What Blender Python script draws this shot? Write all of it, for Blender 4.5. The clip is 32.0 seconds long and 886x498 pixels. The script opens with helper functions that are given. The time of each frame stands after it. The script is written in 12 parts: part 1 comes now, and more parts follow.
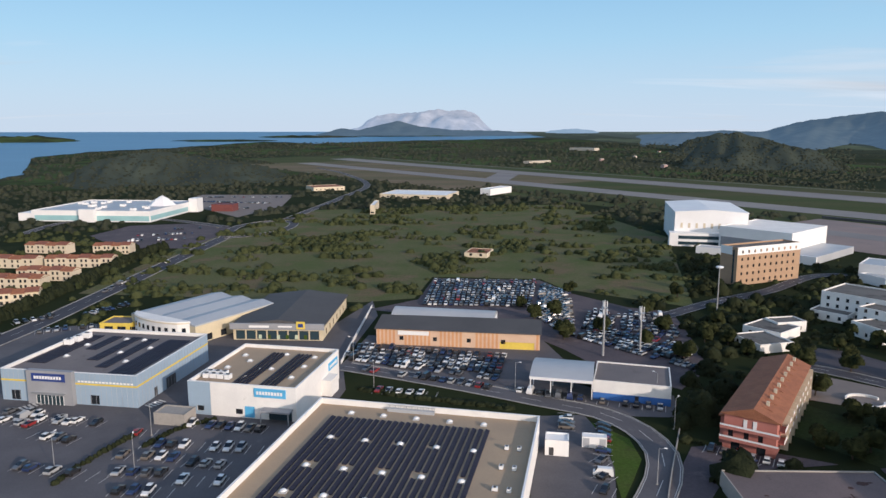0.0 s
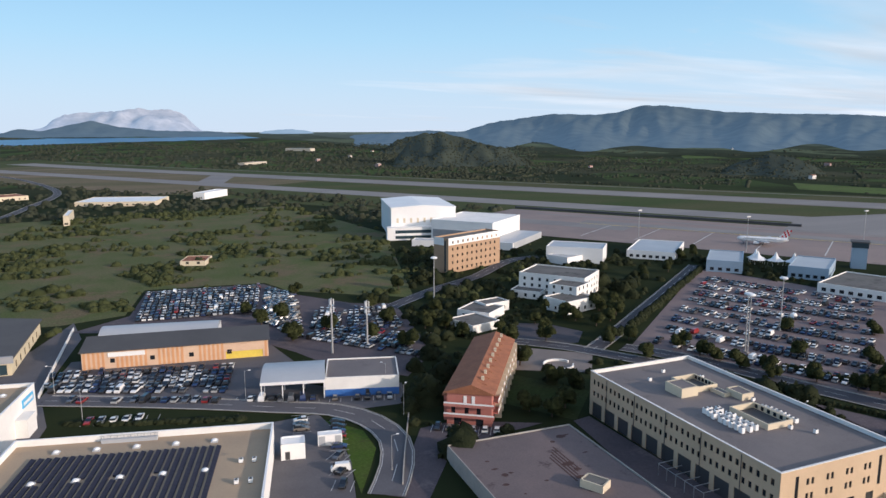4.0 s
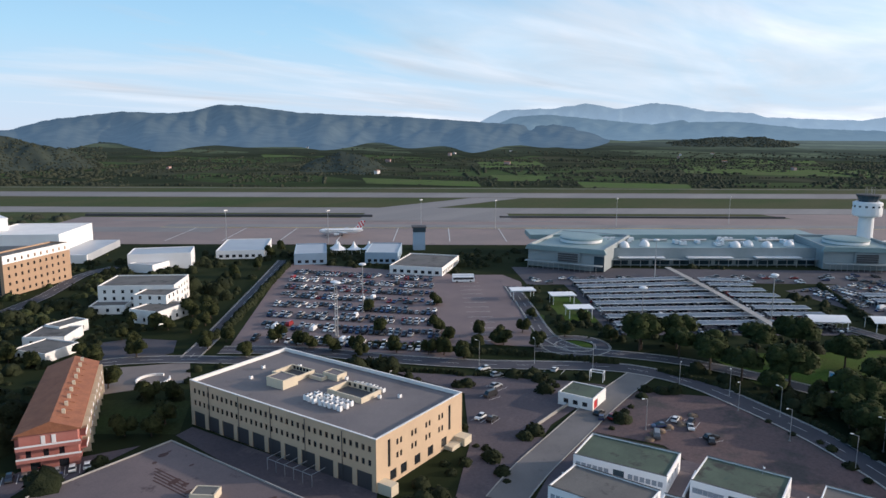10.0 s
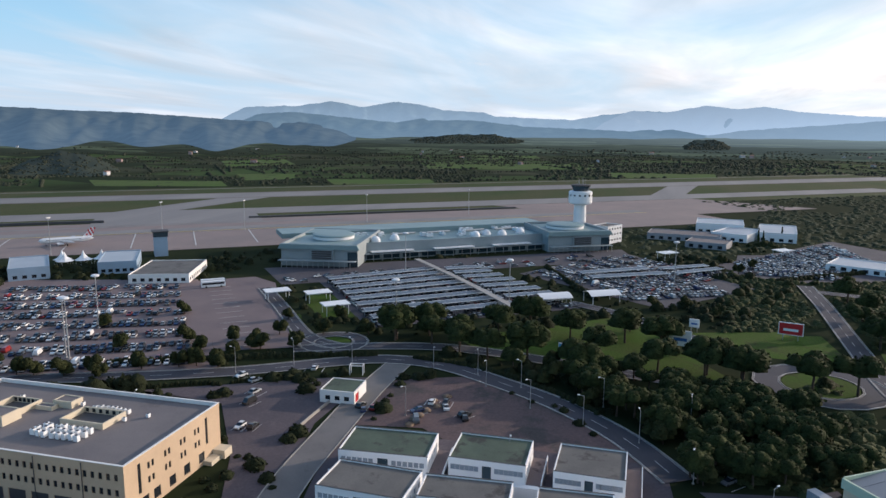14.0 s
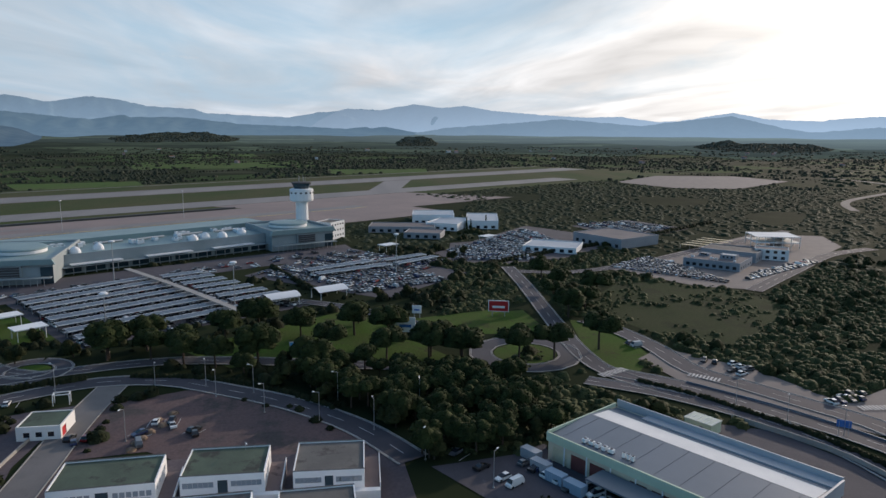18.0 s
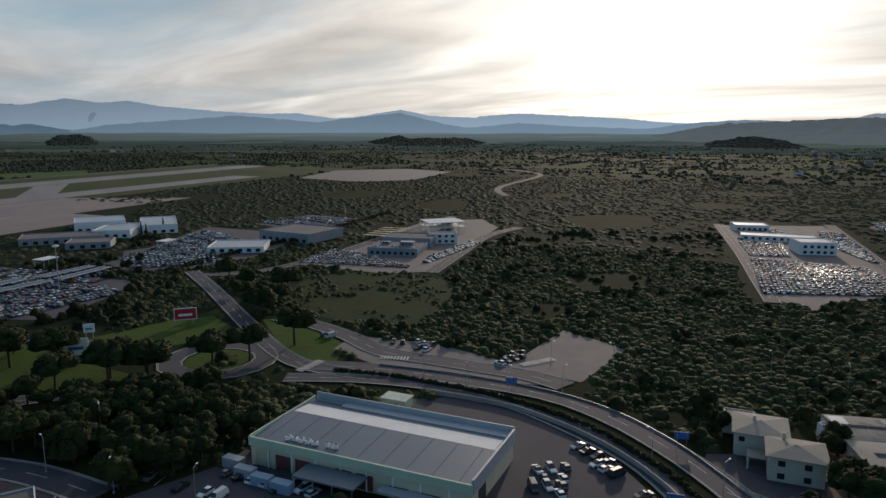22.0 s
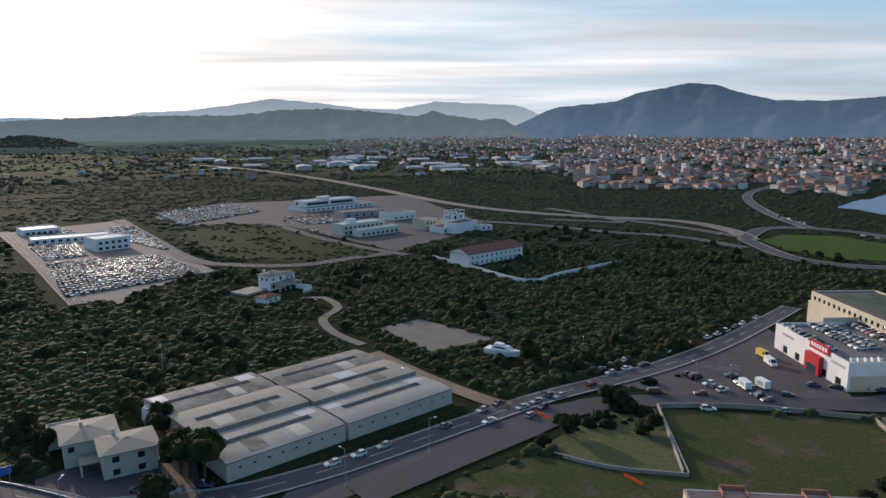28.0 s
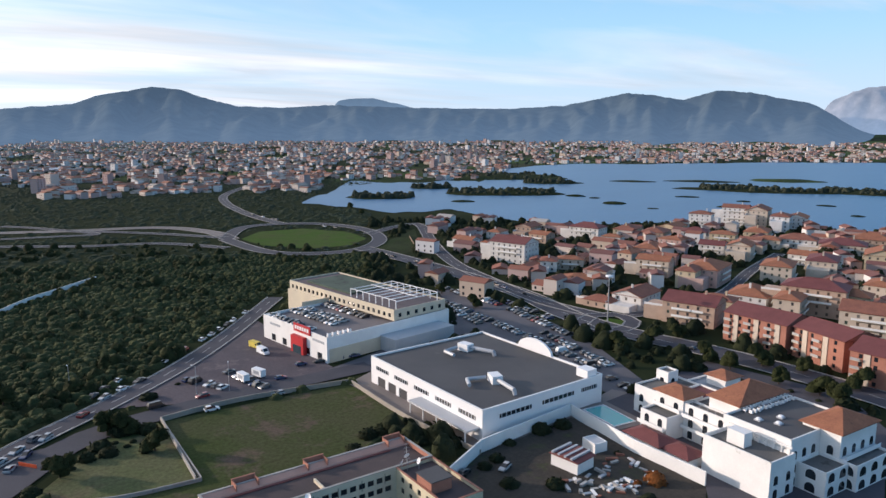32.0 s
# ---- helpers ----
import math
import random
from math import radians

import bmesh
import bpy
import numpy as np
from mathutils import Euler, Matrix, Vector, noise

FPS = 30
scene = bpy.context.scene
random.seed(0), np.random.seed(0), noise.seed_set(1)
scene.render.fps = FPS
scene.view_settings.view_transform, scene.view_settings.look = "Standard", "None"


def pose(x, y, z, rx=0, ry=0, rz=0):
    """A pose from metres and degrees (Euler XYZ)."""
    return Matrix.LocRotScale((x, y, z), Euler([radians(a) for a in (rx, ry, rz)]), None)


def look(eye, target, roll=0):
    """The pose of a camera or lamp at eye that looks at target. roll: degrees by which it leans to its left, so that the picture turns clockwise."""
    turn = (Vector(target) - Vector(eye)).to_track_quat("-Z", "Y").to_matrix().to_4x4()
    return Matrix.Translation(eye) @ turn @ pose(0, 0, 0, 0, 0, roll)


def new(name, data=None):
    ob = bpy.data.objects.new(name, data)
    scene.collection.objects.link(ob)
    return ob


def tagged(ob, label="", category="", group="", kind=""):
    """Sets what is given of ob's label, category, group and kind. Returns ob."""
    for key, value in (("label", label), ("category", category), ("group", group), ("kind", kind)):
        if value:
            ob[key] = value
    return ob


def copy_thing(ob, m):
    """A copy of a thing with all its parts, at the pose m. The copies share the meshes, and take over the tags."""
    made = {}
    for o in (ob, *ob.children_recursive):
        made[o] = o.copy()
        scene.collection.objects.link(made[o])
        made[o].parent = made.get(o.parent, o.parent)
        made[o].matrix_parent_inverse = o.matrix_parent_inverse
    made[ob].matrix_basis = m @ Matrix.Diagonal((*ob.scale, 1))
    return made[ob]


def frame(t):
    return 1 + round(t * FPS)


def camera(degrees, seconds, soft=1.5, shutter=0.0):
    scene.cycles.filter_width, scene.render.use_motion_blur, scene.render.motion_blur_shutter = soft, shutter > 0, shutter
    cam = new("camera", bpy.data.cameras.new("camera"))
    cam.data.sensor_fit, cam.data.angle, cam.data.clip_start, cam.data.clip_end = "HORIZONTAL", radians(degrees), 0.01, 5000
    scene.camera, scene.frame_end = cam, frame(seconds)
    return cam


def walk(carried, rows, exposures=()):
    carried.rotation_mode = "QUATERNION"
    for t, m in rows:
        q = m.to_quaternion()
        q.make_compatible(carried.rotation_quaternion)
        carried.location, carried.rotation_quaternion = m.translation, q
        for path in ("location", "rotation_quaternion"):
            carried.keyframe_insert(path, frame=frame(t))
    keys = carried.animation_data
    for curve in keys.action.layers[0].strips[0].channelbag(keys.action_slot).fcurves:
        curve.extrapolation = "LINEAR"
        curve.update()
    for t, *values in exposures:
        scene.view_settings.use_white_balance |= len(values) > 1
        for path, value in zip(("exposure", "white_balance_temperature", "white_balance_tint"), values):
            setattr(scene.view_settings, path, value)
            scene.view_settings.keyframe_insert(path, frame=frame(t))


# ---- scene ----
cam = camera(64.28, 32.0, soft=1.5)
PATH = [
    (0.0, pose(0, 0, 82, 80.33, -0.01, 0.00)),
    (0.5, pose(0, 0, 82, 80.52, -0.16, -2.62)),
    (1.0, pose(0, 0, 82, 80.50, -0.14, -5.32)),
    (1.5, pose(0, 0, 82, 80.48, -0.11, -8.04)),
    (2.0, pose(0, 0, 82, 80.47, -0.08, -10.85)),
    (2.5, pose(0, 0, 82, 80.46, 0.01, -13.76)),
    (3.0, pose(0, 0, 82, 80.41, 0.04, -16.69)),
    (3.5, pose(0, 0, 82, 80.38, 0.06, -19.64)),
    (5.5, pose(0, 0, 82, 80.29, 0.06, -31.28)),
    (6.0, pose(0, 0, 82, 80.30, 0.01, -34.21)),
    (6.5, pose(0, 0, 82, 80.30, -0.08, -37.16)),
    (7.0, pose(0, 0, 82, 80.29, -0.11, -40.10)),
    (7.5, pose(0, 0, 82, 80.29, -0.11, -43.05)),
    (8.0, pose(0, 0, 82, 80.31, -0.13, -45.94)),
    (8.5, pose(0, 0, 82, 80.32, -0.19, -48.75)),
    (9.0, pose(0, 0, 82, 80.34, -0.26, -51.46)),
    (9.5, pose(0, 0, 82, 80.37, -0.22, -53.82)),
    (10.0, pose(0, 0, 82, 80.36, -0.24, -55.44)),
    (10.5, pose(0, 0, 82, 80.31, -0.30, -57.29)),
    (11.0, pose(0, 0, 82, 80.28, -0.36, -59.66)),
    (11.5, pose(0, 0, 82, 80.25, -0.39, -62.16)),
    (12.0, pose(0, 0, 82, 80.24, -0.45, -64.68)),
    (12.5, pose(0, 0, 82, 80.23, -0.55, -67.32)),
    (13.0, pose(0, 0, 82, 80.26, -0.57, -69.98)),
    (13.5, pose(0, 0, 82, 80.27, -0.51, -72.75)),
    (14.0, pose(0, 0, 82, 80.28, -0.42, -75.53)),
    (14.5, pose(0, 0, 82, 80.28, -0.39, -78.29)),
    (16.5, pose(0, 0, 82, 80.28, -0.43, -89.40)),
    (17.0, pose(0, 0, 82, 80.27, -0.44, -92.25)),
    (17.5, pose(0, 0, 82, 80.23, -0.44, -94.95)),
    (18.0, pose(0, 0, 82, 80.23, -0.39, -97.94)),
    (18.5, pose(0, 0, 82, 80.19, -0.38, -100.90)),
    (19.0, pose(0, 0, 82, 80.20, -0.36, -103.85)),
    (19.5, pose(0, 0, 82, 80.21, -0.35, -106.81)),
    (20.0, pose(0, 0, 82, 80.20, -0.34, -109.75)),
    (20.5, pose(0, 0, 82, 80.17, -0.29, -112.70)),
    (21.0, pose(0, 0, 82, 80.16, -0.24, -115.66)),
    (21.5, pose(0, 0, 82, 80.11, -0.18, -118.68)),
    (22.0, pose(0, 0, 82, 80.06, -0.16, -123.30)),
    (22.5, pose(0, 0, 82, 80.02, -0.08, -128.13)),
    (23.0, pose(0, 0, 82, 79.99, -0.08, -132.24)),
    (23.5, pose(0, 0, 82, 79.96, -0.03, -135.77)),
    (24.0, pose(0, 0, 82, 79.94, -0.06, -139.28)),
    (24.5, pose(0, 0, 82, 79.92, -0.05, -143.29)),
    (25.0, pose(0, 0, 82, 79.89, -0.04, -147.95)),
    (25.5, pose(0, 0, 82, 79.89, 0.03, -152.84)),
    (27.5, pose(0, 0, 82, 79.93, -0.03, -173.22)),
    (28.0, pose(0, 0, 82, 79.95, 0.06, -177.11)),
    (28.5, pose(0, 0, 82, 80.00, 0.11, -181.13)),
    (29.0, pose(0, 0, 82, 80.00, 0.03, -185.71)),
    (29.5, pose(0, 0, 82, 80.06, -0.01, -190.72)),
    (30.0, pose(0, 0, 82, 80.08, -0.05, -195.68)),
    (30.5, pose(0, 0, 82, 80.14, -0.15, -200.59)),
    (31.0, pose(0, 0, 82, 80.23, -0.17, -205.43)),
    (31.5, pose(0, 0, 82, 80.30, -0.15, -210.97)),
    (32.0, pose(0, 0, 82, 80.32, -0.06, -217.85)),
]
walk(cam, PATH, [(0, -0.15, 6400, 16), (5, 0.0, 6400, 16), (12, 0.0, 6400, 16), (14, -0.05, 6400, 16), (17, -0.32, 6350, 15), (19, -0.55, 6500, 14), (22, -0.95, 6650, 13), (25.5, -0.95, 6650, 14), (28, -0.3, 6450, 16), (29, -0.1, 6350, 16), (30, 0.12, 6350, 17), (32, 0.08, 6350, 17)])

# ---- light ----
SUN_AZ, SUN_EL = 140.0, 14.0   # clockwise from +y, above the horizon
sun_way = Vector((math.sin(radians(SUN_AZ)) * math.cos(radians(SUN_EL)), math.cos(radians(SUN_AZ)) * math.cos(radians(SUN_EL)), math.sin(radians(SUN_EL))))
sun = new("sun", bpy.data.lights.new("sun", "SUN"))
sun.matrix_world = look((0, 0, 300), Vector((0, 0, 300)) - sun_way)
sun.data.energy, sun.data.angle, sun.data.color = 3.9, radians(1.0), (1.0, 0.84, 0.68)

world = bpy.data.worlds.new("world")
scene.world = world
world.use_nodes = True
wt = world.node_tree
wn, wl = wt.nodes, wt.links
wn.clear()
w_out = wn.new("ShaderNodeOutputWorld")
w_bg = wn.new("ShaderNodeBackground")
w_sky = wn.new("ShaderNodeTexSky")
w_sky.sky_type, w_sky.sun_disc = "NISHITA", False
w_sky.sun_elevation, w_sky.sun_rotation = radians(SUN_EL), radians(SUN_AZ)
w_sky.air_density, w_sky.dust_density, w_sky.ozone_density = 1.0, 1.6, 1.5
w_tc = wn.new("ShaderNodeTexCoord")
w_sep = wn.new("ShaderNodeSeparateXYZ")
wl.new(w_tc.outputs["Generated"], w_sep.inputs[0])


def wmath(op, a, b=None, clamp=False):
    n = wn.new("ShaderNodeMath")
    n.operation, n.use_clamp = op, clamp
    for i, v in enumerate((a, b)):
        if v is None:
            continue
        if isinstance(v, (int, float)):
            n.inputs[i].default_value = v
        else:
            wl.new(v, n.inputs[i])
    return n.outputs[0]


# thin streaky cloud: direction flattened to a cloud deck
w_dz = wmath("MAXIMUM", wmath("ADD", w_sep.outputs["Z"], 0.06), 0.02)
w_cx, w_cy = wmath("DIVIDE", w_sep.outputs["X"], w_dz), wmath("DIVIDE", w_sep.outputs["Y"], w_dz)
w_cmb = wn.new("ShaderNodeCombineXYZ")
wl.new(w_cx, w_cmb.inputs[0]), wl.new(w_cy, w_cmb.inputs[1])
w_map = wn.new("ShaderNodeMapping")
w_map.inputs["Rotation"].default_value = (0, 0, radians(40))
w_map.inputs["Scale"].default_value = (0.16, 0.42, 1)
wl.new(w_cmb.outputs[0], w_map.inputs[0])
w_noise = wn.new("ShaderNodeTexNoise")
w_noise.inputs["Scale"].default_value, w_noise.inputs["Detail"].default_value = 1.1, 6
w_noise.inputs["Roughness"].default_value, w_noise.inputs["Distortion"].default_value = 0.55, 0.5
wl.new(w_map.outputs[0], w_noise.inputs["Vector"])
# a bright thin haze lies over the blue, palest at the horizon
w_ramp = wn.new("ShaderNodeValToRGB")
w_ramp.color_ramp.elements[0].position, w_ramp.color_ramp.elements[0].color = 0.0, (0.64, 0.79, 0.92, 1)
w_ramp.color_ramp.elements[1].position, w_ramp.color_ramp.elements[1].color = 1.0, (0.045, 0.13, 0.34, 1)
e = w_ramp.color_ramp.elements.new(0.12)
e.color = (0.40, 0.70, 0.91, 1)
e = w_ramp.color_ramp.elements.new(0.30)
e.color = (0.15, 0.45, 0.77, 1)
wl.new(wmath("MAXIMUM", w_sep.outputs["Z"], 0.0), w_ramp.inputs[0])
w_hz = wn.new("ShaderNodeVectorMath")
w_hz.operation = "SCALE"
w_hz.inputs["Scale"].default_value = 9.8
wl.new(w_ramp.outputs[0], w_hz.inputs[0])
w_base = wn.new("ShaderNodeMix")
w_base.data_type = "RGBA"
w_base.inputs[0].default_value = 0.85
wl.new(w_sky.outputs[0], w_base.inputs[6]), wl.new(w_hz.outputs[0], w_base.inputs[7])
# cloud veil: thick towards the sun, thin away from it
w_dot = wn.new("ShaderNodeVectorMath")
w_dot.operation = "DOT_PRODUCT"
wl.new(w_tc.outputs["Generated"], w_dot.inputs[0])
w_dot.inputs[1].default_value = sun_way
w_side = wmath("MULTIPLY_ADD", w_dot.outputs["Value"], 0.42)
w_side.node.inputs[2].default_value = 0.20
w_streak = wmath("MULTIPLY_ADD", w_noise.outputs["Fac"], 2.3)
w_streak.node.inputs[2].default_value = -1.22
w_cover = wmath("MULTIPLY", wmath("ADD", w_streak, w_side), 1.5, True)
# a few small puffs low over the mountains
w_puffmap = wn.new("ShaderNodeMapping")
w_puffmap.inputs["Scale"].default_value = (1, 1, 2.6)
wl.new(w_tc.outputs["Generated"], w_puffmap.inputs[0])
w_puff = wn.new("ShaderNodeTexNoise")
w_puff.inputs["Scale"].default_value, w_puff.inputs["Detail"].default_value, w_puff.inputs["Roughness"].default_value = 7.0, 6, 0.6
wl.new(w_puffmap.outputs[0], w_puff.inputs["Vector"])
w_band = wmath("MULTIPLY", wmath("MULTIPLY", wmath("SUBTRACT", w_sep.outputs["Z"], 0.035), 40.0, True), wmath("MULTIPLY", wmath("SUBTRACT", 0.17, w_sep.outputs["Z"]), 20.0, True))
w_puffs = wmath("MULTIPLY", wmath("MULTIPLY", wmath("SUBTRACT", w_puff.outputs["Fac"], 0.60), 9.0, True), wmath("MULTIPLY", w_band, wmath("ADD", w_dot.outputs["Value"], 0.45, True)))
w_cover = wmath("MAXIMUM", w_cover, wmath("MULTIPLY", w_puffs, 0.75))
# glow round the veiled sun
w_glow = wmath("POWER", wmath("MAXIMUM", w_dot.outputs["Value"], 0.0), 40.0)
w_glow2 = wmath("POWER", wmath("MAXIMUM", w_dot.outputs["Value"], 0.0), 3.5)
w_lum = wmath("ADD", wmath("MULTIPLY", w_glow, 22.0), wmath("MULTIPLY", w_glow2, 6.0))
w_lum = wmath("ADD", w_lum, 6.8)
w_noise2 = wn.new("ShaderNodeTexNoise")
w_noise2.inputs["Scale"].default_value, w_noise2.inputs["Detail"].default_value, w_noise2.inputs["Distortion"].default_value = 2.0, 5, 0.6
wl.new(w_map.outputs[0], w_noise2.inputs["Vector"])
w_dim = wmath("MULTIPLY_ADD", w_noise2.outputs["Fac"], -1.5)
w_dim.node.inputs[2].default_value = 1.86
w_lum = wmath("MULTIPLY", w_lum, w_dim)
w_cloud = wn.new("ShaderNodeMix")
w_cloud.data_type = "RGBA"
w_cloud.inputs[6].default_value, w_cloud.inputs[7].default_value = (0.90, 0.96, 1.0, 1), (1.0, 0.965, 0.88, 1)
wl.new(wmath("MULTIPLY", w_glow2, 1.2, True), w_cloud.inputs[0])
w_cl = wn.new("ShaderNodeVectorMath")
w_cl.operation = "SCALE"
wl.new(w_cloud.outputs[2], w_cl.inputs[0]), wl.new(w_lum, w_cl.inputs["Scale"])
w_mix = wn.new("ShaderNodeMix")
w_mix.data_type = "RGBA"
wl.new(w_cover, w_mix.inputs[0])
wl.new(w_base.outputs[2], w_mix.inputs[6]), wl.new(w_cl.outputs[0], w_mix.inputs[7])
wl.new(w_mix.outputs[2], w_bg.inputs[0])
w_bg.inputs[1].default_value = 0.115
wl.new(w_bg.outputs[0], w_out.inputs[0])

# ---- materials ----
def surf(name, c1, c2=None, scale=0.05, rough=0.8, metal=0.0, bump=0.0, bscale=3.0, c3=None, s3=0.4, cut3=0.62, fine=0.12, spec=0.3, stretch=None):
    """A surface of two colours in broad patches, fine grain, an optional third colour in stains, and relief."""
    m = bpy.data.materials.new(name)
    m.use_nodes = True
    nt = m.node_tree
    N, K = nt.nodes, nt.links
    b = N["Principled BSDF"]
    b.inputs["Roughness"].default_value, b.inputs["Metallic"].default_value = rough, metal
    b.inputs["Specular IOR Level"].default_value = spec
    geo = N.new("ShaderNodeNewGeometry")
    src = geo.outputs["Position"]
    if stretch:
        mp = N.new("ShaderNodeMapping")
        mp.inputs["Rotation"].default_value = (0, 0, radians(stretch[0]))
        mp.inputs["Scale"].default_value = stretch[1]
        K.new(src, mp.inputs[0])
        src = mp.outputs[0]

    def tex(s, detail=4.0, rgh=0.6):
        n = N.new("ShaderNodeTexNoise")
        n.inputs["Scale"].default_value, n.inputs["Detail"].default_value, n.inputs["Roughness"].default_value = s, detail, rgh
        K.new(src, n.inputs["Vector"])
        return n.outputs["Fac"]

    def ramp(fac, lo, hi):
        r = N.new("ShaderNodeMapRange")
        r.inputs[1].default_value, r.inputs[2].default_value = lo, hi
        K.new(fac, r.inputs[0])
        return r.outputs[0]

    def mix(fac, a, c, kind="MIX"):
        n = N.new("ShaderNodeMix")
        n.data_type, n.blend_type = "RGBA", kind
        for i, v in ((0, fac), (6, a), (7, c)):
            if isinstance(v, (int, float)):
                n.inputs[i].default_value = v
            elif isinstance(v, tuple):
                n.inputs[i].default_value = (*v, 1)
            else:
                K.new(v, n.inputs[i])
        return n.outputs[2]

    col = mix(ramp(tex(scale), 0.36, 0.64), c1, c2 or tuple(v * 0.8 for v in c1))
    if c3:
        col = mix(ramp(tex(s3, 5.0, 0.7), cut3, cut3 + 0.1), col, c3)
    grain = ramp(tex(bscale, 3.0, 0.7), 0.25, 0.75)
    mul = N.new("ShaderNodeMapRange")
    mul.inputs[3].default_value, mul.inputs[4].default_value = 1 - fine, 1 + fine
    K.new(grain, mul.inputs[0])
    sc = N.new("ShaderNodeVectorMath")
    sc.operation = "SCALE"
    K.new(col, sc.inputs[0]), K.new(mul.outputs[0], sc.inputs["Scale"])
    K.new(sc.outputs[0], b.inputs["Base Color"])
    if bump:
        bp = N.new("ShaderNodeBump")
        bp.inputs["Strength"].default_value, bp.inputs["Distance"].default_value = bump, 0.1
        K.new(grain, bp.inputs["Height"]), K.new(bp.outputs[0], b.inputs["Normal"])
    return m


def by_chance(name, colours, rough=0.35, metal=0.0, island=False, coat=0.0, spec=0.5):
    """One of several colours, by object or by island."""
    m = bpy.data.materials.new(name)
    m.use_nodes = True
    N, K = m.node_tree.nodes, m.node_tree.links
    b = N["Principled BSDF"]
    b.inputs["Roughness"].default_value, b.inputs["Metallic"].default_value = rough, metal
    b.inputs["Coat Weight"].default_value = coat
    b.inputs["Specular IOR Level"].default_value = spec
    r = N.new("ShaderNodeValToRGB")
    r.color_ramp.interpolation = "CONSTANT"
    total, acc = sum(c[1] for c in colours), 0.0
    while len(r.color_ramp.elements) < len(colours):
        r.color_ramp.elements.new(0.5)
    for e, (c, wgt) in zip(list(r.color_ramp.elements), colours):
        e.position, e.color = acc / total, (*c, 1)
        acc += wgt
    if island:
        s = N.new("ShaderNodeNewGeometry")
        K.new(s.outputs["Random Per Island"], r.inputs[0])
    else:
        s = N.new("ShaderNodeObjectInfo")
        K.new(s.outputs["Random"], r.inputs[0])
    K.new(r.outputs[0], b.inputs["Base Color"])
    return m


def foliage(name, dark, light, scale=0.5):
    m = bpy.data.materials.new(name)
    m.use_nodes = True
    N, K = m.node_tree.nodes, m.node_tree.links
    b = N["Principled BSDF"]
    b.inputs["Roughness"].default_value, b.inputs["Specular IOR Level"].default_value = 0.8, 0.06
    geo = N.new("ShaderNodeNewGeometry")
    n = N.new("ShaderNodeTexNoise")
    n.inputs["Scale"].default_value = scale
    K.new(geo.outputs["Position"], n.inputs["Vector"])
    ad = N.new("ShaderNodeMath")
    ad.operation = "MULTIPLY_ADD"
    ad.inputs[1].default_value = 0.3
    K.new(geo.outputs["Random Per Island"], ad.inputs[0]), K.new(n.outputs["Fac"], ad.inputs[2])
    mr = N.new("ShaderNodeMapRange")
    mr.inputs[1].default_value, mr.inputs[2].default_value = 0.35, 0.95
    K.new(ad.outputs[0], mr.inputs[0])
    mx = N.new("ShaderNodeMix")
    mx.data_type = "RGBA"
    mx.inputs[6].default_value, mx.inputs[7].default_value = (*dark, 1), (*light, 1)
    K.new(mr.outputs[0], mx.inputs[0]), K.new(mx.outputs[2], b.inputs["Base Color"])
    lf = N.new("ShaderNodeTexNoise")
    lf.inputs["Scale"].default_value, lf.inputs["Detail"].default_value = 1.6, 4
    bp = N.new("ShaderNodeBump")
    bp.inputs["Strength"].default_value, bp.inputs["Distance"].default_value = 0.9, 0.5
    K.new(geo.outputs["Position"], lf.inputs["Vector"]), K.new(lf.outputs["Fac"], bp.inputs["Height"]), K.new(bp.outputs[0], b.inputs["Normal"])
    return m


def shine(name, colour, rough=0.1, metal=0.0, spec=0.6):
    m = bpy.data.materials.new(name)
    m.use_nodes = True
    b = m.node_tree.nodes["Principled BSDF"]
    b.inputs["Base Color"].default_value = (*colour, 1)
    b.inputs["Roughness"].default_value, b.inputs["Metallic"].default_value = rough, metal
    b.inputs["Specular IOR Level"].default_value = spec
    return m


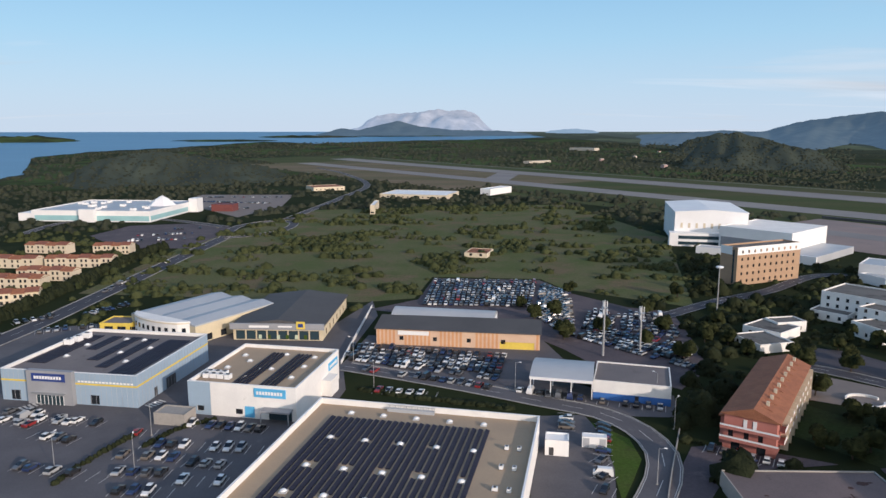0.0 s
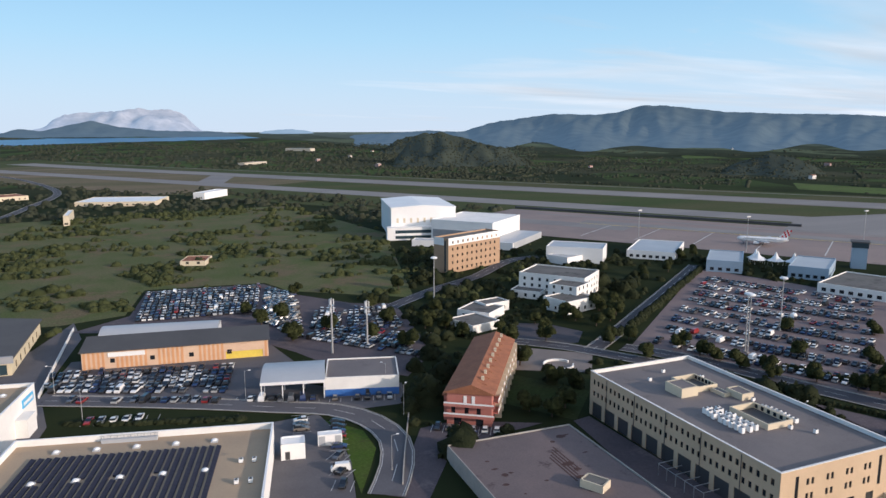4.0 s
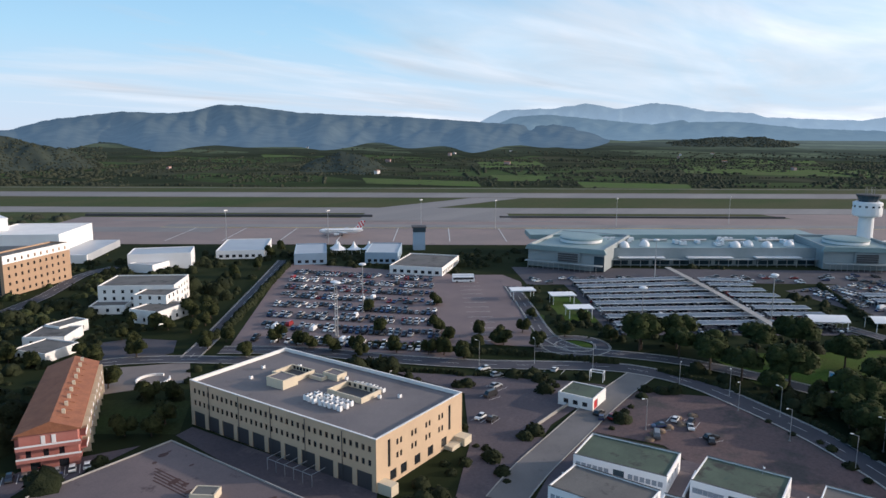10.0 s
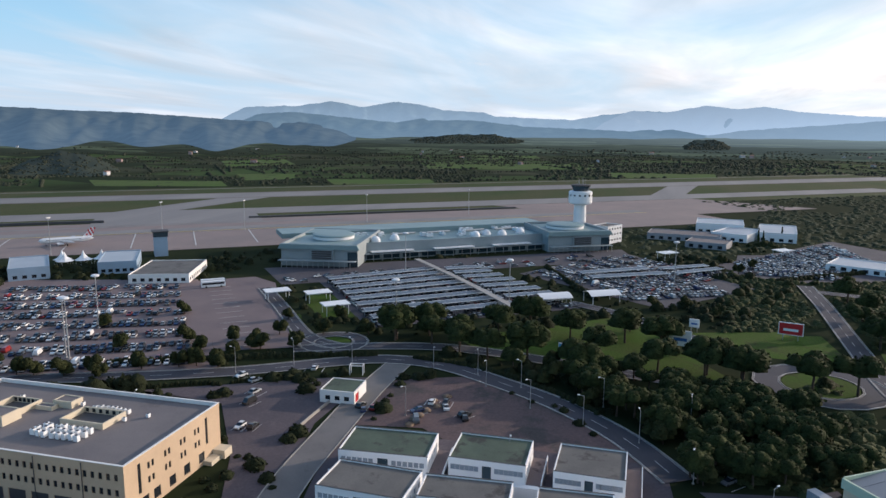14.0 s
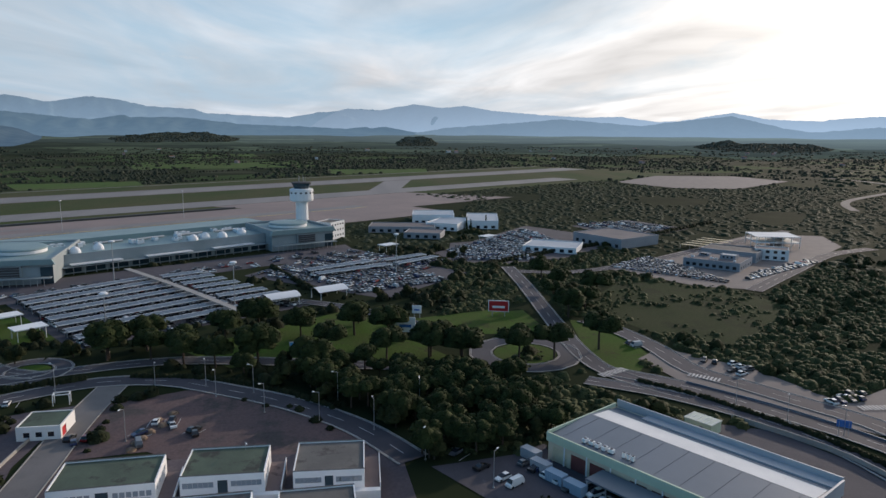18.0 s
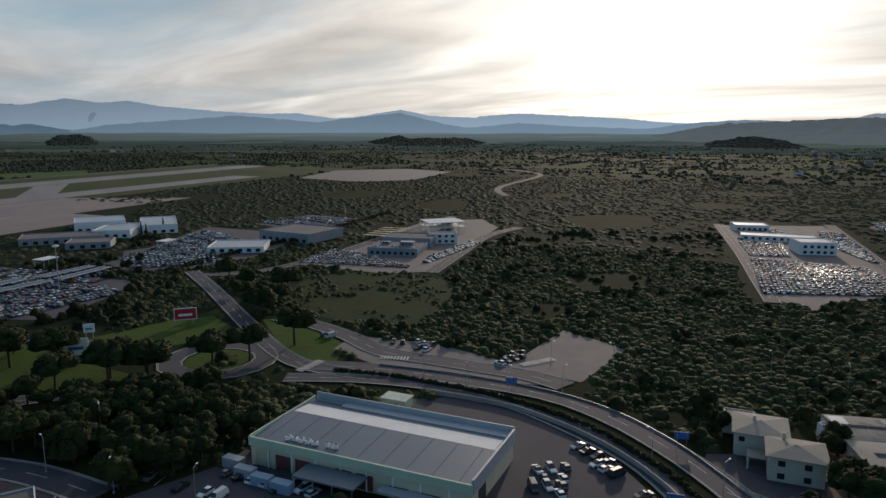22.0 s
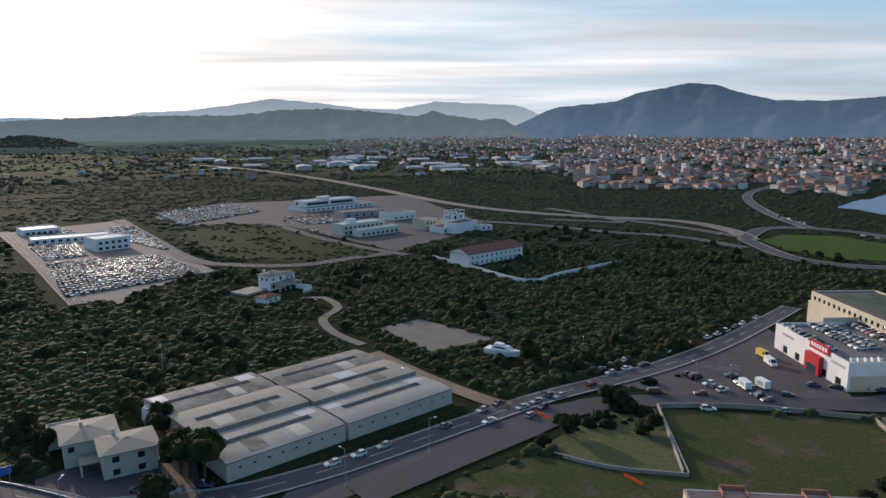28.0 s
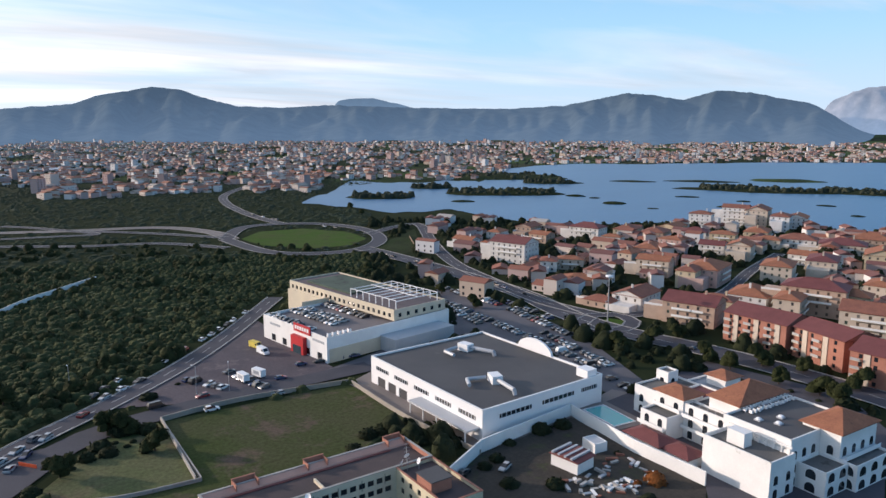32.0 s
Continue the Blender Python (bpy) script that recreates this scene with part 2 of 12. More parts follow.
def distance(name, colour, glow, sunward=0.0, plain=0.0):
    """A far backdrop: earth colour, with the haze of kilometres of air painted in as emission."""
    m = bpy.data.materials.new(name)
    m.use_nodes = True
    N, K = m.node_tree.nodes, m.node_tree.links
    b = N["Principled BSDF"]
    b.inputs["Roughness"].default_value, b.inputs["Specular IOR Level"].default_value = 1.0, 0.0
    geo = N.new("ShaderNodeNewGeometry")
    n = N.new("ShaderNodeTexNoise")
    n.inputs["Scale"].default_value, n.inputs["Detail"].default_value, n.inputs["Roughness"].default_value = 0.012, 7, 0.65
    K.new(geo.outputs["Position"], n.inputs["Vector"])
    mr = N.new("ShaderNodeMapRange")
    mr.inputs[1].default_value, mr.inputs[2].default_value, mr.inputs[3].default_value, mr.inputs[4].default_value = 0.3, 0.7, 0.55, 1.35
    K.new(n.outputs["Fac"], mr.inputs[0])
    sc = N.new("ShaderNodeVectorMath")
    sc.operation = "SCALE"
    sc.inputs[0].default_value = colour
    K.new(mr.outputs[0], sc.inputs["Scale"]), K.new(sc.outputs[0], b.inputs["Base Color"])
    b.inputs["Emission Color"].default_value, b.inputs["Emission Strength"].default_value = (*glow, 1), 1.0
    # painted haze glow is strongest low down, over the plain
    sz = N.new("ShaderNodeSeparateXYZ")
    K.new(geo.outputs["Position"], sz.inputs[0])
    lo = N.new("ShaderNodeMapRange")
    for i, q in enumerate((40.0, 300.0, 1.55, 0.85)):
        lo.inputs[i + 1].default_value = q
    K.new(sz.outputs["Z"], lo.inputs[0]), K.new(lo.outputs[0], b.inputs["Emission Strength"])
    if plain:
        # fields in parcels, and a haze glow painted stronger the farther they lie
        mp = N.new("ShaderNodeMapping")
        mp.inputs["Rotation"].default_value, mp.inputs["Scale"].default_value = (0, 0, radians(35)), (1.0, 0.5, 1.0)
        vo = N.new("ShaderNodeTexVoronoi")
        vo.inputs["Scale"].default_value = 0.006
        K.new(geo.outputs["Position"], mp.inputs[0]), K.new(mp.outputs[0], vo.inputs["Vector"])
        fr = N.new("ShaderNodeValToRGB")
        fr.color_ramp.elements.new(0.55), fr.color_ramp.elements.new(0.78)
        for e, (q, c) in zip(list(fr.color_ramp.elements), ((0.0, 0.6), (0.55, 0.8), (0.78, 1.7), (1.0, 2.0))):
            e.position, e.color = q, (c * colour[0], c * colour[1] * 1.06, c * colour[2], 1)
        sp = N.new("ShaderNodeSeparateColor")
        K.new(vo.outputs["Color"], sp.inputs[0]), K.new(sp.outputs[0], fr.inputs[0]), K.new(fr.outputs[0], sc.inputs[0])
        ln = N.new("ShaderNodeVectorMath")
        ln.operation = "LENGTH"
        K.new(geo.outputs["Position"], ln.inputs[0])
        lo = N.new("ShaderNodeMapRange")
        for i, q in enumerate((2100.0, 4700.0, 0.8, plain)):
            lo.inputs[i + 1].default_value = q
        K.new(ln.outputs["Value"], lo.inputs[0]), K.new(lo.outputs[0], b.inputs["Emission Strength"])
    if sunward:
        # the painted haze glow is brighter towards the sun
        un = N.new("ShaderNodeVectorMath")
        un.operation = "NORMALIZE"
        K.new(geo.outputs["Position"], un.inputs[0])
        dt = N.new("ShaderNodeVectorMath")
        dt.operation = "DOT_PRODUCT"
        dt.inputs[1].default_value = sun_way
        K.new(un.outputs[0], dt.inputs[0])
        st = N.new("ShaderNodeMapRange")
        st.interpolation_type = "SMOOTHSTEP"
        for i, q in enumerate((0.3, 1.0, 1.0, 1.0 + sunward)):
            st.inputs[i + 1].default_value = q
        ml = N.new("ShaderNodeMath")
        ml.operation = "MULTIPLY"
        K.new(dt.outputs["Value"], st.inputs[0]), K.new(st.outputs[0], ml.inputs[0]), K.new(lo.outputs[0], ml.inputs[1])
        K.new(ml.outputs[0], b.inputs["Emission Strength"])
    return m


ASPHALT = surf("asphalt", (0.077, 0.072, 0.084), (0.058, 0.056, 0.066), 0.06, 0.9, bump=0.15, bscale=2.0, c3=(0.117, 0.11, 0.12), s3=0.15)
WORNLOT = surf("worn_grey_asphalt", (0.115, 0.11, 0.12), (0.09, 0.087, 0.096), 0.06, 0.9, bump=0.15, bscale=2.0, c3=(0.145, 0.137, 0.143), s3=0.15)
ROADTOP = surf("road_asphalt", (0.066, 0.064, 0.076), (0.049, 0.049, 0.059), 0.05, 0.85, bump=0.12, bscale=2.5, c3=(0.092, 0.086, 0.092), s3=0.3)
YARD = surf("worn_yard", (0.098, 0.08, 0.088), (0.072, 0.062, 0.072), 0.04, 0.95, bump=0.2, bscale=1.2, c3=(0.128, 0.104, 0.108), s3=0.1, cut3=0.56, fine=0.2)
APRON = surf("apron_concrete", (0.265, 0.205, 0.188), (0.215, 0.175, 0.165), 0.02, 0.9, c3=(0.16, 0.138, 0.132), s3=0.05)
RUNWAY = surf("runway_asphalt", (0.24, 0.225, 0.215), (0.19, 0.18, 0.178), 0.02, 0.9, stretch=(-54.0, (0.1, 1, 1)))
GRASS = surf("grass", (0.0806, 0.1014, 0.039), (0.1196, 0.117, 0.0624), 0.03, 0.95, bump=0.5, bscale=0.9, c3=(0.1365, 0.1092, 0.0676), s3=0.035, cut3=0.52, fine=0.35, spec=0.05)
LAWN = surf("lawn", (0.05, 0.094, 0.016), (0.064, 0.088, 0.024), 0.06, 0.95, bump=0.4, bscale=1.2, c3=(0.055, 0.058, 0.026), s3=0.09, cut3=0.56, fine=0.3, spec=0.05)
PINKPARK = surf("pinkish_car_park", (0.19, 0.145, 0.142), (0.15, 0.118, 0.12), 0.04, 0.9, c3=(0.118, 0.098, 0.102), s3=0.06, fine=0.1)
FIELD = surf("dry_meadow", (0.05, 0.066, 0.022), (0.07, 0.07, 0.036), 0.025, 0.95, bump=0.5, bscale=0.9, c3=(0.11, 0.082, 0.062), s3=0.045, cut3=0.54, fine=0.35, spec=0.05)
AIRGRASS = surf("airfield_grass", (0.050, 0.072, 0.026), (0.080, 0.080, 0.040), 0.012, 0.95, fine=0.2, bscale=0.6, spec=0.05, stretch=(-54.0, (0.25, 1, 1)))
DRYGROUND = surf("dry_airfield_ground", (0.17, 0.135, 0.09), (0.105, 0.10, 0.056), 0.01, 0.95, c3=(0.21, 0.165, 0.12), s3=0.012, cut3=0.55, fine=0.2, bscale=0.5, spec=0.05, stretch=(-54.0, (0.25, 1, 1)))
EARTH = surf("bare_earth", (0.24, 0.17, 0.12), (0.17, 0.125, 0.09), 0.06, 0.95, bump=0.3, bscale=1.0, fine=0.2)
GRAVEL = surf("gravel", (0.19, 0.172, 0.155), (0.15, 0.135, 0.12), 0.08, 0.95, bump=0.3, bscale=2.0)
KERB = surf("kerb_stone", (0.36, 0.34, 0.31), (0.28, 0.27, 0.25), 0.3, 0.9)
PAINTLINE = surf("road_paint", (0.62, 0.61, 0.58), (0.42, 0.41, 0.40), 0.4, 0.8)
WHITE = surf("white_render", (0.78, 0.77, 0.74), (0.70, 0.69, 0.67), 0.12, 0.85, bump=0.05, c3=(0.52, 0.50, 0.46), s3=0.25, cut3=0.66, fine=0.05)
CLEAN = surf("white_cladding", (0.80, 0.80, 0.79), (0.74, 0.74, 0.74), 0.06, 0.5, fine=0.03)
CREAM = surf("cream_render", (0.62, 0.54, 0.40), (0.55, 0.48, 0.37), 0.15, 0.85, c3=(0.42, 0.37, 0.29), s3=0.3, cut3=0.66, fine=0.05)
TANWALL = surf("tan_panels", (0.56, 0.415, 0.28), (0.5, 0.37, 0.25), 0.1, 0.8, c3=(0.4, 0.3, 0.21), s3=0.2, cut3=0.66, fine=0.05)
SANDWALL = surf("sand_render", (0.4, 0.27, 0.175), (0.35, 0.235, 0.155), 0.15, 0.85, fine=0.06)
PINKWALL = surf("pink_render", (0.468, 0.189, 0.153), (0.405, 0.153, 0.126), 0.15, 0.85, c3=(0.324, 0.135, 0.108), s3=0.3, fine=0.06)
BLUEWALL = surf("pale_blue_cladding", (0.30, 0.40, 0.50), (0.27, 0.36, 0.45), 0.08, 0.55, fine=0.04)
GREYWALL = surf("grey_cladding", (0.30, 0.31, 0.33), (0.25, 0.26, 0.28), 0.08, 0.6, fine=0.05)
ORANGE = surf("orange_cladding", (0.62, 0.33, 0.17), (0.55, 0.28, 0.14), 0.15, 0.6, fine=0.06)
SALMON = surf("salmon_render", (0.52, 0.29, 0.22), (0.45, 0.25, 0.19), 0.15, 0.8, c3=(0.36, 0.19, 0.15), s3=0.3, cut3=0.62, fine=0.08)
MAROONFELT = surf("dark_maroon_roof_felt", (0.085, 0.064, 0.063), (0.065, 0.052, 0.052), 0.1, 0.9, c3=(0.11, 0.085, 0.08), s3=0.25, fine=0.15)
PEACH = surf("peach_cladding", (0.64, 0.46, 0.33), (0.58, 0.40, 0.29), 0.15, 0.6, fine=0.06)
YELLOW = surf("yellow_paint", (0.72, 0.55, 0.10), (0.64, 0.48, 0.09), 0.2, 0.6)
YELLOWPALE = surf("pale_yellow_render", (0.60, 0.52, 0.36), (0.54, 0.47, 0.33), 0.2, 0.85)
BLUE = surf("deep_blue_panel", (0.03, 0.06, 0.22), (0.028, 0.05, 0.19), 0.3, 0.4)
SKYBLUE = surf("sky_blue_panel", (0.10, 0.42, 0.70), (0.09, 0.38, 0.64), 0.3, 0.5)
STRONGBLUE = surf("strong_blue_paint", (0.05, 0.16, 0.45), (0.045, 0.14, 0.40), 0.3, 0.5)
RED = surf("red_panel", (0.50, 0.03, 0.035), (0.44, 0.028, 0.03), 0.3, 0.45)
AQUA = surf("pale_aqua_roof", (0.2232, 0.31, 0.31), (0.186, 0.2666, 0.2728), 0.04, 0.5, fine=0.05, c3=(0.279, 0.341, 0.341), s3=0.1)
AQUAWALL = surf("pale_aqua_cladding", (0.294, 0.329, 0.336), (0.252, 0.294, 0.301), 0.1, 0.6, fine=0.05)
TEAL = surf("turquoise_glass_band", (0.30, 0.52, 0.54), (0.26, 0.46, 0.49), 0.08, 0.3)
MINT = surf("mint_fascia", (0.52, 0.60, 0.45), (0.45, 0.53, 0.40), 0.15, 0.6, fine=0.05)
GREENROOF = surf("green_felt_roof", (0.088, 0.118, 0.085), (0.066, 0.088, 0.066), 0.12, 0.9, c3=(0.045, 0.046, 0.042), s3=0.16, cut3=0.54)
GREYROOF = surf("grey_felt_roof", (0.145, 0.138, 0.128), (0.112, 0.108, 0.102), 0.12, 0.9, c3=(0.062, 0.058, 0.055), s3=0.15, cut3=0.55)
DARKROOF = surf("dark_membrane_roof", (0.088, 0.086, 0.088), (0.07, 0.069, 0.072), 0.05, 0.8, c3=(0.112, 0.108, 0.106), s3=0.1, fine=0.08)
TAUPEROOF = surf("taupe_gravel_roof", (0.185, 0.166, 0.164), (0.152, 0.138, 0.14), 0.06, 0.95, c3=(0.128, 0.115, 0.116), s3=0.1, cut3=0.58, fine=0.1, bscale=2.5)
BEIGEROOF = surf("beige_gravel_roof", (0.40, 0.30, 0.205), (0.34, 0.26, 0.185), 0.06, 0.95, c3=(0.26, 0.21, 0.165), s3=0.15, fine=0.08)
DECKROOF = surf("old_deck_roof", (0.165, 0.128, 0.126), (0.13, 0.105, 0.106), 0.05, 0.9, c3=(0.066, 0.048, 0.048), s3=0.16, cut3=0.6, fine=0.15)
FELTPATCH = surf("reddish_felt_patch", (0.075, 0.04, 0.035), (0.06, 0.034, 0.03), 0.2, 0.9)
METALROOF = surf("pale_metal_roof", (0.4, 0.42, 0.44), (0.34, 0.36, 0.39), 0.05, 0.45, metal=0.0, fine=0.05, spec=0.5)
BLUEMETAL = surf("bluish_metal_roof", (0.144, 0.169, 0.202), (0.122, 0.148, 0.180), 0.05, 0.42, metal=0.0, fine=0.05, spec=0.5)
WORKSROOF = surf("weathered_works_roof", (0.27, 0.25, 0.22), (0.2, 0.19, 0.172), 0.05, 0.9, c3=(0.13, 0.122, 0.11), s3=0.09, cut3=0.5, fine=0.12)
OLDWHITE = surf("weathered_white_render", (0.53, 0.48, 0.40), (0.46, 0.42, 0.355), 0.12, 0.9, c3=(0.35, 0.31, 0.26), s3=0.25, cut3=0.6, fine=0.06)
SHUTTER = by_chance("house_shutters", [((0.05, 0.05, 0.055), 5), ((0.10, 0.07, 0.05), 4), ((0.16, 0.15, 0.14), 2), ((0.05, 0.075, 0.06), 1)], 0.5)
HOUSEWALL = [surf("house_render_" + q, c, tuple(v * 0.86 for v in c), 0.2, 0.88, c3=tuple(v * 0.7 for v in c), s3=0.3, cut3=0.66, fine=0.06) for q, c in (("chalk", (0.64, 0.61, 0.57)), ("cream", (0.56, 0.47, 0.38)), ("rose", (0.50, 0.34, 0.30)), ("straw", (0.55, 0.45, 0.31)), ("ochre", (0.46, 0.33, 0.25)), ("white", (0.70, 0.68, 0.66)))]
SCRUBGRASS = surf("rough_scrub_grass", (0.026, 0.040, 0.014), (0.036, 0.045, 0.019), 0.03, 0.95, bump=0.5, bscale=0.9, c3=(0.026, 0.033, 0.015), s3=0.05, cut3=0.5, fine=0.35, spec=0.05)
SLOTWALL = surf("pinkish_slot_wall", (0.36, 0.29, 0.26), (0.28, 0.23, 0.21), 0.15, 0.9, c3=(0.13, 0.11, 0.10), s3=0.3)
SANDSHEET = surf("sand_yellow_sheet", (0.58, 0.50, 0.32), (0.5, 0.43, 0.28), 0.1, 0.7)
PALEMINT = surf("pale_mint_render", (0.60, 0.63, 0.53), (0.53, 0.56, 0.48), 0.12, 0.85, c3=(0.45, 0.46, 0.40), s3=0.3, cut3=0.64, fine=0.05)
CONCRETE = surf("concrete", (0.36, 0.34, 0.31), (0.29, 0.275, 0.255), 0.12, 0.9, bump=0.1, c3=(0.22, 0.21, 0.195), s3=0.3)
PALECONC = surf("pale_concrete_roof", (0.35, 0.31, 0.26), (0.28, 0.255, 0.215), 0.08, 0.9, c3=(0.19, 0.18, 0.165), s3=0.2, cut3=0.6)
TILE = surf("terracotta_tile", (0.32, 0.13, 0.07), (0.25, 0.1, 0.057), 0.3, 0.85, bump=0.4, bscale=2.2, c3=(0.18, 0.0765, 0.0495), s3=0.35, fine=0.18)
TILEBROWN = surf("brown_tile", (0.25, 0.10, 0.065), (0.20, 0.08, 0.055), 0.3, 0.85, bump=0.4, bscale=2.2, fine=0.18)
TILEMAROON = surf("maroon_sheet_roof", (0.17, 0.055, 0.05), (0.14, 0.045, 0.042), 0.3, 0.7, fine=0.1)
BRICKRED = surf("red_brick_wall", (0.37, 0.165, 0.115), (0.31, 0.135, 0.095), 0.2, 0.85, fine=0.12, bscale=1.5)
PAVE = surf("paving", (0.205, 0.175, 0.16), (0.17, 0.148, 0.138), 0.1, 0.9, fine=0.08)
PANE = shine("window_pane", (0.018, 0.022, 0.028), 0.08)
PALEPANE = shine("pale_window_pane", (0.26, 0.30, 0.34), 0.15)
GLASSBAND = shine("tinted_glazing", (0.03, 0.055, 0.07), 0.1)
SOLAR = surf("solar_panel", (0.022, 0.022, 0.036), (0.028, 0.028, 0.044), 0.3, 0.6, spec=0.15, fine=0.05)
SOLARBLUE = surf("carport_solar_panel", (0.085, 0.115, 0.15), (0.07, 0.095, 0.13), 0.2, 0.45, spec=0.35, fine=0.05)
STEEL = shine("galvanised_steel", (0.42, 0.43, 0.44), 0.45, 0.6)
DARKSTEEL = shine("dark_metal", (0.06, 0.06, 0.065), 0.5, 0.2)
RUBBER = shine("tyre_rubber", (0.018, 0.018, 0.018), 0.85, 0.0, 0.2)
BARK = surf("bark", (0.085, 0.06, 0.045), (0.06, 0.045, 0.035), 0.6, 0.95)
LEAFPINE = foliage("pine_needles", (0.0117, 0.0189, 0.0072), (0.0378, 0.0495, 0.0171))
LEAFOAK = foliage("evergreen_leaves", (0.0136, 0.0187, 0.00765), (0.0425, 0.0476, 0.0187))
LEAFSCRUB = foliage("scrub_leaves", (0.033, 0.042, 0.018), (0.066, 0.076, 0.033), 0.06)
LEAFFAR = foliage("distant_leaves", (0.033, 0.042, 0.024), (0.05, 0.06, 0.034), 0.02)
# lighter and greyer than near leaves: distance haze put into the colour
LEAFWOOD = foliage("distant_wood_leaves", (0.028, 0.034, 0.024), (0.052, 0.058, 0.038), 0.02)
MEADOWFAR = surf("green_field", (0.075, 0.125, 0.036), (0.092, 0.115, 0.046), 0.012, 0.95, c3=(0.06, 0.075, 0.035), s3=0.03, cut3=0.55, fine=0.2, spec=0.03)
LEAFHEDGE = foliage("hedge_leaves", (0.0125, 0.017, 0.009), (0.031, 0.037, 0.018), 0.12)
LEAFRUST = foliage("rusty_leaves", (0.10, 0.035, 0.012), (0.22, 0.08, 0.025))
WATER = surf("sea_water", (0.026, 0.115, 0.235), (0.036, 0.135, 0.265), 0.006, 0.34, bump=0.5, bscale=0.25, spec=0.28, fine=0.10, stretch=(20.0, (0.4, 1, 1)))
POOLWATER = shine("pool_water", (0.05, 0.36, 0.36), 0.08)
CARCOLOURS = [((0.72, 0.72, 0.71), 27), ((0.36, 0.37, 0.38), 14), ((0.10, 0.105, 0.115), 16), ((0.018, 0.018, 0.02), 22), ((0.02, 0.035, 0.10), 11), ((0.24, 0.02, 0.02), 5), ((0.16, 0.14, 0.12), 5)]
CARPAINT = by_chance("car_paint", CARCOLOURS, 0.28, coat=0.6)
CARFLEET = by_chance("car_paint_fleet", CARCOLOURS, 0.3, island=True, coat=0.4)
TOWNWALLS = by_chance("town_render", [((0.52, 0.45, 0.40), 4), ((0.62, 0.60, 0.59), 5), ((0.48, 0.34, 0.31), 4), ((0.48, 0.38, 0.30), 2), ((0.38, 0.27, 0.25), 3)], 0.9, island=True)
SUBURBROOF = by_chance("suburb_tiles", [((0.24, 0.092, 0.060), 5), ((0.19, 0.075, 0.055), 4), ((0.16, 0.066, 0.056), 3), ((0.36, 0.33, 0.30), 1)], 0.9, island=True)
DARKSOIL = surf("dark_yard_soil", (0.052, 0.044, 0.036), (0.036, 0.032, 0.026), 0.08, 0.95, bump=0.4, bscale=1.0, c3=(0.045, 0.052, 0.022), s3=0.1, cut3=0.55, fine=0.3)
TOWNROOF = by_chance("town_tiles", [((0.288, 0.126, 0.0765), 5), ((0.234, 0.108, 0.072), 4), ((0.315, 0.279, 0.243), 2), ((0.378, 0.351, 0.315), 1)], 0.9, island=True)


# ---- mesh tools ----
class Shape:
    """Gathers vertices and faces in one mesh."""

    def __init__(self):
        self.v, self.f, self.mi, self.slot = [], [], [], 0

    def add(self, verts, faces):
        k = len(self.v)
        self.v.extend(verts)
        self.f.extend([tuple(i + k for i in f) for f in faces])
        self.mi.extend([self.slot] * len(faces))
        return self

    def box(self, x0, y0, z0, x1, y1, z1):
        return self.add([(x0, y0, z0), (x1, y0, z0), (x1, y1, z0), (x0, y1, z0), (x0, y0, z1), (x1, y0, z1), (x1, y1, z1), (x0, y1, z1)],
                        [(3, 2, 1, 0), (4, 5, 6, 7), (0, 1, 5, 4), (1, 2, 6, 5), (2, 3, 7, 6), (3, 0, 4, 7)])

    def prism(self, poly, z0, z1):
        n = len(poly)
        area = sum(poly[i][0] * poly[(i + 1) % n][1] - poly[(i + 1) % n][0] * poly[i][1] for i in range(n))
        if area < 0:
            poly = poly[::-1]
        return self.add([(x, y, z0) for x, y in poly] + [(x, y, z1) for x, y in poly],
                        [tuple(range(n))[::-1], tuple(range(n, 2 * n))] + [(i, (i + 1) % n, n + (i + 1) % n, n + i) for i in range(n)])

    def sweep(self, prof, y0, y1):
        """A profile of (x, z) points drawn along y."""
        n = len(prof)
        area = sum(prof[i][0] * prof[(i + 1) % n][1] - prof[(i + 1) % n][0] * prof[i][1] for i in range(n))
        if area < 0:
            prof = prof[::-1]
        return self.add([(x, y0, z) for x, z in prof] + [(x, y1, z) for x, z in prof],
                        [tuple(range(n)), tuple(range(n, 2 * n))[::-1]] + [(i, n + i, n + (i + 1) % n, (i + 1) % n) for i in range(n)])

    def tube(self, p, q, r0, r1=None, n=8):
        p, q = Vector(p), Vector(q)
        r1 = r0 if r1 is None else r1
        d = (q - p).normalized()
        a = d.orthogonal().normalized()
        b = d.cross(a)
        ring = [(a * math.cos(2 * math.pi * i / n) + b * math.sin(2 * math.pi * i / n)) for i in range(n)]
        return self.add([tuple(p + c * r0) for c in ring] + [tuple(q + c * r1) for c in ring],
                        [tuple(range(n))[::-1], tuple(range(n, 2 * n))] + [(i, (i + 1) % n, n + (i + 1) % n, n + i) for i in range(n)])

    def lathe(self, prof, n=16, cx=0.0, cy=0.0):
        k = len(prof)
        vs = [(cx + r * math.cos(2 * math.pi * i / n), cy + r * math.sin(2 * math.pi * i / n), z) for r, z in prof for i in range(n)]
        fs = [(j * n + i, j * n + (i + 1) % n, (j + 1) * n + (i + 1) % n, (j + 1) * n + i) for j in range(k - 1) for i in range(n)]
        fs += [tuple(range(n))[::-1], tuple(range((k - 1) * n, k * n))]
        return self.add(vs, fs)

    def moved(self, m):
        self.v = [tuple(m @ Vector(p)) for p in self.v]
        return self

    def mesh(self, name, *mats):
        me = bpy.data.meshes.new(name)
        me.from_pydata(self.v, [], self.f)
        for mt in mats:
            me.materials.append(mt)
        if len(mats) > 1:
            me.polygons.foreach_set("material_index", self.mi)
        return me


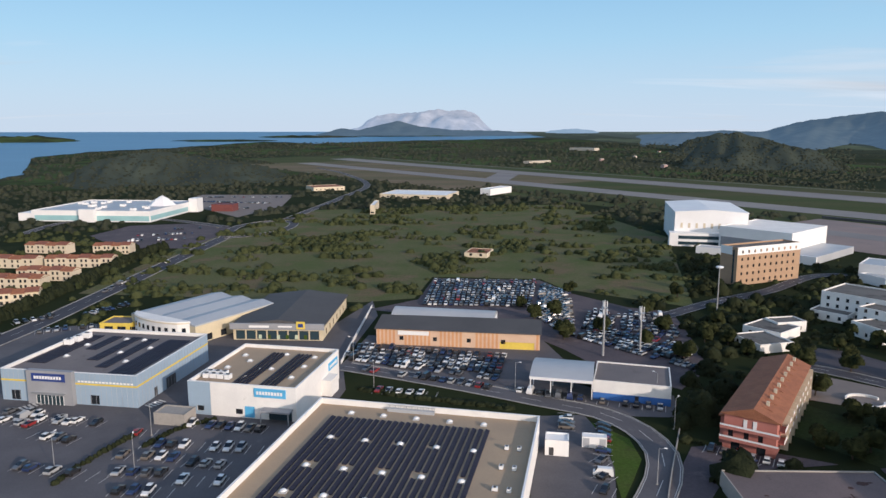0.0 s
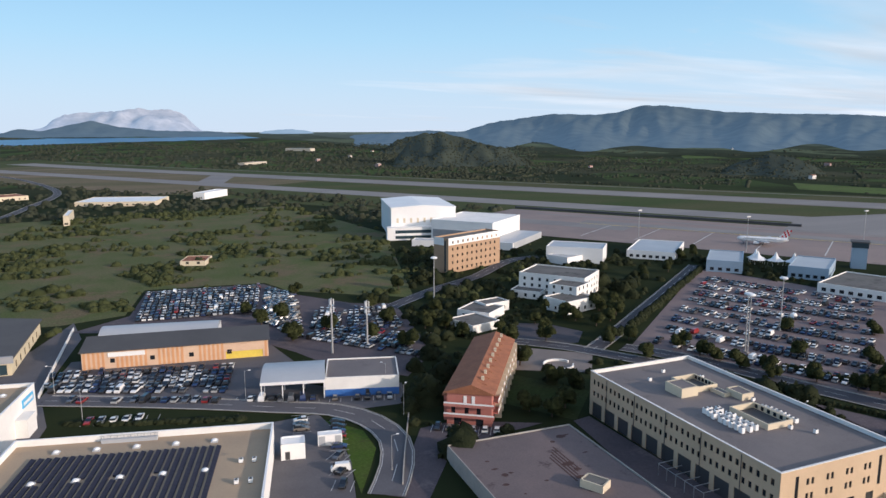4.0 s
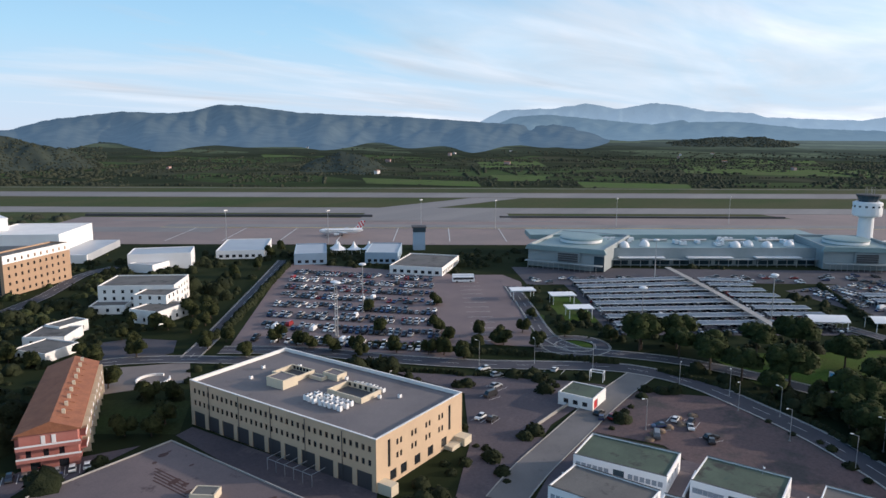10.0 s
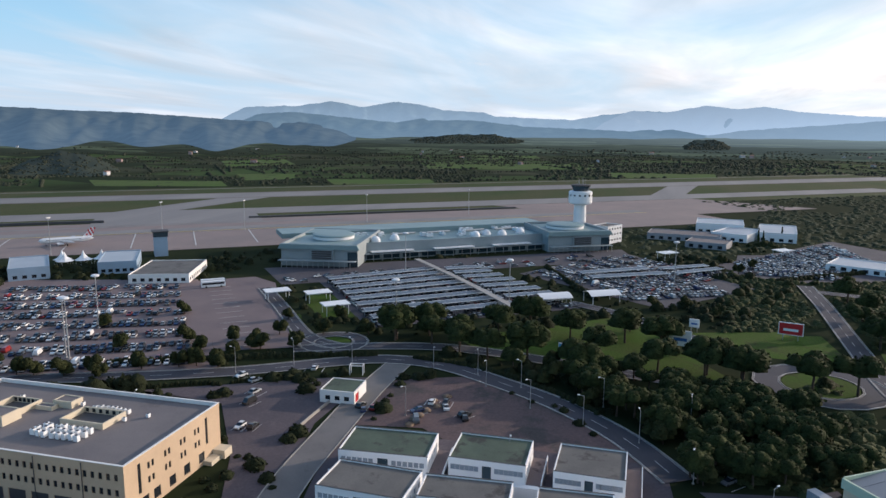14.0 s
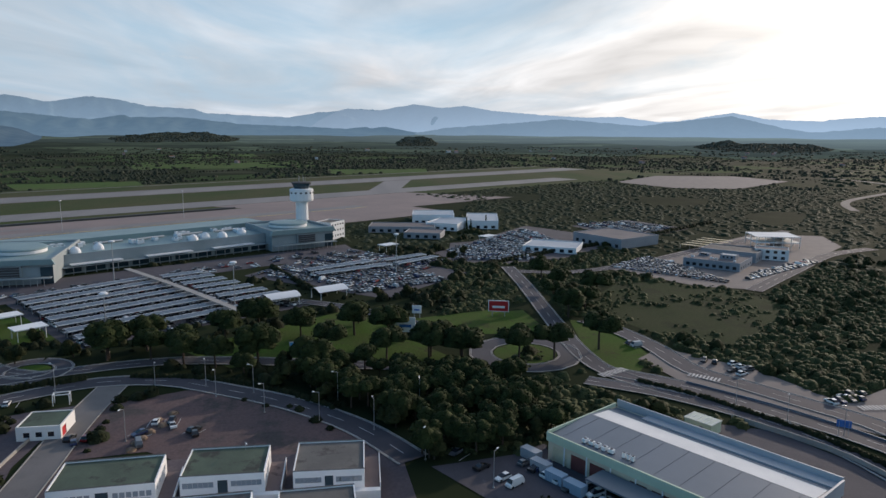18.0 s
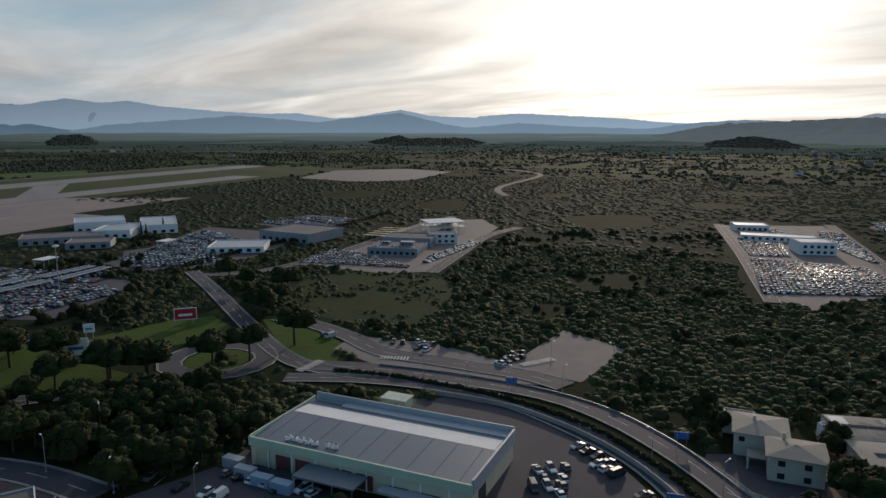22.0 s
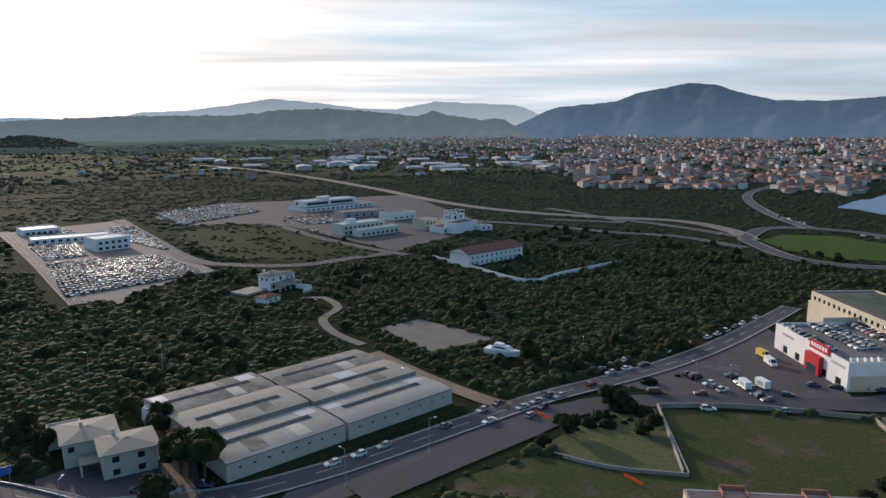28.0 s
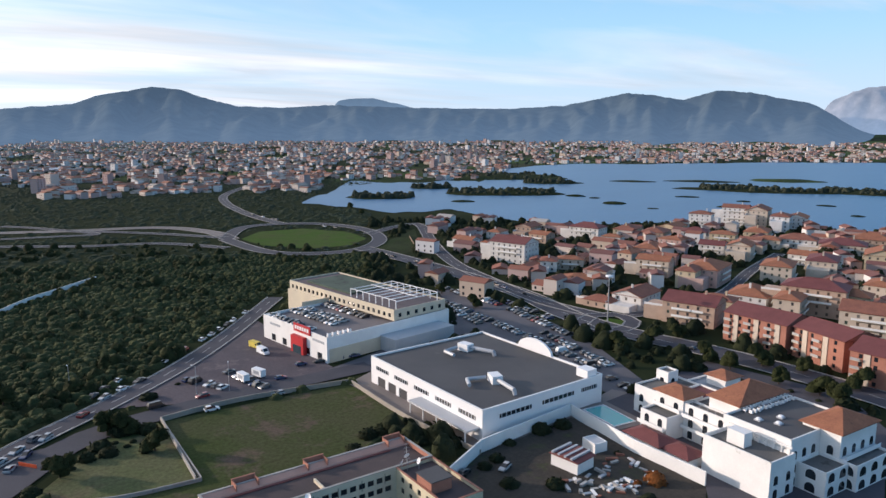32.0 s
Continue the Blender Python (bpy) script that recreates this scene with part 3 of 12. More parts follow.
def part(name, shape, mat, parent, label="", at=None):
    me = shape.mesh(name, mat) if isinstance(shape, Shape) else shape
    ob = new(name, me)
    ob.parent = parent
    if at is not None:
        ob.matrix_basis = at
    if label:
        tagged(ob, label)
    return ob


def thing(name, m, label, category, group="", kind=""):
    ob = new(name)
    ob.empty_display_size = 0.5
    ob.matrix_basis = m
    return tagged(ob, label, category, group, kind)


def solid(name, shape, mat, label, category, m=None, group="", kind=""):
    ob = new(name, shape.mesh(name, *(mat if isinstance(mat, (list, tuple)) else [mat])))
    if m is not None:
        ob.matrix_basis = m
    return tagged(ob, label, category, group, kind)


def rise(x, y):
    """Height of the land: level near by, climbing gently far off."""
    r = math.hypot(x, y)
    k = max(0.0, min(1.0, (r - 1500.0) / 3300.0))
    return 62.0 * k * k * (1.4 - 0.4 * k)

# ---- the land ----
def land_material():
    """Scrub, meadow and soil in broad uneven patches; small fields far off."""
    m = bpy.data.materials.new("scrubland")
    m.use_nodes = True
    N, K = m.node_tree.nodes, m.node_tree.links
    b = N["Principled BSDF"]
    b.inputs["Roughness"].default_value, b.inputs["Specular IOR Level"].default_value = 0.95, 0.02
    geo = N.new("ShaderNodeNewGeometry")

    def tex(s, detail=5.0, rgh=0.6):
        n = N.new("ShaderNodeTexNoise")
        n.inputs["Scale"].default_value, n.inputs["Detail"].default_value, n.inputs["Roughness"].default_value = s, detail, rgh
        K.new(geo.outputs["Position"], n.inputs["Vector"])
        return n.outputs["Fac"]

    def span(v, lo, hi, a=0.0, c=1.0):
        r = N.new("ShaderNodeMapRange")
        for i, q in enumerate((lo, hi, a, c)):
            r.inputs[i + 1].default_value = q
        K.new(v, r.inputs[0])
        return r.outputs[0]

    def mix(fac, a, c):
        n = N.new("ShaderNodeMix")
        n.data_type = "RGBA"
        K.new(fac, n.inputs[0])
        for i, v in ((6, a), (7, c)):
            if isinstance(v, tuple):
                n.inputs[i].default_value = (*v, 1)
            else:
                K.new(v, n.inputs[i])
        return n.outputs[2]

    near = mix(span(tex(0.03), 0.4, 0.62), (0.018, 0.025, 0.012), (0.025, 0.032, 0.015))
    near = mix(span(tex(0.012, 3.0), 0.58, 0.72), near, (0.031, 0.037, 0.018))
    # parcels of land
    vo = N.new("ShaderNodeTexVoronoi")
    vo.inputs["Scale"].default_value = 0.0075
    mp = N.new("ShaderNodeMapping")
    mp.inputs["Rotation"].default_value, mp.inputs["Scale"].default_value = (0, 0, radians(35)), (1.0, 0.55, 1.0)
    K.new(geo.outputs["Position"], mp.inputs[0]), K.new(mp.outputs[0], vo.inputs["Vector"])
    sp = N.new("ShaderNodeSeparateColor")
    K.new(vo.outputs["Color"], sp.inputs[0])
    parcel = mix(span(sp.outputs[0], 0.45, 0.55), (0.026, 0.034, 0.018), (0.056, 0.084, 0.031))
    parcel = mix(span(sp.outputs[1], 0.70, 0.78), parcel, (0.054, 0.056, 0.034))
    parcel = mix(span(tex(0.008, 6.0, 0.7), 0.40, 0.52), (0.030, 0.038, 0.018), parcel)
    ln = N.new("ShaderNodeVectorMath")
    ln.operation = "LENGTH"
    K.new(geo.outputs["Position"], ln.inputs[0])
    col = mix(span(ln.outputs["Value"], 950.0, 1300.0), near, parcel)
    K.new(col, b.inputs["Base Color"])
    return m


def polar_sheet(name, az0, az1, r0, r1, lift, mat, label, category, na=180, nr=36, edge=None):
    """A sheet of land or water between two bearings and two distances; edge gives the near rim by bearing."""
    vs, fs = [], []
    for i in range(na + 1):
        a = radians(az0 + (az1 - az0) * i / na)
        near = edge(az0 + (az1 - az0) * i / na) if edge else r0
        for j in range(nr + 1):
            r = near + (r1 - near) * (j / nr) ** 1.6
            x, y = r * math.sin(a), r * math.cos(a)
            vs.append((x, y, rise(x, y) + lift))
    for i in range(na):
        for j in range(nr):
            k = i * (nr + 1) + j
            fs.append((k, k + 1, k + nr + 2, k + nr + 1))
    s = Shape().add(vs, fs)
    ob = solid(name, s, mat, label, category, kind="structure")
    ob.data.update()
    return ob


polar_sheet("ground", 0, 360, 0.0, 4900.0, 0.0, land_material(), "olive green scrubland and fields reaching the horizon", "ground", 240, 44)


def along(s, d):
    """A place by distance along the runway and out from it."""
    return (0.575 * s + 0.818 * d, -0.818 * s + 0.575 * d)


def patch(name, poly, mat, lift, label, category):
    s = Shape()
    n = len(poly)
    area = sum(poly[i][0] * poly[(i + 1) % n][1] - poly[(i + 1) % n][0] * poly[i][1] for i in range(n))
    if area < 0:
        poly = poly[::-1]
    s.add([(x, y, rise(x, y) + lift) for x, y in poly], [tuple(range(n))])
    return solid(name, s, mat, label, category, kind="structure")


def smooth_line(pts, step=6.0):
    """A curve through the points, in even steps."""
    P = [Vector(p) for p in pts]
    out = []
    for i in range(len(P) - 1):
        p0, p1, p2, p3 = P[max(i - 1, 0)], P[i], P[i + 1], P[min(i + 2, len(P) - 1)]
        n = max(1, int((p2 - p1).length / step))
        for k in range(n):
            t = k / n
            out.append(0.5 * (2 * p1 + (p2 - p0) * t + (2 * p0 - 5 * p1 + 4 * p2 - p3) * t * t + (3 * p1 - p0 - 3 * p2 + p3) * t ** 3))
    return out + [P[-1]]


def ribbon(line, off0, off1, lift, depth=0.0):
    """A strip along a curve, from off0 to off1 metres to its left; with depth it is a solid bar."""
    s = Shape()
    L, Rr = [], []
    for i, p in enumerate(line):
        d = (line[min(i + 1, len(line) - 1)] - line[max(i - 1, 0)]).normalized()
        n = Vector((-d.y, d.x))
        a, b = p + n * off0, p + n * off1
        L.append((a.x, a.y, rise(*p) + lift)), Rr.append((b.x, b.y, rise(*p) + lift))
    n = len(line)
    s.add(L + Rr, [(i, i + 1, n + i + 1, n + i) if off1 > off0 else (i, n + i, n + i + 1, i + 1) for i in range(n - 1)])
    if depth:
        low = [(x, y, z - depth) for x, y, z in L + Rr]
        s.add(L + Rr + low, [(i + 1, i, 2 * n + i, 2 * n + i + 1) for i in range(n - 1)] + [(n + i, n + i + 1, 3 * n + i + 1, 3 * n + i) for i in range(n - 1)]
              + [(0, n, 3 * n, 2 * n), (n - 1, 3 * n - 1, 4 * n - 1, 2 * n - 1)])
    return s


def road(name, pts, width, label, lift=0.16, mat=None, kerbs=True, lines=True, centre=True):
    line = smooth_line(pts)
    h = width / 2
    ob = solid(name, ribbon(line, -h, h, lift), mat or ROADTOP, label, "road", kind="structure")
    if kerbs:
        for sgn in (-1, 1):
            part("kerb", ribbon(line, sgn * h - 0.15, sgn * h + 0.15, lift + 0.14, 0.14), KERB, ob)
    if lines:
        for sgn in (-1, 1):
            part("edge_line", ribbon(line, sgn * (h - 0.5) - 0.08, sgn * (h - 0.5) + 0.08, lift + 0.02), PAINTLINE, ob)
    if centre:
        s = Shape()
        for i in range(0, len(line) - 2, 2):
            q = ribbon(line[i:i + 2], -0.09, 0.09, lift + 0.02)
            s.add(q.v, q.f)
        part("centre_line", s, PAINTLINE, ob)
    return line


def strip(name, s0, s1, d0, d1, mat, lift, label, category, skew=0.0, nd=4, own=None):
    """A long surface in the runway's frame, bent with the land; skew shifts its far side."""
    n = max(1, int(abs(s1 - s0) / 60))
    vs = []
    for i in range(n + 1):
        for j in range(nd + 1):
            x, y = along(s0 + (s1 - s0) * i / n + skew * j / nd, d0 + (d1 - d0) * j / nd)
            vs.append((x, y, rise(x, y) + lift))
    fs = [(i * (nd + 1) + j, (i + 1) * (nd + 1) + j, (i + 1) * (nd + 1) + j + 1, i * (nd + 1) + j + 1) for i in range(n) for j in range(nd)]
    if own:
        return part(name, Shape().add(vs, fs), mat, own, label)
    return solid(name, Shape().add(vs, fs), mat, label, category, kind="structure")


# airfield
strip("airfield_grass", -1900, 1250, 655, 1010, AIRGRASS, 0.06, "mown green and straw airfield grass", "grass", nd=10)
strip("airfield_grass_edge", -1500, -330, 575, 656, AIRGRASS, 0.06, "mown airfield grass beside the taxiway", "grass")
runway = strip("runway", -1750, 1200, 858, 920, RUNWAY, 0.16, "long grey asphalt runway with pale edge bands", "runway")
for d0, d1 in ((852, 860), (914, 921)):
    q = strip("edge_band", -1750, 1200, d0, d1, GRAVEL, 0.24, "pale edge band of the runway", "", nd=1, own=runway)
strip("taxiway", -1600, 950, 692, 742, RUNWAY, 0.16, "grey asphalt taxiway", "taxiway")
strip("perimeter_track", -1750, 1200, 985, 992, GRAVEL, 0.16, "pale perimeter track along the trees", "road", nd=1)
for s0, w, sk in ((-60, 60, 110), (560, 55, 120), (-930, 60, -110)):
    strip("taxiway_link", s0, s0 + w, 741, 859, RUNWAY, 0.2, "angled asphalt link between taxiway and runway", "taxiway", sk)
apron = strip("apron", -330, 480, 500, 656, APRON, 0.16, "pinkish concrete aircraft apron with grey lanes", "apron")
strip("far_apron", 380, 640, 560, 690, APRON, 0.2, "pale concrete apron at the field's end", "apron", -60)
for s0, s1, d0, d1 in ((-230, 440, 588, 608), (-290, 140, 628, 634), (-70, 70, 636, 694), (150, 190, 506, 588), (-300, -180, 560, 588)):
    q = strip("lane", s0, s1, d0, d1, RUNWAY, 0.24, "grey asphalt lane across the apron", "", nd=1, own=apron)
for k in range(9):
    q = strip("stand_line", -200 + k * 42, -199.2 + k * 42, 515, 585, PAINTLINE, 0.28, "white aircraft stand line", "", nd=1, own=apron)
q = strip("stand_line", -230, 440, 586.2, 587.2, YELLOW, 0.3, "yellow guide line on the apron", "", nd=1, own=apron)
strip("dry_airfield_ground", -1620, -780, 560, 850, DRYGROUND, 0.1, "dry tan ground at the runway's end", "grass", nd=8)
FAR_PAD = [(1049, -418), (1186, -545), (1166, -683), (1046, -706), (919, -548), (933, -463)]
patch("far_pad", FAR_PAD, PAVE, 0.5, "wide pale paved pad beyond the airfield", "pavement")

# sea and lagoon
def rim(pts, wobble=40.0):
    """The shore's distance by bearing, uneven like a coast."""
    def at(a):
        r = float(np.interp(a, [p[0] for p in pts], [p[1] for p in pts]))
        return r + wobble * noise.noise((a * 0.7, r * 0.0, 0.3)) + 0.4 * wobble * noise.noise((a * 3.1, 5.0, 0.0))
    return at


def water_sheet(name, a0, a1, near, far, label, category, na=140, nr=16):
    vs, fs = [], []
    for i in range(na + 1):
        b = a0 + (a1 - a0) * i / na
        r0, r1, a = near(b), far(b), radians(b)
        for j in range(nr + 1):
            r = r0 + (r1 - r0) * (j / nr)
            x, y = r * math.sin(a), r * math.cos(a)
            vs.append((x, y, rise(x, y) + 0.5))
    for i in range(na):
        for j in range(nr):
            k = i * (nr + 1) + j
            fs.append((k, k + 1, k + nr + 2, k + nr + 1))
    return solid(name, Shape().add(vs, fs), WATER, label, category, kind="structure")


def islet(a, r, da, dr, h, name="islet", seed=0):
    """A low scrubby island: bearing, distance, half widths, height."""
    vs, fs, na, nr = [], [], 48, 6
    for j in range(nr + 1):
        for i in range(na):
            t = 2 * math.pi * i / na
            k = (1 + 0.3 * noise.noise((math.cos(t) * 1.5, math.sin(t) * 1.5, seed))) * j / nr
            aa, rr = radians(a + da * k * math.cos(t)), r + dr * k * math.sin(t)
            x, y = rr * math.sin(aa), rr * math.cos(aa)
            z = h * (1 - (j / nr) ** 2) * (0.6 + 0.6 * noise.noise((x * 0.02, y * 0.02, seed))) if j < nr else -0.5
            vs.append((x, y, rise(x, y) + 0.6 + max(z, 0.0) - (1.5 if j == nr else 0)))
    for j in range(nr):
        for i in range(na):
            fs.append((j * na + i, (j + 1) * na + i, (j + 1) * na + (i + 1) % na, j * na + (i + 1) % na))
    return solid(name, Shape().add(vs, fs), SCRUBLAND, "low dark green scrubby islet in the water", "islet", kind="structure")


SCRUBLAND = bpy.data.materials["scrubland"]
water_sheet("sea_water", -36, 9, rim([(-36, 1330), (-32, 1400), (-30.6, 1480), (-30, 2250), (-26.4, 2550), (-21, 2800), (-14, 3350), (-10, 3150), (-1.5, 3500), (4, 3650), (9, 3950)], 60.0),
            rim([(-36, 4880), (9, 4880)], 0.0), "open blue sea to the horizon", "sea", 160, 24)
water_sheet("lagoon_water", 206.5, 253, rim([(206.5, 790), (209, 760), (214, 690), (218.6, 722), (221, 665), (224, 632), (228, 602), (236, 650), (244, 690), (247, 645), (253, 640)], 12.0),
            rim([(206.5, 800), (208.5, 900), (210.4, 1110), (215, 1080), (218, 1130), (221, 1110), (223, 1480), (228, 1700), (234, 1730), (242, 1880), (253, 2050)], 30.0), "calm blue lagoon between town and houses", "lagoon")
for i, (a, r, da, dr, h) in enumerate([(213, 850, 3.0, 26, 5), (222.5, 905, 5.2, 40, 6), (223, 1220, 5.2, 90, 8), (231.5, 800, 1.0, 12, 3), (242, 1040, 6.0, 40, 4), (250, 1060, 5.0, 45, 6), (243.5, 1250, 3.0, 40, 4), (226, 950, 1.2, 12, 3), (246.5, 860, 0.7, 8, 2), (237, 905, 1.0, 8, 2), (234.5, 760, 0.5, 6, 2), (230, 860, 0.5, 7, 2), (239.5, 800, 0.4, 5, 1.5), (241, 870, 0.6, 7, 2), (248.5, 770, 0.5, 6, 2), (251, 830, 0.6, 7, 2), (228.5, 880, 0.9, 9, 3), (217, 985, 2.2, 22, 4), (226.5, 1090, 2.6, 26, 4), (233, 1150, 2.0, 16, 3), (219.5, 800, 1.0, 12, 3), (238, 1180, 3.0, 18, 3)]):
    islet(a, r, da, dr, h, seed=i * 3.7)
for i, (a, r, da, dr, h) in enumerate([(-31.0, 3650, 4.6, 260, 26), (-11, 3950, 4.5, 130, 10), (-17, 3500, 4.0, 130, 5), (-2.5, 4150, 7.0, 150, 6)]):
    islet(a, r, da, dr, h, "far_headland", seed=20 + i * 2.3)

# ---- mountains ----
# both plains carry painted haze as emission, raised towards the sun
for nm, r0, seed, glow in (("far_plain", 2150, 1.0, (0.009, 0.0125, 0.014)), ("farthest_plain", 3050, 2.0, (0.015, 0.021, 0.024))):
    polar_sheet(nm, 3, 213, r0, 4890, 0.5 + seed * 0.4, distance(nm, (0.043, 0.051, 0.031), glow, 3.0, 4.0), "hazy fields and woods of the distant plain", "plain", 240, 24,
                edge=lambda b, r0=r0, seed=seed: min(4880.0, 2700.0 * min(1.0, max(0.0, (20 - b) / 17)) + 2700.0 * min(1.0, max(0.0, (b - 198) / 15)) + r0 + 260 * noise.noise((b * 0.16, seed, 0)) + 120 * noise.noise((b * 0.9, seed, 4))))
# haze is painted into each range as bluish emission, mostly stronger farther off
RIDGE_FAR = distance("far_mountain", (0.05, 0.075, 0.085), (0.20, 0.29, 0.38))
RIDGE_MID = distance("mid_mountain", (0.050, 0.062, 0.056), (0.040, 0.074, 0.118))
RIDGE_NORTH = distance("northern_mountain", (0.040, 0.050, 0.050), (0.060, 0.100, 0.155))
# haze emission here also brightens on the sun's side
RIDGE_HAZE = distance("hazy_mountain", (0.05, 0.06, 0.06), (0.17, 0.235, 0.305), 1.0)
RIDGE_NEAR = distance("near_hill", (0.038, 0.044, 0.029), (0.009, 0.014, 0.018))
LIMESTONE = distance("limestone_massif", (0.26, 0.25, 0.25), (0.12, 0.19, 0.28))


SLOPES = []


def ridge(name, prof, r, depth, mat, label, rough=0.06, seed=0.0):
    """A mountain range: crest heights by bearing (degrees of elevation), at distance r, sloping down over depth."""
    prof = [(a, e) for a, e in prof]
    for i in range(1, len(prof)):
        if prof[i][0] < prof[i - 1][0] - 180:
            prof[i] = (prof[i][0] + 360, prof[i][1])
        elif prof[i][0] > prof[i - 1][0] + 180:
            prof[i] = (prof[i][0] - 360, prof[i][1])
    a0, a1 = prof[0][0], prof[-1][0]
    na, nr = int((a1 - a0) * 6), 18
    vs, fs = [], []
    for i in range(na + 1):
        b = a0 + (a1 - a0) * i / na
        e0 = float(np.interp(b, [p[0] for p in prof], [p[1] for p in prof]))
        e1 = float(np.mean([np.interp(b + q, [p[0] for p in prof], [p[1] for p in prof]) for q in (-2.4, -1.2, 0, 1.2, 2.4)]))
        e = e0 + rough * (noise.noise((b * 1.3, seed, 0)) + 0.6 * noise.noise((b * 3.7, seed, 2)) + 0.3 * noise.noise((b * 7.0, seed, 4)))
        wide = min(5.0, (a1 - a0) / 5)
        fade = min(1.0, (b - a0) / wide, (a1 - b) / wide)
        fade = fade * fade * (3 - 2 * fade)
        crest, soft = 82 + r * math.tan(radians(e)), 82 + r * math.tan(radians(e1))
        reach = depth * (1.3 if depth >= 550 else 1.0) * (1 + 0.45 * noise.noise((b * 0.25, seed, 11)))
        for j in range(nr + 1):
            k = j / nr
            rr = r - reach * k
            spur = 1 + 0.75 * min(1.0, 2.2 * k) * noise.noise((b * 0.42 + 0.8 * k, k * 1.6, seed + 7)) + 0.4 * min(1.0, 3 * k) * noise.noise((b * 1.1 + 1.2 * k, k * 3.0, seed + 9))
            x, y = rr * math.sin(radians(b)), rr * math.cos(radians(b))
            base = rise(x, y) - 3
            vs.append((x, y, base + max((crest + (soft - crest) * min(1.0, 4 * k)) - base, 0.0) * fade * (1 - k) ** (1.35 if depth >= 500 else 1.2) * max(spur, 0.45)))
    if mat is RIDGE_NEAR:
        # places for bushes on the slope
        pr = random.Random(seed)
        for _ in range(int(na * r / 160)):
            i, j, u, w = pr.randrange(na), pr.randrange(nr), pr.random(), pr.random()
            p, q, o, m = [Vector(vs[(i + a) * (nr + 1) + j + b]) for a, b in ((0, 0), (1, 0), (0, 1), (1, 1))]
            c = p.lerp(q, u).lerp(o.lerp(m, u), w)
            if c.z > rise(c.x, c.y) + 1:
                SLOPES.append(tuple(c))
    for i in range(na):
        for j in range(nr):
            k = i * (nr + 1) + j
            fs.append((k, k + nr + 1, k + nr + 2, k + 1))
    ob = solid(name, Shape().add(vs, fs), mat, label, "mountain", kind="structure")
    ob.data.polygons.foreach_set("use_smooth", [True] * len(ob.data.polygons))
    return ob


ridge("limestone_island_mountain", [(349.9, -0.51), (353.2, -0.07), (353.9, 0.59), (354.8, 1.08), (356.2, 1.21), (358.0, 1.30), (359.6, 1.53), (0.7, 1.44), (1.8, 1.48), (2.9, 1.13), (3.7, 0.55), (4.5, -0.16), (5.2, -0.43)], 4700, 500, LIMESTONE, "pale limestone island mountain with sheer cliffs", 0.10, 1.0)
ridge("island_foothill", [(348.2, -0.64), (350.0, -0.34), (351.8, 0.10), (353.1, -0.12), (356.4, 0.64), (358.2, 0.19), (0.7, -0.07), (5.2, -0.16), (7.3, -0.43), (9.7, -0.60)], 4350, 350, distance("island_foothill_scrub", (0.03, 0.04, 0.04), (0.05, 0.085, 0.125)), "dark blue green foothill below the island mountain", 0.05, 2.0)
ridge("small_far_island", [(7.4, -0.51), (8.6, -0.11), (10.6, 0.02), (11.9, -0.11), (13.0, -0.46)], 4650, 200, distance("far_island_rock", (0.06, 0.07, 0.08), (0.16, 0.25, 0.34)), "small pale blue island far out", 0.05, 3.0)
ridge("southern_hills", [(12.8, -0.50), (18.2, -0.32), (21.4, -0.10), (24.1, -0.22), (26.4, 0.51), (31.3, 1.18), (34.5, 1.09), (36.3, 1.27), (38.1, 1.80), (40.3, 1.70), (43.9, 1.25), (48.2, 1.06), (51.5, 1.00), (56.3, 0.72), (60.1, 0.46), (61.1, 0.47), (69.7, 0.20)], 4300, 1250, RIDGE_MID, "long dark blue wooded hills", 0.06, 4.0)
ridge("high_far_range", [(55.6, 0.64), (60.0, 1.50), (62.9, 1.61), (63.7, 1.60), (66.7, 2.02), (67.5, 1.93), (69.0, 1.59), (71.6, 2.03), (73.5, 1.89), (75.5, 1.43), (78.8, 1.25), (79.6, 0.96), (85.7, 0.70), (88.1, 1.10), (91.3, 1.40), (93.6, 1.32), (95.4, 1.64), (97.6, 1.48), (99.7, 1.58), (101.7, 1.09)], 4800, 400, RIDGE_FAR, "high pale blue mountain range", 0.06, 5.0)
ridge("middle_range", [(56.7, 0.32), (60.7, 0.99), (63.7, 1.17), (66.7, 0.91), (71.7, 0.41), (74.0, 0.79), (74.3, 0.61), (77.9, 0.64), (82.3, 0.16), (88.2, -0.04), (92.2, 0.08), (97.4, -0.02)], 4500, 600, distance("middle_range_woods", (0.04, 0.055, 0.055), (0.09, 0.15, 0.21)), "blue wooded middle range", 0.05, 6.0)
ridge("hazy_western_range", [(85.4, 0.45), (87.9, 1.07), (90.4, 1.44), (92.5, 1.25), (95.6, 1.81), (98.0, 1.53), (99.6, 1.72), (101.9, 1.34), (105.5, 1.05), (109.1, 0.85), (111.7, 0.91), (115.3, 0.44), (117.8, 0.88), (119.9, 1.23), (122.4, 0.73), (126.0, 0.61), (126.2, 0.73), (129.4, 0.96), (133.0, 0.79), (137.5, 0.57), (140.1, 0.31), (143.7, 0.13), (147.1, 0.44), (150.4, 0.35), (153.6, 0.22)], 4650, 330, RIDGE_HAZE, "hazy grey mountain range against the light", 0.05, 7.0)
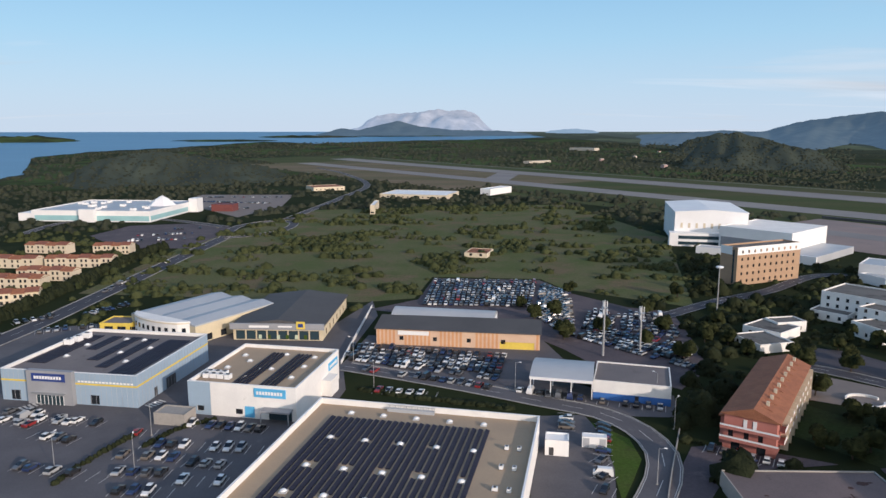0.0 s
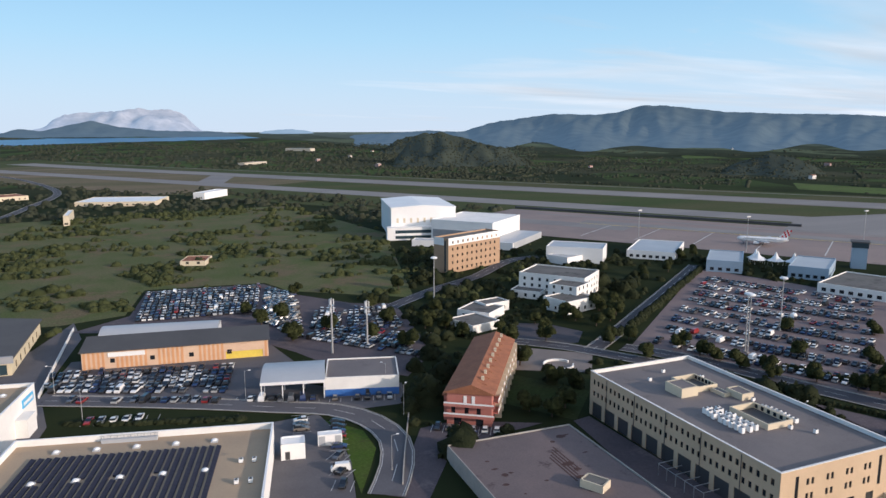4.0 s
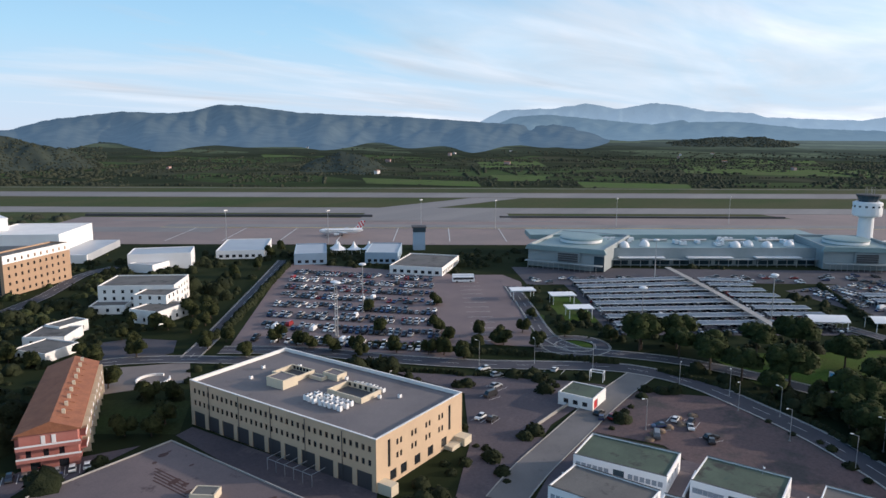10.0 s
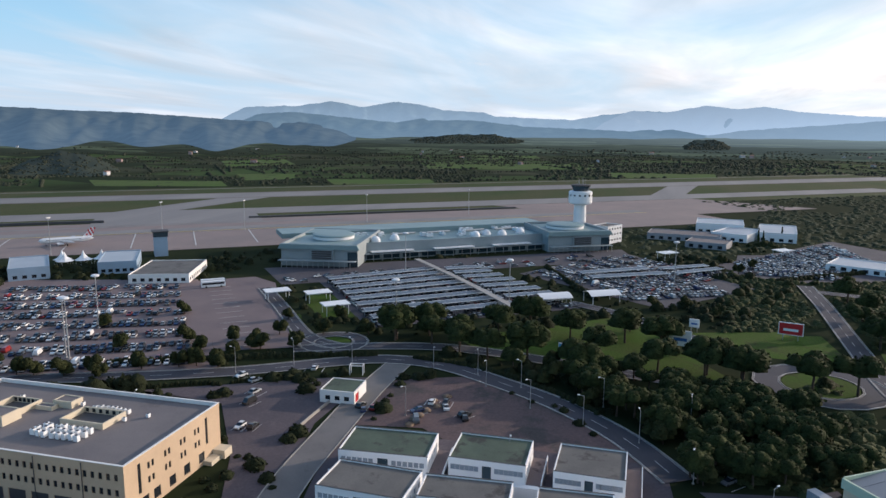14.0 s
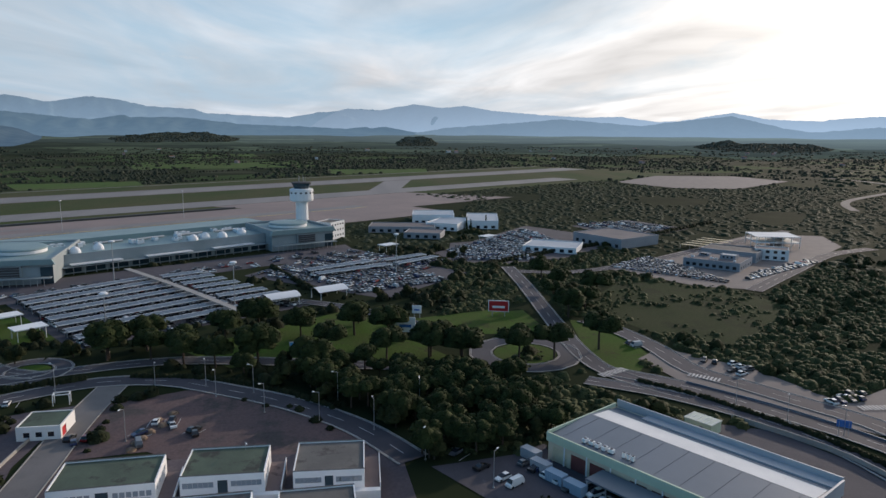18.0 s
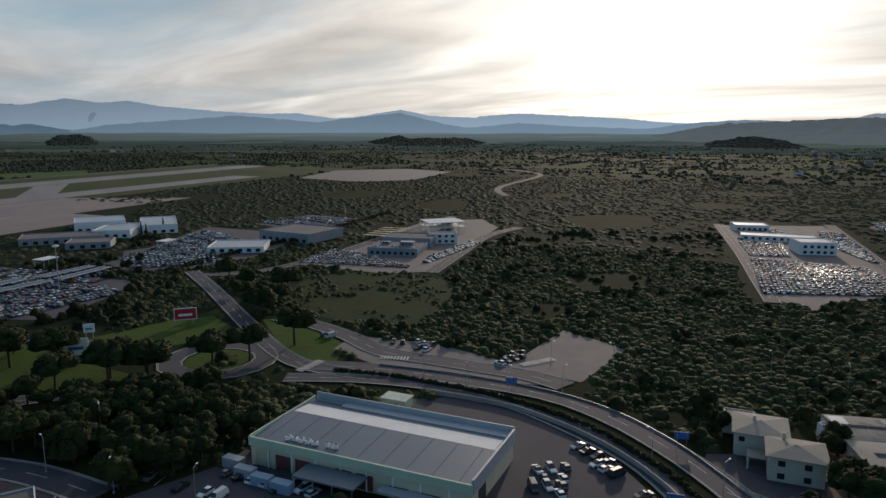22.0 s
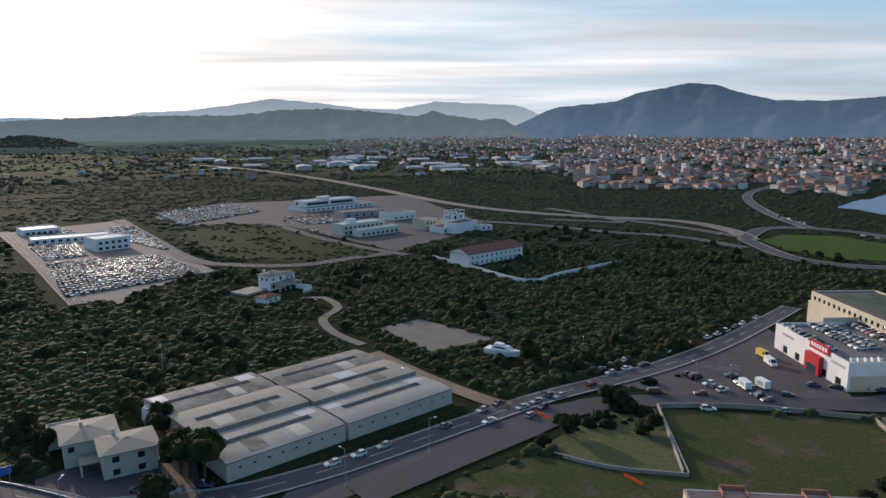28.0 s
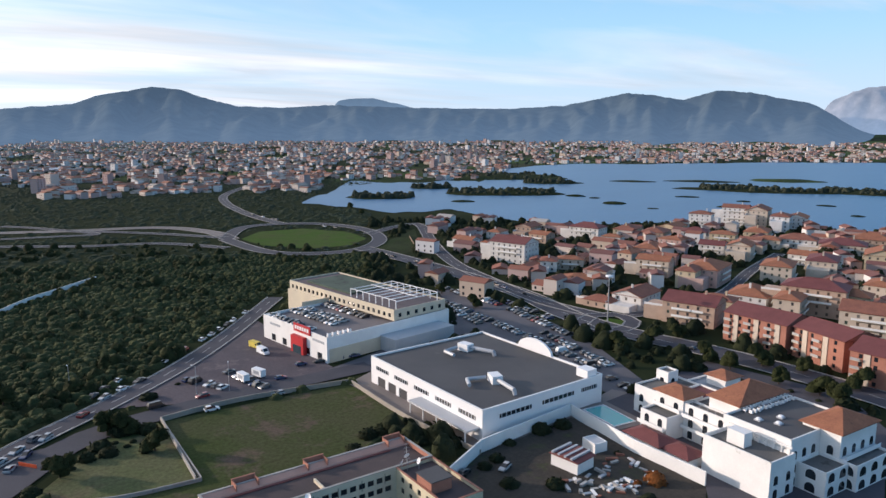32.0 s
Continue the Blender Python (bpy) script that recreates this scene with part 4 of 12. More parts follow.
# painted haze glow again, lifted under the sun
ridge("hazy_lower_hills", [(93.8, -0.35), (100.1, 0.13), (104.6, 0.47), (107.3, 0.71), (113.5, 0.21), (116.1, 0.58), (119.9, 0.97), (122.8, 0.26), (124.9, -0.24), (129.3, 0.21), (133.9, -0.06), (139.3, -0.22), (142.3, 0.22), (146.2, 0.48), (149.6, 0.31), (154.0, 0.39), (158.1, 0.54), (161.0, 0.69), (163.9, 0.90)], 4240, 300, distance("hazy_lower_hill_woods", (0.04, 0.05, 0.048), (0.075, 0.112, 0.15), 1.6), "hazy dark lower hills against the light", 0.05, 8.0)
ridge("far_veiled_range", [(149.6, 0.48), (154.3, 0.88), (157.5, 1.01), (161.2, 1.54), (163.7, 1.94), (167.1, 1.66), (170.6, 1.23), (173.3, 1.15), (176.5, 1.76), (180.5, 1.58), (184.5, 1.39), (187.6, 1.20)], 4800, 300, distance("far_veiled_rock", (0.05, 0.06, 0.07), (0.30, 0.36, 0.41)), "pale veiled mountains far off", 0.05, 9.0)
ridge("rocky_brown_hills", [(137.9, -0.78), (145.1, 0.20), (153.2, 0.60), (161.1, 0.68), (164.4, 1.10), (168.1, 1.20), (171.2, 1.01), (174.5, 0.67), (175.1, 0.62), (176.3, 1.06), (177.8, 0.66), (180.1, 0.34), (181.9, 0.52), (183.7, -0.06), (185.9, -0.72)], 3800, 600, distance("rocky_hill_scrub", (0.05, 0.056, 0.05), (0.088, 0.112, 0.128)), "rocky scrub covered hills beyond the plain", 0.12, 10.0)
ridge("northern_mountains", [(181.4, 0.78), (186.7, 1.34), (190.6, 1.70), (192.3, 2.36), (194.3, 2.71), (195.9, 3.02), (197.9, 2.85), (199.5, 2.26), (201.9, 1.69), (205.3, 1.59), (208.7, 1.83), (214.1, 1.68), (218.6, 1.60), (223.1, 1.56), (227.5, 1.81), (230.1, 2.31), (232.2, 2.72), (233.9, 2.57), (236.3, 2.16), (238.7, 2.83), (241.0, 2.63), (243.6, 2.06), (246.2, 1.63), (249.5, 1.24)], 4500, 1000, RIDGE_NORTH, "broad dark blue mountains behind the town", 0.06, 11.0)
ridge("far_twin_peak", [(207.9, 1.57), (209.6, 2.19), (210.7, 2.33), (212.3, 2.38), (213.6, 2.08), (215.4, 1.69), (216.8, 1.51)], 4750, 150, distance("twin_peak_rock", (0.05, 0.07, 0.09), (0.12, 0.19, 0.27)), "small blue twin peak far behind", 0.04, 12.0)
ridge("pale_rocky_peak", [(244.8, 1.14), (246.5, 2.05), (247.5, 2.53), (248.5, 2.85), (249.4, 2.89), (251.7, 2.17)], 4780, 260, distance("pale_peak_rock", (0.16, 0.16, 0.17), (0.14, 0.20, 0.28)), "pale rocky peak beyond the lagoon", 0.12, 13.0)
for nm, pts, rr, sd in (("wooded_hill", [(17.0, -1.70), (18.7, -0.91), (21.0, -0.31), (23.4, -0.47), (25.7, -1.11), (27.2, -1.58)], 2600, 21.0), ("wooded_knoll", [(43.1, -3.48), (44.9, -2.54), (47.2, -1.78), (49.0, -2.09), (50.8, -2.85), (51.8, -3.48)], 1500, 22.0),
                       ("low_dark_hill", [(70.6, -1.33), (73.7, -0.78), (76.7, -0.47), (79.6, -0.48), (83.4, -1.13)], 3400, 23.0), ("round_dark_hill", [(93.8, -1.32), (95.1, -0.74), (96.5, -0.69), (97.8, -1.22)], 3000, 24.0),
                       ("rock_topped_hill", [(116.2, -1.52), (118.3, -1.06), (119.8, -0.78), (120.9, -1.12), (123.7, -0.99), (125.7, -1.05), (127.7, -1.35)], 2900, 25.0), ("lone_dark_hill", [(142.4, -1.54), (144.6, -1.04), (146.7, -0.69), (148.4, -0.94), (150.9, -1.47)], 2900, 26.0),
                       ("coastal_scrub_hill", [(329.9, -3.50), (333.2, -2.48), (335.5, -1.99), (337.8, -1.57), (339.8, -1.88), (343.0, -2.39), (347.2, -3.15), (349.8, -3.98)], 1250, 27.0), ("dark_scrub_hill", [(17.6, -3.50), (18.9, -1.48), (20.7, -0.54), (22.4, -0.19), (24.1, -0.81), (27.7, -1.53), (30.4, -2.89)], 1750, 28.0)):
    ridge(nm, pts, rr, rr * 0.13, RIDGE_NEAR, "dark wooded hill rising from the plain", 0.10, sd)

# ---- paved ground, lawns and roads ----
TAKEN = [FAR_PAD]   # outlines that no wild plant grows in
LINES = []          # road centre lines and half widths


def ground_patch(name, poly, mat, lift, label, category):
    TAKEN.append(poly)
    return patch(name, poly, mat, lift, label, category)


def street(name, pts, width, label, **kw):
    LINES.append((road(name, pts, width, label, lift=0.2 + 0.006 * len(LINES), **kw), width / 2 + 2.0))


CONCRETEROAD = surf("worn_concrete_road", (0.17, 0.16, 0.155), (0.13, 0.125, 0.122), 0.06, 0.9, bump=0.1, c3=(0.095, 0.09, 0.09), s3=0.2, fine=0.1)
EARTHYARD = surf("reddish_yard", (0.12, 0.08, 0.078), (0.086, 0.064, 0.066), 0.035, 0.95, bump=0.3, bscale=1.0, c3=(0.06, 0.052, 0.052), s3=0.07, cut3=0.52, fine=0.25)
LOTS = [
    ("retail_car_park", [(-202, 269), (-148, 291), (-84, 279), (-45, 294), (-34, 332), (-29, 304), (-36, 242), (-31, 214), (-35, 184), (-44, 143), (-112, 143)], WORNLOT, "worn grey asphalt retail car park"),
    ("dealer_yard", [(-36, 237), (-30, 274), (39, 269), (44, 242), (27, 212), (3, 217), (-27, 228)], WORNLOT, "dark asphalt yard packed with cars"),
    ("rental_yard", [(-34, 315), (-12, 335), (-5, 384), (53, 379), (65, 347), (86, 319), (104, 311), (94, 236), (76, 214), (54, 236), (46, 255), (38, 269), (40, 294), (-24, 311)], YARD, "earthy yard full of rental cars"),
    ("workshop_yard", [(26, 214), (72, 209), (68, 192), (52, 193), (29, 204)], WORNLOT, "asphalt strip in front of the workshop"),
    ("side_car_park", [(26, 193), (41, 194), (43, 181), (42, 161), (38, 142), (19, 142)], WORNLOT, "small asphalt car park beside the solar store"),
    ("mall_car_park", [(-225, 483), (-274, 541), (-268, 599), (-207, 618), (-171, 582), (-178, 483)], YARD, "brownish mall car park"),
    ("mall_rear_park", [(-270, 756), (-309, 888), (-188, 888), (-173, 756), (-193, 658)], PAVE, "pale car park behind the mall"),
    ("airport_car_park", [(168, 214), (299, 322), (330, 222), (205, 132)], PINKPARK, "earthy airport car park in long rows"),
    ("bus_park", [(326, 221), (345, 196), (334, 178), (234, 118), (222, 144)], PINKPARK, "wide brownish bus park"),
    ("solar_car_park", [(350, 162), (406, 115), (324, 17), (266, 100)], ASPHALT, "asphalt car park under solar carports"),
    ("second_solar_park", [(395, 56), (486, -0), (389, -70), (333, -19)], ASPHALT, "asphalt car park with carports and open bays"),
    ("terminal_forecourt", [(368, 203), (497, -0), (459, -10), (406, 71), (330, 172)], ASPHALT, "asphalt forecourt along the terminal"),
    ("outer_car_park", [(428, -63), (496, -75), (521, -158), (412, -127)], ASPHALT, "outer airport car park"),
    ("rental_return_park", [(453, -55), (580, -152), (497, -209), (424, -134), (411, -84)], ASPHALT, "rental return car park"),
    ("depot_park", [(576, -191), (608, -255), (550, -285), (497, -213)], ASPHALT, "far depot car park"),
    ("office_car_park", [(168, 170), (207, 92), (211, 79), (172, 81), (143, 75), (124, 72), (119, 79), (148, 93), (178, 114), (181, 147)], YARD, "brownish asphalt yard beside the tan office block"),
    ("south_dirt_yard", [(211, 70), (222, 45), (207, 24), (190, 4), (167, -11), (159, 26), (177, 51), (173, 77), (201, 71)], EARTHYARD, "reddish dirt yard behind the white sheds"),
    ("shed_forecourt", [(128, 65), (172, 74), (171, -13), (144, -15), (116, 59)], YARD, "worn paving round the white office sheds"),
    ("pink_forecourt", [(65, 173), (76, 174), (98, 163), (69, 159), (53, 136), (45, 142), (57, 159)], YARD, "yard in front of the pink apartments"),
    ("pink_parking", [(122, 231), (147, 210), (135, 193), (111, 206)], PAVE, "pale paved parking beside the pink apartments"),
    ("office_undercroft_yard", [(107, 161), (113, 162), (115, 97), (108, 92), (100, 102)], YARD, "dark yard along the office block"),
    ("mint_yard", [(180, -93), (169, -116), (142, -128), (114, -126), (83, -116), (115, -81), (139, -114)], ASPHALT, "asphalt yard behind the mint warehouse"),
    ("mint_front_yard", [(160, -20), (164, -43), (169, -51), (134, -61), (141, -32)], ASPHALT, "asphalt strip in front of the mint warehouse"),
    ("corner_car_park", [(183, -147), (204, -193), (173, -196), (157, -157)], PAVE, "small paved car park at the scrub's edge"),
    ("rental_depot_lot", [(393, -154), (441, -220), (518, -325), (499, -370), (452, -351), (332, -210), (342, -185)], PAVE, "rental depot lot full of pale cars"),
    ("car_dealer_lot", [(361, -519), (313, -585), (225, -478), (149, -385), (169, -332), (164, -308), (196, -317)], PAVE, "car dealer lot packed with pale cars"),
    ("commercial_lot", [(291, -612), (274, -717), (84, -826), (-11, -572), (54, -452), (157, -566), (206, -577), (234, -561)], ASPHALT, "asphalt round the commercial plots"),
    ("boat_pad", [(41, -275), (25, -290), (-8, -264), (18, -247)], GRAVEL, "gravel pad at the edge of the scrub"),
    ("works_forecourt", [(103, -148), (92, -163), (82, -185), (59, -138), (96, -136)], YARD, "earthy forecourt between house and works"),
    ("store_forecourt", [(-43, -217), (-76, -247), (-118, -286), (-114, -209), (-104, -202), (-63, -207)], YARD, "forecourt of the roof parking store"),
    ("store_car_park", [(-221, -292), (-223, -244), (-216, -199), (-205, -167), (-186, -130), (-170, -133), (-182, -209), (-122, -203), (-111, -208), (-181, -226)], WORNLOT, "long asphalt car park between the stores"),
    ("warehouse_apron", [(-110, -192), (-124, -198), (-122, -138), (-150, -132), (-174, -136), (-177, -128), (-144, -128), (-112, -128)], PAVE, "paving round the white warehouse"),
    ("road_widening", [(42, -148), (20, -165), (2, -180), (-19, -199), (-29, -199), (-13, -185), (6, -165), (26, -146), (35, -139), (44, -139)], ASPHALT, "wide asphalt between the works and the fields"),
    ("hotel_yard", [(-107, -127), (-147, -129), (-141, -82), (-132, -77), (-90, -109)], DARKSOIL, "dark overgrown yard with scrap below the hotel wall"),
    ("hotel_grounds", [(-149, -130), (-181, -131), (-223, -133), (-228, -88), (-210, -70), (-163, -53), (-133, -76), (-142, -83)], ASPHALT, "dark paved grounds of the hotel"),
    ("apartment_yard", [(125, 240), (140, 258), (152, 252), (160, 236), (150, 224), (136, 224)], ASPHALT, "asphalt yard beside the white flats"),
    ("bend_lay_by", [(3, 240), (30, 233), (49, 214), (65, 200), (43, 205), (2, 228)], WORNLOT, "grey asphalt strip along the bend road"),
    ("junction_asphalt", [(232, -104), (244, -118), (216, -140), (176, -152), (160, -146), (178, -130), (204, -110)], PAVE, "wide pale asphalt at the road junction"),
]
for i, (nm, poly, mt, lab) in enumerate(LOTS):
    ground_patch(nm, poly, mt, 0.065 + 0.003 * i, lab, "pavement")
LAWNS = [
    ("triangle_verge", [(-46, -216), (-60, -227), (-70, -236), (-74, -230), (-72, -219), (-65, -217)], GRASS, "small green triangle with shrubs between the roads"),
    ("verge_lawn", [(40, 191), (45, 185), (50, 178), (50, 166), (45, 155), (40, 145), (41, 155), (43, 170)], LAWN, "green lawn inside the road bend"),
    ("meadow", [(-184, 347), (-184, 521), (-130, 719), (135, 774), (172, 536), (117, 319), (63, 357), (54, 382), (-6, 388), (-14, 337), (-39, 329), (-136, 341)], GRASS, "rough green meadow dotted with shrubs"),
    # pink_garden is lawn; its shade is painted by using the darker scrub grass
    ("pink_garden", [(108, 204), (125, 179), (108, 161), (95, 180)], SCRUBGRASS, "shaded lawn beside the pink apartments"),
    ("bus_park_lawn", [(238, 130), (280, 149), (278, 136), (243, 119)], LAWN, "small lawn beside the bus park"),
    ("roundabout_lawn", [(321, 154), (316, 135), (288, 120), (283, 132)], LAWN, "green traffic island"),
    ("carport_lawn", [(296, 142), (319, 132), (282, 108), (275, 124)], LAWN, "lawn beside the carports"),
    ("park_lawn", [(264, 63), (283, 35), (313, 1), (284, -19), (251, 3), (240, 40)], LAWN, "park lawn under pines"),
    ("boulevard_lawn", [(294, -23), (309, -71), (272, -65), (272, -50)], LAWN, "lawn along the airport boulevard"),
    ("pine_lawn", [(242, 35), (286, 21), (306, 1), (269, -23), (230, -44), (232, -21)], LAWN, "lawn with scattered pines"),
    ("billboard_lawn", [(289, -36), (300, -53), (305, -80), (267, -82), (270, -52)], LAWN, "bright lawn round the billboards"),
    ("triangle_lawn", [(287, -96), (274, -112), (234, -110), (219, -99), (227, -86)], LAWN, "triangular lawn between the roads"),
    ("scrub_clearing", [(318, -116), (362, -150), (340, -200), (300, -206), (268, -180), (244, -148), (258, -126), (290, -114)], SCRUBGRASS, "low grassy clearing in the scrub"),
    ("walled_field", [(-53, -198), (-111, -192), (-110, -158), (-88, -147), (-45, -144), (-43, -146)], FIELD, "walled brown green field"),
    ("corner_meadow", [(-18, -173), (-42, -200), (-52, -198), (-50, -158), (-29, -158)], GRASS, "small overgrown green meadow"),
    ("near_meadow", [(5, -153), (-14, -166), (-51, -157), (-54, -145), (-43, -135), (5, -148)], FIELD, "brown green meadow near the road"),
    ("big_roundabout_lawn", [(-202, -507), (-228, -535), (-265, -530), (-285, -490), (-278, -452), (-252, -432), (-221, -438), (-202, -470)], LAWN, "wide grassy roundabout island"),
    ("slip_road_grass", [(-256, -412), (-338, -473), (-284, -391), (-252, -374)], SCRUBGRASS, "grass between slip roads"),
    ("works_bank", [(60, -153), (8, -202), (2, -197), (30, -170), (53, -149)], SCRUBGRASS, "narrow grass bank below the works"),
    ("green_field", [(911, 794), (958, 595), (876, 535), (822, 707)], MEADOWFAR, "bright green field among the woods"),
    ("green_field", [(1531, 951), (1670, 854), (1443, 709), (1303, 795)], MEADOWFAR, "bright green field among the woods"),
    ("green_field", [(1676, 494), (1728, 275), (1663, 46), (1495, 66), (1397, 388)], MEADOWFAR, "long bright green field among the woods"),
    ("green_field", [(1116, 663), (1159, 564), (1037, 515), (987, 571)], MEADOWFAR, "bright green field among the woods"),
    ("green_field", [(1052, 466), (1106, 306), (1021, 274), (953, 408)], MEADOWFAR, "bright green field beside the runway"),
    ("green_field", [(2092, 447), (2129, 261), (1913, 220), (1846, 379)], MEADOWFAR, "small bright green field among the woods"),
    ("green_field", [(1525, 1759), (1674, 1706), (1479, 1487), (1353, 1540)], MEADOWFAR, "small bright green field among the woods"),
    ("green_field", [(1401, 33), (1422, -163), (1304, -156), (1251, 20)], MEADOWFAR, "bright green field beside the runway"),
    ("vacant_field", [(229, -523), (206, -575), (157, -564), (62, -440), (107, -414), (164, -425)], SCRUBGRASS, "vacant brown green field beside the dealer lot"),
]
for i, (nm, poly, mt, lab) in enumerate(LAWNS):
    ground_patch(nm, poly, mt, 0.03 + 0.0015 * i, lab, "grass")

street("bend_road", [(-34, 236), (-12, 226), (12, 214), (30, 204), (46, 195), (54, 183), (56, 169), (52, 155), (45, 142)], 8.5, "grey asphalt road bending past the stores", mat=WORNLOT)
street("coast_road", [(-176, 249), (-172, 287), (-171, 328), (-170, 388), (-169, 457), (-167, 530)], 11.0, "busy straight coast road")
street("coast_road_far", [(-143, 645), (-133, 740), (-122, 851), (-113, 1053), (-182, 1308), (-271, 1519)], 9.0, "far coast road towards the headland")
street("mall_road", [(-331, 550), (-336, 617), (-310, 658), (-249, 637), (-184, 592)], 8.0, "road in front of the mall")
street("mall_roundabout", [(-167, 530), (-174, 592), (-154, 629), (-132, 618), (-131, 572), (-151, 541), (-167, 530)], 8.0, "traffic circle near the mall", centre=False)
street("hangar_road", [(81, 289), (105, 309), (133, 331), (166, 352), (205, 387), (230, 394)], 8.0, "pale road to the hangars", kerbs=False)
street("palm_boulevard", [(150, 214), (178, 234), (212, 260), (250, 289), (303, 330)], 7.0, "tree-lined boulevard by the airport car park")
street("cross_street", [(113, 237), (127, 235), (143, 220), (157, 199), (168, 183)], 8.0, "street past the pink apartments")
street("airport_road", [(162, 212), (178, 188), (190, 156), (204, 125), (221, 98), (230, 80), (229, 58), (218, 37), (204, 16), (185, -3), (164, -16)], 9.0, "long curving airport road")
street("upper_airport_road", [(232, 117), (242, 93), (249, 64), (246, 33), (240, 10), (235, -15), (229, -39), (222, -55)], 8.0, "tree-lined upper airport road")
street("yard_street", [(226, 74), (200, 75), (168, 74), (144, 73), (128, 71)], 9.0, "concrete street between the yards", mat=CONCRETEROAD, lines=False, centre=False)
street("arrivals_road", [(321, 177), (287, 150), (249, 120), (239, 101)], 7.0, "arrivals road from the terminal")
rcx, rcy = 243.9, 105.9
street("roundabout_small", [(rcx + 10.5 * math.cos(0.3927 * k), rcy + 10.5 * math.sin(0.3927 * k)) for k in range(17)], 6.0, "small traffic circle", centre=False)
street("park_lane", [(333, 23), (317, -2), (294, -23), (275, -39), (261, -51)], 7.0, "park lane towards the roundabout")
street("pine_roundabout", [(243 + 16.5 * math.cos(0.3927 * k), -65 + 16.5 * math.sin(0.3927 * k)) for k in range(17)], 8.5, "traffic circle with umbrella pines", centre=False)
street("west_boulevard", [(405, -96), (358, -94), (293, -89), (251, -86), (226, -87), (212, -93), (200, -102)], 8.0, "boulevard lined with pines")
street("scrub_side_road", [(285, -102), (270, -110), (244, -116), (219, -118), (202, -128), (187, -137), (170, -147), (157, -150)], 9.0, "side road along the scrub")
street("depot_road", [(391, -99), (385, -128), (404, -172), (458, -256), (529, -359)], 8.0, "road to the rental depot", kerbs=False)
street("depot_side_road", [(329, -208), (371, -257), (421, -318), (441, -366)], 9.0, "pale road beside the depot", kerbs=False)
street("outer_carriageway", [(222, -87), (205, -107), (182, -124), (155, -140), (133, -144), (110, -142), (90, -137), (77, -132), (69, -129)], 8.5, "outer carriageway of the curved dual road")
street("inner_carriageway", [(213, -78), (198, -99), (177, -117), (155, -127), (132, -130), (111, -130), (93, -125), (79, -118)], 7.5, "inner carriageway of the curved dual road")
street("store_road", [(88, -135), (58, -142), (38, -154), (21, -168), (2, -185), (-20, -204), (-45, -221), (-70, -240), (-99, -268), (-142, -317)], 8.0, "road from the works to the roof parking store")
street("field_road", [(26, -144), (6, -163), (-12, -180), (-27, -195), (-43, -202), (-77, -204), (-100, -203), (-125, -202)], 9.5, "wide road along the walled field", kerbs=False, lines=False, centre=False)
street("scrub_track", [(43, -253), (57, -268), (66, -288), (63, -307), (74, -325), (83, -324)], 4.0, "dusty track to the villa", mat=GRAVEL, kerbs=False, lines=False, centre=False)
street("works_track", [(93, -186), (78, -164), (63, -138)], 6.0, "earth track beside the works", mat=EARTH, kerbs=False, lines=False, centre=False)
street("right_track", [(38, -244), (16, -219), (-3, -201), (-9, -197)], 6.0, "earth track behind the works", mat=EARTH, kerbs=False, lines=False, centre=False)
street("dealer_road", [(366, -519), (273, -413), (217, -346), (184, -307)], 8.0, "pale road beside the dealer lot", kerbs=False)
street("dealer_back_road", [(312, -593), (234, -490), (176, -417), (142, -401), (105, -403), (73, -431), (53, -446)], 9.0, "pale road past the commercial plots", kerbs=False)
street("plot_road", [(182, -591), (119, -508), (74, -462), (45, -438)], 7.0, "plot access road", kerbs=False)
street("highway", [(696, -1508), (457, -1320), (275, -1108), (136, -905), (40, -748), (-29, -672), (-98, -633), (-170, -606), (-195, -555), (-195, -509)], 13.0, "pale straight highway towards the town", mat=PAVE)
street("lower_highway", [(3, -599), (-52, -574), (-101, -540), (-147, -520), (-178, -473)], 8.0, "slip road below the highway")
street("big_roundabout", [(-191, -510), (-226, -563), (-263, -566), (-293, -539), (-301, -489), (-282, -440), (-249, -412), (-216, -415), (-193, -443), (-191, -510)], 11.0, "wide roundabout below the town", centre=False)
street("town_road", [(-262, -563), (-267, -650), (-289, -765), (-327, -865), (-402, -974), (-468, -1064)], 10.0, "road from the roundabout into town")
street("shore_road", [(-290, -470), (-347, -497), (-352, -484), (-305, -405), (-269, -336), (-252, -281), (-240, -231), (-241, -197)], 9.0, "road along the shore houses")
street("main_avenue", [(-252, -416), (-252, -361), (-249, -302), (-244, -250), (-231, -205), (-229, -173), (-234, -140), (-235, -109), (-233, -79), (-230, -67)], 14.0, "broad avenue past the brick flats")
street("avenue_roundabout", [(-224, -193), (-239, -199), (-248, -194), (-245, -182), (-232, -177), (-222, -183), (-224, -193)], 7.0, "small roundabout on the avenue", centre=False)
street("suburb_street", [(-251, -189), (-282, -184), (-325, -187), (-391, -209), (-460, -227)], 7.0, "street climbing between the houses")
street("left_link", [(-114, -624), (-160, -570), (-194, -518)], 8.0, "link road into the roundabout")
street("slip_lane", [(-58, -612), (-94, -602), (-121, -599), (-88, -665), (-67, -694)], 7.0, "curved slip lane")
street("winding_road", [(655, -519), (751, -586), (899, -786), (1018, -834), (1116, -829)], 9.0, "pale winding road through the plain", mat=GRAVEL, kerbs=False, lines=False, centre=False)
patch("circle_lawn", [(rcx + 6.6 * math.cos(0.5236 * k), rcy + 6.6 * math.sin(0.5236 * k)) for k in range(12)], LAWN, 0.25, "round grass island of the traffic circle", "grass")
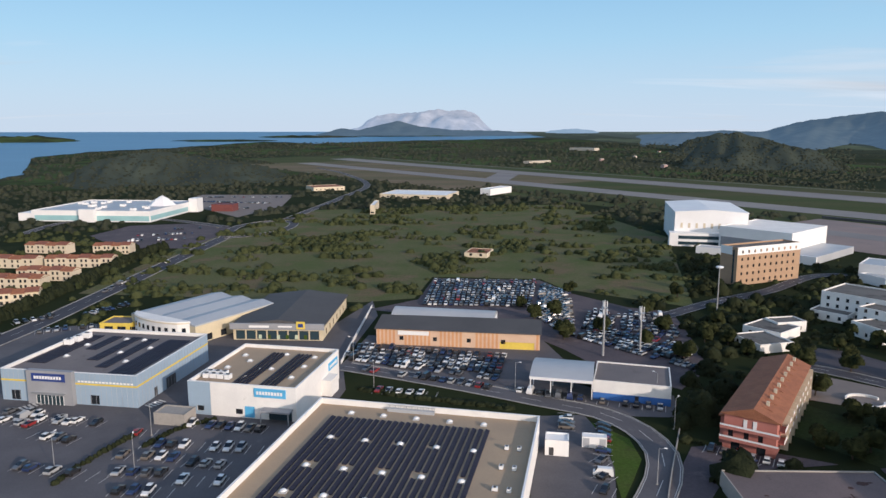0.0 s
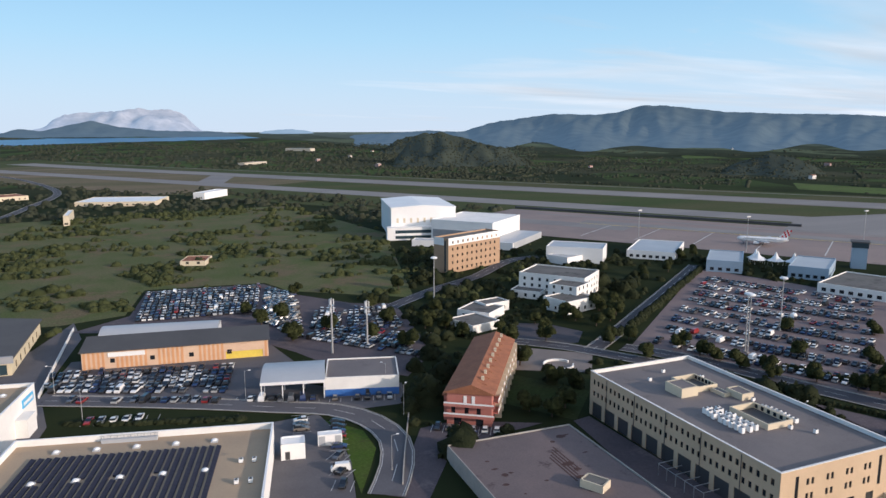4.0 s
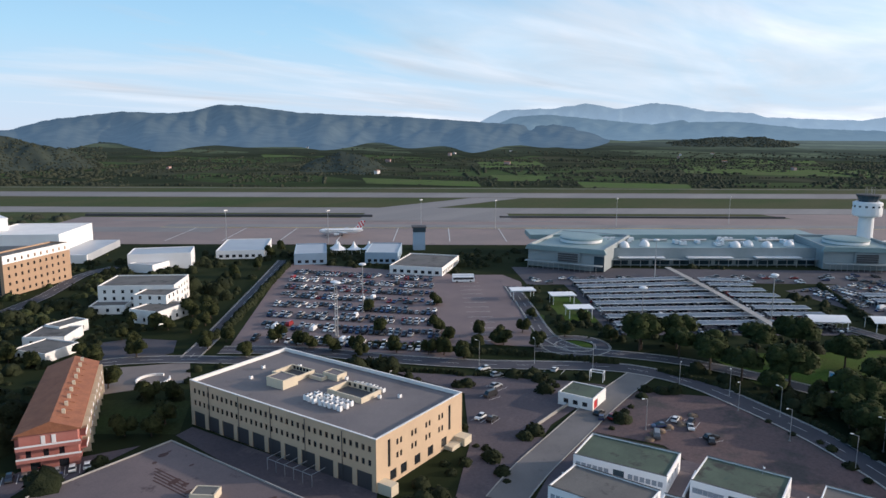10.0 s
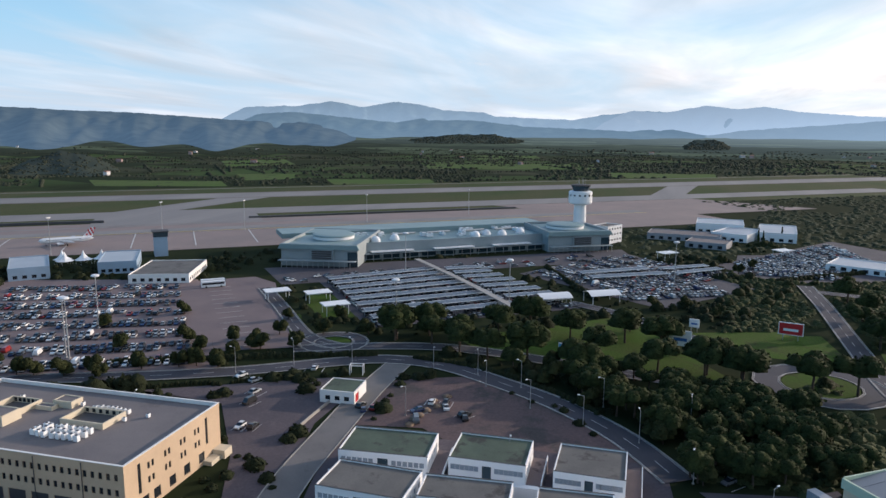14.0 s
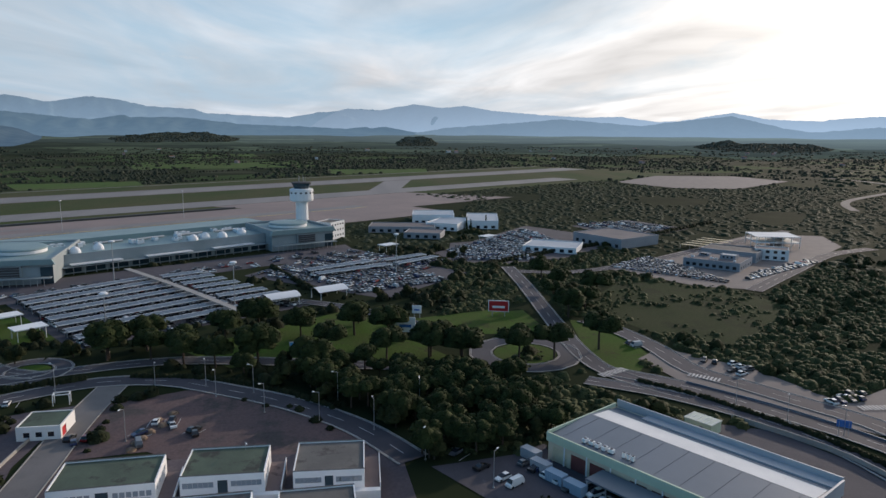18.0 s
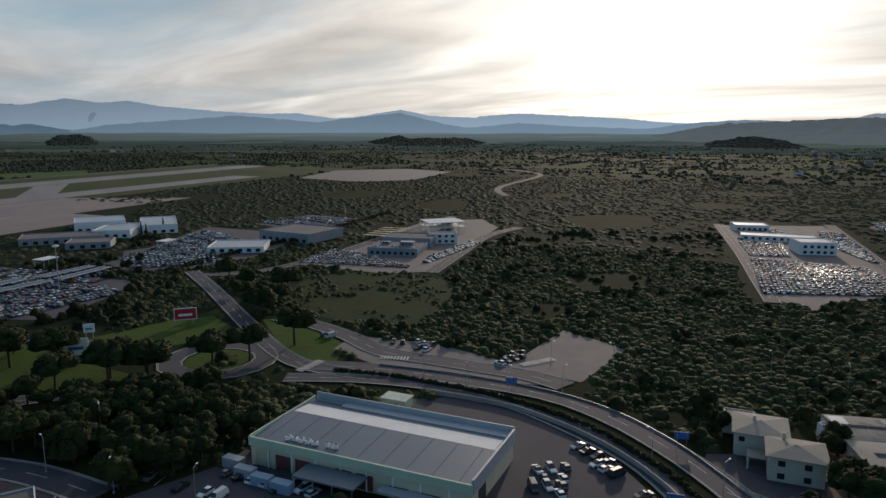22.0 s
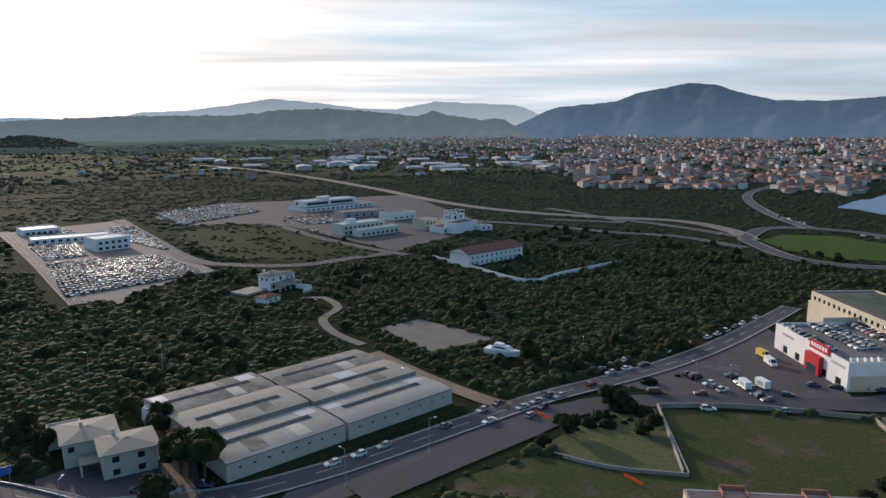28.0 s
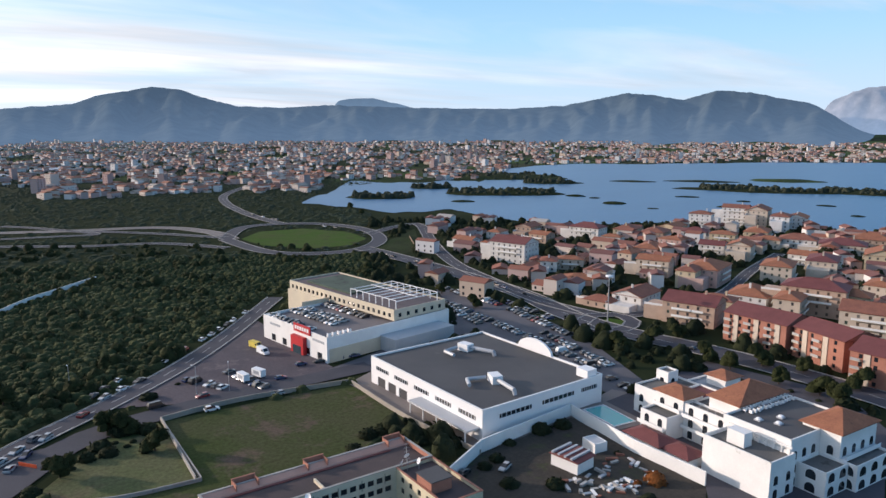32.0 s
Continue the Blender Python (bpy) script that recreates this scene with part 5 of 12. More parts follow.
patch("pine_island", [(243 + 11.6 * math.cos(0.3491 * k), -65 + 11.6 * math.sin(0.3491 * k)) for k in range(18)], LAWN, 0.25, "bright grass island with two umbrella pines", "grass")
patch("avenue_island", [(-230, -190), (-241, -192), (-244, -185), (-233, -180), (-226, -183)], LAWN, 0.2, "grass island of the small roundabout", "grass")

# walls and hedges along the ways
def low_wall(name, pts, h, mat, label, w=0.3):
    line = [Vector(p) for p in pts] if len(pts) < 3 else smooth_line(pts, 5.0)
    return solid(name, ribbon(line, -w / 2, w / 2, h, h), mat, label, "wall", kind="structure")


low_wall("curved_wall", [(178, -109), (156, -123), (137, -128), (120, -129), (105, -127), (92, -123), (82, -117)], 1.6, CONCRETE, "long curved concrete wall beside the dual road")
low_wall("guard_rail", [(207, -110), (182, -129), (156, -143), (134, -148), (111, -146), (91, -140), (77, -135)], 0.8, BLUEMETAL, "steel guard rail along the outer carriageway", 0.15)
low_wall("field_wall", [(-53, -198), (-49, -158)], 1.3, CONCRETE, "old grey field wall")
low_wall("field_wall_side", [(-53, -199), (-50, -157)], 1.2, CONCRETE, "old grey field wall")
low_wall("field_wall_front", [(-17, -168), (-32, -160), (-50, -157)], 1.0, CONCRETE, "low grey field wall")
low_wall("road_wall", [(-53, -198), (-76, -199), (-111, -192)], 1.5, PALECONC, "pale wall between field and road")
low_wall("field_end_wall", [(-111, -192), (-109, -157), (-111, -127)], 1.4, PALECONC, "pale wall at the field's end")
low_wall("yard_wall", [(162, 84), (189, 83), (202, 81)], 1.0, CONCRETE, "low concrete yard wall")
low_wall("canal_wall", [(-308, -438), (-265, -364)], 1.2, EARTH, "earthen cutting wall by the roundabout")
low_wall("lot_wall", [(-36, 239), (-33, 319)], 1.4, WHITE, "white wall beside the dealer yard")
low_wall("lot_wall_low", [(68, 190), (55, 158), (50, 145)], 0.9, CONCRETE, "concrete parapet along the bend")
low_wall("apron_bank", [along(-330, 664), along(-120, 664), along(-60, 662)], 2.2, DARKROOF, "dark blast bank beside the apron", 3.0)
low_wall("apron_bank", [along(60, 660), along(330, 660)], 1.6, DARKROOF, "dark blast bank beside the apron", 3.0)

# ---- buildings: tools ----
PANES = {}


def pane_mesh(w, h, mat, framed=True):
    key = (round(w, 2), round(h, 2), mat.name)
    if key not in PANES:
        s = Shape().box(-w / 2, -0.02, 0, w / 2, 0.02, h)
        PANES[key] = s.mesh("window", mat)
    return PANES[key]


def cut_wall(s, p, q, z0, z1, holes, deep=0.25):
    """A wall from p to q (outside to the right of the way), with openings (u0, u1, v0, v1) that go in by deep."""
    p, q = Vector(p), Vector(q)
    L = (q - p).length
    d = (q - p) / L
    n = Vector((d.y, -d.x))
    us = sorted({0.0, L, *[min(max(h[i], 0), L) for h in holes for i in (0, 1)]})
    vs = sorted({z0, z1, *[min(max(h[i], z0), z1) for h in holes for i in (2, 3)]})

    def pt(u, v, k=0.0):
        w = p + d * u - n * k
        return (w.x, w.y, v)

    for a, b in zip(us, us[1:]):
        for c, e in zip(vs, vs[1:]):
            mu, mv = (a + b) / 2, (c + e) / 2
            if not any(h[0] <= mu <= h[1] and h[2] <= mv <= h[3] for h in holes):
                s.add([pt(a, c), pt(b, c), pt(b, e), pt(a, e)], [(0, 1, 2, 3)])
    for u0, u1, v0, v1 in [h[:4] for h in holes]:
        for a, b in (((u0, v0), (u1, v0)), ((u1, v0), (u1, v1)), ((u1, v1), (u0, v1)), ((u0, v1), (u0, v0))):
            s.add([pt(*a), pt(*a, deep), pt(*b, deep), pt(*b)], [(0, 1, 2, 3)])


def row_of(n, L, w, v0, h, m=1.0):
    """n openings in a row along a wall of length L."""
    step = (L - 2 * m) / n
    return [(m + step * (i + 0.5) - w / 2, m + step * (i + 0.5) + w / 2, v0, v0 + h) for i in range(n)]


def shell(own, L, W, z0, h, wall, roof, parapet=0.6, holes=None, pane=None, cx=0.0, cy=0.0, cap=None, thick=0.35, names=("wall", "roof"), roof_hole=None, face=None):
    """Four walls with openings, a flat roof behind a parapet, and a pane in each opening, under own."""
    holes = holes or {}
    x0, x1, y0, y1 = cx - L / 2, cx + L / 2, cy - W / 2, cy + W / 2
    ends = {"S": ((x0, y0), (x1, y0)), "E": ((x1, y0), (x1, y1)), "N": ((x1, y1), (x0, y1)), "W": ((x0, y1), (x0, y0))}
    for key, (p, q) in ends.items():
        s = Shape()
        hs = holes.get(key, [])
        cut_wall(s, p, q, z0, z0 + h, hs)
        d = (Vector(q) - Vector(p)).normalized()
        n = Vector((d.y, -d.x))
        a, b = Vector(p) - n * thick, Vector(q) - n * thick
        # back of the parapet and its top
        s.add([(a.x, a.y, z0 + h - parapet), (b.x, b.y, z0 + h - parapet), (b.x, b.y, z0 + h), (a.x, a.y, z0 + h)], [(1, 0, 3, 2)])
        s.add([(p[0], p[1], z0 + h), (q[0], q[1], z0 + h), (b.x, b.y, z0 + h), (a.x, a.y, z0 + h)], [(0, 1, 2, 3)])
        part(names[0], s, (face or {}).get(key, wall), own)
        rz = math.atan2(d.y, d.x)
        if own.location.xy.length > 330 and len(hs) > 3:
            far = {}
            for hh in hs:
                mt = hh[4] if len(hh) > 4 else (pane or PANE)
                if mt:
                    a2, b2 = Vector(p) + d * hh[0] - n * 0.2, Vector(p) + d * hh[1] - n * 0.2
                    far.setdefault(mt, Shape()).add([(a2.x, a2.y, hh[2]), (b2.x, b2.y, hh[2]), (b2.x, b2.y, hh[3]), (a2.x, a2.y, hh[3])], [(0, 1, 2, 3)])
            for mt, sh2 in far.items():
                tagged(part("window_band", sh2, mt, own), kind="stuff")
            hs = []
        for hh in hs:
            mid = Vector(p) + d * ((hh[0] + hh[1]) / 2) - n * 0.2
            mt = hh[4] if len(hh) > 4 else (pane or PANE)
            if mt is None:
                continue
            part("window", pane_mesh(hh[1] - hh[0], hh[3] - hh[2], mt), mt, own, at=Matrix.Translation((mid.x, mid.y, hh[2])) @ Matrix.Rotation(rz, 4, "Z"))
        if cap:
            c = Shape()
            o = Vector(p) + n * 0.08 - d * 0.08
            e = Vector(q) + n * 0.08 + d * 0.08
            i2, j2 = Vector(p) - n * (thick + 0.08) + d * (thick + 0.09), Vector(q) - n * (thick + 0.08) - d * (thick + 0.09)
            c.prism([(o.x, o.y), (e.x, e.y), (j2.x, j2.y), (i2.x, i2.y)], z0 + h + 0.003, z0 + h + 0.12)
            part("coping", c, cap, own)
    s = Shape()
    s.box(x0 + thick, y0 + thick, z0 + h - parapet - 0.3, x1 - thick, y1 - thick, z0 + h - parapet)
    part(names[1], s, roof, own)


def pitched(own, L, W, z, pitch, over, mat, cx=0.0, cy=0.0, hip=False, name="roof", gable=None):
    """A ridged roof along x."""
    hx, hy, r = L / 2 + over, W / 2 + over, (W / 2 + over) * math.tan(radians(pitch))
    k = hx - hy if hip else hx
    k = max(k, 0.3)
    s = Shape()
    t = 0.22
    base = [(cx - hx, cy - hy, z), (cx + hx, cy - hy, z), (cx + hx, cy + hy, z), (cx - hx, cy + hy, z), (cx - k, cy, z + r), (cx + k, cy, z + r)]
    top = [(x, y, zz + t) for x, y, zz in base]
    s.add(base + top, [(0, 1, 5, 4)[::-1], (2, 3, 4, 5)[::-1], (6, 7, 11, 10), (8, 9, 10, 11), (0, 1, 7, 6), (1, 2, 8, 7), (2, 3, 9, 8), (3, 0, 6, 9)] + ([(7, 8, 11), (9, 6, 10), (1, 5, 2), (3, 4, 0)] if hip else [(7, 11, 5, 1), (8, 2, 5, 11), (6, 0, 4, 10), (9, 10, 4, 3)]))
    ob = part(name, s, mat, own)
    part("ridge_tiles", Shape().box(cx - k, cy - 0.14, z + r + t - 0.05, cx + k, cy + 0.14, z + r + t + 0.08), mat, ob)
    if not hip and gable:
        g2 = Shape()
        gy = W / 2
        gr = gy * math.tan(radians(pitch)) + over * math.tan(radians(pitch)) - 0.02
        for sx in (-1, 1):
            x = cx + sx * (L / 2 - 0.01)
            g2.add([(x, cy - gy, z - 0.02), (x, cy + gy, z - 0.02), (x, cy + gy, z + over * math.tan(radians(pitch)) - 0.02), (x, cy, z + gr), (x, cy - gy, z + over * math.tan(radians(pitch)) - 0.02)], [(0, 1, 2, 3, 4) if sx > 0 else (4, 3, 2, 1, 0)])
        part("gable", g2, gable, own)
    return ob


def sign_bars(own, at, w, h, back, ink, n=7, seed=0):
    """A panel with plain bars of a mark's size and colour; local x along the wall, y out of it."""
    pn = part("sign_panel", Shape().box(0, -0.25, 0, w, 0, h), back, own, at=at)
    rng = random.Random(seed)
    s, x = Shape(), w * 0.08
    step = w * 0.84 / n
    for i in range(n):
        s.box(x, -0.31, h * 0.3, x + step * 0.72, -0.25, h * (0.66 + 0.04 * rng.random()))
        x += step
    part("lettering_bars", s, ink, pn)
    return pn


def roof_unit(x, y, z, m, w=1.6, d=1.0, h=1.2, label="white rooftop air conditioning unit"):
    """An air handler with a fan ring on top, on small feet."""
    o = thing("rooftop_unit", m @ pose(x, y, z, 0, 0, random.choice((0, 90))), label, "air conditioner", "rooftop units")
    part("casing", Shape().box(-w / 2, -d / 2, 0.15, w / 2, d / 2, h), CLEAN, o)
    part("fan", Shape().lathe([(0.05, h), (d * 0.38, h + 0.004), (d * 0.38, h + 0.12), (d * 0.3, h + 0.13), (0.04, h + 0.07)], 12), DARKSTEEL, o)
    part("base_frame", Shape().box(-w / 2 + 0.05, -d / 2 + 0.05, 0, w / 2 - 0.05, d / 2 - 0.05, 0.146), DARKSTEEL, o)
    return o


def lamp_post(x, y, h, label="tall grey street lamp on a tapered pole", name="street_lamp", arm=1.5, double=False, rz=0.0):
    o = thing(name, pose(x, y, 0.1, 0, 0, rz), label, "street lamp", "street lamps")
    part("pole", Shape().tube((0, 0, 0), (0, 0, h), 0.11, 0.06, 8), STEEL, o)
    for sg in ((-1, 1) if double else (1,)):
        part("arm", Shape().tube((0, 0, h - 0.1), (sg * arm, 0, h + 0.2), 0.05, 0.04, 6), STEEL, o)
        part("head", Shape().box(sg * arm - 0.35, -0.16, h + 0.14, sg * arm + 0.35, 0.16, h + 0.3), CLEAN, o)
    part("foot", Shape().lathe([(0.3, -0.1), (0.3, 0.15), (0.12, 0.3)], 8), CONCRETE, o)
    return o


def mast_light(x, y, h, label="high floodlight mast with a round white head"):
    o = thing("floodlight_mast", pose(x, y, 0.0), label, "light mast", "floodlight masts")
    part("pole", Shape().tube((0, 0, 0), (0, 0, h), 0.32, 0.14, 10), STEEL, o)
    part("head", Shape().lathe([(0.2, h - 0.5), (1.5, h - 0.2), (1.7, h + 0.2), (1.2, h + 0.6), (0.2, h + 0.75)], 16), CLEAN, o)
    part("foot", Shape().lathe([(0.7, 0), (0.7, 0.4), (0.35, 0.5)], 10), CONCRETE, o)
    return o


def antenna_mast(x, y, h):
    o = thing("antenna_mast", pose(x, y, 0.0), "grey telephone mast carrying panel antennas", "antenna mast", "antenna masts")
    part("pole", Shape().tube((0, 0, 0), (0, 0, h), 0.45, 0.3, 10), STEEL, o)
    for k in range(3):
        a = 2 * math.pi * k / 3
        for z in (h - 2.4, h - 5.2):
            part("antenna_panel", Shape().box(-0.2, -0.1, 0, 0.2, 0.1, 2.0), CLEAN, o, at=Matrix.Translation((0.9 * math.cos(a), 0.9 * math.sin(a), z)) @ Matrix.Rotation(a + math.pi / 2, 4, "Z"))
            part("bracket", Shape().tube((0, 0, z + 1), (0.85 * math.cos(a), 0.85 * math.sin(a), z + 1), 0.05, n=6), STEEL, o)
    part("platform", Shape().lathe([(0.3, h - 2.8), (1.2, h - 2.75), (1.2, h - 2.65), (0.3, h - 2.6)], 12), STEEL, o)
    return o

# ---- retail park ----
def place(name, label, category, cx, cy, L, W, rot, group=""):
    return thing(name, pose(cx, cy, 0, 0, 0, rot), label, category, group), L, W


def block(name, label, category, spot, h, wall, roof, group="", **kw):
    o, L, W = place(name, label, category, *spot, group)
    shell(o, L, W, 0.0, h, wall, roof, **kw)
    return o, L, W


def solar_rows(own, x0, x1, y0, y1, z, step, deep, mat, tilt=0.35, gaps=()):
    """Rows of tilted panels along y, each row a part."""
    x = x0
    while x < x1:
        cells = Shape()
        y = y0
        while y < y1 - 1.0:
            if not any(a < x < b and c < y < d for a, b, c, d in gaps):
                cells.add([(x, y, z + 0.15), (x + deep, y, z + 0.15 + tilt), (x + deep, y + 1.6, z + 0.15 + tilt), (x, y + 1.6, z + 0.15),
                           (x, y, z), (x + deep, y, z), (x + deep, y + 1.6, z), (x, y + 1.6, z)],
                          [(0, 1, 2, 3), (4, 5, 1, 0), (5, 6, 2, 1), (6, 7, 3, 2), (7, 4, 0, 3)])
            y += 1.68
        if cells.v:
            tagged(part("solar_strip", cells, mat, own), kind="stuff")
        x += step


def skylight(m, x, y, z):
    o = thing("roof_skylight", m @ pose(x, y, z), "small pale domed roof light", "skylight", "roof lights")
    part("kerb", Shape().box(-0.8, -0.8, 0, 0.8, 0.8, 0.35), METALROOF, o)
    part("dome", Shape().lathe([(0.75, 0.354), (0.68, 0.55), (0.4, 0.72), (0.1, 0.78)], 10), CLEAN, o)
    return o


# store with the solar roof; local y runs towards the viewer
o, L, W = block("solar_roof_store", "large flat-roofed store with white parapets and rows of solar panels", "store", (-11.2, 149.4, 60.7, 64.0, 167.7), 8.0, WHITE, BEIGEROOF, parapet=1.5, cap=CLEAN)
M = o.matrix_basis
solar_rows(o, -18.5, L / 2 - 6, -W / 2 + 8.5, W / 2 - 2, 6.5, 1.72, 1.0, SOLAR, gaps=[(a - 2.4, a + 0.9, b - 2.4, b + 0.9) for a in (-16, -7, 2, 11, 20) for b in (-26.5, -11, 4, 16)])
for a in (-16, -7, 2, 11, 20):
    for b in (-26.5, -11, 4, 16):
        skylight(M, a - 0.5, b, 6.5)
for a in (-24, -27):
    for b in (-14, -4, 6, 14):
        roof_unit(a, b, 6.5, M, 1.2, 0.9, 0.9)
fr = thing("rooftop_duct_rack", M @ pose(4, -W / 2 + 1.5, 6.5), "long galvanised pipe rack standing behind the parapet", "pipe rack")
part("rack", Shape().box(-6.5, -0.5, 0, 6.5, 0.5, 0.9), METALROOF, fr)
for k in range(9):
    part("post", Shape().box(-6.4 + k * 1.55, -0.6, 0, -6.25 + k * 1.55, -0.5, 1.5), STEEL, fr)
part("rail", Shape().box(-6.5, -0.62, 1.5, 6.5, -0.48, 1.6), STEEL, fr)

# sports store
o, L, W = block("sports_store", "white flat-roofed sports store with a blue corner and blue sign", "store", (-54.3, 209.8, 33.2, 36.3, -10.9), 10.0, WHITE, BEIGEROOF, parapet=1.0, cap=CLEAN,
                holes={"S": [(2.6, 4.8, 1.2, 2.8), (14.6, 16.8, 1.0, 2.6), (24.8, 31.8, 0.0, 3.0, GLASSBAND)], "E": [(27.5, 29.0, 0.0, 2.6, DARKSTEEL)]})
M = o.matrix_basis
s = Shape()
cut_wall(s, (-L / 2, -W / 2 - 0.08), (-L / 2 + 7.0, -W / 2 - 0.08), 0, 10.02, [(2.6, 4.8, 1.2, 2.8)], 0.08)
part("blue_cladding", s, BLUEWALL, o, "sky blue corner cladding")
part("blue_cladding", Shape().box(-L / 2 - 0.08, -W / 2 - 0.08, 0, -L / 2 - 0.004, W / 2, 10.02), BLUEWALL, o, "sky blue side cladding")
sign_bars(o, Matrix.Translation((20.6 - L / 2, -W / 2 - 0.004, 6.7)), 9.6, 2.6, SKYBLUE, CLEAN, 9, 3)
sign_bars(o, Matrix.Translation((L / 2 + 0.004, W / 2 - 10, 6.0)) @ Matrix.Rotation(math.pi / 2, 4, "Z"), 8.0, 2.4, SKYBLUE, CLEAN, 9, 4)
part("entrance_canopy", Shape().box(23.4 - L / 2, -W / 2 - 3.0, 3.3, 32.2 - L / 2, -W / 2, 3.8), GREYWALL, o)
for x in (23.6, 31.8):
    part("canopy_post", Shape().box(x - 0.15 - L / 2, -W / 2 - 2.9, 0, x + 0.15 - L / 2, -W / 2 - 2.6, 3.3), GREYWALL, o)
part("side_porch", Shape().box(L / 2, 2.0, 0, L / 2 + 3.2, 8.5, 5.2), WHITE, o)
part("mural_stripe", Shape().box(17.5 - L / 2, -W / 2 - 0.05, 0.3, 20.5 - L / 2, -W / 2 - 0.004, 3.6), SKYBLUE, o)
for x0 in (-4.5, -1.8, 4.2, 6.9):
    solar_rows(o, x0, x0 + 1.5, -W / 2 + 3.0, W / 2 - 5, 9.0, 1.3, 1.0, SOLAR)
for a, b in ((-12, 9), (-8, 4), (-12, -3), (1, 12), (2, -2), (11, 11), (11, 2), (11, -8)):
    skylight(M, a, b, 9.0)
for i in range(7):
    roof_unit(-14 + (i % 4) * 2.3, -12 + (i // 4) * 2.4, 9.0, M, 2.0, 1.6, 1.5)
st = thing("service_shed", M @ pose(-17.5, -W / 2 - 6.0, 0), "low grey block shed beside the store", "shed")
shell(st, 9.5, 6.0, 0, 3.6, CONCRETE, CONCRETE, parapet=0.3)

# electronics store
o, L, W = block("electronics_store", "pale blue flat-roofed electronics store with yellow stripe", "store", (-109.5, 224.1, 44.9, 43.9, -8.9), 10.0, BLUEWALL, TAUPEROOF, parapet=1.0, cap=CLEAN,
                holes={"S": [(3, 6.2, 0.3, 3.4), (29.5, 32.5, 0.3, 3.2)], "E": [(9.0, 11.0, 0, 3.0, DARKSTEEL), (16, 22, 0, 3.6, DARKSTEEL)]}, face={"N": WHITE, "W": WHITE})
M = o.matrix_basis
part("yellow_stripe", Shape().box(-L / 2, -W / 2 - 0.07, 6.3, L / 2, -W / 2 - 0.004, 6.85), YELLOW, o)
part("yellow_stripe", Shape().box(L / 2 + 0.004, -W / 2, 6.3, L / 2 + 0.07, W / 2, 6.85), YELLOW, o)
for k in range(26):
    part("cladding_joint", Shape().box(-L / 2 + 1.7 * k + 0.9, -W / 2 - 0.05, 0, -L / 2 + 1.7 * k + 0.96, -W / 2 - 0.004, 9.9), METALROOF, o)
for k in range(24):
    part("cladding_joint", Shape().box(L / 2 + 0.004, -W / 2 + 1.8 * k + 0.9, 0, L / 2 + 0.05, -W / 2 + 1.8 * k + 0.96, 9.9), METALROOF, o)
pt = part("entrance_portal", Shape().box(-12.5, -W / 2 - 1.6, 0, 2.5, -W / 2, 10.6), GREYWALL, o, "grey projecting entrance block")
part("entrance_glazing", Shape().box(-9.5, -W / 2 - 1.7, 0.1, -0.5, -W / 2 - 1.604, 3.2), GLASSBAND, pt)
for k in range(8):
    part("glazing_bar", Shape().box(-9.55 + k * 1.28, -W / 2 - 1.78, 0.1, -9.4 + k * 1.28, -W / 2 - 1.704, 3.2), CLEAN, pt)
part("awning", Shape().box(-10.5, -W / 2 - 3.0, 3.6, 0.5, -W / 2 - 1.6, 3.8), STEEL, pt)
sign_bars(o, Matrix.Translation((-10.6, -W / 2 - 1.604, 7.4)), 11.0, 2.4, BLUE, CLEAN, 10, 5)
s = Shape()
for k in range(16):
    s.box(3.4 + k * 1.15, -W / 2 - 0.14, 7.1, 4.2 + k * 1.15, -W / 2 - 0.08, 7.6)
part("lettering_bars", s, CLEAN, o)
for a, b, c, d in ((-21, -15, -13, 17), (-11, -7, 2, 17), (-3.5, 0, -8, 17), (3.5, 7.5, -14, 17), (11.0, 18.0, -19, 17)):
    solar_rows(o, a, b, c, d, 9.0, 1.36, 1.25, SOLAR, 0.12)
for a, b in ((-13, 6), (-12, -6), (3.2, 0), (10.2, 6), (10.2, -8), (-3.6, 14), (3.2, 14)):
    skylight(M, a, b, 9.0)
for k in range(3):
    roof_unit(-L / 2 + 2.5 + 0.6 * k, 6 + 4.0 * k, 9.0, M, 2.6, 2.0, 2.0)

# grocery store with dark roof
o, L, W = place("grocery_store", "low grocery store with dark metal roof and yellow end wall", "store", -63.7, 293.4, 35.4, 52.0, -2.6)
shell(o, L, W, 0, 5.6, YELLOWPALE, DARKROOF, parapet=0.1, holes={"S": [(1.0 + k * 4.2, 4.7 + k * 4.2, 0.3, 3.9, GLASSBAND) for k in range(8)], "E": row_of(6, W, 2.4, 0.6, 2.6, 4)})
s = Shape().sweep([(-L / 2 - 0.8, 5.65), (L / 2 + 0.8, 5.65), (L / 2 + 0.8, 6.2), (0, 8.4), (-L / 2 - 0.8, 6.2)], -W / 2 - 0.4, W / 2 + 0.4)
part("roof_cover", s, DARKROOF, o, "dark grey sheet roof")
part("fascia", Shape().box(-L / 2 - 0.9, -W / 2 - 1.3, 4.6, L / 2 + 0.9, -W / 2 - 0.404, 7.0), GREYWALL, o, "grey front fascia")
part("sign", Shape().box(7.8, -W / 2 - 1.5, 5.0, 11.2, -W / 2 - 1.304, 8.0), YELLOW, o, "square yellow shop sign")
part("sign_mark", Shape().box(8.5, -W / 2 - 1.6, 5.8, 10.5, -W / 2 - 1.504, 7.2), BLUE, o)
part("banner", Shape().box(-11, -W / 2 - 1.36, 5.4, -3, -W / 2 - 1.304, 6.3), CLEAN, o)
part("banner", Shape().box(0.5, -W / 2 - 1.36, 5.6, 6, -W / 2 - 1.304, 6.2), CLEAN, o)
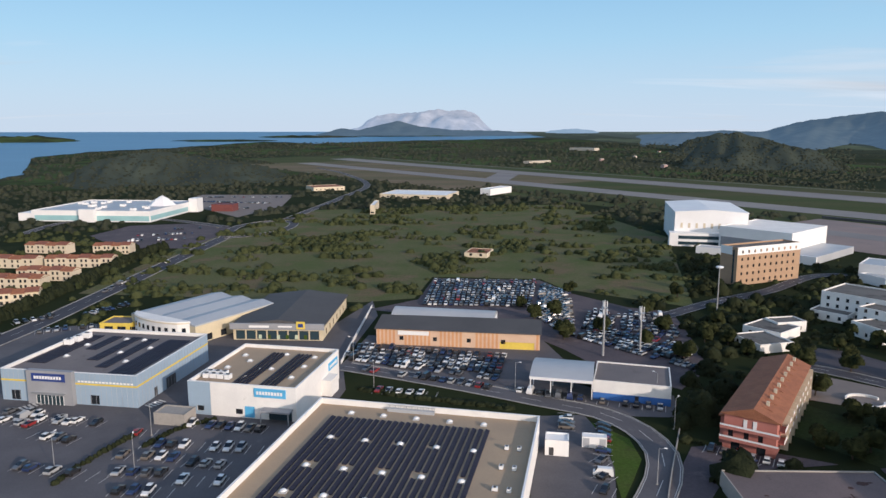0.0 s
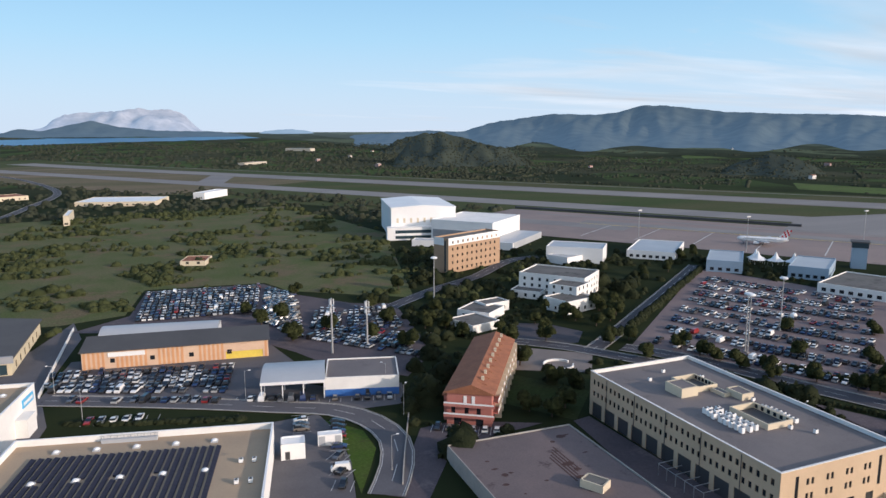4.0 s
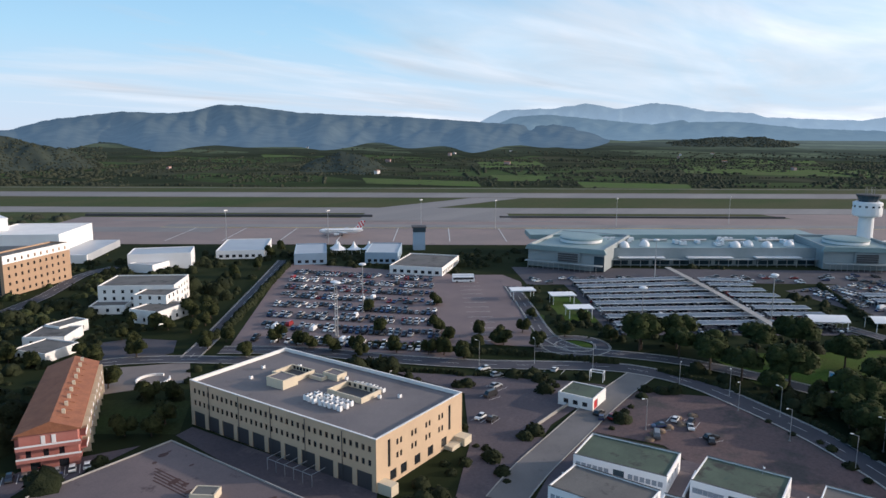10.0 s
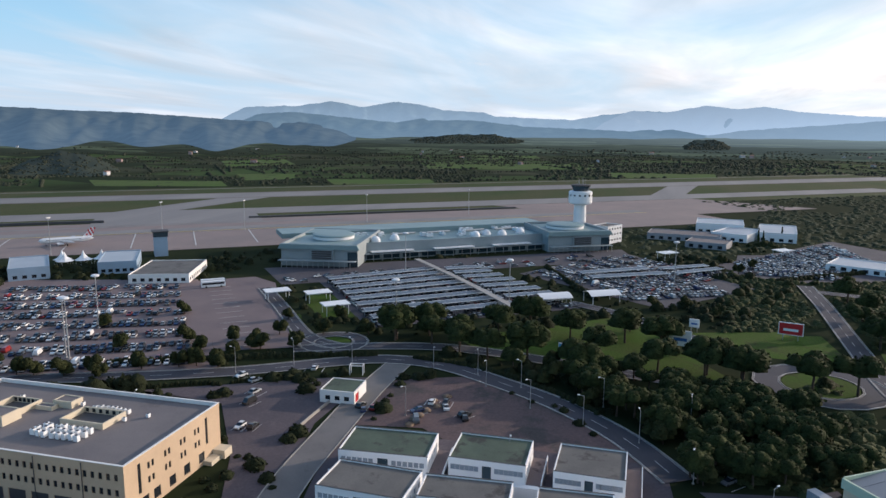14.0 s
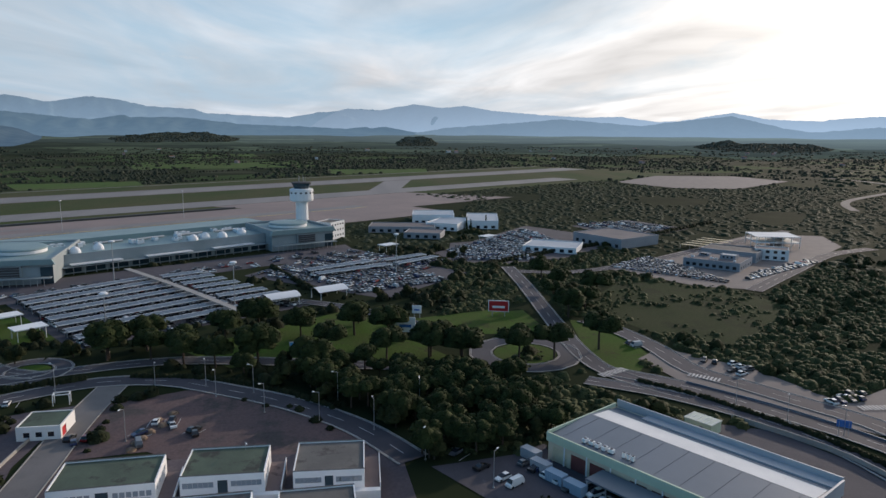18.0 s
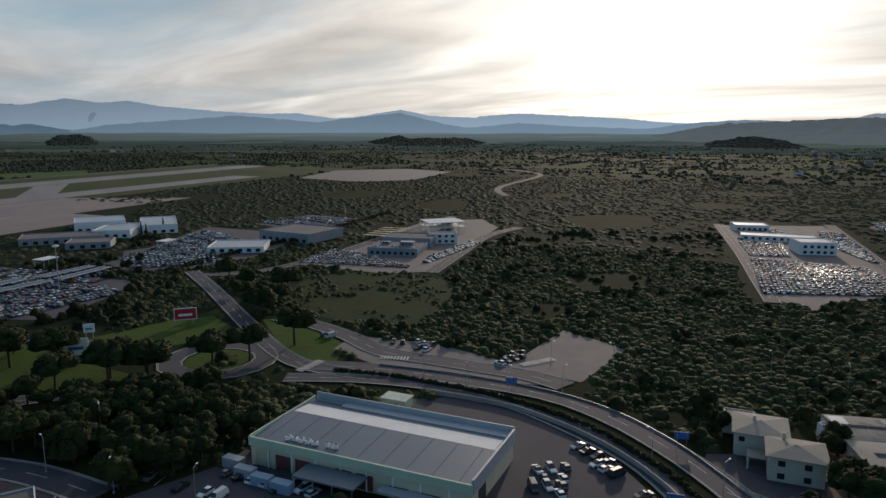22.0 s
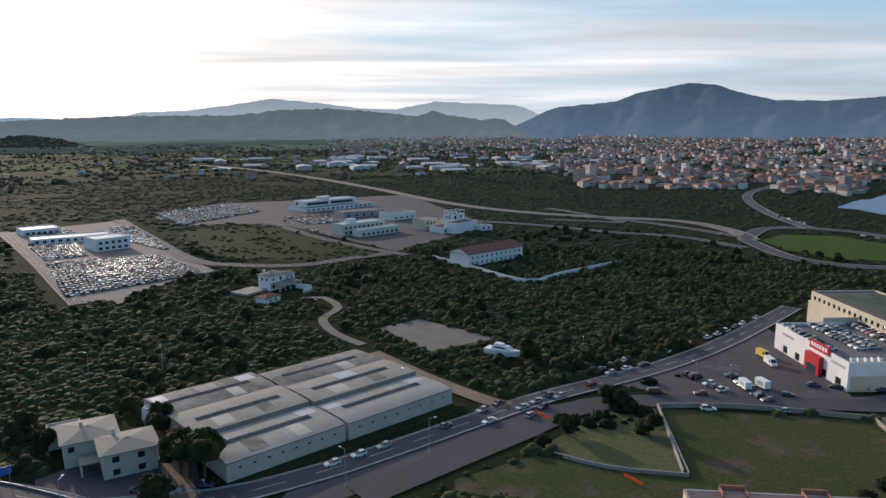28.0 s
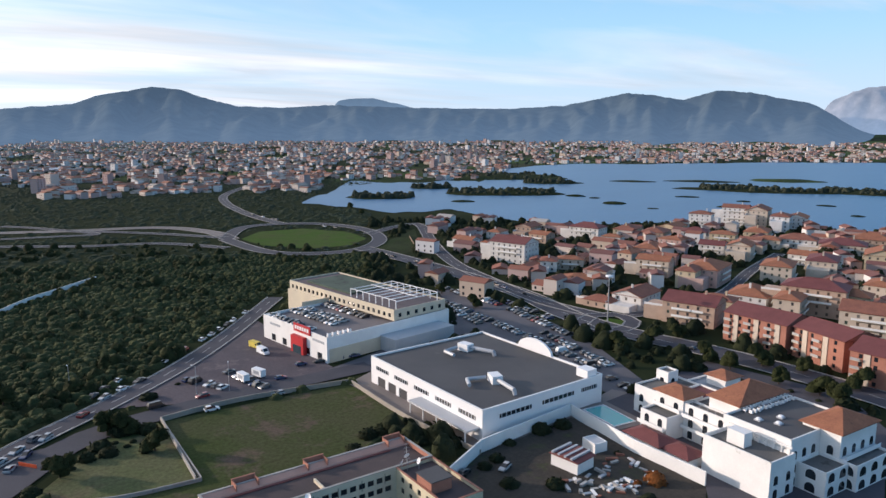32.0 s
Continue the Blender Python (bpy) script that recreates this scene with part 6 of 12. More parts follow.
for k in range(6):
    part("green_poster", Shape().box(-7.6 + k * 3.6, -W / 2 - 0.1, 0.6, -6.4 + k * 3.6, -W / 2 - 0.004, 2.2), LAWN if k % 2 else MINT, o)

# yellow and white furniture hall with a curved office front
o, L, W = place("furniture_hall", "white and yellow hall with pale metal roof", "hall", -100.7, 289.4, 38.3, 42.3, -30.6)
shell(o, L, W, 0, 7.0, YELLOWPALE, METALROOF, parapet=0.15, holes={"E": row_of(5, W, 3.0, 0.4, 2.6, 3)})
for k in range(3):
    w3 = L / 3
    part("roof_bay", Shape().sweep([(-L / 2 + k * w3 + 0.1, 7.02), (-L / 2 + (k + 1) * w3 - 0.1, 7.02), (-L / 2 + (k + 1) * w3 - 0.1, 7.5), (-L / 2 + (k + 0.5) * w3, 8.6), (-L / 2 + k * w3 + 0.1, 7.5)], -W / 2, W / 2), METALROOF, o)
arc = [(-16 + 32 * i / 10, -W / 2 - 5.5 * math.sin(math.pi * i / 10) ** 0.5) for i in range(11)]
fr = part("curved_front", Shape().prism(arc + [(16, -W / 2 + 0.5), (-16, -W / 2 + 0.5)], 0, 8.8), WHITE, o, "white curved office front")
for i in range(10):
    p, q = Vector(arc[i]), Vector(arc[i + 1])
    d = (q - p).normalized()
    n = Vector((d.y, -d.x))
    for z in (1.0, 4.3):
        c = (p + q) / 2 + n * 0.02
        part("window", pane_mesh(min(1.5, (q - p).length * 0.6), 1.9, PANE), PANE, fr, at=Matrix.Translation((c.x, c.y, z)) @ Matrix.Rotation(math.atan2(d.y, d.x), 4, "Z"))
part("parapet_band", Shape().prism([(x, y - 0.25) for x, y in arc] + [(16, -W / 2 + 0.3), (-16, -W / 2 + 0.3)], 7.9, 8.3), CREAM, fr)
o, L, W = block("yellow_annex", "low yellow shop annex with dark shop windows", "shop", (-132.1, 281.4, 13.2, 11.1, -3.6), 4.6, YELLOW, TAUPEROOF, parapet=0.5, holes={"S": row_of(3, 18, 3.6, 0.4, 2.8, 1)})
o, L, W = block("metal_side_shed", "long low shed with bluish metal roof", "shed", (-102.1, 281.7, 8.9, 30.9, 47.5), 5.0, WHITE, BLUEMETAL, parapet=0.1)

# striped orange warehouse
o, L, W = place("striped_warehouse", "long orange and peach striped warehouse with dark roof", "warehouse", 6.1, 264.5, 62.5, 12.2, -7.7)
shell(o, L, W, 0, 6.2, PEACH, DARKROOF, parapet=0.1, holes={"S": [(9 + k * 13.0, 10.6 + k * 13.0, 2.0, 3.6) for k in range(4)] + [(47.5, 60.5, 0.1, 2.8, YELLOW)]})
for k in range(41):
    u = -L / 2 + 0.4 + k * 1.52
    hs = [(9 + j * 13.0, 10.6 + j * 13.0) for j in range(4)] + [(47.5, 60.5)]
    if any(a - 0.8 < u + L / 2 + 0.4 < b + 0.8 for a, b in hs):
        continue
    part("orange_stripe", Shape().box(u, -W / 2 - 0.06, 0, u + 0.8, -W / 2 - 0.004, 6.2), ORANGE, o)
part("roof_cover", Shape().add([(-L / 2 - 0.6, -W / 2 - 0.8, 6.25), (L / 2 + 0.6, -W / 2 - 0.8, 6.25), (L / 2 + 0.6, W / 2 + 0.6, 8.2), (-L / 2 - 0.6, W / 2 + 0.6, 8.2), (-L / 2 - 0.6, -W / 2 - 0.8, 6.55), (L / 2 + 0.6, -W / 2 - 0.8, 6.55), (L / 2 + 0.6, W / 2 + 0.6, 8.5), (-L / 2 - 0.6, W / 2 + 0.6, 8.5)],
     [(3, 2, 1, 0), (4, 5, 6, 7), (0, 1, 5, 4), (1, 2, 6, 5), (2, 3, 7, 6), (3, 0, 4, 7)]), DARKROOF, o)
part("long_sign", Shape().box(-L / 2 + 8.5, -W / 2 - 0.3, 4.2, -L / 2 + 20.5, -W / 2 - 0.064, 5.8), CLEAN, o, "blank white sign panel")
o, L, W = place("white_long_shed", "long white shed with pale arched metal roof", "shed", 0.7, 293.6, 44.0, 12.8, -10.7)
shell(o, L, W, 0, 4.2, CLEAN, METALROOF, parapet=0.1, holes={"S": row_of(8, L, 2.2, 1.2, 1.4, 2)})
part("arched_roof", Shape().add([(-L / 2, -W / 2 + W * i / 8, 4.22 + 1.6 * math.sin(math.pi * i / 8)) for i in range(9)] + [(L / 2, -W / 2 + W * i / 8, 4.22 + 1.6 * math.sin(math.pi * i / 8)) for i in range(9)],
     [(i, 9 + i, 10 + i, 1 + i) for i in range(8)] + [tuple(range(8, -1, -1)), tuple(range(9, 18))]), METALROOF, o)

# car-wash canopy and the white and blue workshop
o, L, W = place("open_canopy", "open shed with arched pale metal roof on white posts", "canopy", 38.5, 216.4, 19.4, 19.2, -13.4)
n = 10
part("arched_roof", Shape().add([(x, -W / 2 + W * i / n, 6.0 + 1.5 * math.sin(math.pi * i / n) + dz) for x in (-L / 2, L / 2) for dz in (0, 0.15) for i in range(n + 1)],
     [(i + 1, i, 2 * (n + 1) + i, 2 * (n + 1) + i + 1) for i in range(n)] + [(n + 1 + i, n + 2 + i, 3 * (n + 1) + i + 1, 3 * (n + 1) + i) for i in range(n)]), METALROOF, o)
part("white_fascia", Shape().box(-L / 2, -W / 2 - 0.25, 5.4, L / 2, -W / 2, 6.3), CLEAN, o)
for i in range(4):
    for y in (-W / 2 + 0.3, 0, W / 2 - 0.3):
        part("post", Shape().box(-L / 2 + 0.2 + i * (L - 0.6) / 3, y - 0.15, 0, -L / 2 + 0.5 + i * (L - 0.6) / 3, y + 0.15, 6.0 if abs(y) > 1 else 7.3), CLEAN, o)
o, L, W = block("white_blue_workshop", "white workshop with a broad blue plinth and flat roof", "workshop", (59.6, 212.0, 22.9, 18.5, -15.8), 6.3, WHITE, TAUPEROOF, parapet=0.4, holes={"S": [(12.5, 13.6, 0, 2.2, DARKSTEEL)]})
s = Shape()
cut_wall(s, (-L / 2, -W / 2 - 0.06), (L / 2, -W / 2 - 0.06), 0, 2.4, [(12.5, 13.6, 0, 2.2)], 0.06)
part("blue_plinth", s, STRONGBLUE, o, "strong blue painted plinth")
k1 = thing("site_kiosk", pose(29.3, 170.2, 0.1, 0, 0, -10), "small white flat-roofed kiosk", "kiosk")
shell(k1, 6.0, 5.0, 0, 4.2, CLEAN, CLEAN, parapet=0.3, holes={"S": [(1, 2.2, 0, 2.2, DARKSTEEL)]})
k2 = thing("transformer_cabin", pose(39.6, 173.5, 0.1, 0, 0, -10), "white transformer cabin with two grey doors", "cabin")
shell(k2, 6.3, 2.6, 0, 3.0, CLEAN, CLEAN, parapet=0.1)
part("door", Shape().box(-2.9, -1.36, 0.1, -1.3, -1.304, 2.6), METALROOF, k2)
part("door", Shape().box(1.3, -1.36, 0.1, 2.9, -1.304, 2.6), METALROOF, k2)
antenna_mast(58.6, 248.2, 21)
antenna_mast(73.0, 251.5, 18)
mast_light(122.6, 306.5, 21.5)

# pink apartment row
o, L, W = place("pink_apartment_row", "pink rendered apartment row with terracotta roof and balconies", "apartments", 93.1, 191.4, 12.7, 52.7, -34.2)
bays = 9
shell(o, L, W, 0, 9.4, PINKWALL, TILE, parapet=0.05, holes={"S": [(1.2, 2.4, 3.4, 5.6), (5.0, 6.2, 3.4, 5.6), (8.4, 9.6, 3.4, 5.6), (4.6, 5.5, 6.6, 8.6), (6.9, 7.8, 6.6, 8.6), (2.0, 4.2, 0.1, 2.5), (8.2, 10.4, 0.1, 2.5)],
     "E": [q for z in (0.2, 3.4, 6.5) for q in row_of(bays, W, 2.2, z, 2.2, 2.0)], "W": [q for z in (0.2, 3.4, 6.5) for q in row_of(bays, W, 1.6, z, 1.8, 2.0)]})
rf = Shape()
hy = W / 2 + 0.5
rf.sweep([(-L / 2 - 0.9, 9.35), (L / 2 + 0.9, 9.35), (L / 2 + 0.9, 9.6), (0.6, 12.2), (-L / 2 - 0.9, 9.6)], -hy, hy)
part("tiled_roof", rf, TILE, o, "terracotta tiled roof")
for k in range(bays):
    y = -W / 2 + (W - 4) / bays * (k + 0.5) + 2
    for z in (3.1, 6.2):
        bl = part("balcony", Shape().box(L / 2, y - 2.3, z, L / 2 + 1.6, y + 2.3, z + 0.2), PINKWALL, o)
        part("railing", Shape().box(L / 2 + 1.5, y - 2.3, z + 0.2, L / 2 + 1.58, y + 2.3, z + 1.1), CLEAN, bl)
    part("party_wall", Shape().box(L / 2, y + 2.4, 0, L / 2 + 1.9, y + 2.62, 9.3), CREAM, o)
    part("dormer", Shape().sweep([(1.6, 10.2), (4.4, 10.2), (4.4, 10.9), (1.6, 11.9)], y - 0.9, y + 0.9), TILE, o)
    if k % 2 == 0:
        part("terrace_wall", Shape().box(-L / 2 - 1.4, y - 2.0, 0, -L / 2, y + 2.0, 7.4), PINKWALL, o)
        part("terrace_roof", Shape().sweep([(-L / 2 - 1.9, 7.42), (-L / 2, 7.42), (-L / 2, 8.5), (-L / 2 - 1.9, 7.7)], y - 2.3, y + 2.3), TILE, o)
    part("chimney", Shape().box(2.4, y + 1.4, 10.4, 3.2, y + 2.1, 12.4), CREAM, o)
for z in (3.1, 6.2):
    bl = part("balcony", Shape().box(-L / 2 - 0.6, -W / 2 - 1.7, z - 0.25, L / 2 + 0.8, -W / 2, z), PINKWALL, o)
    part("railing", Shape().box(-L / 2 - 0.6, -W / 2 - 1.7, z + 0.55, L / 2 + 0.8, -W / 2 - 1.62, z + 1.0), CLEAN, bl)
    part("parapet", Shape().box(-L / 2 - 0.6, -W / 2 - 1.7, z, L / 2 + 0.8, -W / 2 - 1.6, z + 0.5), PINKWALL, bl)
for x in (-1.6, 0.7):
    part("white_shutter", Shape().box(x, -W / 2 - 0.1, 6.6, x + 0.9, -W / 2 - 0.004, 8.7), CLEAN, o)

# round garden basin by the pink apartments
gb = thing("garden_basin", pose(128, 203, 0.2), "round pale paved garden basin with white curved walls", "garden basin")
part("floor", Shape().lathe([(0.02, 0), (5.4, 0), (5.4, 0.12), (0.02, 0.14)], 24), PAVE, gb)
for a0 in (0.3, 3.44):
    n = 10
    vs = [(r * math.cos(a0 + 2.5 * i / n), r * math.sin(a0 + 2.5 * i / n), z) for i in range(n + 1) for r, z in ((5.4, 0.13), (5.4, 0.9), (4.9, 0.9), (4.9, 0.13))]
    fs = [(4 * i + q, 4 * i + 4 + q, 4 * i + 4 + (q + 1) % 4, 4 * i + (q + 1) % 4) for i in range(n) for q in range(4)] + [(0, 1, 2, 3), (4 * n + 3, 4 * n + 2, 4 * n + 1, 4 * n)]
    part("curved_wall", Shape().add(vs, fs), WHITE, gb, "white curved seat wall")

# deck-roofed low building
o, L, W = block("deck_roof_building", "low building with a wide patched concrete deck roof", "building", (81.3, 124.1, 35.2, 56.0, 178.7), 4.2, CONCRETE, DECKROOF, parapet=0.35, thick=0.25)
rng = random.Random(4)
for k in range(26):
    x, y, q = rng.uniform(-L / 2 + 2, L / 2 - 2), rng.uniform(-W / 2 + 2, W / 2 - 2), rng.uniform(0.4, 1.5)
    blob = [(x + q * (0.7 + 0.6 * rng.random()) * math.cos(a * 0.7), y + 0.6 * q * (0.7 + 0.6 * rng.random()) * math.sin(a * 0.7)) for a in range(9)]
    part("felt_patch", Shape().prism(blob, 3.856, 3.87), FELTPATCH, o)
for k in range(5):
    part("felt_strip", Shape().box(-7 + k * 0.9, -18 + k * 1.2, 3.856, -6.6 + k * 0.9, -6 + k * 1.3, 3.872), FELTPATCH, o)
ht = thing("roof_hut", pose(86.7, 121.1, 3.85, 0, 0, -60), "small stair hut on the deck roof", "hut")
shell(ht, 5.5, 4.0, 0, 1.8, CREAM, GREYROOF, parapet=0.1)

# tan office block
o, L, W = place("tan_office_block", "tan panelled three-storey office block with courtyards and flat roof", "office building", 132.2, 130.4, 67.1, 35.6, -89.9)
n = 34
holesS = [q for z in (6.1, 9.5) for q in row_of(n, L, 0.95, z, 1.5, 1.0)] + row_of(11, L, 4.6, 0.0, 4.3, 0.6)
for q in range(len(holesS) - 11, len(holesS)):
    holesS[q] = (*holesS[q], DARKSTEEL)
holesE = [(x, x + 0.8, z, z + 1.5) for x in (7.4, 8.8, 13.2, 14.6, 19.0, 20.4, 24.6, 26.0) for z in (5.6, 8.9)] + [(4.2, 5.2, 4.6, 11.4), (29.2, 30.2, 4.6, 11.4)] + [(x, x + 2.4, 0.9, 3.4) for x in (5.0, 9.0, 14.5, 20.0, 26.0)]
shell(o, L, W, 0, 13.0, TANWALL, TAUPEROOF, parapet=0.9, cap=WHITE, holes={"S": holesS, "E": holesE, "N": [q for z in (2, 6.1, 9.5) for q in row_of(24, L, 0.95, z, 1.5)]})
for k in range(5):
    part("downpipe", Shape().tube((-L / 2 + 8 + k * 12.2, -W / 2 - 0.12, 0), (-L / 2 + 8 + k * 12.2, -W / 2 - 0.12, 12.6), 0.09, n=6), DARKSTEEL, o)
for x0, y0, x1, y1 in ((-L / 2 + 0.36, -W / 2 + 0.354, L / 2 - 0.36, -W / 2 + 0.42), (-L / 2 + 0.36, W / 2 - 0.42, L / 2 - 0.36, W / 2 - 0.354), (-L / 2 + 0.354, -W / 2 + 0.43, -L / 2 + 0.42, W / 2 - 0.43), (L / 2 - 0.42, -W / 2 + 0.43, L / 2 - 0.354, W / 2 - 0.43)):
    part("parapet_lining", Shape().box(x0, y0, 12.12, x1, y1, 12.98), WHITE, o, "white painted inner parapet")
part("entry_porch", Shape().box(L / 2 + 0.004, -W / 2 + 0.4, 0, L / 2 + 4.0, -W / 2 + 3.0, 2.6), CREAM, o)
part("entry_steps", Shape().box(L / 2 + 0.004, W / 2 - 8.0, 0, L / 2 + 2.4, W / 2 - 4.0, 1.1).box(L / 2 + 0.004, W / 2 - 3.8, 0, L / 2 + 3.4, W / 2 - 0.4, 2.2), CREAM, o)
M = o.matrix_basis
for cx, cy, lx, ly in ((-14.5, 3.0, 9.0, 8.0), (9.5, 2.0, 12.0, 8.0)):
    wl2 = thing("roof_courtyard", M @ pose(cx, cy, 12.1), "sunken roof courtyard with pale surrounding walls", "courtyard")
    for x0, y0, x1, y1 in ((-lx / 2, -ly / 2, lx / 2, -ly / 2 + 0.35), (-lx / 2, ly / 2 - 0.35, lx / 2, ly / 2), (-lx / 2, -ly / 2 + 0.35, -lx / 2 + 0.35, ly / 2 - 0.35), (lx / 2 - 0.35, -ly / 2 + 0.35, lx / 2, ly / 2 - 0.35)):
        part("wall", Shape().box(x0, y0, 0, x1, y1, 1.5), CREAM, wl2)
    # flat dark sheet stands in for the shaded depth; the roof isn't cut
    part("dark_well", Shape().box(-lx / 2 + 0.35, -ly / 2 + 0.35, 0.02, lx / 2 - 0.35, ly / 2 - 0.35, 0.06), DARKROOF, wl2)
    for k in range(6):
        part("window", pane_mesh(0.9, 1.0, PANE), PANE, wl2, at=Matrix.Translation((-lx / 2 + 1.2 + k * (lx - 2.4) / 5, ly / 2 - 0.38, 0.3)))
for x, y, lx, ly, hh in ((-11.5, -4.0, 6.5, 5.5, 2.6), (-3.5, 8.5, 5.5, 4.0, 1.8), (-7.0, 5.2, 5.0, 2.2, 1.0)):
    hb = thing("roof_plant_room", M @ pose(x, y, 12.1), "cream rooftop plant room with flat roof", "plant room")
    shell(hb, lx, ly, 0, hh, CREAM, TAUPEROOF, parapet=0.15)
rng = random.Random(8)
for k in range(24):
    roof_unit(2.2 + (k % 8) * 1.75 + rng.uniform(-0.3, 0.3), -8.6 + (k // 8) * 1.9 + rng.uniform(-0.3, 0.3), 12.1, M, 1.2, 0.9, 1.5)
for k in range(8):
    roof_unit(5.5 + k * 1.35, 7.8 + rng.uniform(-0.4, 0.4), 12.1, M, 1.1, 0.8, 1.2)
for x, y in ((-22, -6), (-18, 9), (0.5, 9), (17, 3.5), (21, 7), (-26, 2), (14, -6)):
    roof_unit(x, y, 12.1, M, 0.9, 0.7, 1.0, "small white roof vent box")
sc = thing("steel_frame", M @ pose(12, -W / 2 - 4.5, 0.1), "open rusty steel frame standing beside the wall", "steel frame")
for k in range(6):
    part("post", Shape().box(-7.5 + k * 3, -2.0, 0, -7.38 + k * 3, -1.88, 3.0), STEEL, sc)
    part("beam", Shape().box(-7.5 + k * 3, -2.0, 3.0, -7.38 + k * 3, 2.5, 3.12), STEEL, sc)
part("rail", Shape().box(-7.5, -2.06, 2.9, 7.6, -1.94, 3.02), STEEL, sc)

# ---- airport side ----
o, L, W = block("aircraft_hangar", "tall white aircraft hangar with grey sliding doors", "hangar", (198.8, 535.1, 49.5, 75.8, -12.0), 23.0, CLEAN, METALROOF, "hangars", parapet=0.4, holes={"S": row_of(14, 49, 2.4, 4.0, 2.2, 1)})
for k in range(9):
    part("wall_panel", Shape().box(-L / 2 + 4 + k * L / 9.6, -W / 2 - 0.12, 12.0, -L / 2 + 5.6 + k * L / 9.6, -W / 2 - 0.004, 15.5), CREAM, o, "cream ventilation panel")
part("roof_cover", Shape().sweep([(-L / 2 - 0.5, 23.02), (L / 2 + 0.5, 23.02), (L / 2 + 0.5, 23.6), (0, 25.2), (-L / 2 - 0.5, 23.6)], -W / 2, W / 2), CLEAN, o)
part("front_annex", Shape().box(-L / 2 - 4, -W / 2 - 9, 0, L / 2 + 3, -W / 2 - 0.004, 9.5), CLEAN, o)
part("annex_window_band", Shape().box(-L / 2 + 2, -W / 2 - 9.06, 5.2, L / 2 - 2, -W / 2 - 9.004, 7.6), GLASSBAND, o)
part("annex_window_band", Shape().box(-L / 2 + 2, -W / 2 - 9.06, 1.2, L / 2 - 2, -W / 2 - 9.004, 3.4), GLASSBAND, o)
o, L, W = block("wide_hangar", "broad white hangar with cream flat roof", "hangar", (228.7, 483.6, 49.2, 55.9, -48.9), 16.0, CLEAN, WHITE, "hangars", parapet=0.5)
part("grey_door", Shape().box(-L / 2 + 1.5, -W / 2 - 0.3, 0, L / 2 - 1.0, -W / 2 - 0.004, 9.0), GREYWALL, o, "grey sliding hangar door")
part("low_annex", Shape().box(L / 2 + 0.004, -W / 2 - 14, 0, L / 2 + 20, W / 2 - 6, 4.6), METALROOF, o)
part("annex_front", Shape().box(L / 2 - 4, -W / 2 - 15.5, 0, L / 2 + 21.5, -W / 2 - 14.004, 5.2), CLEAN, o)
part("side_block", Shape().box(-6, W / 2 + 0.004, 0, 12, W / 2 + 18, 12.0), CLEAN, o)
o, L, W = block("brick_office_tower", "five-storey ochre office block with white top band", "office building", (173.8, 379.6, 11.6, 46.5, -66.1), 20.5, SANDWALL, GREYROOF, parapet=0.8,
                holes={"E": [q for z in (1.5, 5.4, 9.3, 13.2, 17.2) for q in row_of(10, 45, 1.3, z, 1.6, 1.5)], "S": [(8.2, 9.6, 1, 19, GLASSBAND)]})
part("white_band", Shape().box(-L / 2 - 0.1, -W / 2 - 0.1, 16.2, L / 2 - 3.6, -W / 2 - 0.004, 20.6), CLEAN, o)
s = Shape()
cut_wall(s, (L / 2 + 0.1, -W / 2), (L / 2 + 0.1, W / 2), 16.4, 20.6, row_of(10, W, 1.3, 17.2, 1.6, 1.5), 0.1)
part("white_band", s, CLEAN, o, "white top storey band")
for sp, h, lab in (((248.7, 376.4, 35.0, 23.2, -41.4), 9.5, "white flat-roofed cargo shed"), ((235.8, 369.8, 16.2, 14.9, -72.6), 5.0, "small white flat-roofed office"),
                   ((180.0, 464.7, 18.7, 10.1, -34.3), 4.5, "low white gatehouse by the hangar")):
    block("airport_shed", lab, "shed", sp, h, CLEAN, METALROOF, "airport sheds", parapet=0.4)
# white three-storey apartments
ap = [((189.3, 301.7, 34.0, 24.4, -50.9), 11.0, 8, 3), ((182.4, 281.7, 15.0, 14.7, -58.8), 9.5, 4, 3), ((175.8, 270.7, 18.9, 15.1, 15.4), 6.0, 4, 1), ((170.8, 299.6, 15.5, 11.3, -48.1), 4.0, 5, 1)]
for i, (sp, h, n, fl) in enumerate(ap):
    hs = {sd: [q for f in range(fl) for q in row_of(max(2, int(ln / 4.2)), ln, 1.3, 1.0 + f * 3.2, 1.6)] for sd, ln in (("S", sp[2]), ("E", sp[3]), ("W", sp[3]))}
    block("white_apartment_block", "white rendered flat block with grey flat roof", "apartments", sp, h, WHITE, GREYROOF, "white flats", parapet=0.5, holes=hs, pane=PANE)
for sp, h in (((132.4, 274.8, 15.6, 16.0, -51.9), 4.0), ((141.6, 282.4, 13.3, 8.5, 11.1), 4.5), ((122.0, 259.8, 15.7, 14.9, -74.1), 3.5)):
    block("white_bungalow", "low white flat-roofed bungalow", "house", sp, h, WHITE, GREYROOF, "bungalows", parapet=0.4, holes={"S": row_of(3, sp[2], 1.4, 0.9, 1.5)})
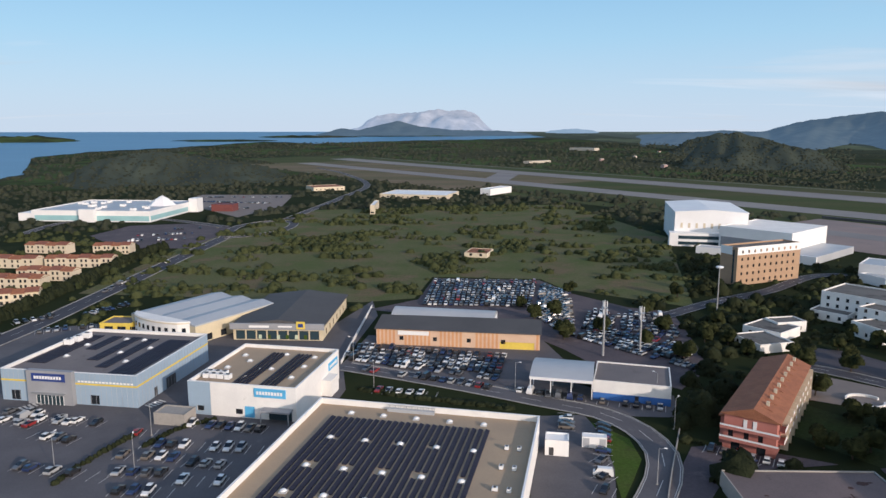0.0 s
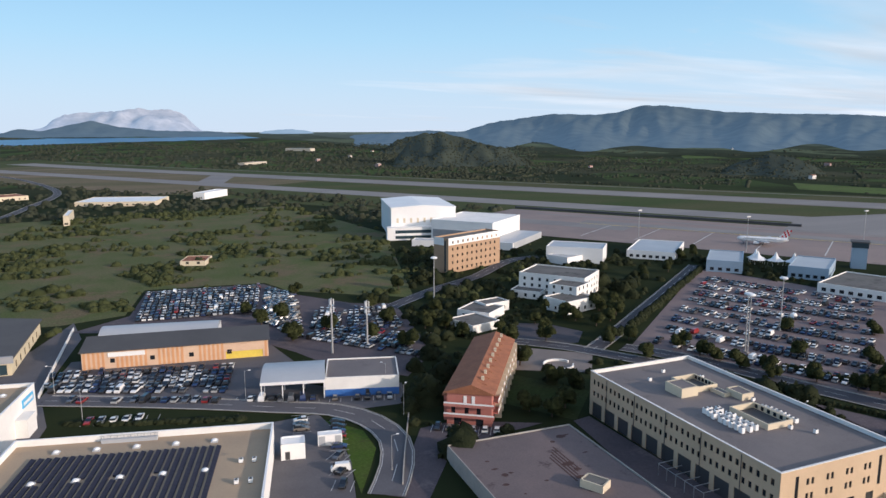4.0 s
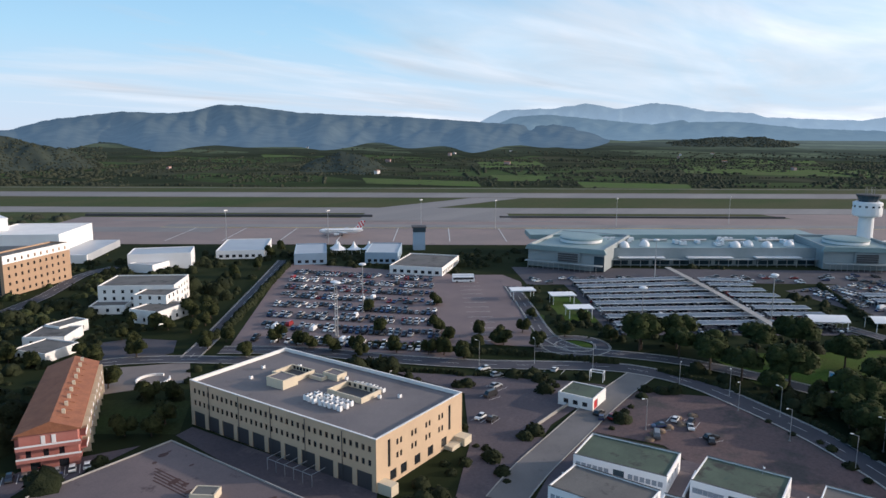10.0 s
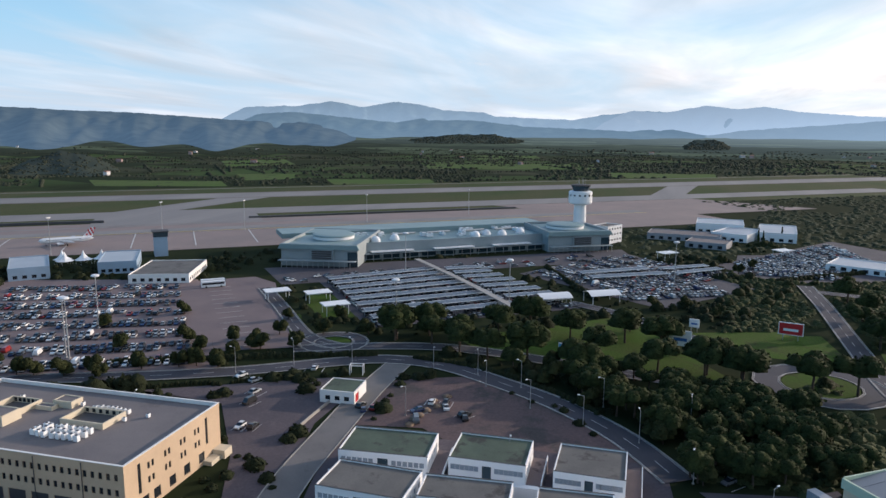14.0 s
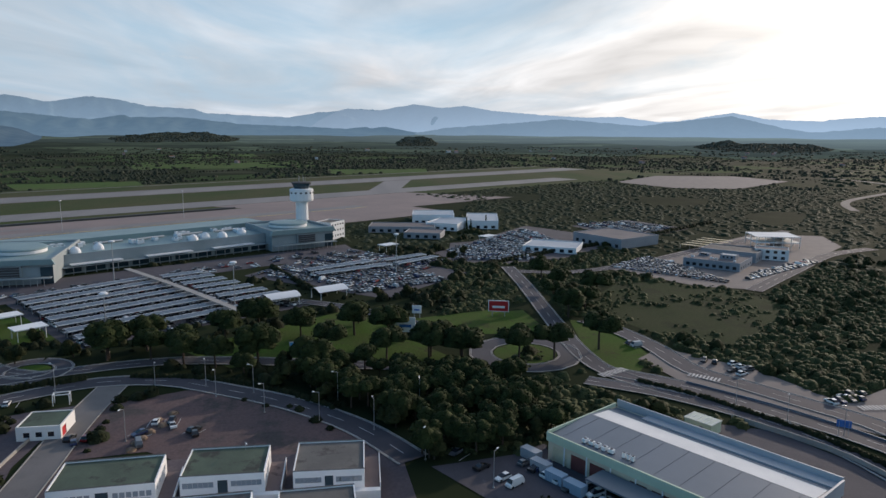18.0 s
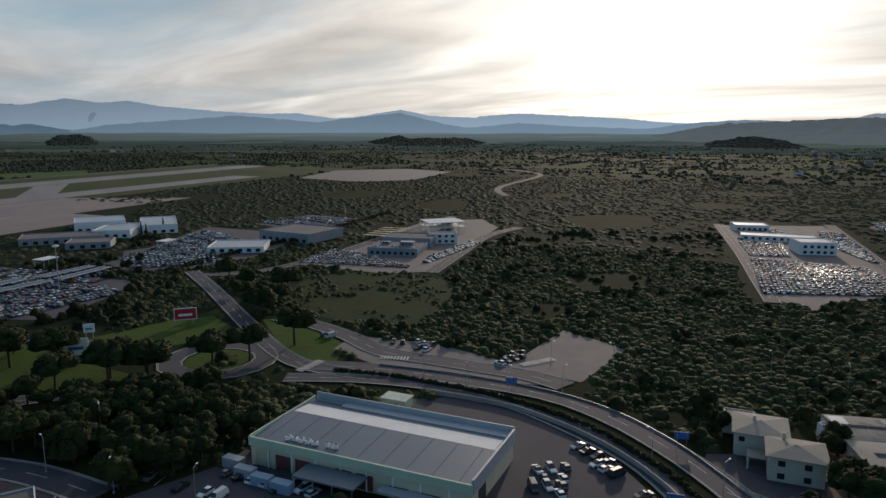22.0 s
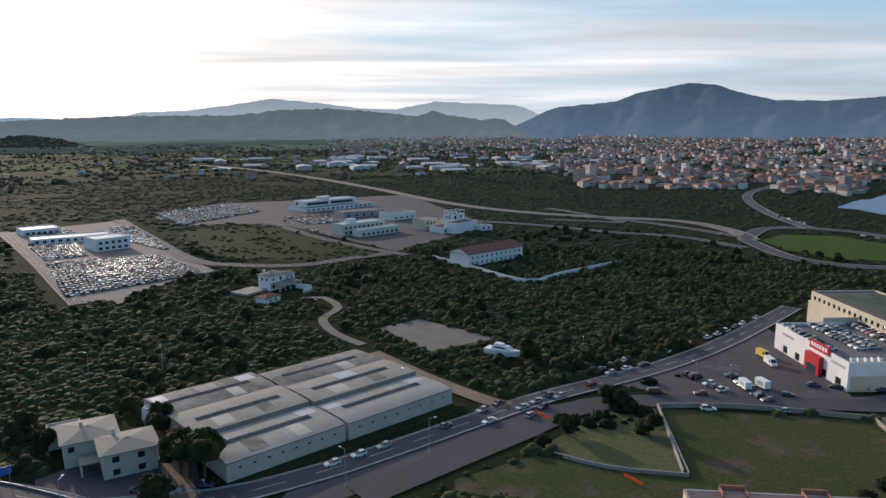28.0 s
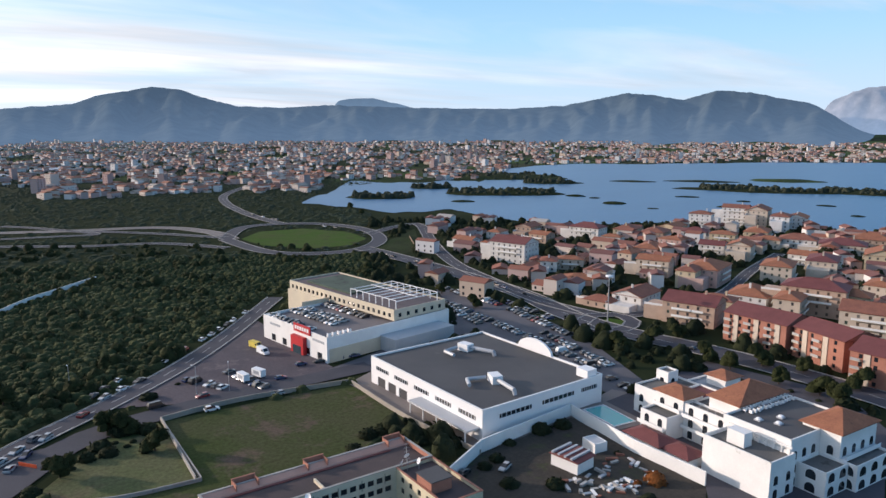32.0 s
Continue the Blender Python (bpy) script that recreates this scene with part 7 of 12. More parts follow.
# low airport buildings behind the car park
for sp, h, wl3, rf3, lab in (((309.0, 373.4, 30.0, 48.9, -47.2), 5.5, CLEAN, METALROOF, "long white airside hall"), ((317.0, 320.1, 19.7, 38.4, -45.9), 7.0, BLUEWALL, METALROOF, "pale blue airside hall"),
                             ((346.8, 284.4, 20.2, 38.1, -56.2), 7.0, BLUEWALL, METALROOF, "pale blue airside hall"), ((335.2, 243.2, 31.1, 41.7, -69.7), 5.0, WHITE, GREYROOF, "low white service building with flat roof")):
    hs = {"S": row_of(max(3, int(sp[2] / 4)), sp[2], 2.2, 1.0, 1.8), "E": row_of(max(2, int(sp[3] / 4)), sp[3], 2.0, 1.0, 1.8)}
    block("airside_hall", lab, "hall", sp, h, wl3, rf3, "airside halls", parapet=0.5, holes=hs)
X0, Y0 = 341.1, 318.5
for k, (dx, dy) in enumerate(((0, 0), (9, -2), (18, -4), (5, 8))):
    tn = thing("white_tent", pose(X0 + dx * 0.75, Y0 - dx * 0.6 + dy, 0.1), "white peaked marquee tent", "tent", "tents")
    part("canopy", Shape().lathe([(5.2, 3.0), (3.0, 4.0), (1.2, 5.8), (0.3, 8.0), (0.05, 8.4)], 8), CLEAN, tn)
    for a in range(4):
        part("pole", Shape().tube((4.4 * math.cos(a * 1.57 + 0.4), 4.4 * math.sin(a * 1.57 + 0.4), 0), (4.4 * math.cos(a * 1.57 + 0.4), 4.4 * math.sin(a * 1.57 + 0.4), 3.1), 0.08, n=6), CLEAN, tn)
o = thing("old_control_tower", pose(387.6, 286.8, 0, 0, 0, -50), "small blue and grey old control tower", "tower")
shell(o, 8, 8, 0, 12.5, BLUEWALL, GREYROOF, parapet=0.1)
part("glass_cab", Shape().box(-4.4, -4.4, 12.5, 4.4, 4.4, 15.6), GLASSBAND, o)
part("cab_roof", Shape().box(-5.0, -5.0, 15.6, 5.0, 5.0, 16.2), DARKROOF, o)

# terminal
o, L, W = place("terminal_building", "long pale aqua airport terminal with metal roof and glass bands", "airport terminal", 467.6, 121.9, 132.8, 55.9, -54.1)
M = o.matrix_basis
shell(o, L, W, 0, 11.0, AQUAWALL, AQUA, parapet=1.0, holes={"S": [(4 + k * 12.9, 14.6 + k * 12.9, 0.6, 4.2, GLASSBAND) for k in range(10)]})
part("upper_deck", Shape().box(-L / 2 - 40, W / 2 - 16, 10.0, L / 2 + 20, W / 2 + 10, 13.2), AQUA, o)
for k in range(3):
    part("canopy_blade", Shape().box(-L / 2 + 8 + k * 42, -W / 2 - 5, 5.2, -L / 2 + 36 + k * 42, -W / 2 - 0.004, 5.8), CLEAN, o)
for k in range(22):
    part("canopy_post", Shape().tube((-L / 2 + 3 + k * 6, -W / 2 - 4.5, 0), (-L / 2 + 3 + k * 6, -W / 2 - 4.5, 4.2), 0.18, n=6), STEEL, o)
part("kerbside_canopy", Shape().box(-L / 2, -W / 2 - 5.2, 4.2, L / 2, -W / 2 - 0.004, 4.5), AQUAWALL, o)
for k, x in enumerate((-52, -38, 18, 28, 38, -46 + 100)):
    part("roof_dome", Shape().lathe([(3.2, 0), (3.1, 1.2), (2.4, 2.6), (1.2, 3.5), (0.2, 3.9)], 14), CLEAN, o, "white domed roof light", at=Matrix.Translation((x, -W / 2 + 9 + (k % 2) * 4, 10.0)))
rng = random.Random(3)
for k in range(26):
    roof_unit(rng.uniform(-L / 2 + 4, L / 2 - 6), rng.uniform(-W / 2 + 14, W / 2 - 18), 10.0, M, rng.uniform(3, 7), rng.uniform(2, 3), rng.uniform(1.6, 2.6), "grey rooftop plant unit on the terminal")
for k in range(5):
    dk = thing("roof_duct", M @ pose(-L / 2 + 14 + k * 26, 2, 10.4), "silver ventilation duct on the terminal roof", "duct", "roof ducts")
    part("duct", Shape().tube((-9, 0, 0.6), (9, 2, 0.6), 0.7, n=8), STEEL, dk)
for nm, lab, sp, h in (("arrivals_hall", "arrivals hall with round roof light and louvred window", (415.5, 179.0, 46.8, 66.2, -82.2), 13.5), ("departures_hall", "departures hall with round roof light and louvred window", (504.9, 39.8, 44.3, 50.8, -62.9), 14.0)):
    o, L, W = block(nm, lab, "airport terminal", sp, h, AQUAWALL, AQUA, parapet=1.6, thick=1.0)
    part("sloped_skirt", Shape().sweep([(-L / 2 - 1.5, h - 3.0), (L / 2 + 1.5, h - 3.0), (L / 2 + 0.004, h - 0.1), (-L / 2 - 0.004, h - 0.1)], -W / 2 - 2.0, -W / 2 - 0.004), AQUA, o)
    dr = part("round_roof_light", Shape().lathe([(13, h - 1.6), (13, h + 0.6), (13.8, h + 1.0), (13.2, h + 1.6), (10, h + 2.0), (0.5, h + 2.2)], 32), AQUA, o)
    part("glass_ring", Shape().lathe([(13.05, h - 1.2), (13.12, h - 1.2), (13.12, h + 0.5), (13.05, h + 0.5)], 32), CLEAN, dr)
    for k in range(5):
        part("louvre", Shape().box(-4, -W / 2 - 2.1, 3.6 + k * 1.3, 8, -W / 2 - 1.5, 4.5 + k * 1.3), DARKSTEEL, o)
    part("louvre_surround", Shape().box(-5, -W / 2 - 1.5, 3.0, 9, -W / 2 - 0.004, 10.4), AQUAWALL, o)
    part("glass_corner", Shape().box(L / 2 - 6, -W / 2 - 0.4, 0.2, L / 2, -W / 2 - 0.004, 9.0), GLASSBAND, o)
    for k in range(14):
        part("canopy_post", Shape().tube((-L / 2 + 2 + k * 3.2, -W / 2 - 6, 0), (-L / 2 + 2 + k * 3.2, -W / 2 - 6, 4.0), 0.15, n=6), STEEL, o)
    part("kerbside_canopy", Shape().box(-L / 2, -W / 2 - 6.6, 4.0, L / 2, -W / 2 - 2.2, 4.35), AQUAWALL, o)
o = thing("control_tower", pose(529.7, 31.3, 0), "tall white control tower with dark glazed cab", "control tower")
part("shaft", Shape().lathe([(5.2, 0), (4.6, 14), (4.4, 27)], 16), CLEAN, o)
part("drum", Shape().lathe([(4.4, 27), (8.2, 28), (8.6, 29), (8.6, 36.5), (7.4, 37.2)], 20), CLEAN, o)
for k in range(14):
    a = 2 * math.pi * k / 14
    part("window", pane_mesh(1.4, 1.2, PANE), PANE, o, at=Matrix.Translation((8.62 * math.cos(a), 8.62 * math.sin(a), 33.6)) @ Matrix.Rotation(a + math.pi / 2, 4, "Z"))
part("cab", Shape().lathe([(5.6, 37.2), (7.0, 40.6), (7.0, 41.0)], 12), GLASSBAND, o, "dark glazed control cab")
part("cab_roof", Shape().lathe([(7.3, 41.0), (7.3, 41.7), (3, 42.2), (0.3, 42.4)], 12), DARKROOF, o)
for dx, dy in ((2, 2), (-2, 1), (0, -3), (4, -1), (-4, -2)):
    part("antenna", Shape().tube((dx, dy, 41.6), (dx, dy, 46.5), 0.08, n=5), STEEL, o)
o, L, W = block("white_airport_offices", "white airport office block beside the tower", "office building", (528.3, 11.1, 19.5, 13.6, -30.6), 13.0, CLEAN, GREYROOF, parapet=0.5, holes={"S": [q for z in (2, 6, 10) for q in row_of(5, 20, 1.6, z, 1.4)]})
for sp, h, rf3, lab in (((562.0, -46.0, 52.0, 26.0, -98.8), 5.0, TAUPEROOF, "long low cargo hall with brownish flat roof"), ((528.0, -60.0, 27.7, 22.0, -107.4), 4.6, TAUPEROOF, "low cargo hall with brownish flat roof"),
                        ((616.3, -77.6, 36.2, 34.5, -96.6), 8.0, METALROOF, "pale metal airside hangar"), ((577.1, -86.4, 26.8, 40.5, -117.1), 6.0, METALROOF, "pale flat-roofed airside shed"), ((589.9, -116.5, 26.9, 52.3, -101.0), 7.0, METALROOF, "pale metal airside hangar"),
                        ((486.9, -195.6, 44.9, 40.5, -151.8), 7.0, TAUPEROOF, "long taupe flat-roofed depot"), ((463.4, -141.8, 36.2, 29.6, -117.7), 4.0, METALROOF, "white rental canopy hall")):
    block("airside_depot", lab, "depot", sp, h, CLEAN if rf3 is not TAUPEROOF else GREYWALL, rf3, "airside depots", parapet=0.5, holes={"S": row_of(max(3, int(sp[2] / 6)), sp[2], 3.0, 0.6, 2.2)})

# airliner on the apron
pl = thing("parked_airliner", pose(402.1, 373.0, 0.2, 0, 0, -48), "parked white twin-jet airliner with red chequered tail", "airliner")
body = Shape()
prof = [(-16.5, 0.3), (-15.8, 1.1), (-14.2, 1.75), (-11.5, 1.98), (10, 1.98), (13.5, 1.5), (16.8, 0.45), (17.3, 0.2)]
nn = 18
body.add([(x, r * math.cos(2 * math.pi * i / nn), 3.7 + r * math.sin(2 * math.pi * i / nn) + (0.035 * max(0, x - 9) ** 1.7 * 0.25 if x > 9 else 0)) for x, r in prof for i in range(nn)],
         [(j * nn + i, (j + 1) * nn + i, (j + 1) * nn + (i + 1) % nn, j * nn + (i + 1) % nn) for j in range(len(prof) - 1) for i in range(nn)])
part("fuselage", body, CLEAN, pl)
for sg in (-1, 1):
    part("wing", Shape().add([(-3.5, sg * 1.6, 2.6), (3.4, sg * 1.6, 2.6), (5.8, sg * 17, 3.9), (4.2, sg * 17, 3.9), (-3.5, sg * 1.6, 3.1), (3.4, sg * 1.6, 2.9), (5.8, sg * 17, 4.0), (4.2, sg * 17, 4.05)],
         [(0, 1, 2, 3), (7, 6, 5, 4), (0, 4, 5, 1), (1, 5, 6, 2), (2, 6, 7, 3), (3, 7, 4, 0)]), METALROOF, pl)
    en = part("engine", Shape().tube((-5.2, sg * 5.7, 1.9), (-1.4, sg * 5.7, 1.9), 1.05, 0.8, 14), CLEAN, pl)
    part("intake", Shape().tube((-5.24, sg * 5.7, 1.9), (-5.2, sg * 5.7, 1.9), 0.85, 0.85, 14), DARKSTEEL, en)
    part("tailplane", Shape().add([(13, sg * 0.4, 4.6), (16.2, sg * 0.4, 4.6), (17.0, sg * 6, 5.1), (15.4, sg * 6, 5.1), (13, sg * 0.4, 4.85), (16.2, sg * 0.4, 4.75), (17.0, sg * 6, 5.2), (15.4, sg * 6, 5.2)],
         [(0, 1, 2, 3), (7, 6, 5, 4), (0, 4, 5, 1), (1, 5, 6, 2), (2, 6, 7, 3), (3, 7, 4, 0)]), CLEAN, pl)
    part("wheel", Shape().tube((0.8, sg * 3.2, 0.45), (0.8, sg * 3.9, 0.45), 0.5, n=12), RUBBER, pl)
    part("gear_leg", Shape().tube((0.8, sg * 3.4, 0.4), (0.8, sg * 3.0, 3.0), 0.14, n=6), STEEL, pl)
part("wheel", Shape().tube((-12, -0.3, 0.4), (-12, 0.3, 0.4), 0.4, n=12), RUBBER, pl)
part("gear_leg", Shape().tube((-12, 0, 0.4), (-12, 0, 2.4), 0.12, n=6), STEEL, pl)
part("fin", Shape().add([(10.5, -0.15, 5.4), (16.5, -0.15, 5.4), (18.2, -0.1, 11.6), (15.9, -0.1, 11.6), (10.5, 0.15, 5.4), (16.5, 0.15, 5.4), (18.2, 0.1, 11.6), (15.9, 0.1, 11.6)],
     [(3, 2, 1, 0), (4, 5, 6, 7), (0, 1, 5, 4), (1, 2, 6, 5), (2, 3, 7, 6), (3, 0, 4, 7)]), CLEAN, pl)
for i in range(4):
    for j in range(4):
        if (i + j) % 2 == 0:
            x, z = 12.6 + 0.55 * j + 1.15 * i, 6.0 + 1.35 * j
            part("red_check", Shape().box(x, -0.19, z, x + 1.15, 0.19, z + 1.3), RED, pl)
part("window_strip", Shape().box(-12, -2.0, 4.1, 9.5, 2.0, 4.35), GLASSBAND, pl)
part("cockpit_glass", Shape().box(-15.4, -0.95, 4.2, -14.6, 0.95, 4.7), PANE, pl)

# high masts round the apron and the car parks
for x, y in ((324.7, 412.3), (367.6, 353.4), (470.8, 346.1), (502.7, 293.2), (579.8, 218.1), (657.0, 143.5)):
    tm = thing("apron_mast", pose(x, y, 0), "slim grey apron light mast", "light mast", "apron masts")
    for k in range(7):
        part("mast_section", Shape().tube((0, 0, k * 3.4), (0, 0, k * 3.4 + 3.4), 0.26 - 0.02 * k, 0.24 - 0.02 * k, 8), STEEL, tm)
    part("lamp_frame", Shape().box(-1.6, -0.5, 23.8, 1.6, 0.5, 24.6), STEEL, tm)
for q in ((262.4, 86.7), (384.6, 121.1), (318.5, 49.6), (200.4, 188.7), (235.6, 205.9), (200.8, 190.3), (396.0, -28.8)):
    mast_light(q[0], q[1], 22, "high car park floodlight mast with round white head")

# ---- white office sheds with felt roofs ----
for sp, rf4 in (((151.9, 51.9, 21.4, 13.6, -86.2), GREENROOF), ((154.5, 27.3, 17.9, 13.9, -90.0), GREENROOF), ((154.2, 4.2, 15.6, 14.9, -91.6), GREYROOF),
                ((133.4, 50.2, 19.7, 12.7, -92.7), GREYROOF), ((134.3, 29.2, 19.1, 9.8, -86.8), GREYROOF), ((134.4, 6.5, 15.6, 10.4, -87.1), GREYROOF)):
    o, L, W = place("white_office_shed", "white two-level office shed with felt roof and window strip", "office building", *sp, "white office sheds")
    pale = lambda rows, dx=0.0: [(a + dx, b + dx, c, d, PALEPANE) for a, b, c, d in rows]
    hs = {"S": pale(row_of(6, L * 0.42, 1.1, 4.6, 1.3, 0.5)) + [(L * 0.44, L * 0.56, 0.1, 6.2, GLASSBAND)] + pale(row_of(6, L * 0.42, 1.1, 4.6, 1.3, 0.5), L * 0.57),
          "E": pale(row_of(4, W, 1.1, 4.6, 1.3, 1.0))}
    shell(o, L, W, 0, 7.5, CLEAN, rf4, parapet=0.35, thick=0.25, holes=hs)
    part("felt_rim", Shape().box(-L / 2 - 0.05, -W / 2 - 0.05, 7.503, L / 2 + 0.05, -W / 2 + 0.3, 7.6), DARKROOF, o)
    part("felt_rim", Shape().box(-L / 2 - 0.05, W / 2 - 0.3, 7.503, L / 2 + 0.05, W / 2 + 0.05, 7.6), DARKROOF, o)
    part("front_terrace", Shape().box(-L / 2 - 1.5, -W / 2 - 3.2, 0, L / 2 + 3.5, -W / 2 - 0.004, 3.0), CLEAN, o)
    part("side_terrace", Shape().box(L / 2 + 0.004, -W / 2, 0, L / 2 + 3.6, W / 2, 3.0), DECKROOF, o)
    part("terrace_wall", Shape().box(L / 2 + 3.4, -W / 2, 3.004, L / 2 + 3.6, W / 2, 4.0), CLEAN, o)
    part("terrace_rail", Shape().box(-L / 2 - 1.5, -W / 2 - 3.2, 3.004, L / 2 + 3.5, -W / 2 - 3.0, 3.9), CLEAN, o)

# small gate building with a flat green-grey roof
o, L, W = block("gate_building", "small white gate building with dark flat roof", "office building", (192.7, 80.8, 11.0, 10.9, -88.4), 4.0, WHITE, GREENROOF, parapet=0.2, holes={"S": row_of(3, 11, 1.6, 1.0, 1.4), "E": [(1, 4, 0.3, 3.0, RED)]})
gt = thing("white_goal_frame", pose(212.9, 84.3, 0.1, 0, 0, -80), "white square steel frame gantry", "frame")
for x in (-2.2, 2.2):
    for y in (-1.2, 1.2):
        part("post", Shape().box(x - 0.12, y - 0.12, 0, x + 0.12, y + 0.12, 3.4), CLEAN, gt)
    part("beam", Shape().box(x - 0.12, -1.08, 3.16, x + 0.12, 1.08, 3.4), CLEAN, gt)
for y in (-1.2, 1.2):
    part("beam", Shape().box(-2.08, y - 0.12, 3.16, 2.08, y + 0.12, 3.4), CLEAN, gt)

# mint warehouse
o, L, W = place("mint_warehouse", "long warehouse with pale metal roof and mint green fascia", "warehouse", 143.8, -77.1, 57.9, 28.1, -147.2)
M = o.matrix_basis
shell(o, L, W, 0, 6.6, CREAM, BLUEMETAL, parapet=0.1, holes={"S": [(1.5 + k * 5.6, 6.0 + k * 5.6, 0.1, 4.0, (TILEMAROON if k % 3 else YELLOWPALE)) for k in range(6)] + [(38, 43, 1.6, 2.8), (45.5, 50.5, 1.6, 2.8)], "E": [(4, 9, 0, 4, DARKSTEEL)]})
part("metal_roof", Shape().add([(-L / 2, -W / 2, 6.62), (L / 2, -W / 2, 6.62), (L / 2, 2.5, 7.6), (-L / 2, 2.5, 7.6), (L / 2, W / 2 - 3, 6.9), (-L / 2, W / 2 - 3, 6.9), (-L / 2, -W / 2, 6.3), (L / 2, -W / 2, 6.3), (L / 2, W / 2 - 3, 6.3), (-L / 2, W / 2 - 3, 6.3)],
     [(0, 1, 2, 3), (3, 2, 4, 5), (7, 6, 9, 8), (0, 6, 7, 1), (4, 8, 9, 5), (1, 7, 8, 4, 2), (0, 3, 5, 9, 6)]), BLUEMETAL, o, "bluish ribbed metal roof")
# white strip puts the sunlit brightness of the back slope into the colour
part("pale_sheet", Shape().add([(-L / 2 + 1, 2.6, 7.63), (L / 2 - 1, 2.6, 7.63), (L / 2 - 1, 9.2, 7.16), (-L / 2 + 1, 9.2, 7.16)], [(0, 1, 2, 3)]), WHITE, o, "pale strip painted for sunlight on the back slope")
for k in range(9):
    x = -L / 2 + 3.2 + k * 6.4
    part("roof_seam", Shape().add([(x, -W / 2 + 0.2, 6.645), (x + 0.06, -W / 2 + 0.2, 6.645), (x + 0.06, 2.4, 7.625), (x, 2.4, 7.625), (x, -W / 2 + 0.2, 6.70), (x + 0.06, -W / 2 + 0.2, 6.70), (x + 0.06, 2.4, 7.68), (x, 2.4, 7.68)],
         [(4, 5, 6, 7), (0, 1, 5, 4), (1, 2, 6, 5), (3, 7, 6, 2), (0, 4, 7, 3)]), BLUEMETAL, o)
part("mint_fascia", Shape().box(-L / 2 - 0.3, -W / 2 - 0.5, 5.2, L / 2 + 0.3, -W / 2 - 0.004, 7.4), MINT, o)
part("mint_fascia", Shape().box(-L / 2 - 0.4, -W / 2 - 0.004, 5.2, -L / 2 - 0.004, W / 2, 7.6), MINT, o)
part("parapet", Shape().box(L / 2 + 0.004, -W / 2, 5.0, L / 2 + 0.5, W / 2, 8.4), METALROOF, o)
part("parapet", Shape().box(-L / 2 + 10, W / 2 - 2.9, 6.3, L / 2, W / 2 + 0.4, 7.2).box(-L / 2, W / 2 + 0.404, 5.0, L / 2, W / 2 + 0.8, 8.6), METALROOF, o)
part("lean_to", Shape().box(-12, -W / 2 - 7, 3.6, 4, -W / 2 - 0.504, 4.0), BLUEMETAL, o)
part("lean_to", Shape().box(8, -W / 2 - 3.5, 2.6, 26, -W / 2 - 0.504, 2.9), METALROOF, o)
for x in (-11.6, -6.5, -1.5, 3.6):
    part("post", Shape().box(x - 0.1, -W / 2 - 6.9, 0, x + 0.1, -W / 2 - 6.7, 3.6), STEEL, o)
for k in range(8):
    part("downpipe", Shape().box(-L / 2 + 5 + k * 6.8, -W / 2 - 0.2, 0, -L / 2 + 5.3 + k * 6.8, -W / 2 - 0.004, 5.2), CLEAN, o)
for k in range(5):
    roof_unit(-L / 2 + 9 + k * 1.9, -W / 2 + 3, 6.85, M, 1.5, 1.0, 1.0)
for k in range(3):
    roof_unit(-L / 2 + 20 + k * 1.2, -W / 2 + 3.2, 6.85, M, 0.7, 0.7, 1.3, "small roof exhaust stack")
for k, (x, y, mt, lb) in enumerate(((-L / 2 - 3, -W / 2 - 3, METALROOF, "grey ribbed metal container beside the warehouse"), (-L / 2 + 3, -W / 2 - 6, METALROOF, "grey ribbed metal container beside the warehouse"), (-L / 2 + 9, -W / 2 - 7.5, BLUEWALL, "pale blue metal container beside the warehouse"), (-L / 2 + 15, -W / 2 - 8, BLUEWALL, "pale blue metal container beside the warehouse"))):
    c = thing("shipping_container", M @ pose(x, y, 0.1), lb, "container", "containers")
    part("box", Shape().box(-2.6, -1.2, 0, 2.6, 1.2, 2.5), mt, c)
    for j in range(9):
        part("rib", Shape().box(-2.4 + j * 0.6, -1.27, 0.1, -2.2 + j * 0.6, -1.204, 2.4), mt, c)
sh = thing("green_site_cabin", M @ pose(-13, 32, 0.1), "mint green flat-roofed site cabin", "cabin")
part("body", Shape().box(-4, -2.6, 0, 4, 2.6, 3.0), MINT, sh)
part("roof", Shape().box(-4.2, -2.8, 3.004, 4.2, 2.8, 3.3), PALEMINT, sh, "pale ribbed cabin roof")
for k in range(6):
    part("roof_rib", Shape().box(-4.0 + k * 1.55, -2.75, 3.304, -3.85 + k * 1.55, 2.75, 3.38), WHITE, sh)
part("door", Shape().box(0.5, -2.66, 0.1, 1.5, -2.604, 2.2), GREYWALL, sh)

# house beside the vaulted works
o = thing("cream_office_house", pose(84.5, -150.5, 0, 0, 0, -146), "cream two-storey house with low beige tiled roofs", "house")
shell(o, 12.0, 11.0, 0, 6.2, OLDWHITE, PALECONC, parapet=0.05, cx=3.0, cy=5.0, holes={"S": [(2.0, 3.6, 0.8, 2.3), (7.6, 9.2, 0.8, 2.3), (2.0, 3.6, 3.9, 5.4), (7.6, 9.2, 3.9, 5.4)], "E": row_of(3, 11.0, 1.2, 3.9, 1.4), "W": row_of(2, 11.0, 1.2, 3.9, 1.4)})
pitched(o, 12.0, 11.0, 6.21, 9, 0.8, PALECONC, cx=3.0, cy=5.0, hip=True)
shell(o, 12.0, 13.0, 0, 6.2, OLDWHITE, PALECONC, parapet=0.05, cx=-4.5, cy=17.0, holes={"W": row_of(4, 13.0, 1.2, 3.9, 1.4), "S": [(1.0, 2.4, 3.9, 5.3)]})
pitched(o, 12.0, 13.0, 6.22, 9, 0.8, PALECONC, cx=-4.5, cy=17.0, hip=True)
shell(o, 8.0, 7.0, 0, 4.6, OLDWHITE, PALECONC, parapet=0.3, cx=-9.5, cy=27.2)
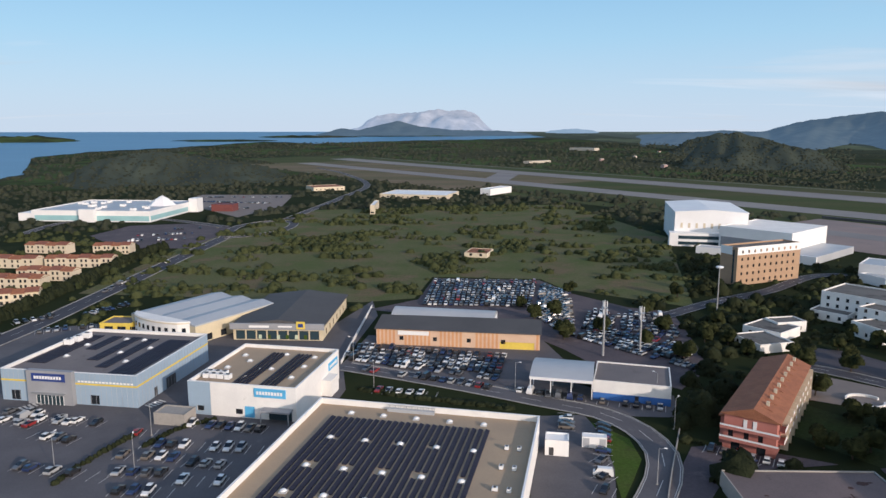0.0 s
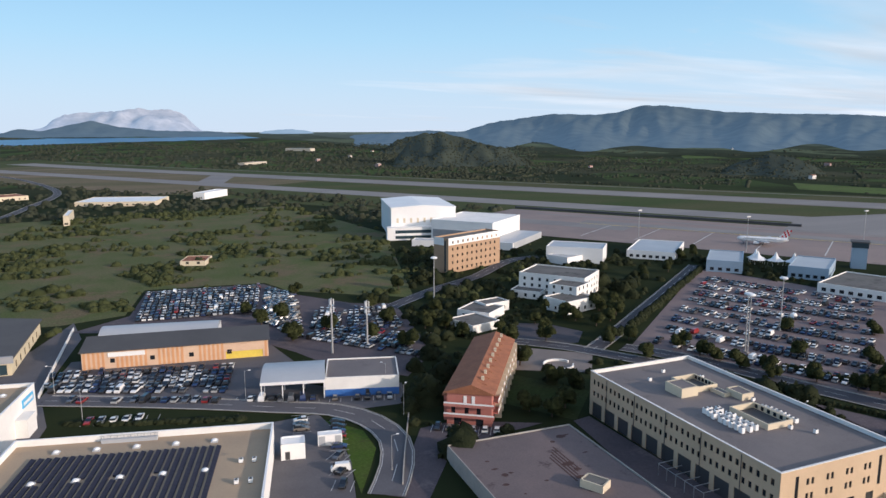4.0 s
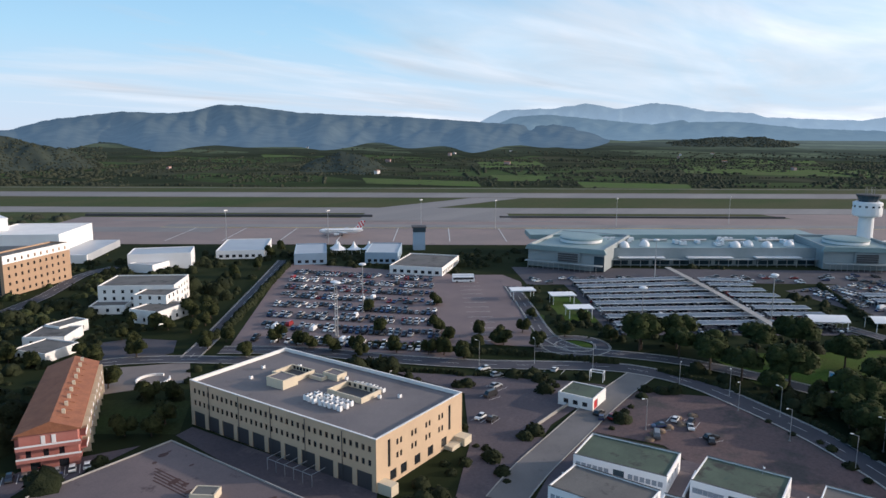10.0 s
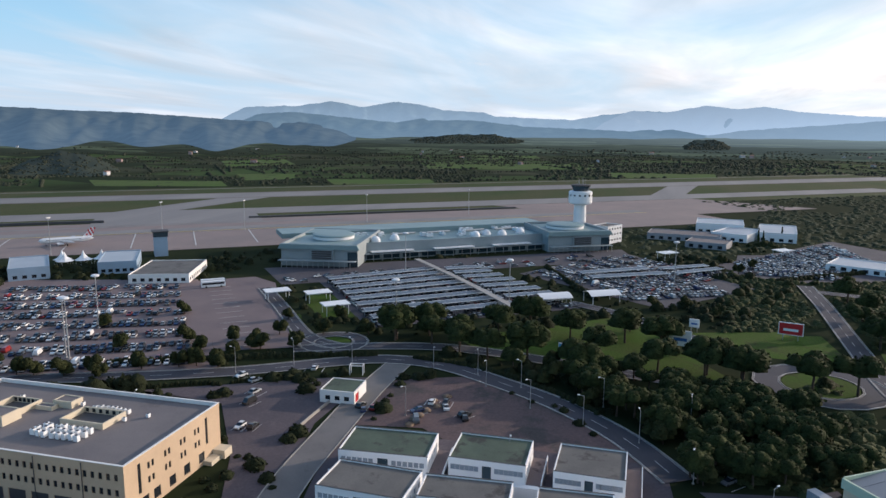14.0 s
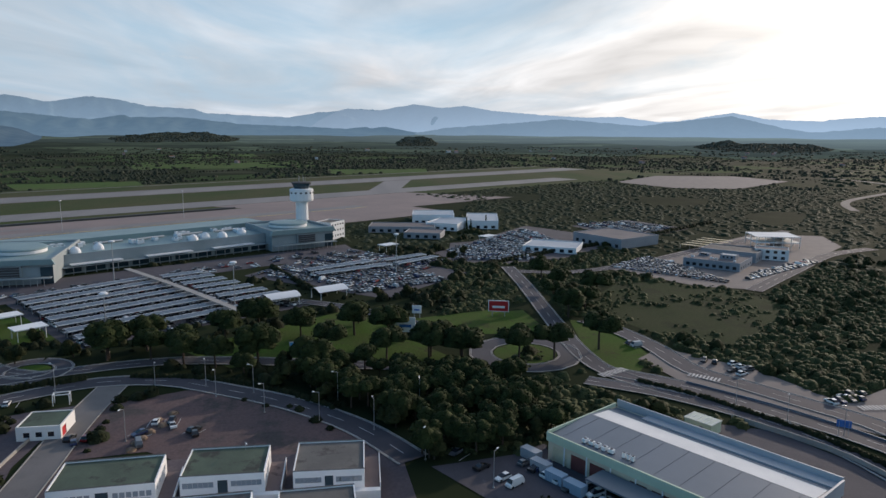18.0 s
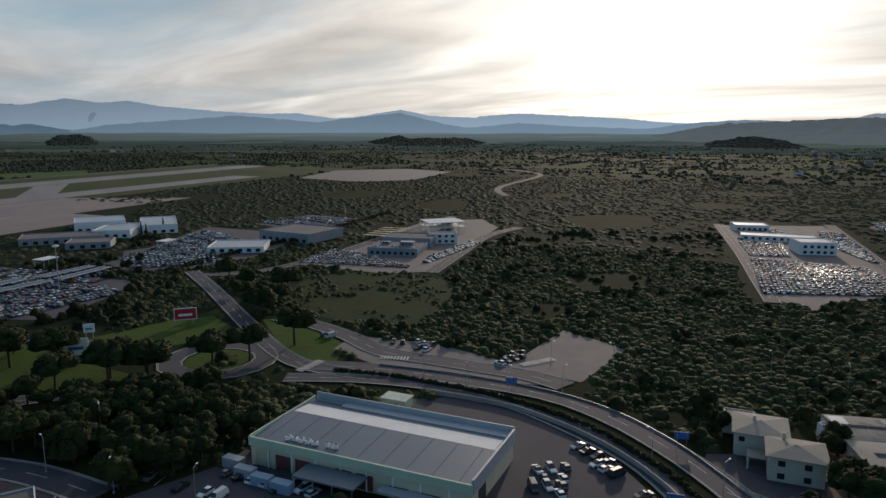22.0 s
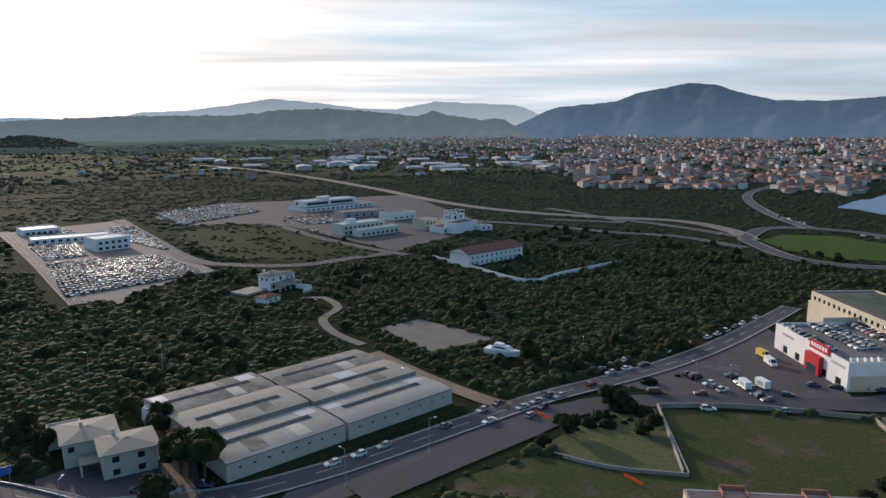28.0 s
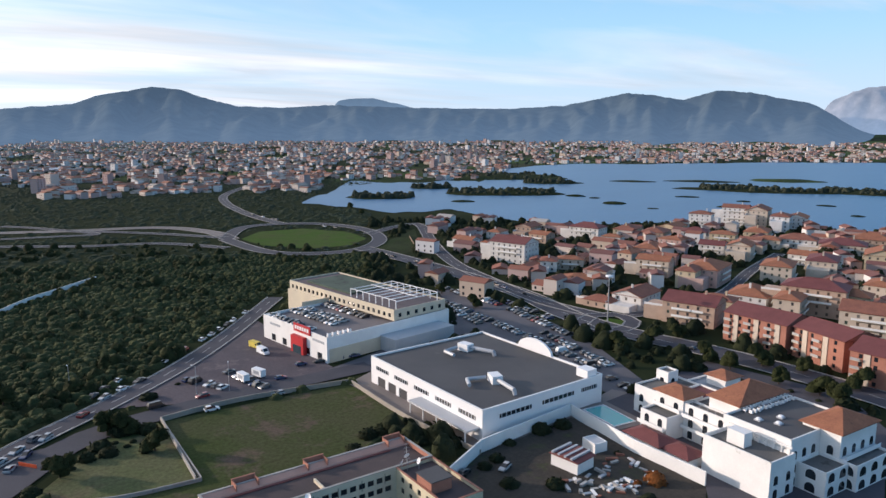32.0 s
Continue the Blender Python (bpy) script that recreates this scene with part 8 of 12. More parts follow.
part("porch_roof", Shape().box(-7.6, 3.6, 3.0, -3.05, 8.5, 3.3), PALECONC, o)
for x, y in ((-7.3, 3.9), (-7.3, 8.2)):
    part("porch_post", Shape().box(x - 0.2, y - 0.2, 0, x + 0.2, y + 0.2, 3.0), OLDWHITE, o)
for x, y in ((0.5, 9.5), (-6.0, 18.0)):
    part("chimney", Shape().box(x - 0.4, y - 0.4, 6.4, x + 0.4, y + 0.4, 8.4), CREAM, o)

# vaulted works: two bays of curved roof strips with one long slot each
def curved_strip(s, xa, xb, prof, low):
    n = len(prof)
    vs = [(x, y, z) for x in (xa, xb) for y, z in prof] + [(xa, prof[0][0], low), (xa, prof[-1][0], low), (xb, prof[0][0], low), (xb, prof[-1][0], low)]
    a, b, c, d = 2 * n, 2 * n + 1, 2 * n + 2, 2 * n + 3
    return s.add(vs, [(i, n + i, n + i + 1, i + 1) for i in range(n - 1)] + [tuple([a] + list(range(n)) + [b])[::1], tuple([d] + list(range(2 * n - 1, n - 1, -1)) + [c]), (a, c, n, 0), (b, n - 1, 2 * n - 1, d)])


for bx, by, bl, bd, nr in ((46.0, -160.5, 33.0, 53.0, 3), (20.5, -185.5, 37.0, 50.0, 3)):
    o = thing("vaulted_works_bay", pose(bx, by, 0, 0, 0, -135), "low industrial bay with curved weathered roofs and long roof slots", "works", "works bays")
    shell(o, bl, bd, 0, 4.4, OLDWHITE, GREYROOF, parapet=0.05, cy=bd / 2, holes={"S": row_of(8, bl, 0.8, 2.6, 0.5, 1.5)})
    w = bd / nr
    for k in range(nr):
        y0, z = k * w + 0.1, 4.42 + (0.75, 1.5, 0.9)[k]
        y1, s0, s1 = y0 + w - 0.2, y0 + w * (0.46, 0.40, 0.44)[k], y0 + w * (0.62, 0.56, 0.58)[k]
        e0, e1 = -bl / 2 + bl * 0.12, bl / 2 - bl * 0.14
        mt = (CONCRETE, PALECONC, WORKSROOF)[k]

        def top(u, zz=z, low=(0.5, 0.25, 0.5)[k]):
            return zz - low * max(0.0, 1 - u * 3.2) ** 2 - 0.55 * max(0.0, (u - 0.55) / 0.45) ** 2
        near = [(y0 + q * (s0 - y0) / 6, top(q * (s0 - y0) / 6 / w)) for q in range(7)]
        back = [(s1 + q * (y1 - s1) / 5, top((s1 - y0 + q * (y1 - s1) / 5) / w)) for q in range(6)]
        mids = [(s0, top((s0 - y0) / w)), (s1, top((s1 - y0) / w))]
        s = curved_strip(Shape(), -bl / 2, bl / 2, near, 4.402)
        curved_strip(s, -bl / 2, bl / 2, back, 4.402)
        curved_strip(s, -bl / 2, e0, mids, 4.402), curved_strip(s, e1, bl / 2, mids, 4.402)
        vt = part("roof_strip", s, mt, o, "curved weathered concrete roof strip")
        part("slot_floor", Shape().box(e0, s0, 4.403, e1, s1, z - 0.62), WORKSROOF, vt)
        part("slot_wall", Shape().box(e0 + 0.02, s1 - 0.25, z - 0.61, e1 - 0.02, s1 - 0.02, z + 0.12).box(e0 + 0.02, s0 + 0.02, z - 0.61, e1 - 0.02, s0 + 0.15, z + 0.06), SLOTWALL, vt, "pinkish weathered upstand of the roof slot")
        for j in range(7):
            x = e0 + 1.5 + j * (e1 - e0 - 3) / 6
            part("slot_pier", Shape().box(x - 0.14, s1 - 0.5, z - 0.61, x + 0.14, s1 - 0.254, z + 0.05), CONCRETE, vt)
        # patched sheets
        for j in range(5):
            x = -bl / 2 + bl * (0.02 + 0.195 * j)
            if (2 * j + 3 * k + (bl > 35)) % 4 < 3:
                seg = near[1:7] if j % 2 else back[0:5]
                s = Shape()
                curved_strip(s, x, x + bl * (0.12 + 0.03 * (j % 3)), [(y, q + 0.03) for y, q in seg], seg[0][1] - 0.3)
                part("roof_sheet", s, (METALROOF, WORKSROOF, PALECONC, OLDWHITE)[(j + 2 * k) % 4], vt)
        # dark strip paints the shaded overhang line along the near edge
        part("edge_gutter", Shape().box(-bl / 2 + 0.1, y0 - 0.1, top(0) - 0.12, bl / 2 - 0.1, y0 - 0.004, top(0) + 0.03), DARKSTEEL, vt)
o, L, W = block("works_gatehouse", "small pale blue fronted works office", "office building", (87.9, -184.4, 9.6, 8.2, 163.8), 4.0, WHITE, PALECONC, parapet=0.2, holes={"E": [(1, 7, 1.0, 3.0, BLUEWALL)]})

# villa
VILLACARS = []
o = thing("white_villa", pose(103.2, -337.4, 0, 0, 0, -117.5), "white two-storey villa with grey-brown tiled roofs and a terrace", "villa")
shell(o, 11, 8, 0, 7.6, WHITE, WORKSROOF, parapet=0.05, cx=5.5, cy=4, holes={"S": [(2, 3.2, 4.8, 6.2), (6.8, 8.2, 4.6, 6.2), (1.6, 3.2, 1, 2.6)], "W": [(2, 3.2, 4.8, 6.2), (5, 6.2, 4.8, 6.2)]})
pitched(o, 11, 8, 7.62, 12, 0.7, WORKSROOF, cx=5.5, cy=4, hip=True)
shell(o, 8, 7, 0, 5.8, WHITE, WORKSROOF, parapet=0.05, cx=15.004, cy=4.5, holes={"S": [(1.5, 2.7, 3.8, 5.0), (5, 6.2, 3.8, 5.0)]})
pitched(o, 8, 7, 5.82, 14, 0.6, WORKSROOF, cx=15.0, cy=4.5)
part("porch_roof", Shape().add([(1, -5.5, 2.9), (17, -5.5, 2.9), (17, -0.01, 3.9), (1, -0.01, 3.9), (1, -5.5, 2.7), (17, -5.5, 2.7), (17, -0.01, 3.7), (1, -0.01, 3.7)], [(0, 1, 2, 3), (7, 6, 5, 4), (0, 4, 5, 1), (1, 5, 6, 2), (3, 7, 4, 0)]), WORKSROOF, o, "dark grey-brown tiled porch roof")
for k in range(5):
    part("porch_post", Shape().box(1.2 + k * 3.8, -5.3, 0, 1.5 + k * 3.8, -5.0, 2.75), WHITE, o)
shell(o, 9, 7, 0, 2.9, WHITE, WORKSROOF, parapet=0.05, cx=-16.5, cy=-14.5, holes={"S": [(2, 3.2, 0.9, 2.1), (5.6, 6.8, 0.9, 2.1)]}, names=("cottage_wall", "cottage_ceiling"))
pitched(o, 9, 7, 2.92, 18, 0.6, TILEBROWN, cx=-16.5, cy=-14.5, hip=True)
part("terrace", Shape().box(-14, 2, 0, -0.01, 13, 1.1), PALECONC, o)
part("yard_wall", Shape().box(12, -16, 0, 12.4, -6, 2.6).box(6, -16.4, 0, 12.4, -16.004, 1.6), WHITE, o)
part("chimney", Shape().box(1.2, 5, 7.7, 2.1, 5.9, 10.2), WHITE, o)
for x, y, r2 in ((82.6, -318.6, 60), (77.0, -319.1, 140)):
    VILLACARS.append((x, y, r2))

# dealerships and commercial plots
for nm, lab, sp, h, wl5, rf5, nwin in (
        ("rental_depot_office", "low flat-roofed rental depot office with windows", (396.5, -225.5, 33.0, 28.0, -135.0), 5.2, GREYWALL, TAUPEROOF, 8),
        ("rental_depot_hall", "pale rental depot hall behind the office", (420.0, -249.0, 34.0, 24.0, -135.0), 6.4, GREYWALL, GREYROOF, 6),
        ("depot_wash_hall", "small white wash hall at the rental depot", (414.0, -272.0, 20.0, 14.0, -122.0), 7.2, WHITE, TAUPEROOF, 4),
        ("car_showroom", "white car showroom with flat roof and glazed front", (248.7, -454.6, 22.5, 20.0, -129.4), 8.5, WHITE, METALROOF, 5), ("long_car_hall", "long low white car hall", (291.6, -484.3, 49.8, 18.1, -143.5), 4.0, WHITE, METALROOF, 10),
        ("rear_car_hall", "low white car hall with yellowish roof edge", (334.7, -515.2, 25.5, 21.1, -134.4), 5.0, WHITE, METALROOF, 6),
        ("showroom_podium", "low white showroom podium with shop fronts", (146.0, -690.3, 80.1, 30.0, -133.1), 4.2, WHITE, GREYROOF, 14),
        ("grey_low_hall", "low grey flat-roofed hall with plain walls", (108.4, -632.8, 40.8, 20.0, -142.9), 5.5, GREYWALL, TAUPEROOF, 5), ("glass_fronted_hall", "white hall with a glazed corner", (71.1, -614.0, 28.0, 18.0, -131.0), 6.5, WHITE, GREYROOF, 4),
        ("arched_window_office", "pale mint two-storey office with arched windows", (92.0, -533.0, 40.0, 14.0, -132.9), 8.6, PALEMINT, METALROOF, 9), ("mint_wing", "low pale mint wing with a row of arched windows", (77.0, -524.5, 38.0, 10.0, -132.9), 5.6, PALEMINT, METALROOF, 8),
        ("tan_cube_office", "tan rendered two-storey cube office", (42.4, -553.0, 14.0, 14.0, -129.0), 8.6, CREAM, PALECONC, 3), ("tan_low_wing", "tan low wing beside the cube office", (33.0, -566.0, 18.0, 12.0, -129.0), 6.0, CREAM, GREYROOF, 3),
        ("white_wall_block", "white block with a tall blank front wall", (13.6, -541.0, 28.0, 12.0, -123.0), 8.0, WHITE, GREYROOF, 0), ("brown_terrace_block", "low block with brown terrace roof", (27.0, -537.5, 16.0, 14.0, -128.0), 5.0, WHITE, TILEBROWN, 4),
        ("small_end_block", "small white end block", (-3.9, -549.1, 13.0, 7.0, -139.1), 4.0, WHITE, GREYROOF, 2)):
    hs = {"S": [q for z in ((1.0, 4.6) if h > 7 else (1.0,)) for q in row_of(max(1, nwin), sp[2], min(2.2, sp[2] / max(1, nwin) * 0.6), z, 1.8)], "E": [q for z in ((1.0, 4.6) if h > 7 else (1.0,)) for q in row_of(max(2, int(sp[3] / 5)), sp[3], 1.8, z, 1.8)]}
    if nwin == 0:
        hs = {}
    block(nm, lab, "commercial building", sp, h, wl5, rf5, "commercial plots", parapet=0.5, holes=hs)
pm = bpy.data.objects["showroom_podium"].matrix_basis
o = thing("showroom_upper_storey", pm @ pose(-4, 4, 3.72), "white upper showroom storey with long ribbon windows", "commercial building")
shell(o, 62, 18, 0, 5.6, WHITE, METALROOF, parapet=0.5, holes={"S": [(4, 28, 1.4, 4.0, GLASSBAND), (31, 58, 1.4, 4.0, GLASSBAND)], "W": [(4, 8, 1.4, 4.0, GLASSBAND)], "E": row_of(3, 18, 3.0, 1.4, 2.4)})
part("roof_box", Shape().box(-8, -3, 5.12, 3, 4, 8.2), WHITE, o)
part("antenna", Shape().tube((4, 2, 5.12), (4, 2, 20), 0.14, 0.06, 6), STEEL, o)
am = bpy.data.objects["arched_window_office"].matrix_basis
o = thing("roof_stair_room", am @ pose(-6, 2, 8.12), "white stair room on the roof", "roof room")
shell(o, 6, 5, 0, 3.0, WHITE, WHITE, parapet=0.2)
wm = bpy.data.objects["white_wall_block"].matrix_basis
o = thing("white_frame_tower", wm @ pose(6.0, 10.5, 0), "white four-storey tower block with open top frame", "tower block")
shell(o, 16, 8.9, 0, 12.5, WHITE, GREYROOF, parapet=0.4, holes={"S": [(2, 5, 9.0, 11.6), (10, 12, 9.0, 11.6)], "W": [(2, 3.4, 9.2, 11.4), (5, 6.4, 9.2, 11.4)]})
for x in (-7.6, -2.6, 2.6, 7.6):
    for y in (-4.1, 4.1):
        part("top_post", Shape().box(x - 0.2, y - 0.2, 12.504, x + 0.2, y + 0.2, 15.0), WHITE, o)
part("top_beam", Shape().box(-7.9, -4.3, 15.0, 7.9, -3.9, 15.4).box(-7.9, 3.9, 15.0, 7.9, 4.3, 15.4).box(-7.9, -3.896, 15.0, -7.5, 3.896, 15.4).box(7.5, -3.896, 15.0, 7.9, 3.896, 15.4), WHITE, o)
dh = bpy.data.objects["rental_depot_office"].matrix_basis
for x, y, lx, ly, hh in ((6, 2, 9, 7, 2.6), (-9, 4, 6, 5, 1.6)):
    rr2 = thing("roof_room", dh @ pose(x, y, 4.72), "small grey room standing on the depot roof", "roof room")
    shell(rr2, lx, ly, 0, hh, GREYWALL, METALROOF, parapet=0.2, holes={"S": row_of(3, lx, 1.2, 0.6, 1.2)})
for x, y in ((-2, -6), (1, -7), (12, -8), (-13, -7)):
    roof_unit(x, y, 4.72, dh, 1.8, 1.2, 1.1)
# unfinished open frame at the back of the depot
o = thing("open_frame_building", pose(460, -302, 0, 0, 0, -103), "open two-storey white concrete frame with flat slabs", "building")
for z in (4.0, 8.0):
    part("slab", Shape().box(-15, -12, z, 15, 12, z + 0.45), WHITE, o)
for i in range(6):
    for y in (-11.6, 0, 11.6):
        for z in (0, 4.454):
            part("column", Shape().box(-14.8 + i * 5.84, y - 0.25, z, -14.4 + i * 5.84, y + 0.25, 4.0 + (z > 0) * (z - 0.46)), WHITE, o)
part("core", Shape().box(2, 2, 0.004, 9, 9, 3.99).box(2, 2, 4.46, 9, 9, 7.99), GREYWALL, o, "grey stair core")
for k in range(5):
    cn = thing("shade_canopy", pose(452 + k * 6.2, -240 - k * 7.4, 0, 0, 0, -50), "pale yellowish shade canopy over parked cars", "canopy", "depot shade canopies")
    part("sheet", Shape().sweep([(-2.6, 3.0), (2.6, 2.6), (2.6, 2.7), (-2.6, 3.1)], -11, 11), SANDSHEET, cn)
    for y in (-10, -3.4, 3.4, 10):
        part("post", Shape().box(-2.2, y - 0.08, 0, -2.04, y + 0.08, 2.96), STEEL, cn)
# long red-roofed rural school
o, L, W = place("red_roofed_hall", "long white two-storey hall with red tiled roof", "hall", -5.4, -424.6, 46.1, 16.4, -135.6)
shell(o, L, W, 0, 7.0, WHITE, TILE, parapet=0.05, holes={"S": [q for z in (1.0, 4.2) for q in row_of(11, L, 1.3, z, 1.5)]})
pitched(o, L, W, 7.0, 20, 0.7, TILEMAROON, gable=WHITE)
fw = smooth_line([(28, -428), (2, -395), (-26, -362), (-45, -381), (-82, -415)], 8.0)
solid("garden_wall", ribbon(fw, -0.15, 0.15, 2.2, 2.2), WHITE, "long white garden wall through the scrub", "wall", kind="structure")

# red-fronted store with rooftop parking
o, L, W = place("roof_parking_store", "white store with red entrance and cars parked on its roof", "store", -142.0, -238.7, 44.2, 59.5, 95.5)
M = o.matrix_basis
shell(o, L, W, 0, 9.5, WHITE, TAUPEROOF, parapet=1.0, holes={"S": [(6 + k * 8, 9 + k * 8, 0.4, 3.0) for k in range(5)], "E": [(k * 6 + 4, k * 6 + 6.4, 2.0, 3.4) for k in range(7)]})
rp = part("red_portal", Shape().box(0.5, -W / 2 - 1.6, 0, 9.0, -W / 2 - 0.004, 6.6), RED, o, "red entrance portal")
part("red_sign", Shape().box(1.0, -W / 2 - 0.5, 8.0, 12.0, -W / 2 - 0.004, 11.0), RED, o, "red rooftop sign")
s = Shape()
for k in range(6):
    s.box(2.0 + k * 1.6, -W / 2 - 0.58, 8.9, 3.1 + k * 1.6, -W / 2 - 0.504, 10.2)
part("lettering_bars", s, CLEAN, o)
s = Shape()
for x0 in (-17, 13):
    for k in range(7):
        s.box(x0 + k * 1.1, -W / 2 - 0.08, 6.6, x0 + 0.75 + k * 1.1, -W / 2 - 0.004, 7.5)
part("lettering_bars", s, METALROOF, o)
part("door_glass", Shape().box(2.0, -W / 2 - 1.66, 0.1, 7.5, -W / 2 - 1.604, 3.2), GLASSBAND, rp)
part("west_wing", Shape().box(-55.5, 1.5, 0, -L / 2 - 0.004, W / 2, 9.4), CREAM, o)
up = thing("roof_level_offices", M @ pose(-16.5, 15.2, 0), "cream upper storey with green roof and white pergola frames", "offices")
shell(up, 75, 27, 9.41, 4.3, CREAM, DECKROOF, parapet=0.6, holes={"S": row_of(22, 75, 1.6, 10.4, 1.6), "W": row_of(8, 27, 1.6, 10.4, 1.6), "E": row_of(6, 27, 1.6, 10.4, 1.6)})
part("green_roof_cover", Shape().box(-30, -9, 13.2, 4, 11, 13.9), GREENROOF, up, "dark green roof covering")
for k in range(8):
    pf = part("pergola_frame", Shape().box(6 + k * 4.2, -11.0, 13.2, 6.3 + k * 4.2, -10.7, 16.4).box(6 + k * 4.2, 10.7, 13.2, 6.3 + k * 4.2, 11.0, 16.4).box(6 + k * 4.2, -10.7, 16.1, 6.3 + k * 4.2, 10.7, 16.4), CLEAN, up, "white steel pergola frame")
for y in (-10.85, 0, 10.85):
    part("pergola_rail", Shape().box(6, y - 0.12, 16.404, 35.7, y + 0.12, 16.65), CLEAN, up)
part("east_wing", Shape().box(L / 2 + 0.004, -6, 0, L / 2 + 9, 24, 5.6), METALROOF, o)
part("east_lower_wall", Shape().box(L / 2 + 0.004, -W / 2 + 1, 0, L / 2 + 0.3, -6.004, 5.0), CREAM, o)
part("deck_wall", Shape().box(-L / 2 - 0.3, -12, 9.504, -L / 2 + 0.1, 1.4, 11.2), CREAM, o)
for k in range(5):
    roof_unit(L / 2 - 3, -W / 2 + 3 + k * 2.2, 8.5, M, 1.4, 1.0, 1.4)

# white flat warehouse with ribbon windows
o, L, W = place("white_flat_warehouse", "big white warehouse with dark flat roof and ribbon windows", "warehouse", -140.0, -159.9, 56.5, 47.1, 88.9)
M = o.matrix_basis
rib = [(3.0 + k * 10.8, 10.5 + k * 10.8, 5.2, 6.5) for k in range(5)]
shell(o, L, W, 0, 9.0, CLEAN, DARKROOF, parapet=0.5, cap=CLEAN, holes={"S": rib + [(4 + k * 6.2, 8.5 + k * 6.2, 0, 3.2, DARKSTEEL) for k in range(3)], "E": [(6, 18, 5.2, 6.5), (22, 35, 5.2, 6.5), (38, 45, 5.2, 6.5)]})
for hs, y0 in ((rib, 0), ):
    for a, b, c, d in hs:
        for k in range(6):
            x = -L / 2 + a + (b - a) * (k + 0.5) / 6
            part("window_mullion", Shape().box(x - 0.06, -W / 2 + 0.02, c, x + 0.06, -W / 2 + 0.16, d), CLEAN, o)
for a, b in ((6, 18), (22, 35), (38, 45)):
    for k in range(7):
        y = -W / 2 + a + (b - a) * (k + 0.5) / 7
        part("window_mullion", Shape().box(L / 2 - 0.16, y - 0.06, 5.2, L / 2 - 0.02, y + 0.06, 6.5), CLEAN, o)
part("loading_canopy", Shape().box(0, -W / 2 - 4.5, 3.6, L / 2 - 1.0, -W / 2 - 0.004, 4.0), METALROOF, o)
for k in range(5):
    part("canopy_post", Shape().box(0.4 + k * 6.4, -W / 2 - 4.3, 0, 0.7 + k * 6.4, -W / 2 - 4.0, 3.6), CLEAN, o)
part("curved_sign_gable", Shape().sweep([(0, 0)] + [(8 - 8 * math.cos(math.pi * i / 10), 4.2 * math.sin(math.pi * i / 10)) for i in range(11)] + [(16, 0)], -0.4, 0.4), CLEAN, o, "white rounded gable sign", at=Matrix.Translation((-L / 2 + 20, W / 2 - 0.5, 9.0)))
for x, y, rr in ((-16, 6, 10), (13, -6, -20)):
    dk = thing("rooftop_duct", M @ pose(x, y, 8.5, 0, 0, rr), "pale rooftop air handler with long bent ducts", "duct", "rooftop ducts")
    part("air_handler", Shape().box(-2.2, -1.6, 0, 2.2, 1.6, 2.4), CLEAN, dk)
    part("duct", Shape().tube((2.0, 0, 1.4), (11, 1.5, 1.4), 0.65, n=8), METALROOF, dk)
    part("duct", Shape().tube((-2.0, -2.2, 1.0), (-2.0, -8, 1.0), 0.6, n=8).tube((-2.0, -8, 1.0), (3.0, -9, 1.0), 0.6, n=8), METALROOF, dk)
    part("duct_elbow", Shape().tube((11, 1.5, 1.4), (11.4, 1.6, 0.02), 0.65, n=8), METALROOF, dk)
part("roof_box", Shape().box(L / 2 - 5, W / 2 - 6, 8.504, L / 2 - 0.6, W / 2 - 2, 11.0), CLEAN, o)

# house under the camera with brick-red coping
nb = thing("brick_capped_house", pose(-64.7, -122.9, 0, 0, 0, -3.1), "cream flats with dark roof behind peach and brick-red stepped parapets", "house")
L, W = 48.7, 12.4
shell(nb, L, W, 0, 9.0, CREAM, MAROONFELT, parapet=1.1, cap=KERB, thick=0.4, cx=-1.0, cy=-4.2, holes={"N": [q for z in (0.9, 3.9, 6.3) for q in row_of(13, L, 1.5, z, 1.3, 10.5)]}, face={"S": SALMON})
shell(nb, 9.6, 18.6, 0, 8.8, YELLOWPALE, MAROONFELT, parapet=0.8, cap=BRICKRED, thick=0.3, cx=-20.6, cy=11.3, holes={"E": [q for z in (0.9, 3.9, 6.4) for q in row_of(5, 18.6, 1.3, z, 1.3)]})
x0, y0 = -25.4, -10.4
part("sloped_parapet", Shape().add([(x0 + 0.45, y0 + 0.41, 7.92), (23.2, y0 + 0.41, 7.92), (23.2, y0 + 2.3, 7.92), (x0 + 0.45, y0 + 2.3, 7.92), (x0 + 0.45, y0 + 0.41, 9.0), (23.2, y0 + 0.41, 9.0), (23.2, y0 + 2.0, 8.3), (x0 + 0.45, y0 + 2.0, 8.3)], [(3, 2, 1, 0), (4, 5, 6, 7), (7, 6, 2, 3), (4, 7, 3, 0), (5, 1, 2, 6), (0, 1, 5, 4)]), SALMON, nb, "peach painted sloping parapet")
part("inner_parapet_face", Shape().box(x0 + 0.405, y0 + 0.5, 7.92, x0 + 0.47, 1.5, 8.96), BRICKRED, nb, "brick-red inner parapet")
for px, w in ((-24.6, 4.6), (-4.6, 4.8), (11.2, 5.0)):
    # red stepped bay in the parapet
    bay = part("parapet_bay", Shape().box(px, y0 - 0.9, 8.0, px + w, y0 - 0.65, 9.9), BRICKRED, nb, "brick-red raised parapet bay")
    for x in (px, px + w - 0.25):
        part("bay_cheek", Shape().box(x, y0 - 0.646, 8.0, x + 0.25, y0 + 1.9, 9.7), BRICKRED, bay)
    part("bay_coping", Shape().box(px - 0.08, y0 - 0.98, 9.904, px + w + 0.08, y0 - 0.58, 10.0), BRICKRED, bay)
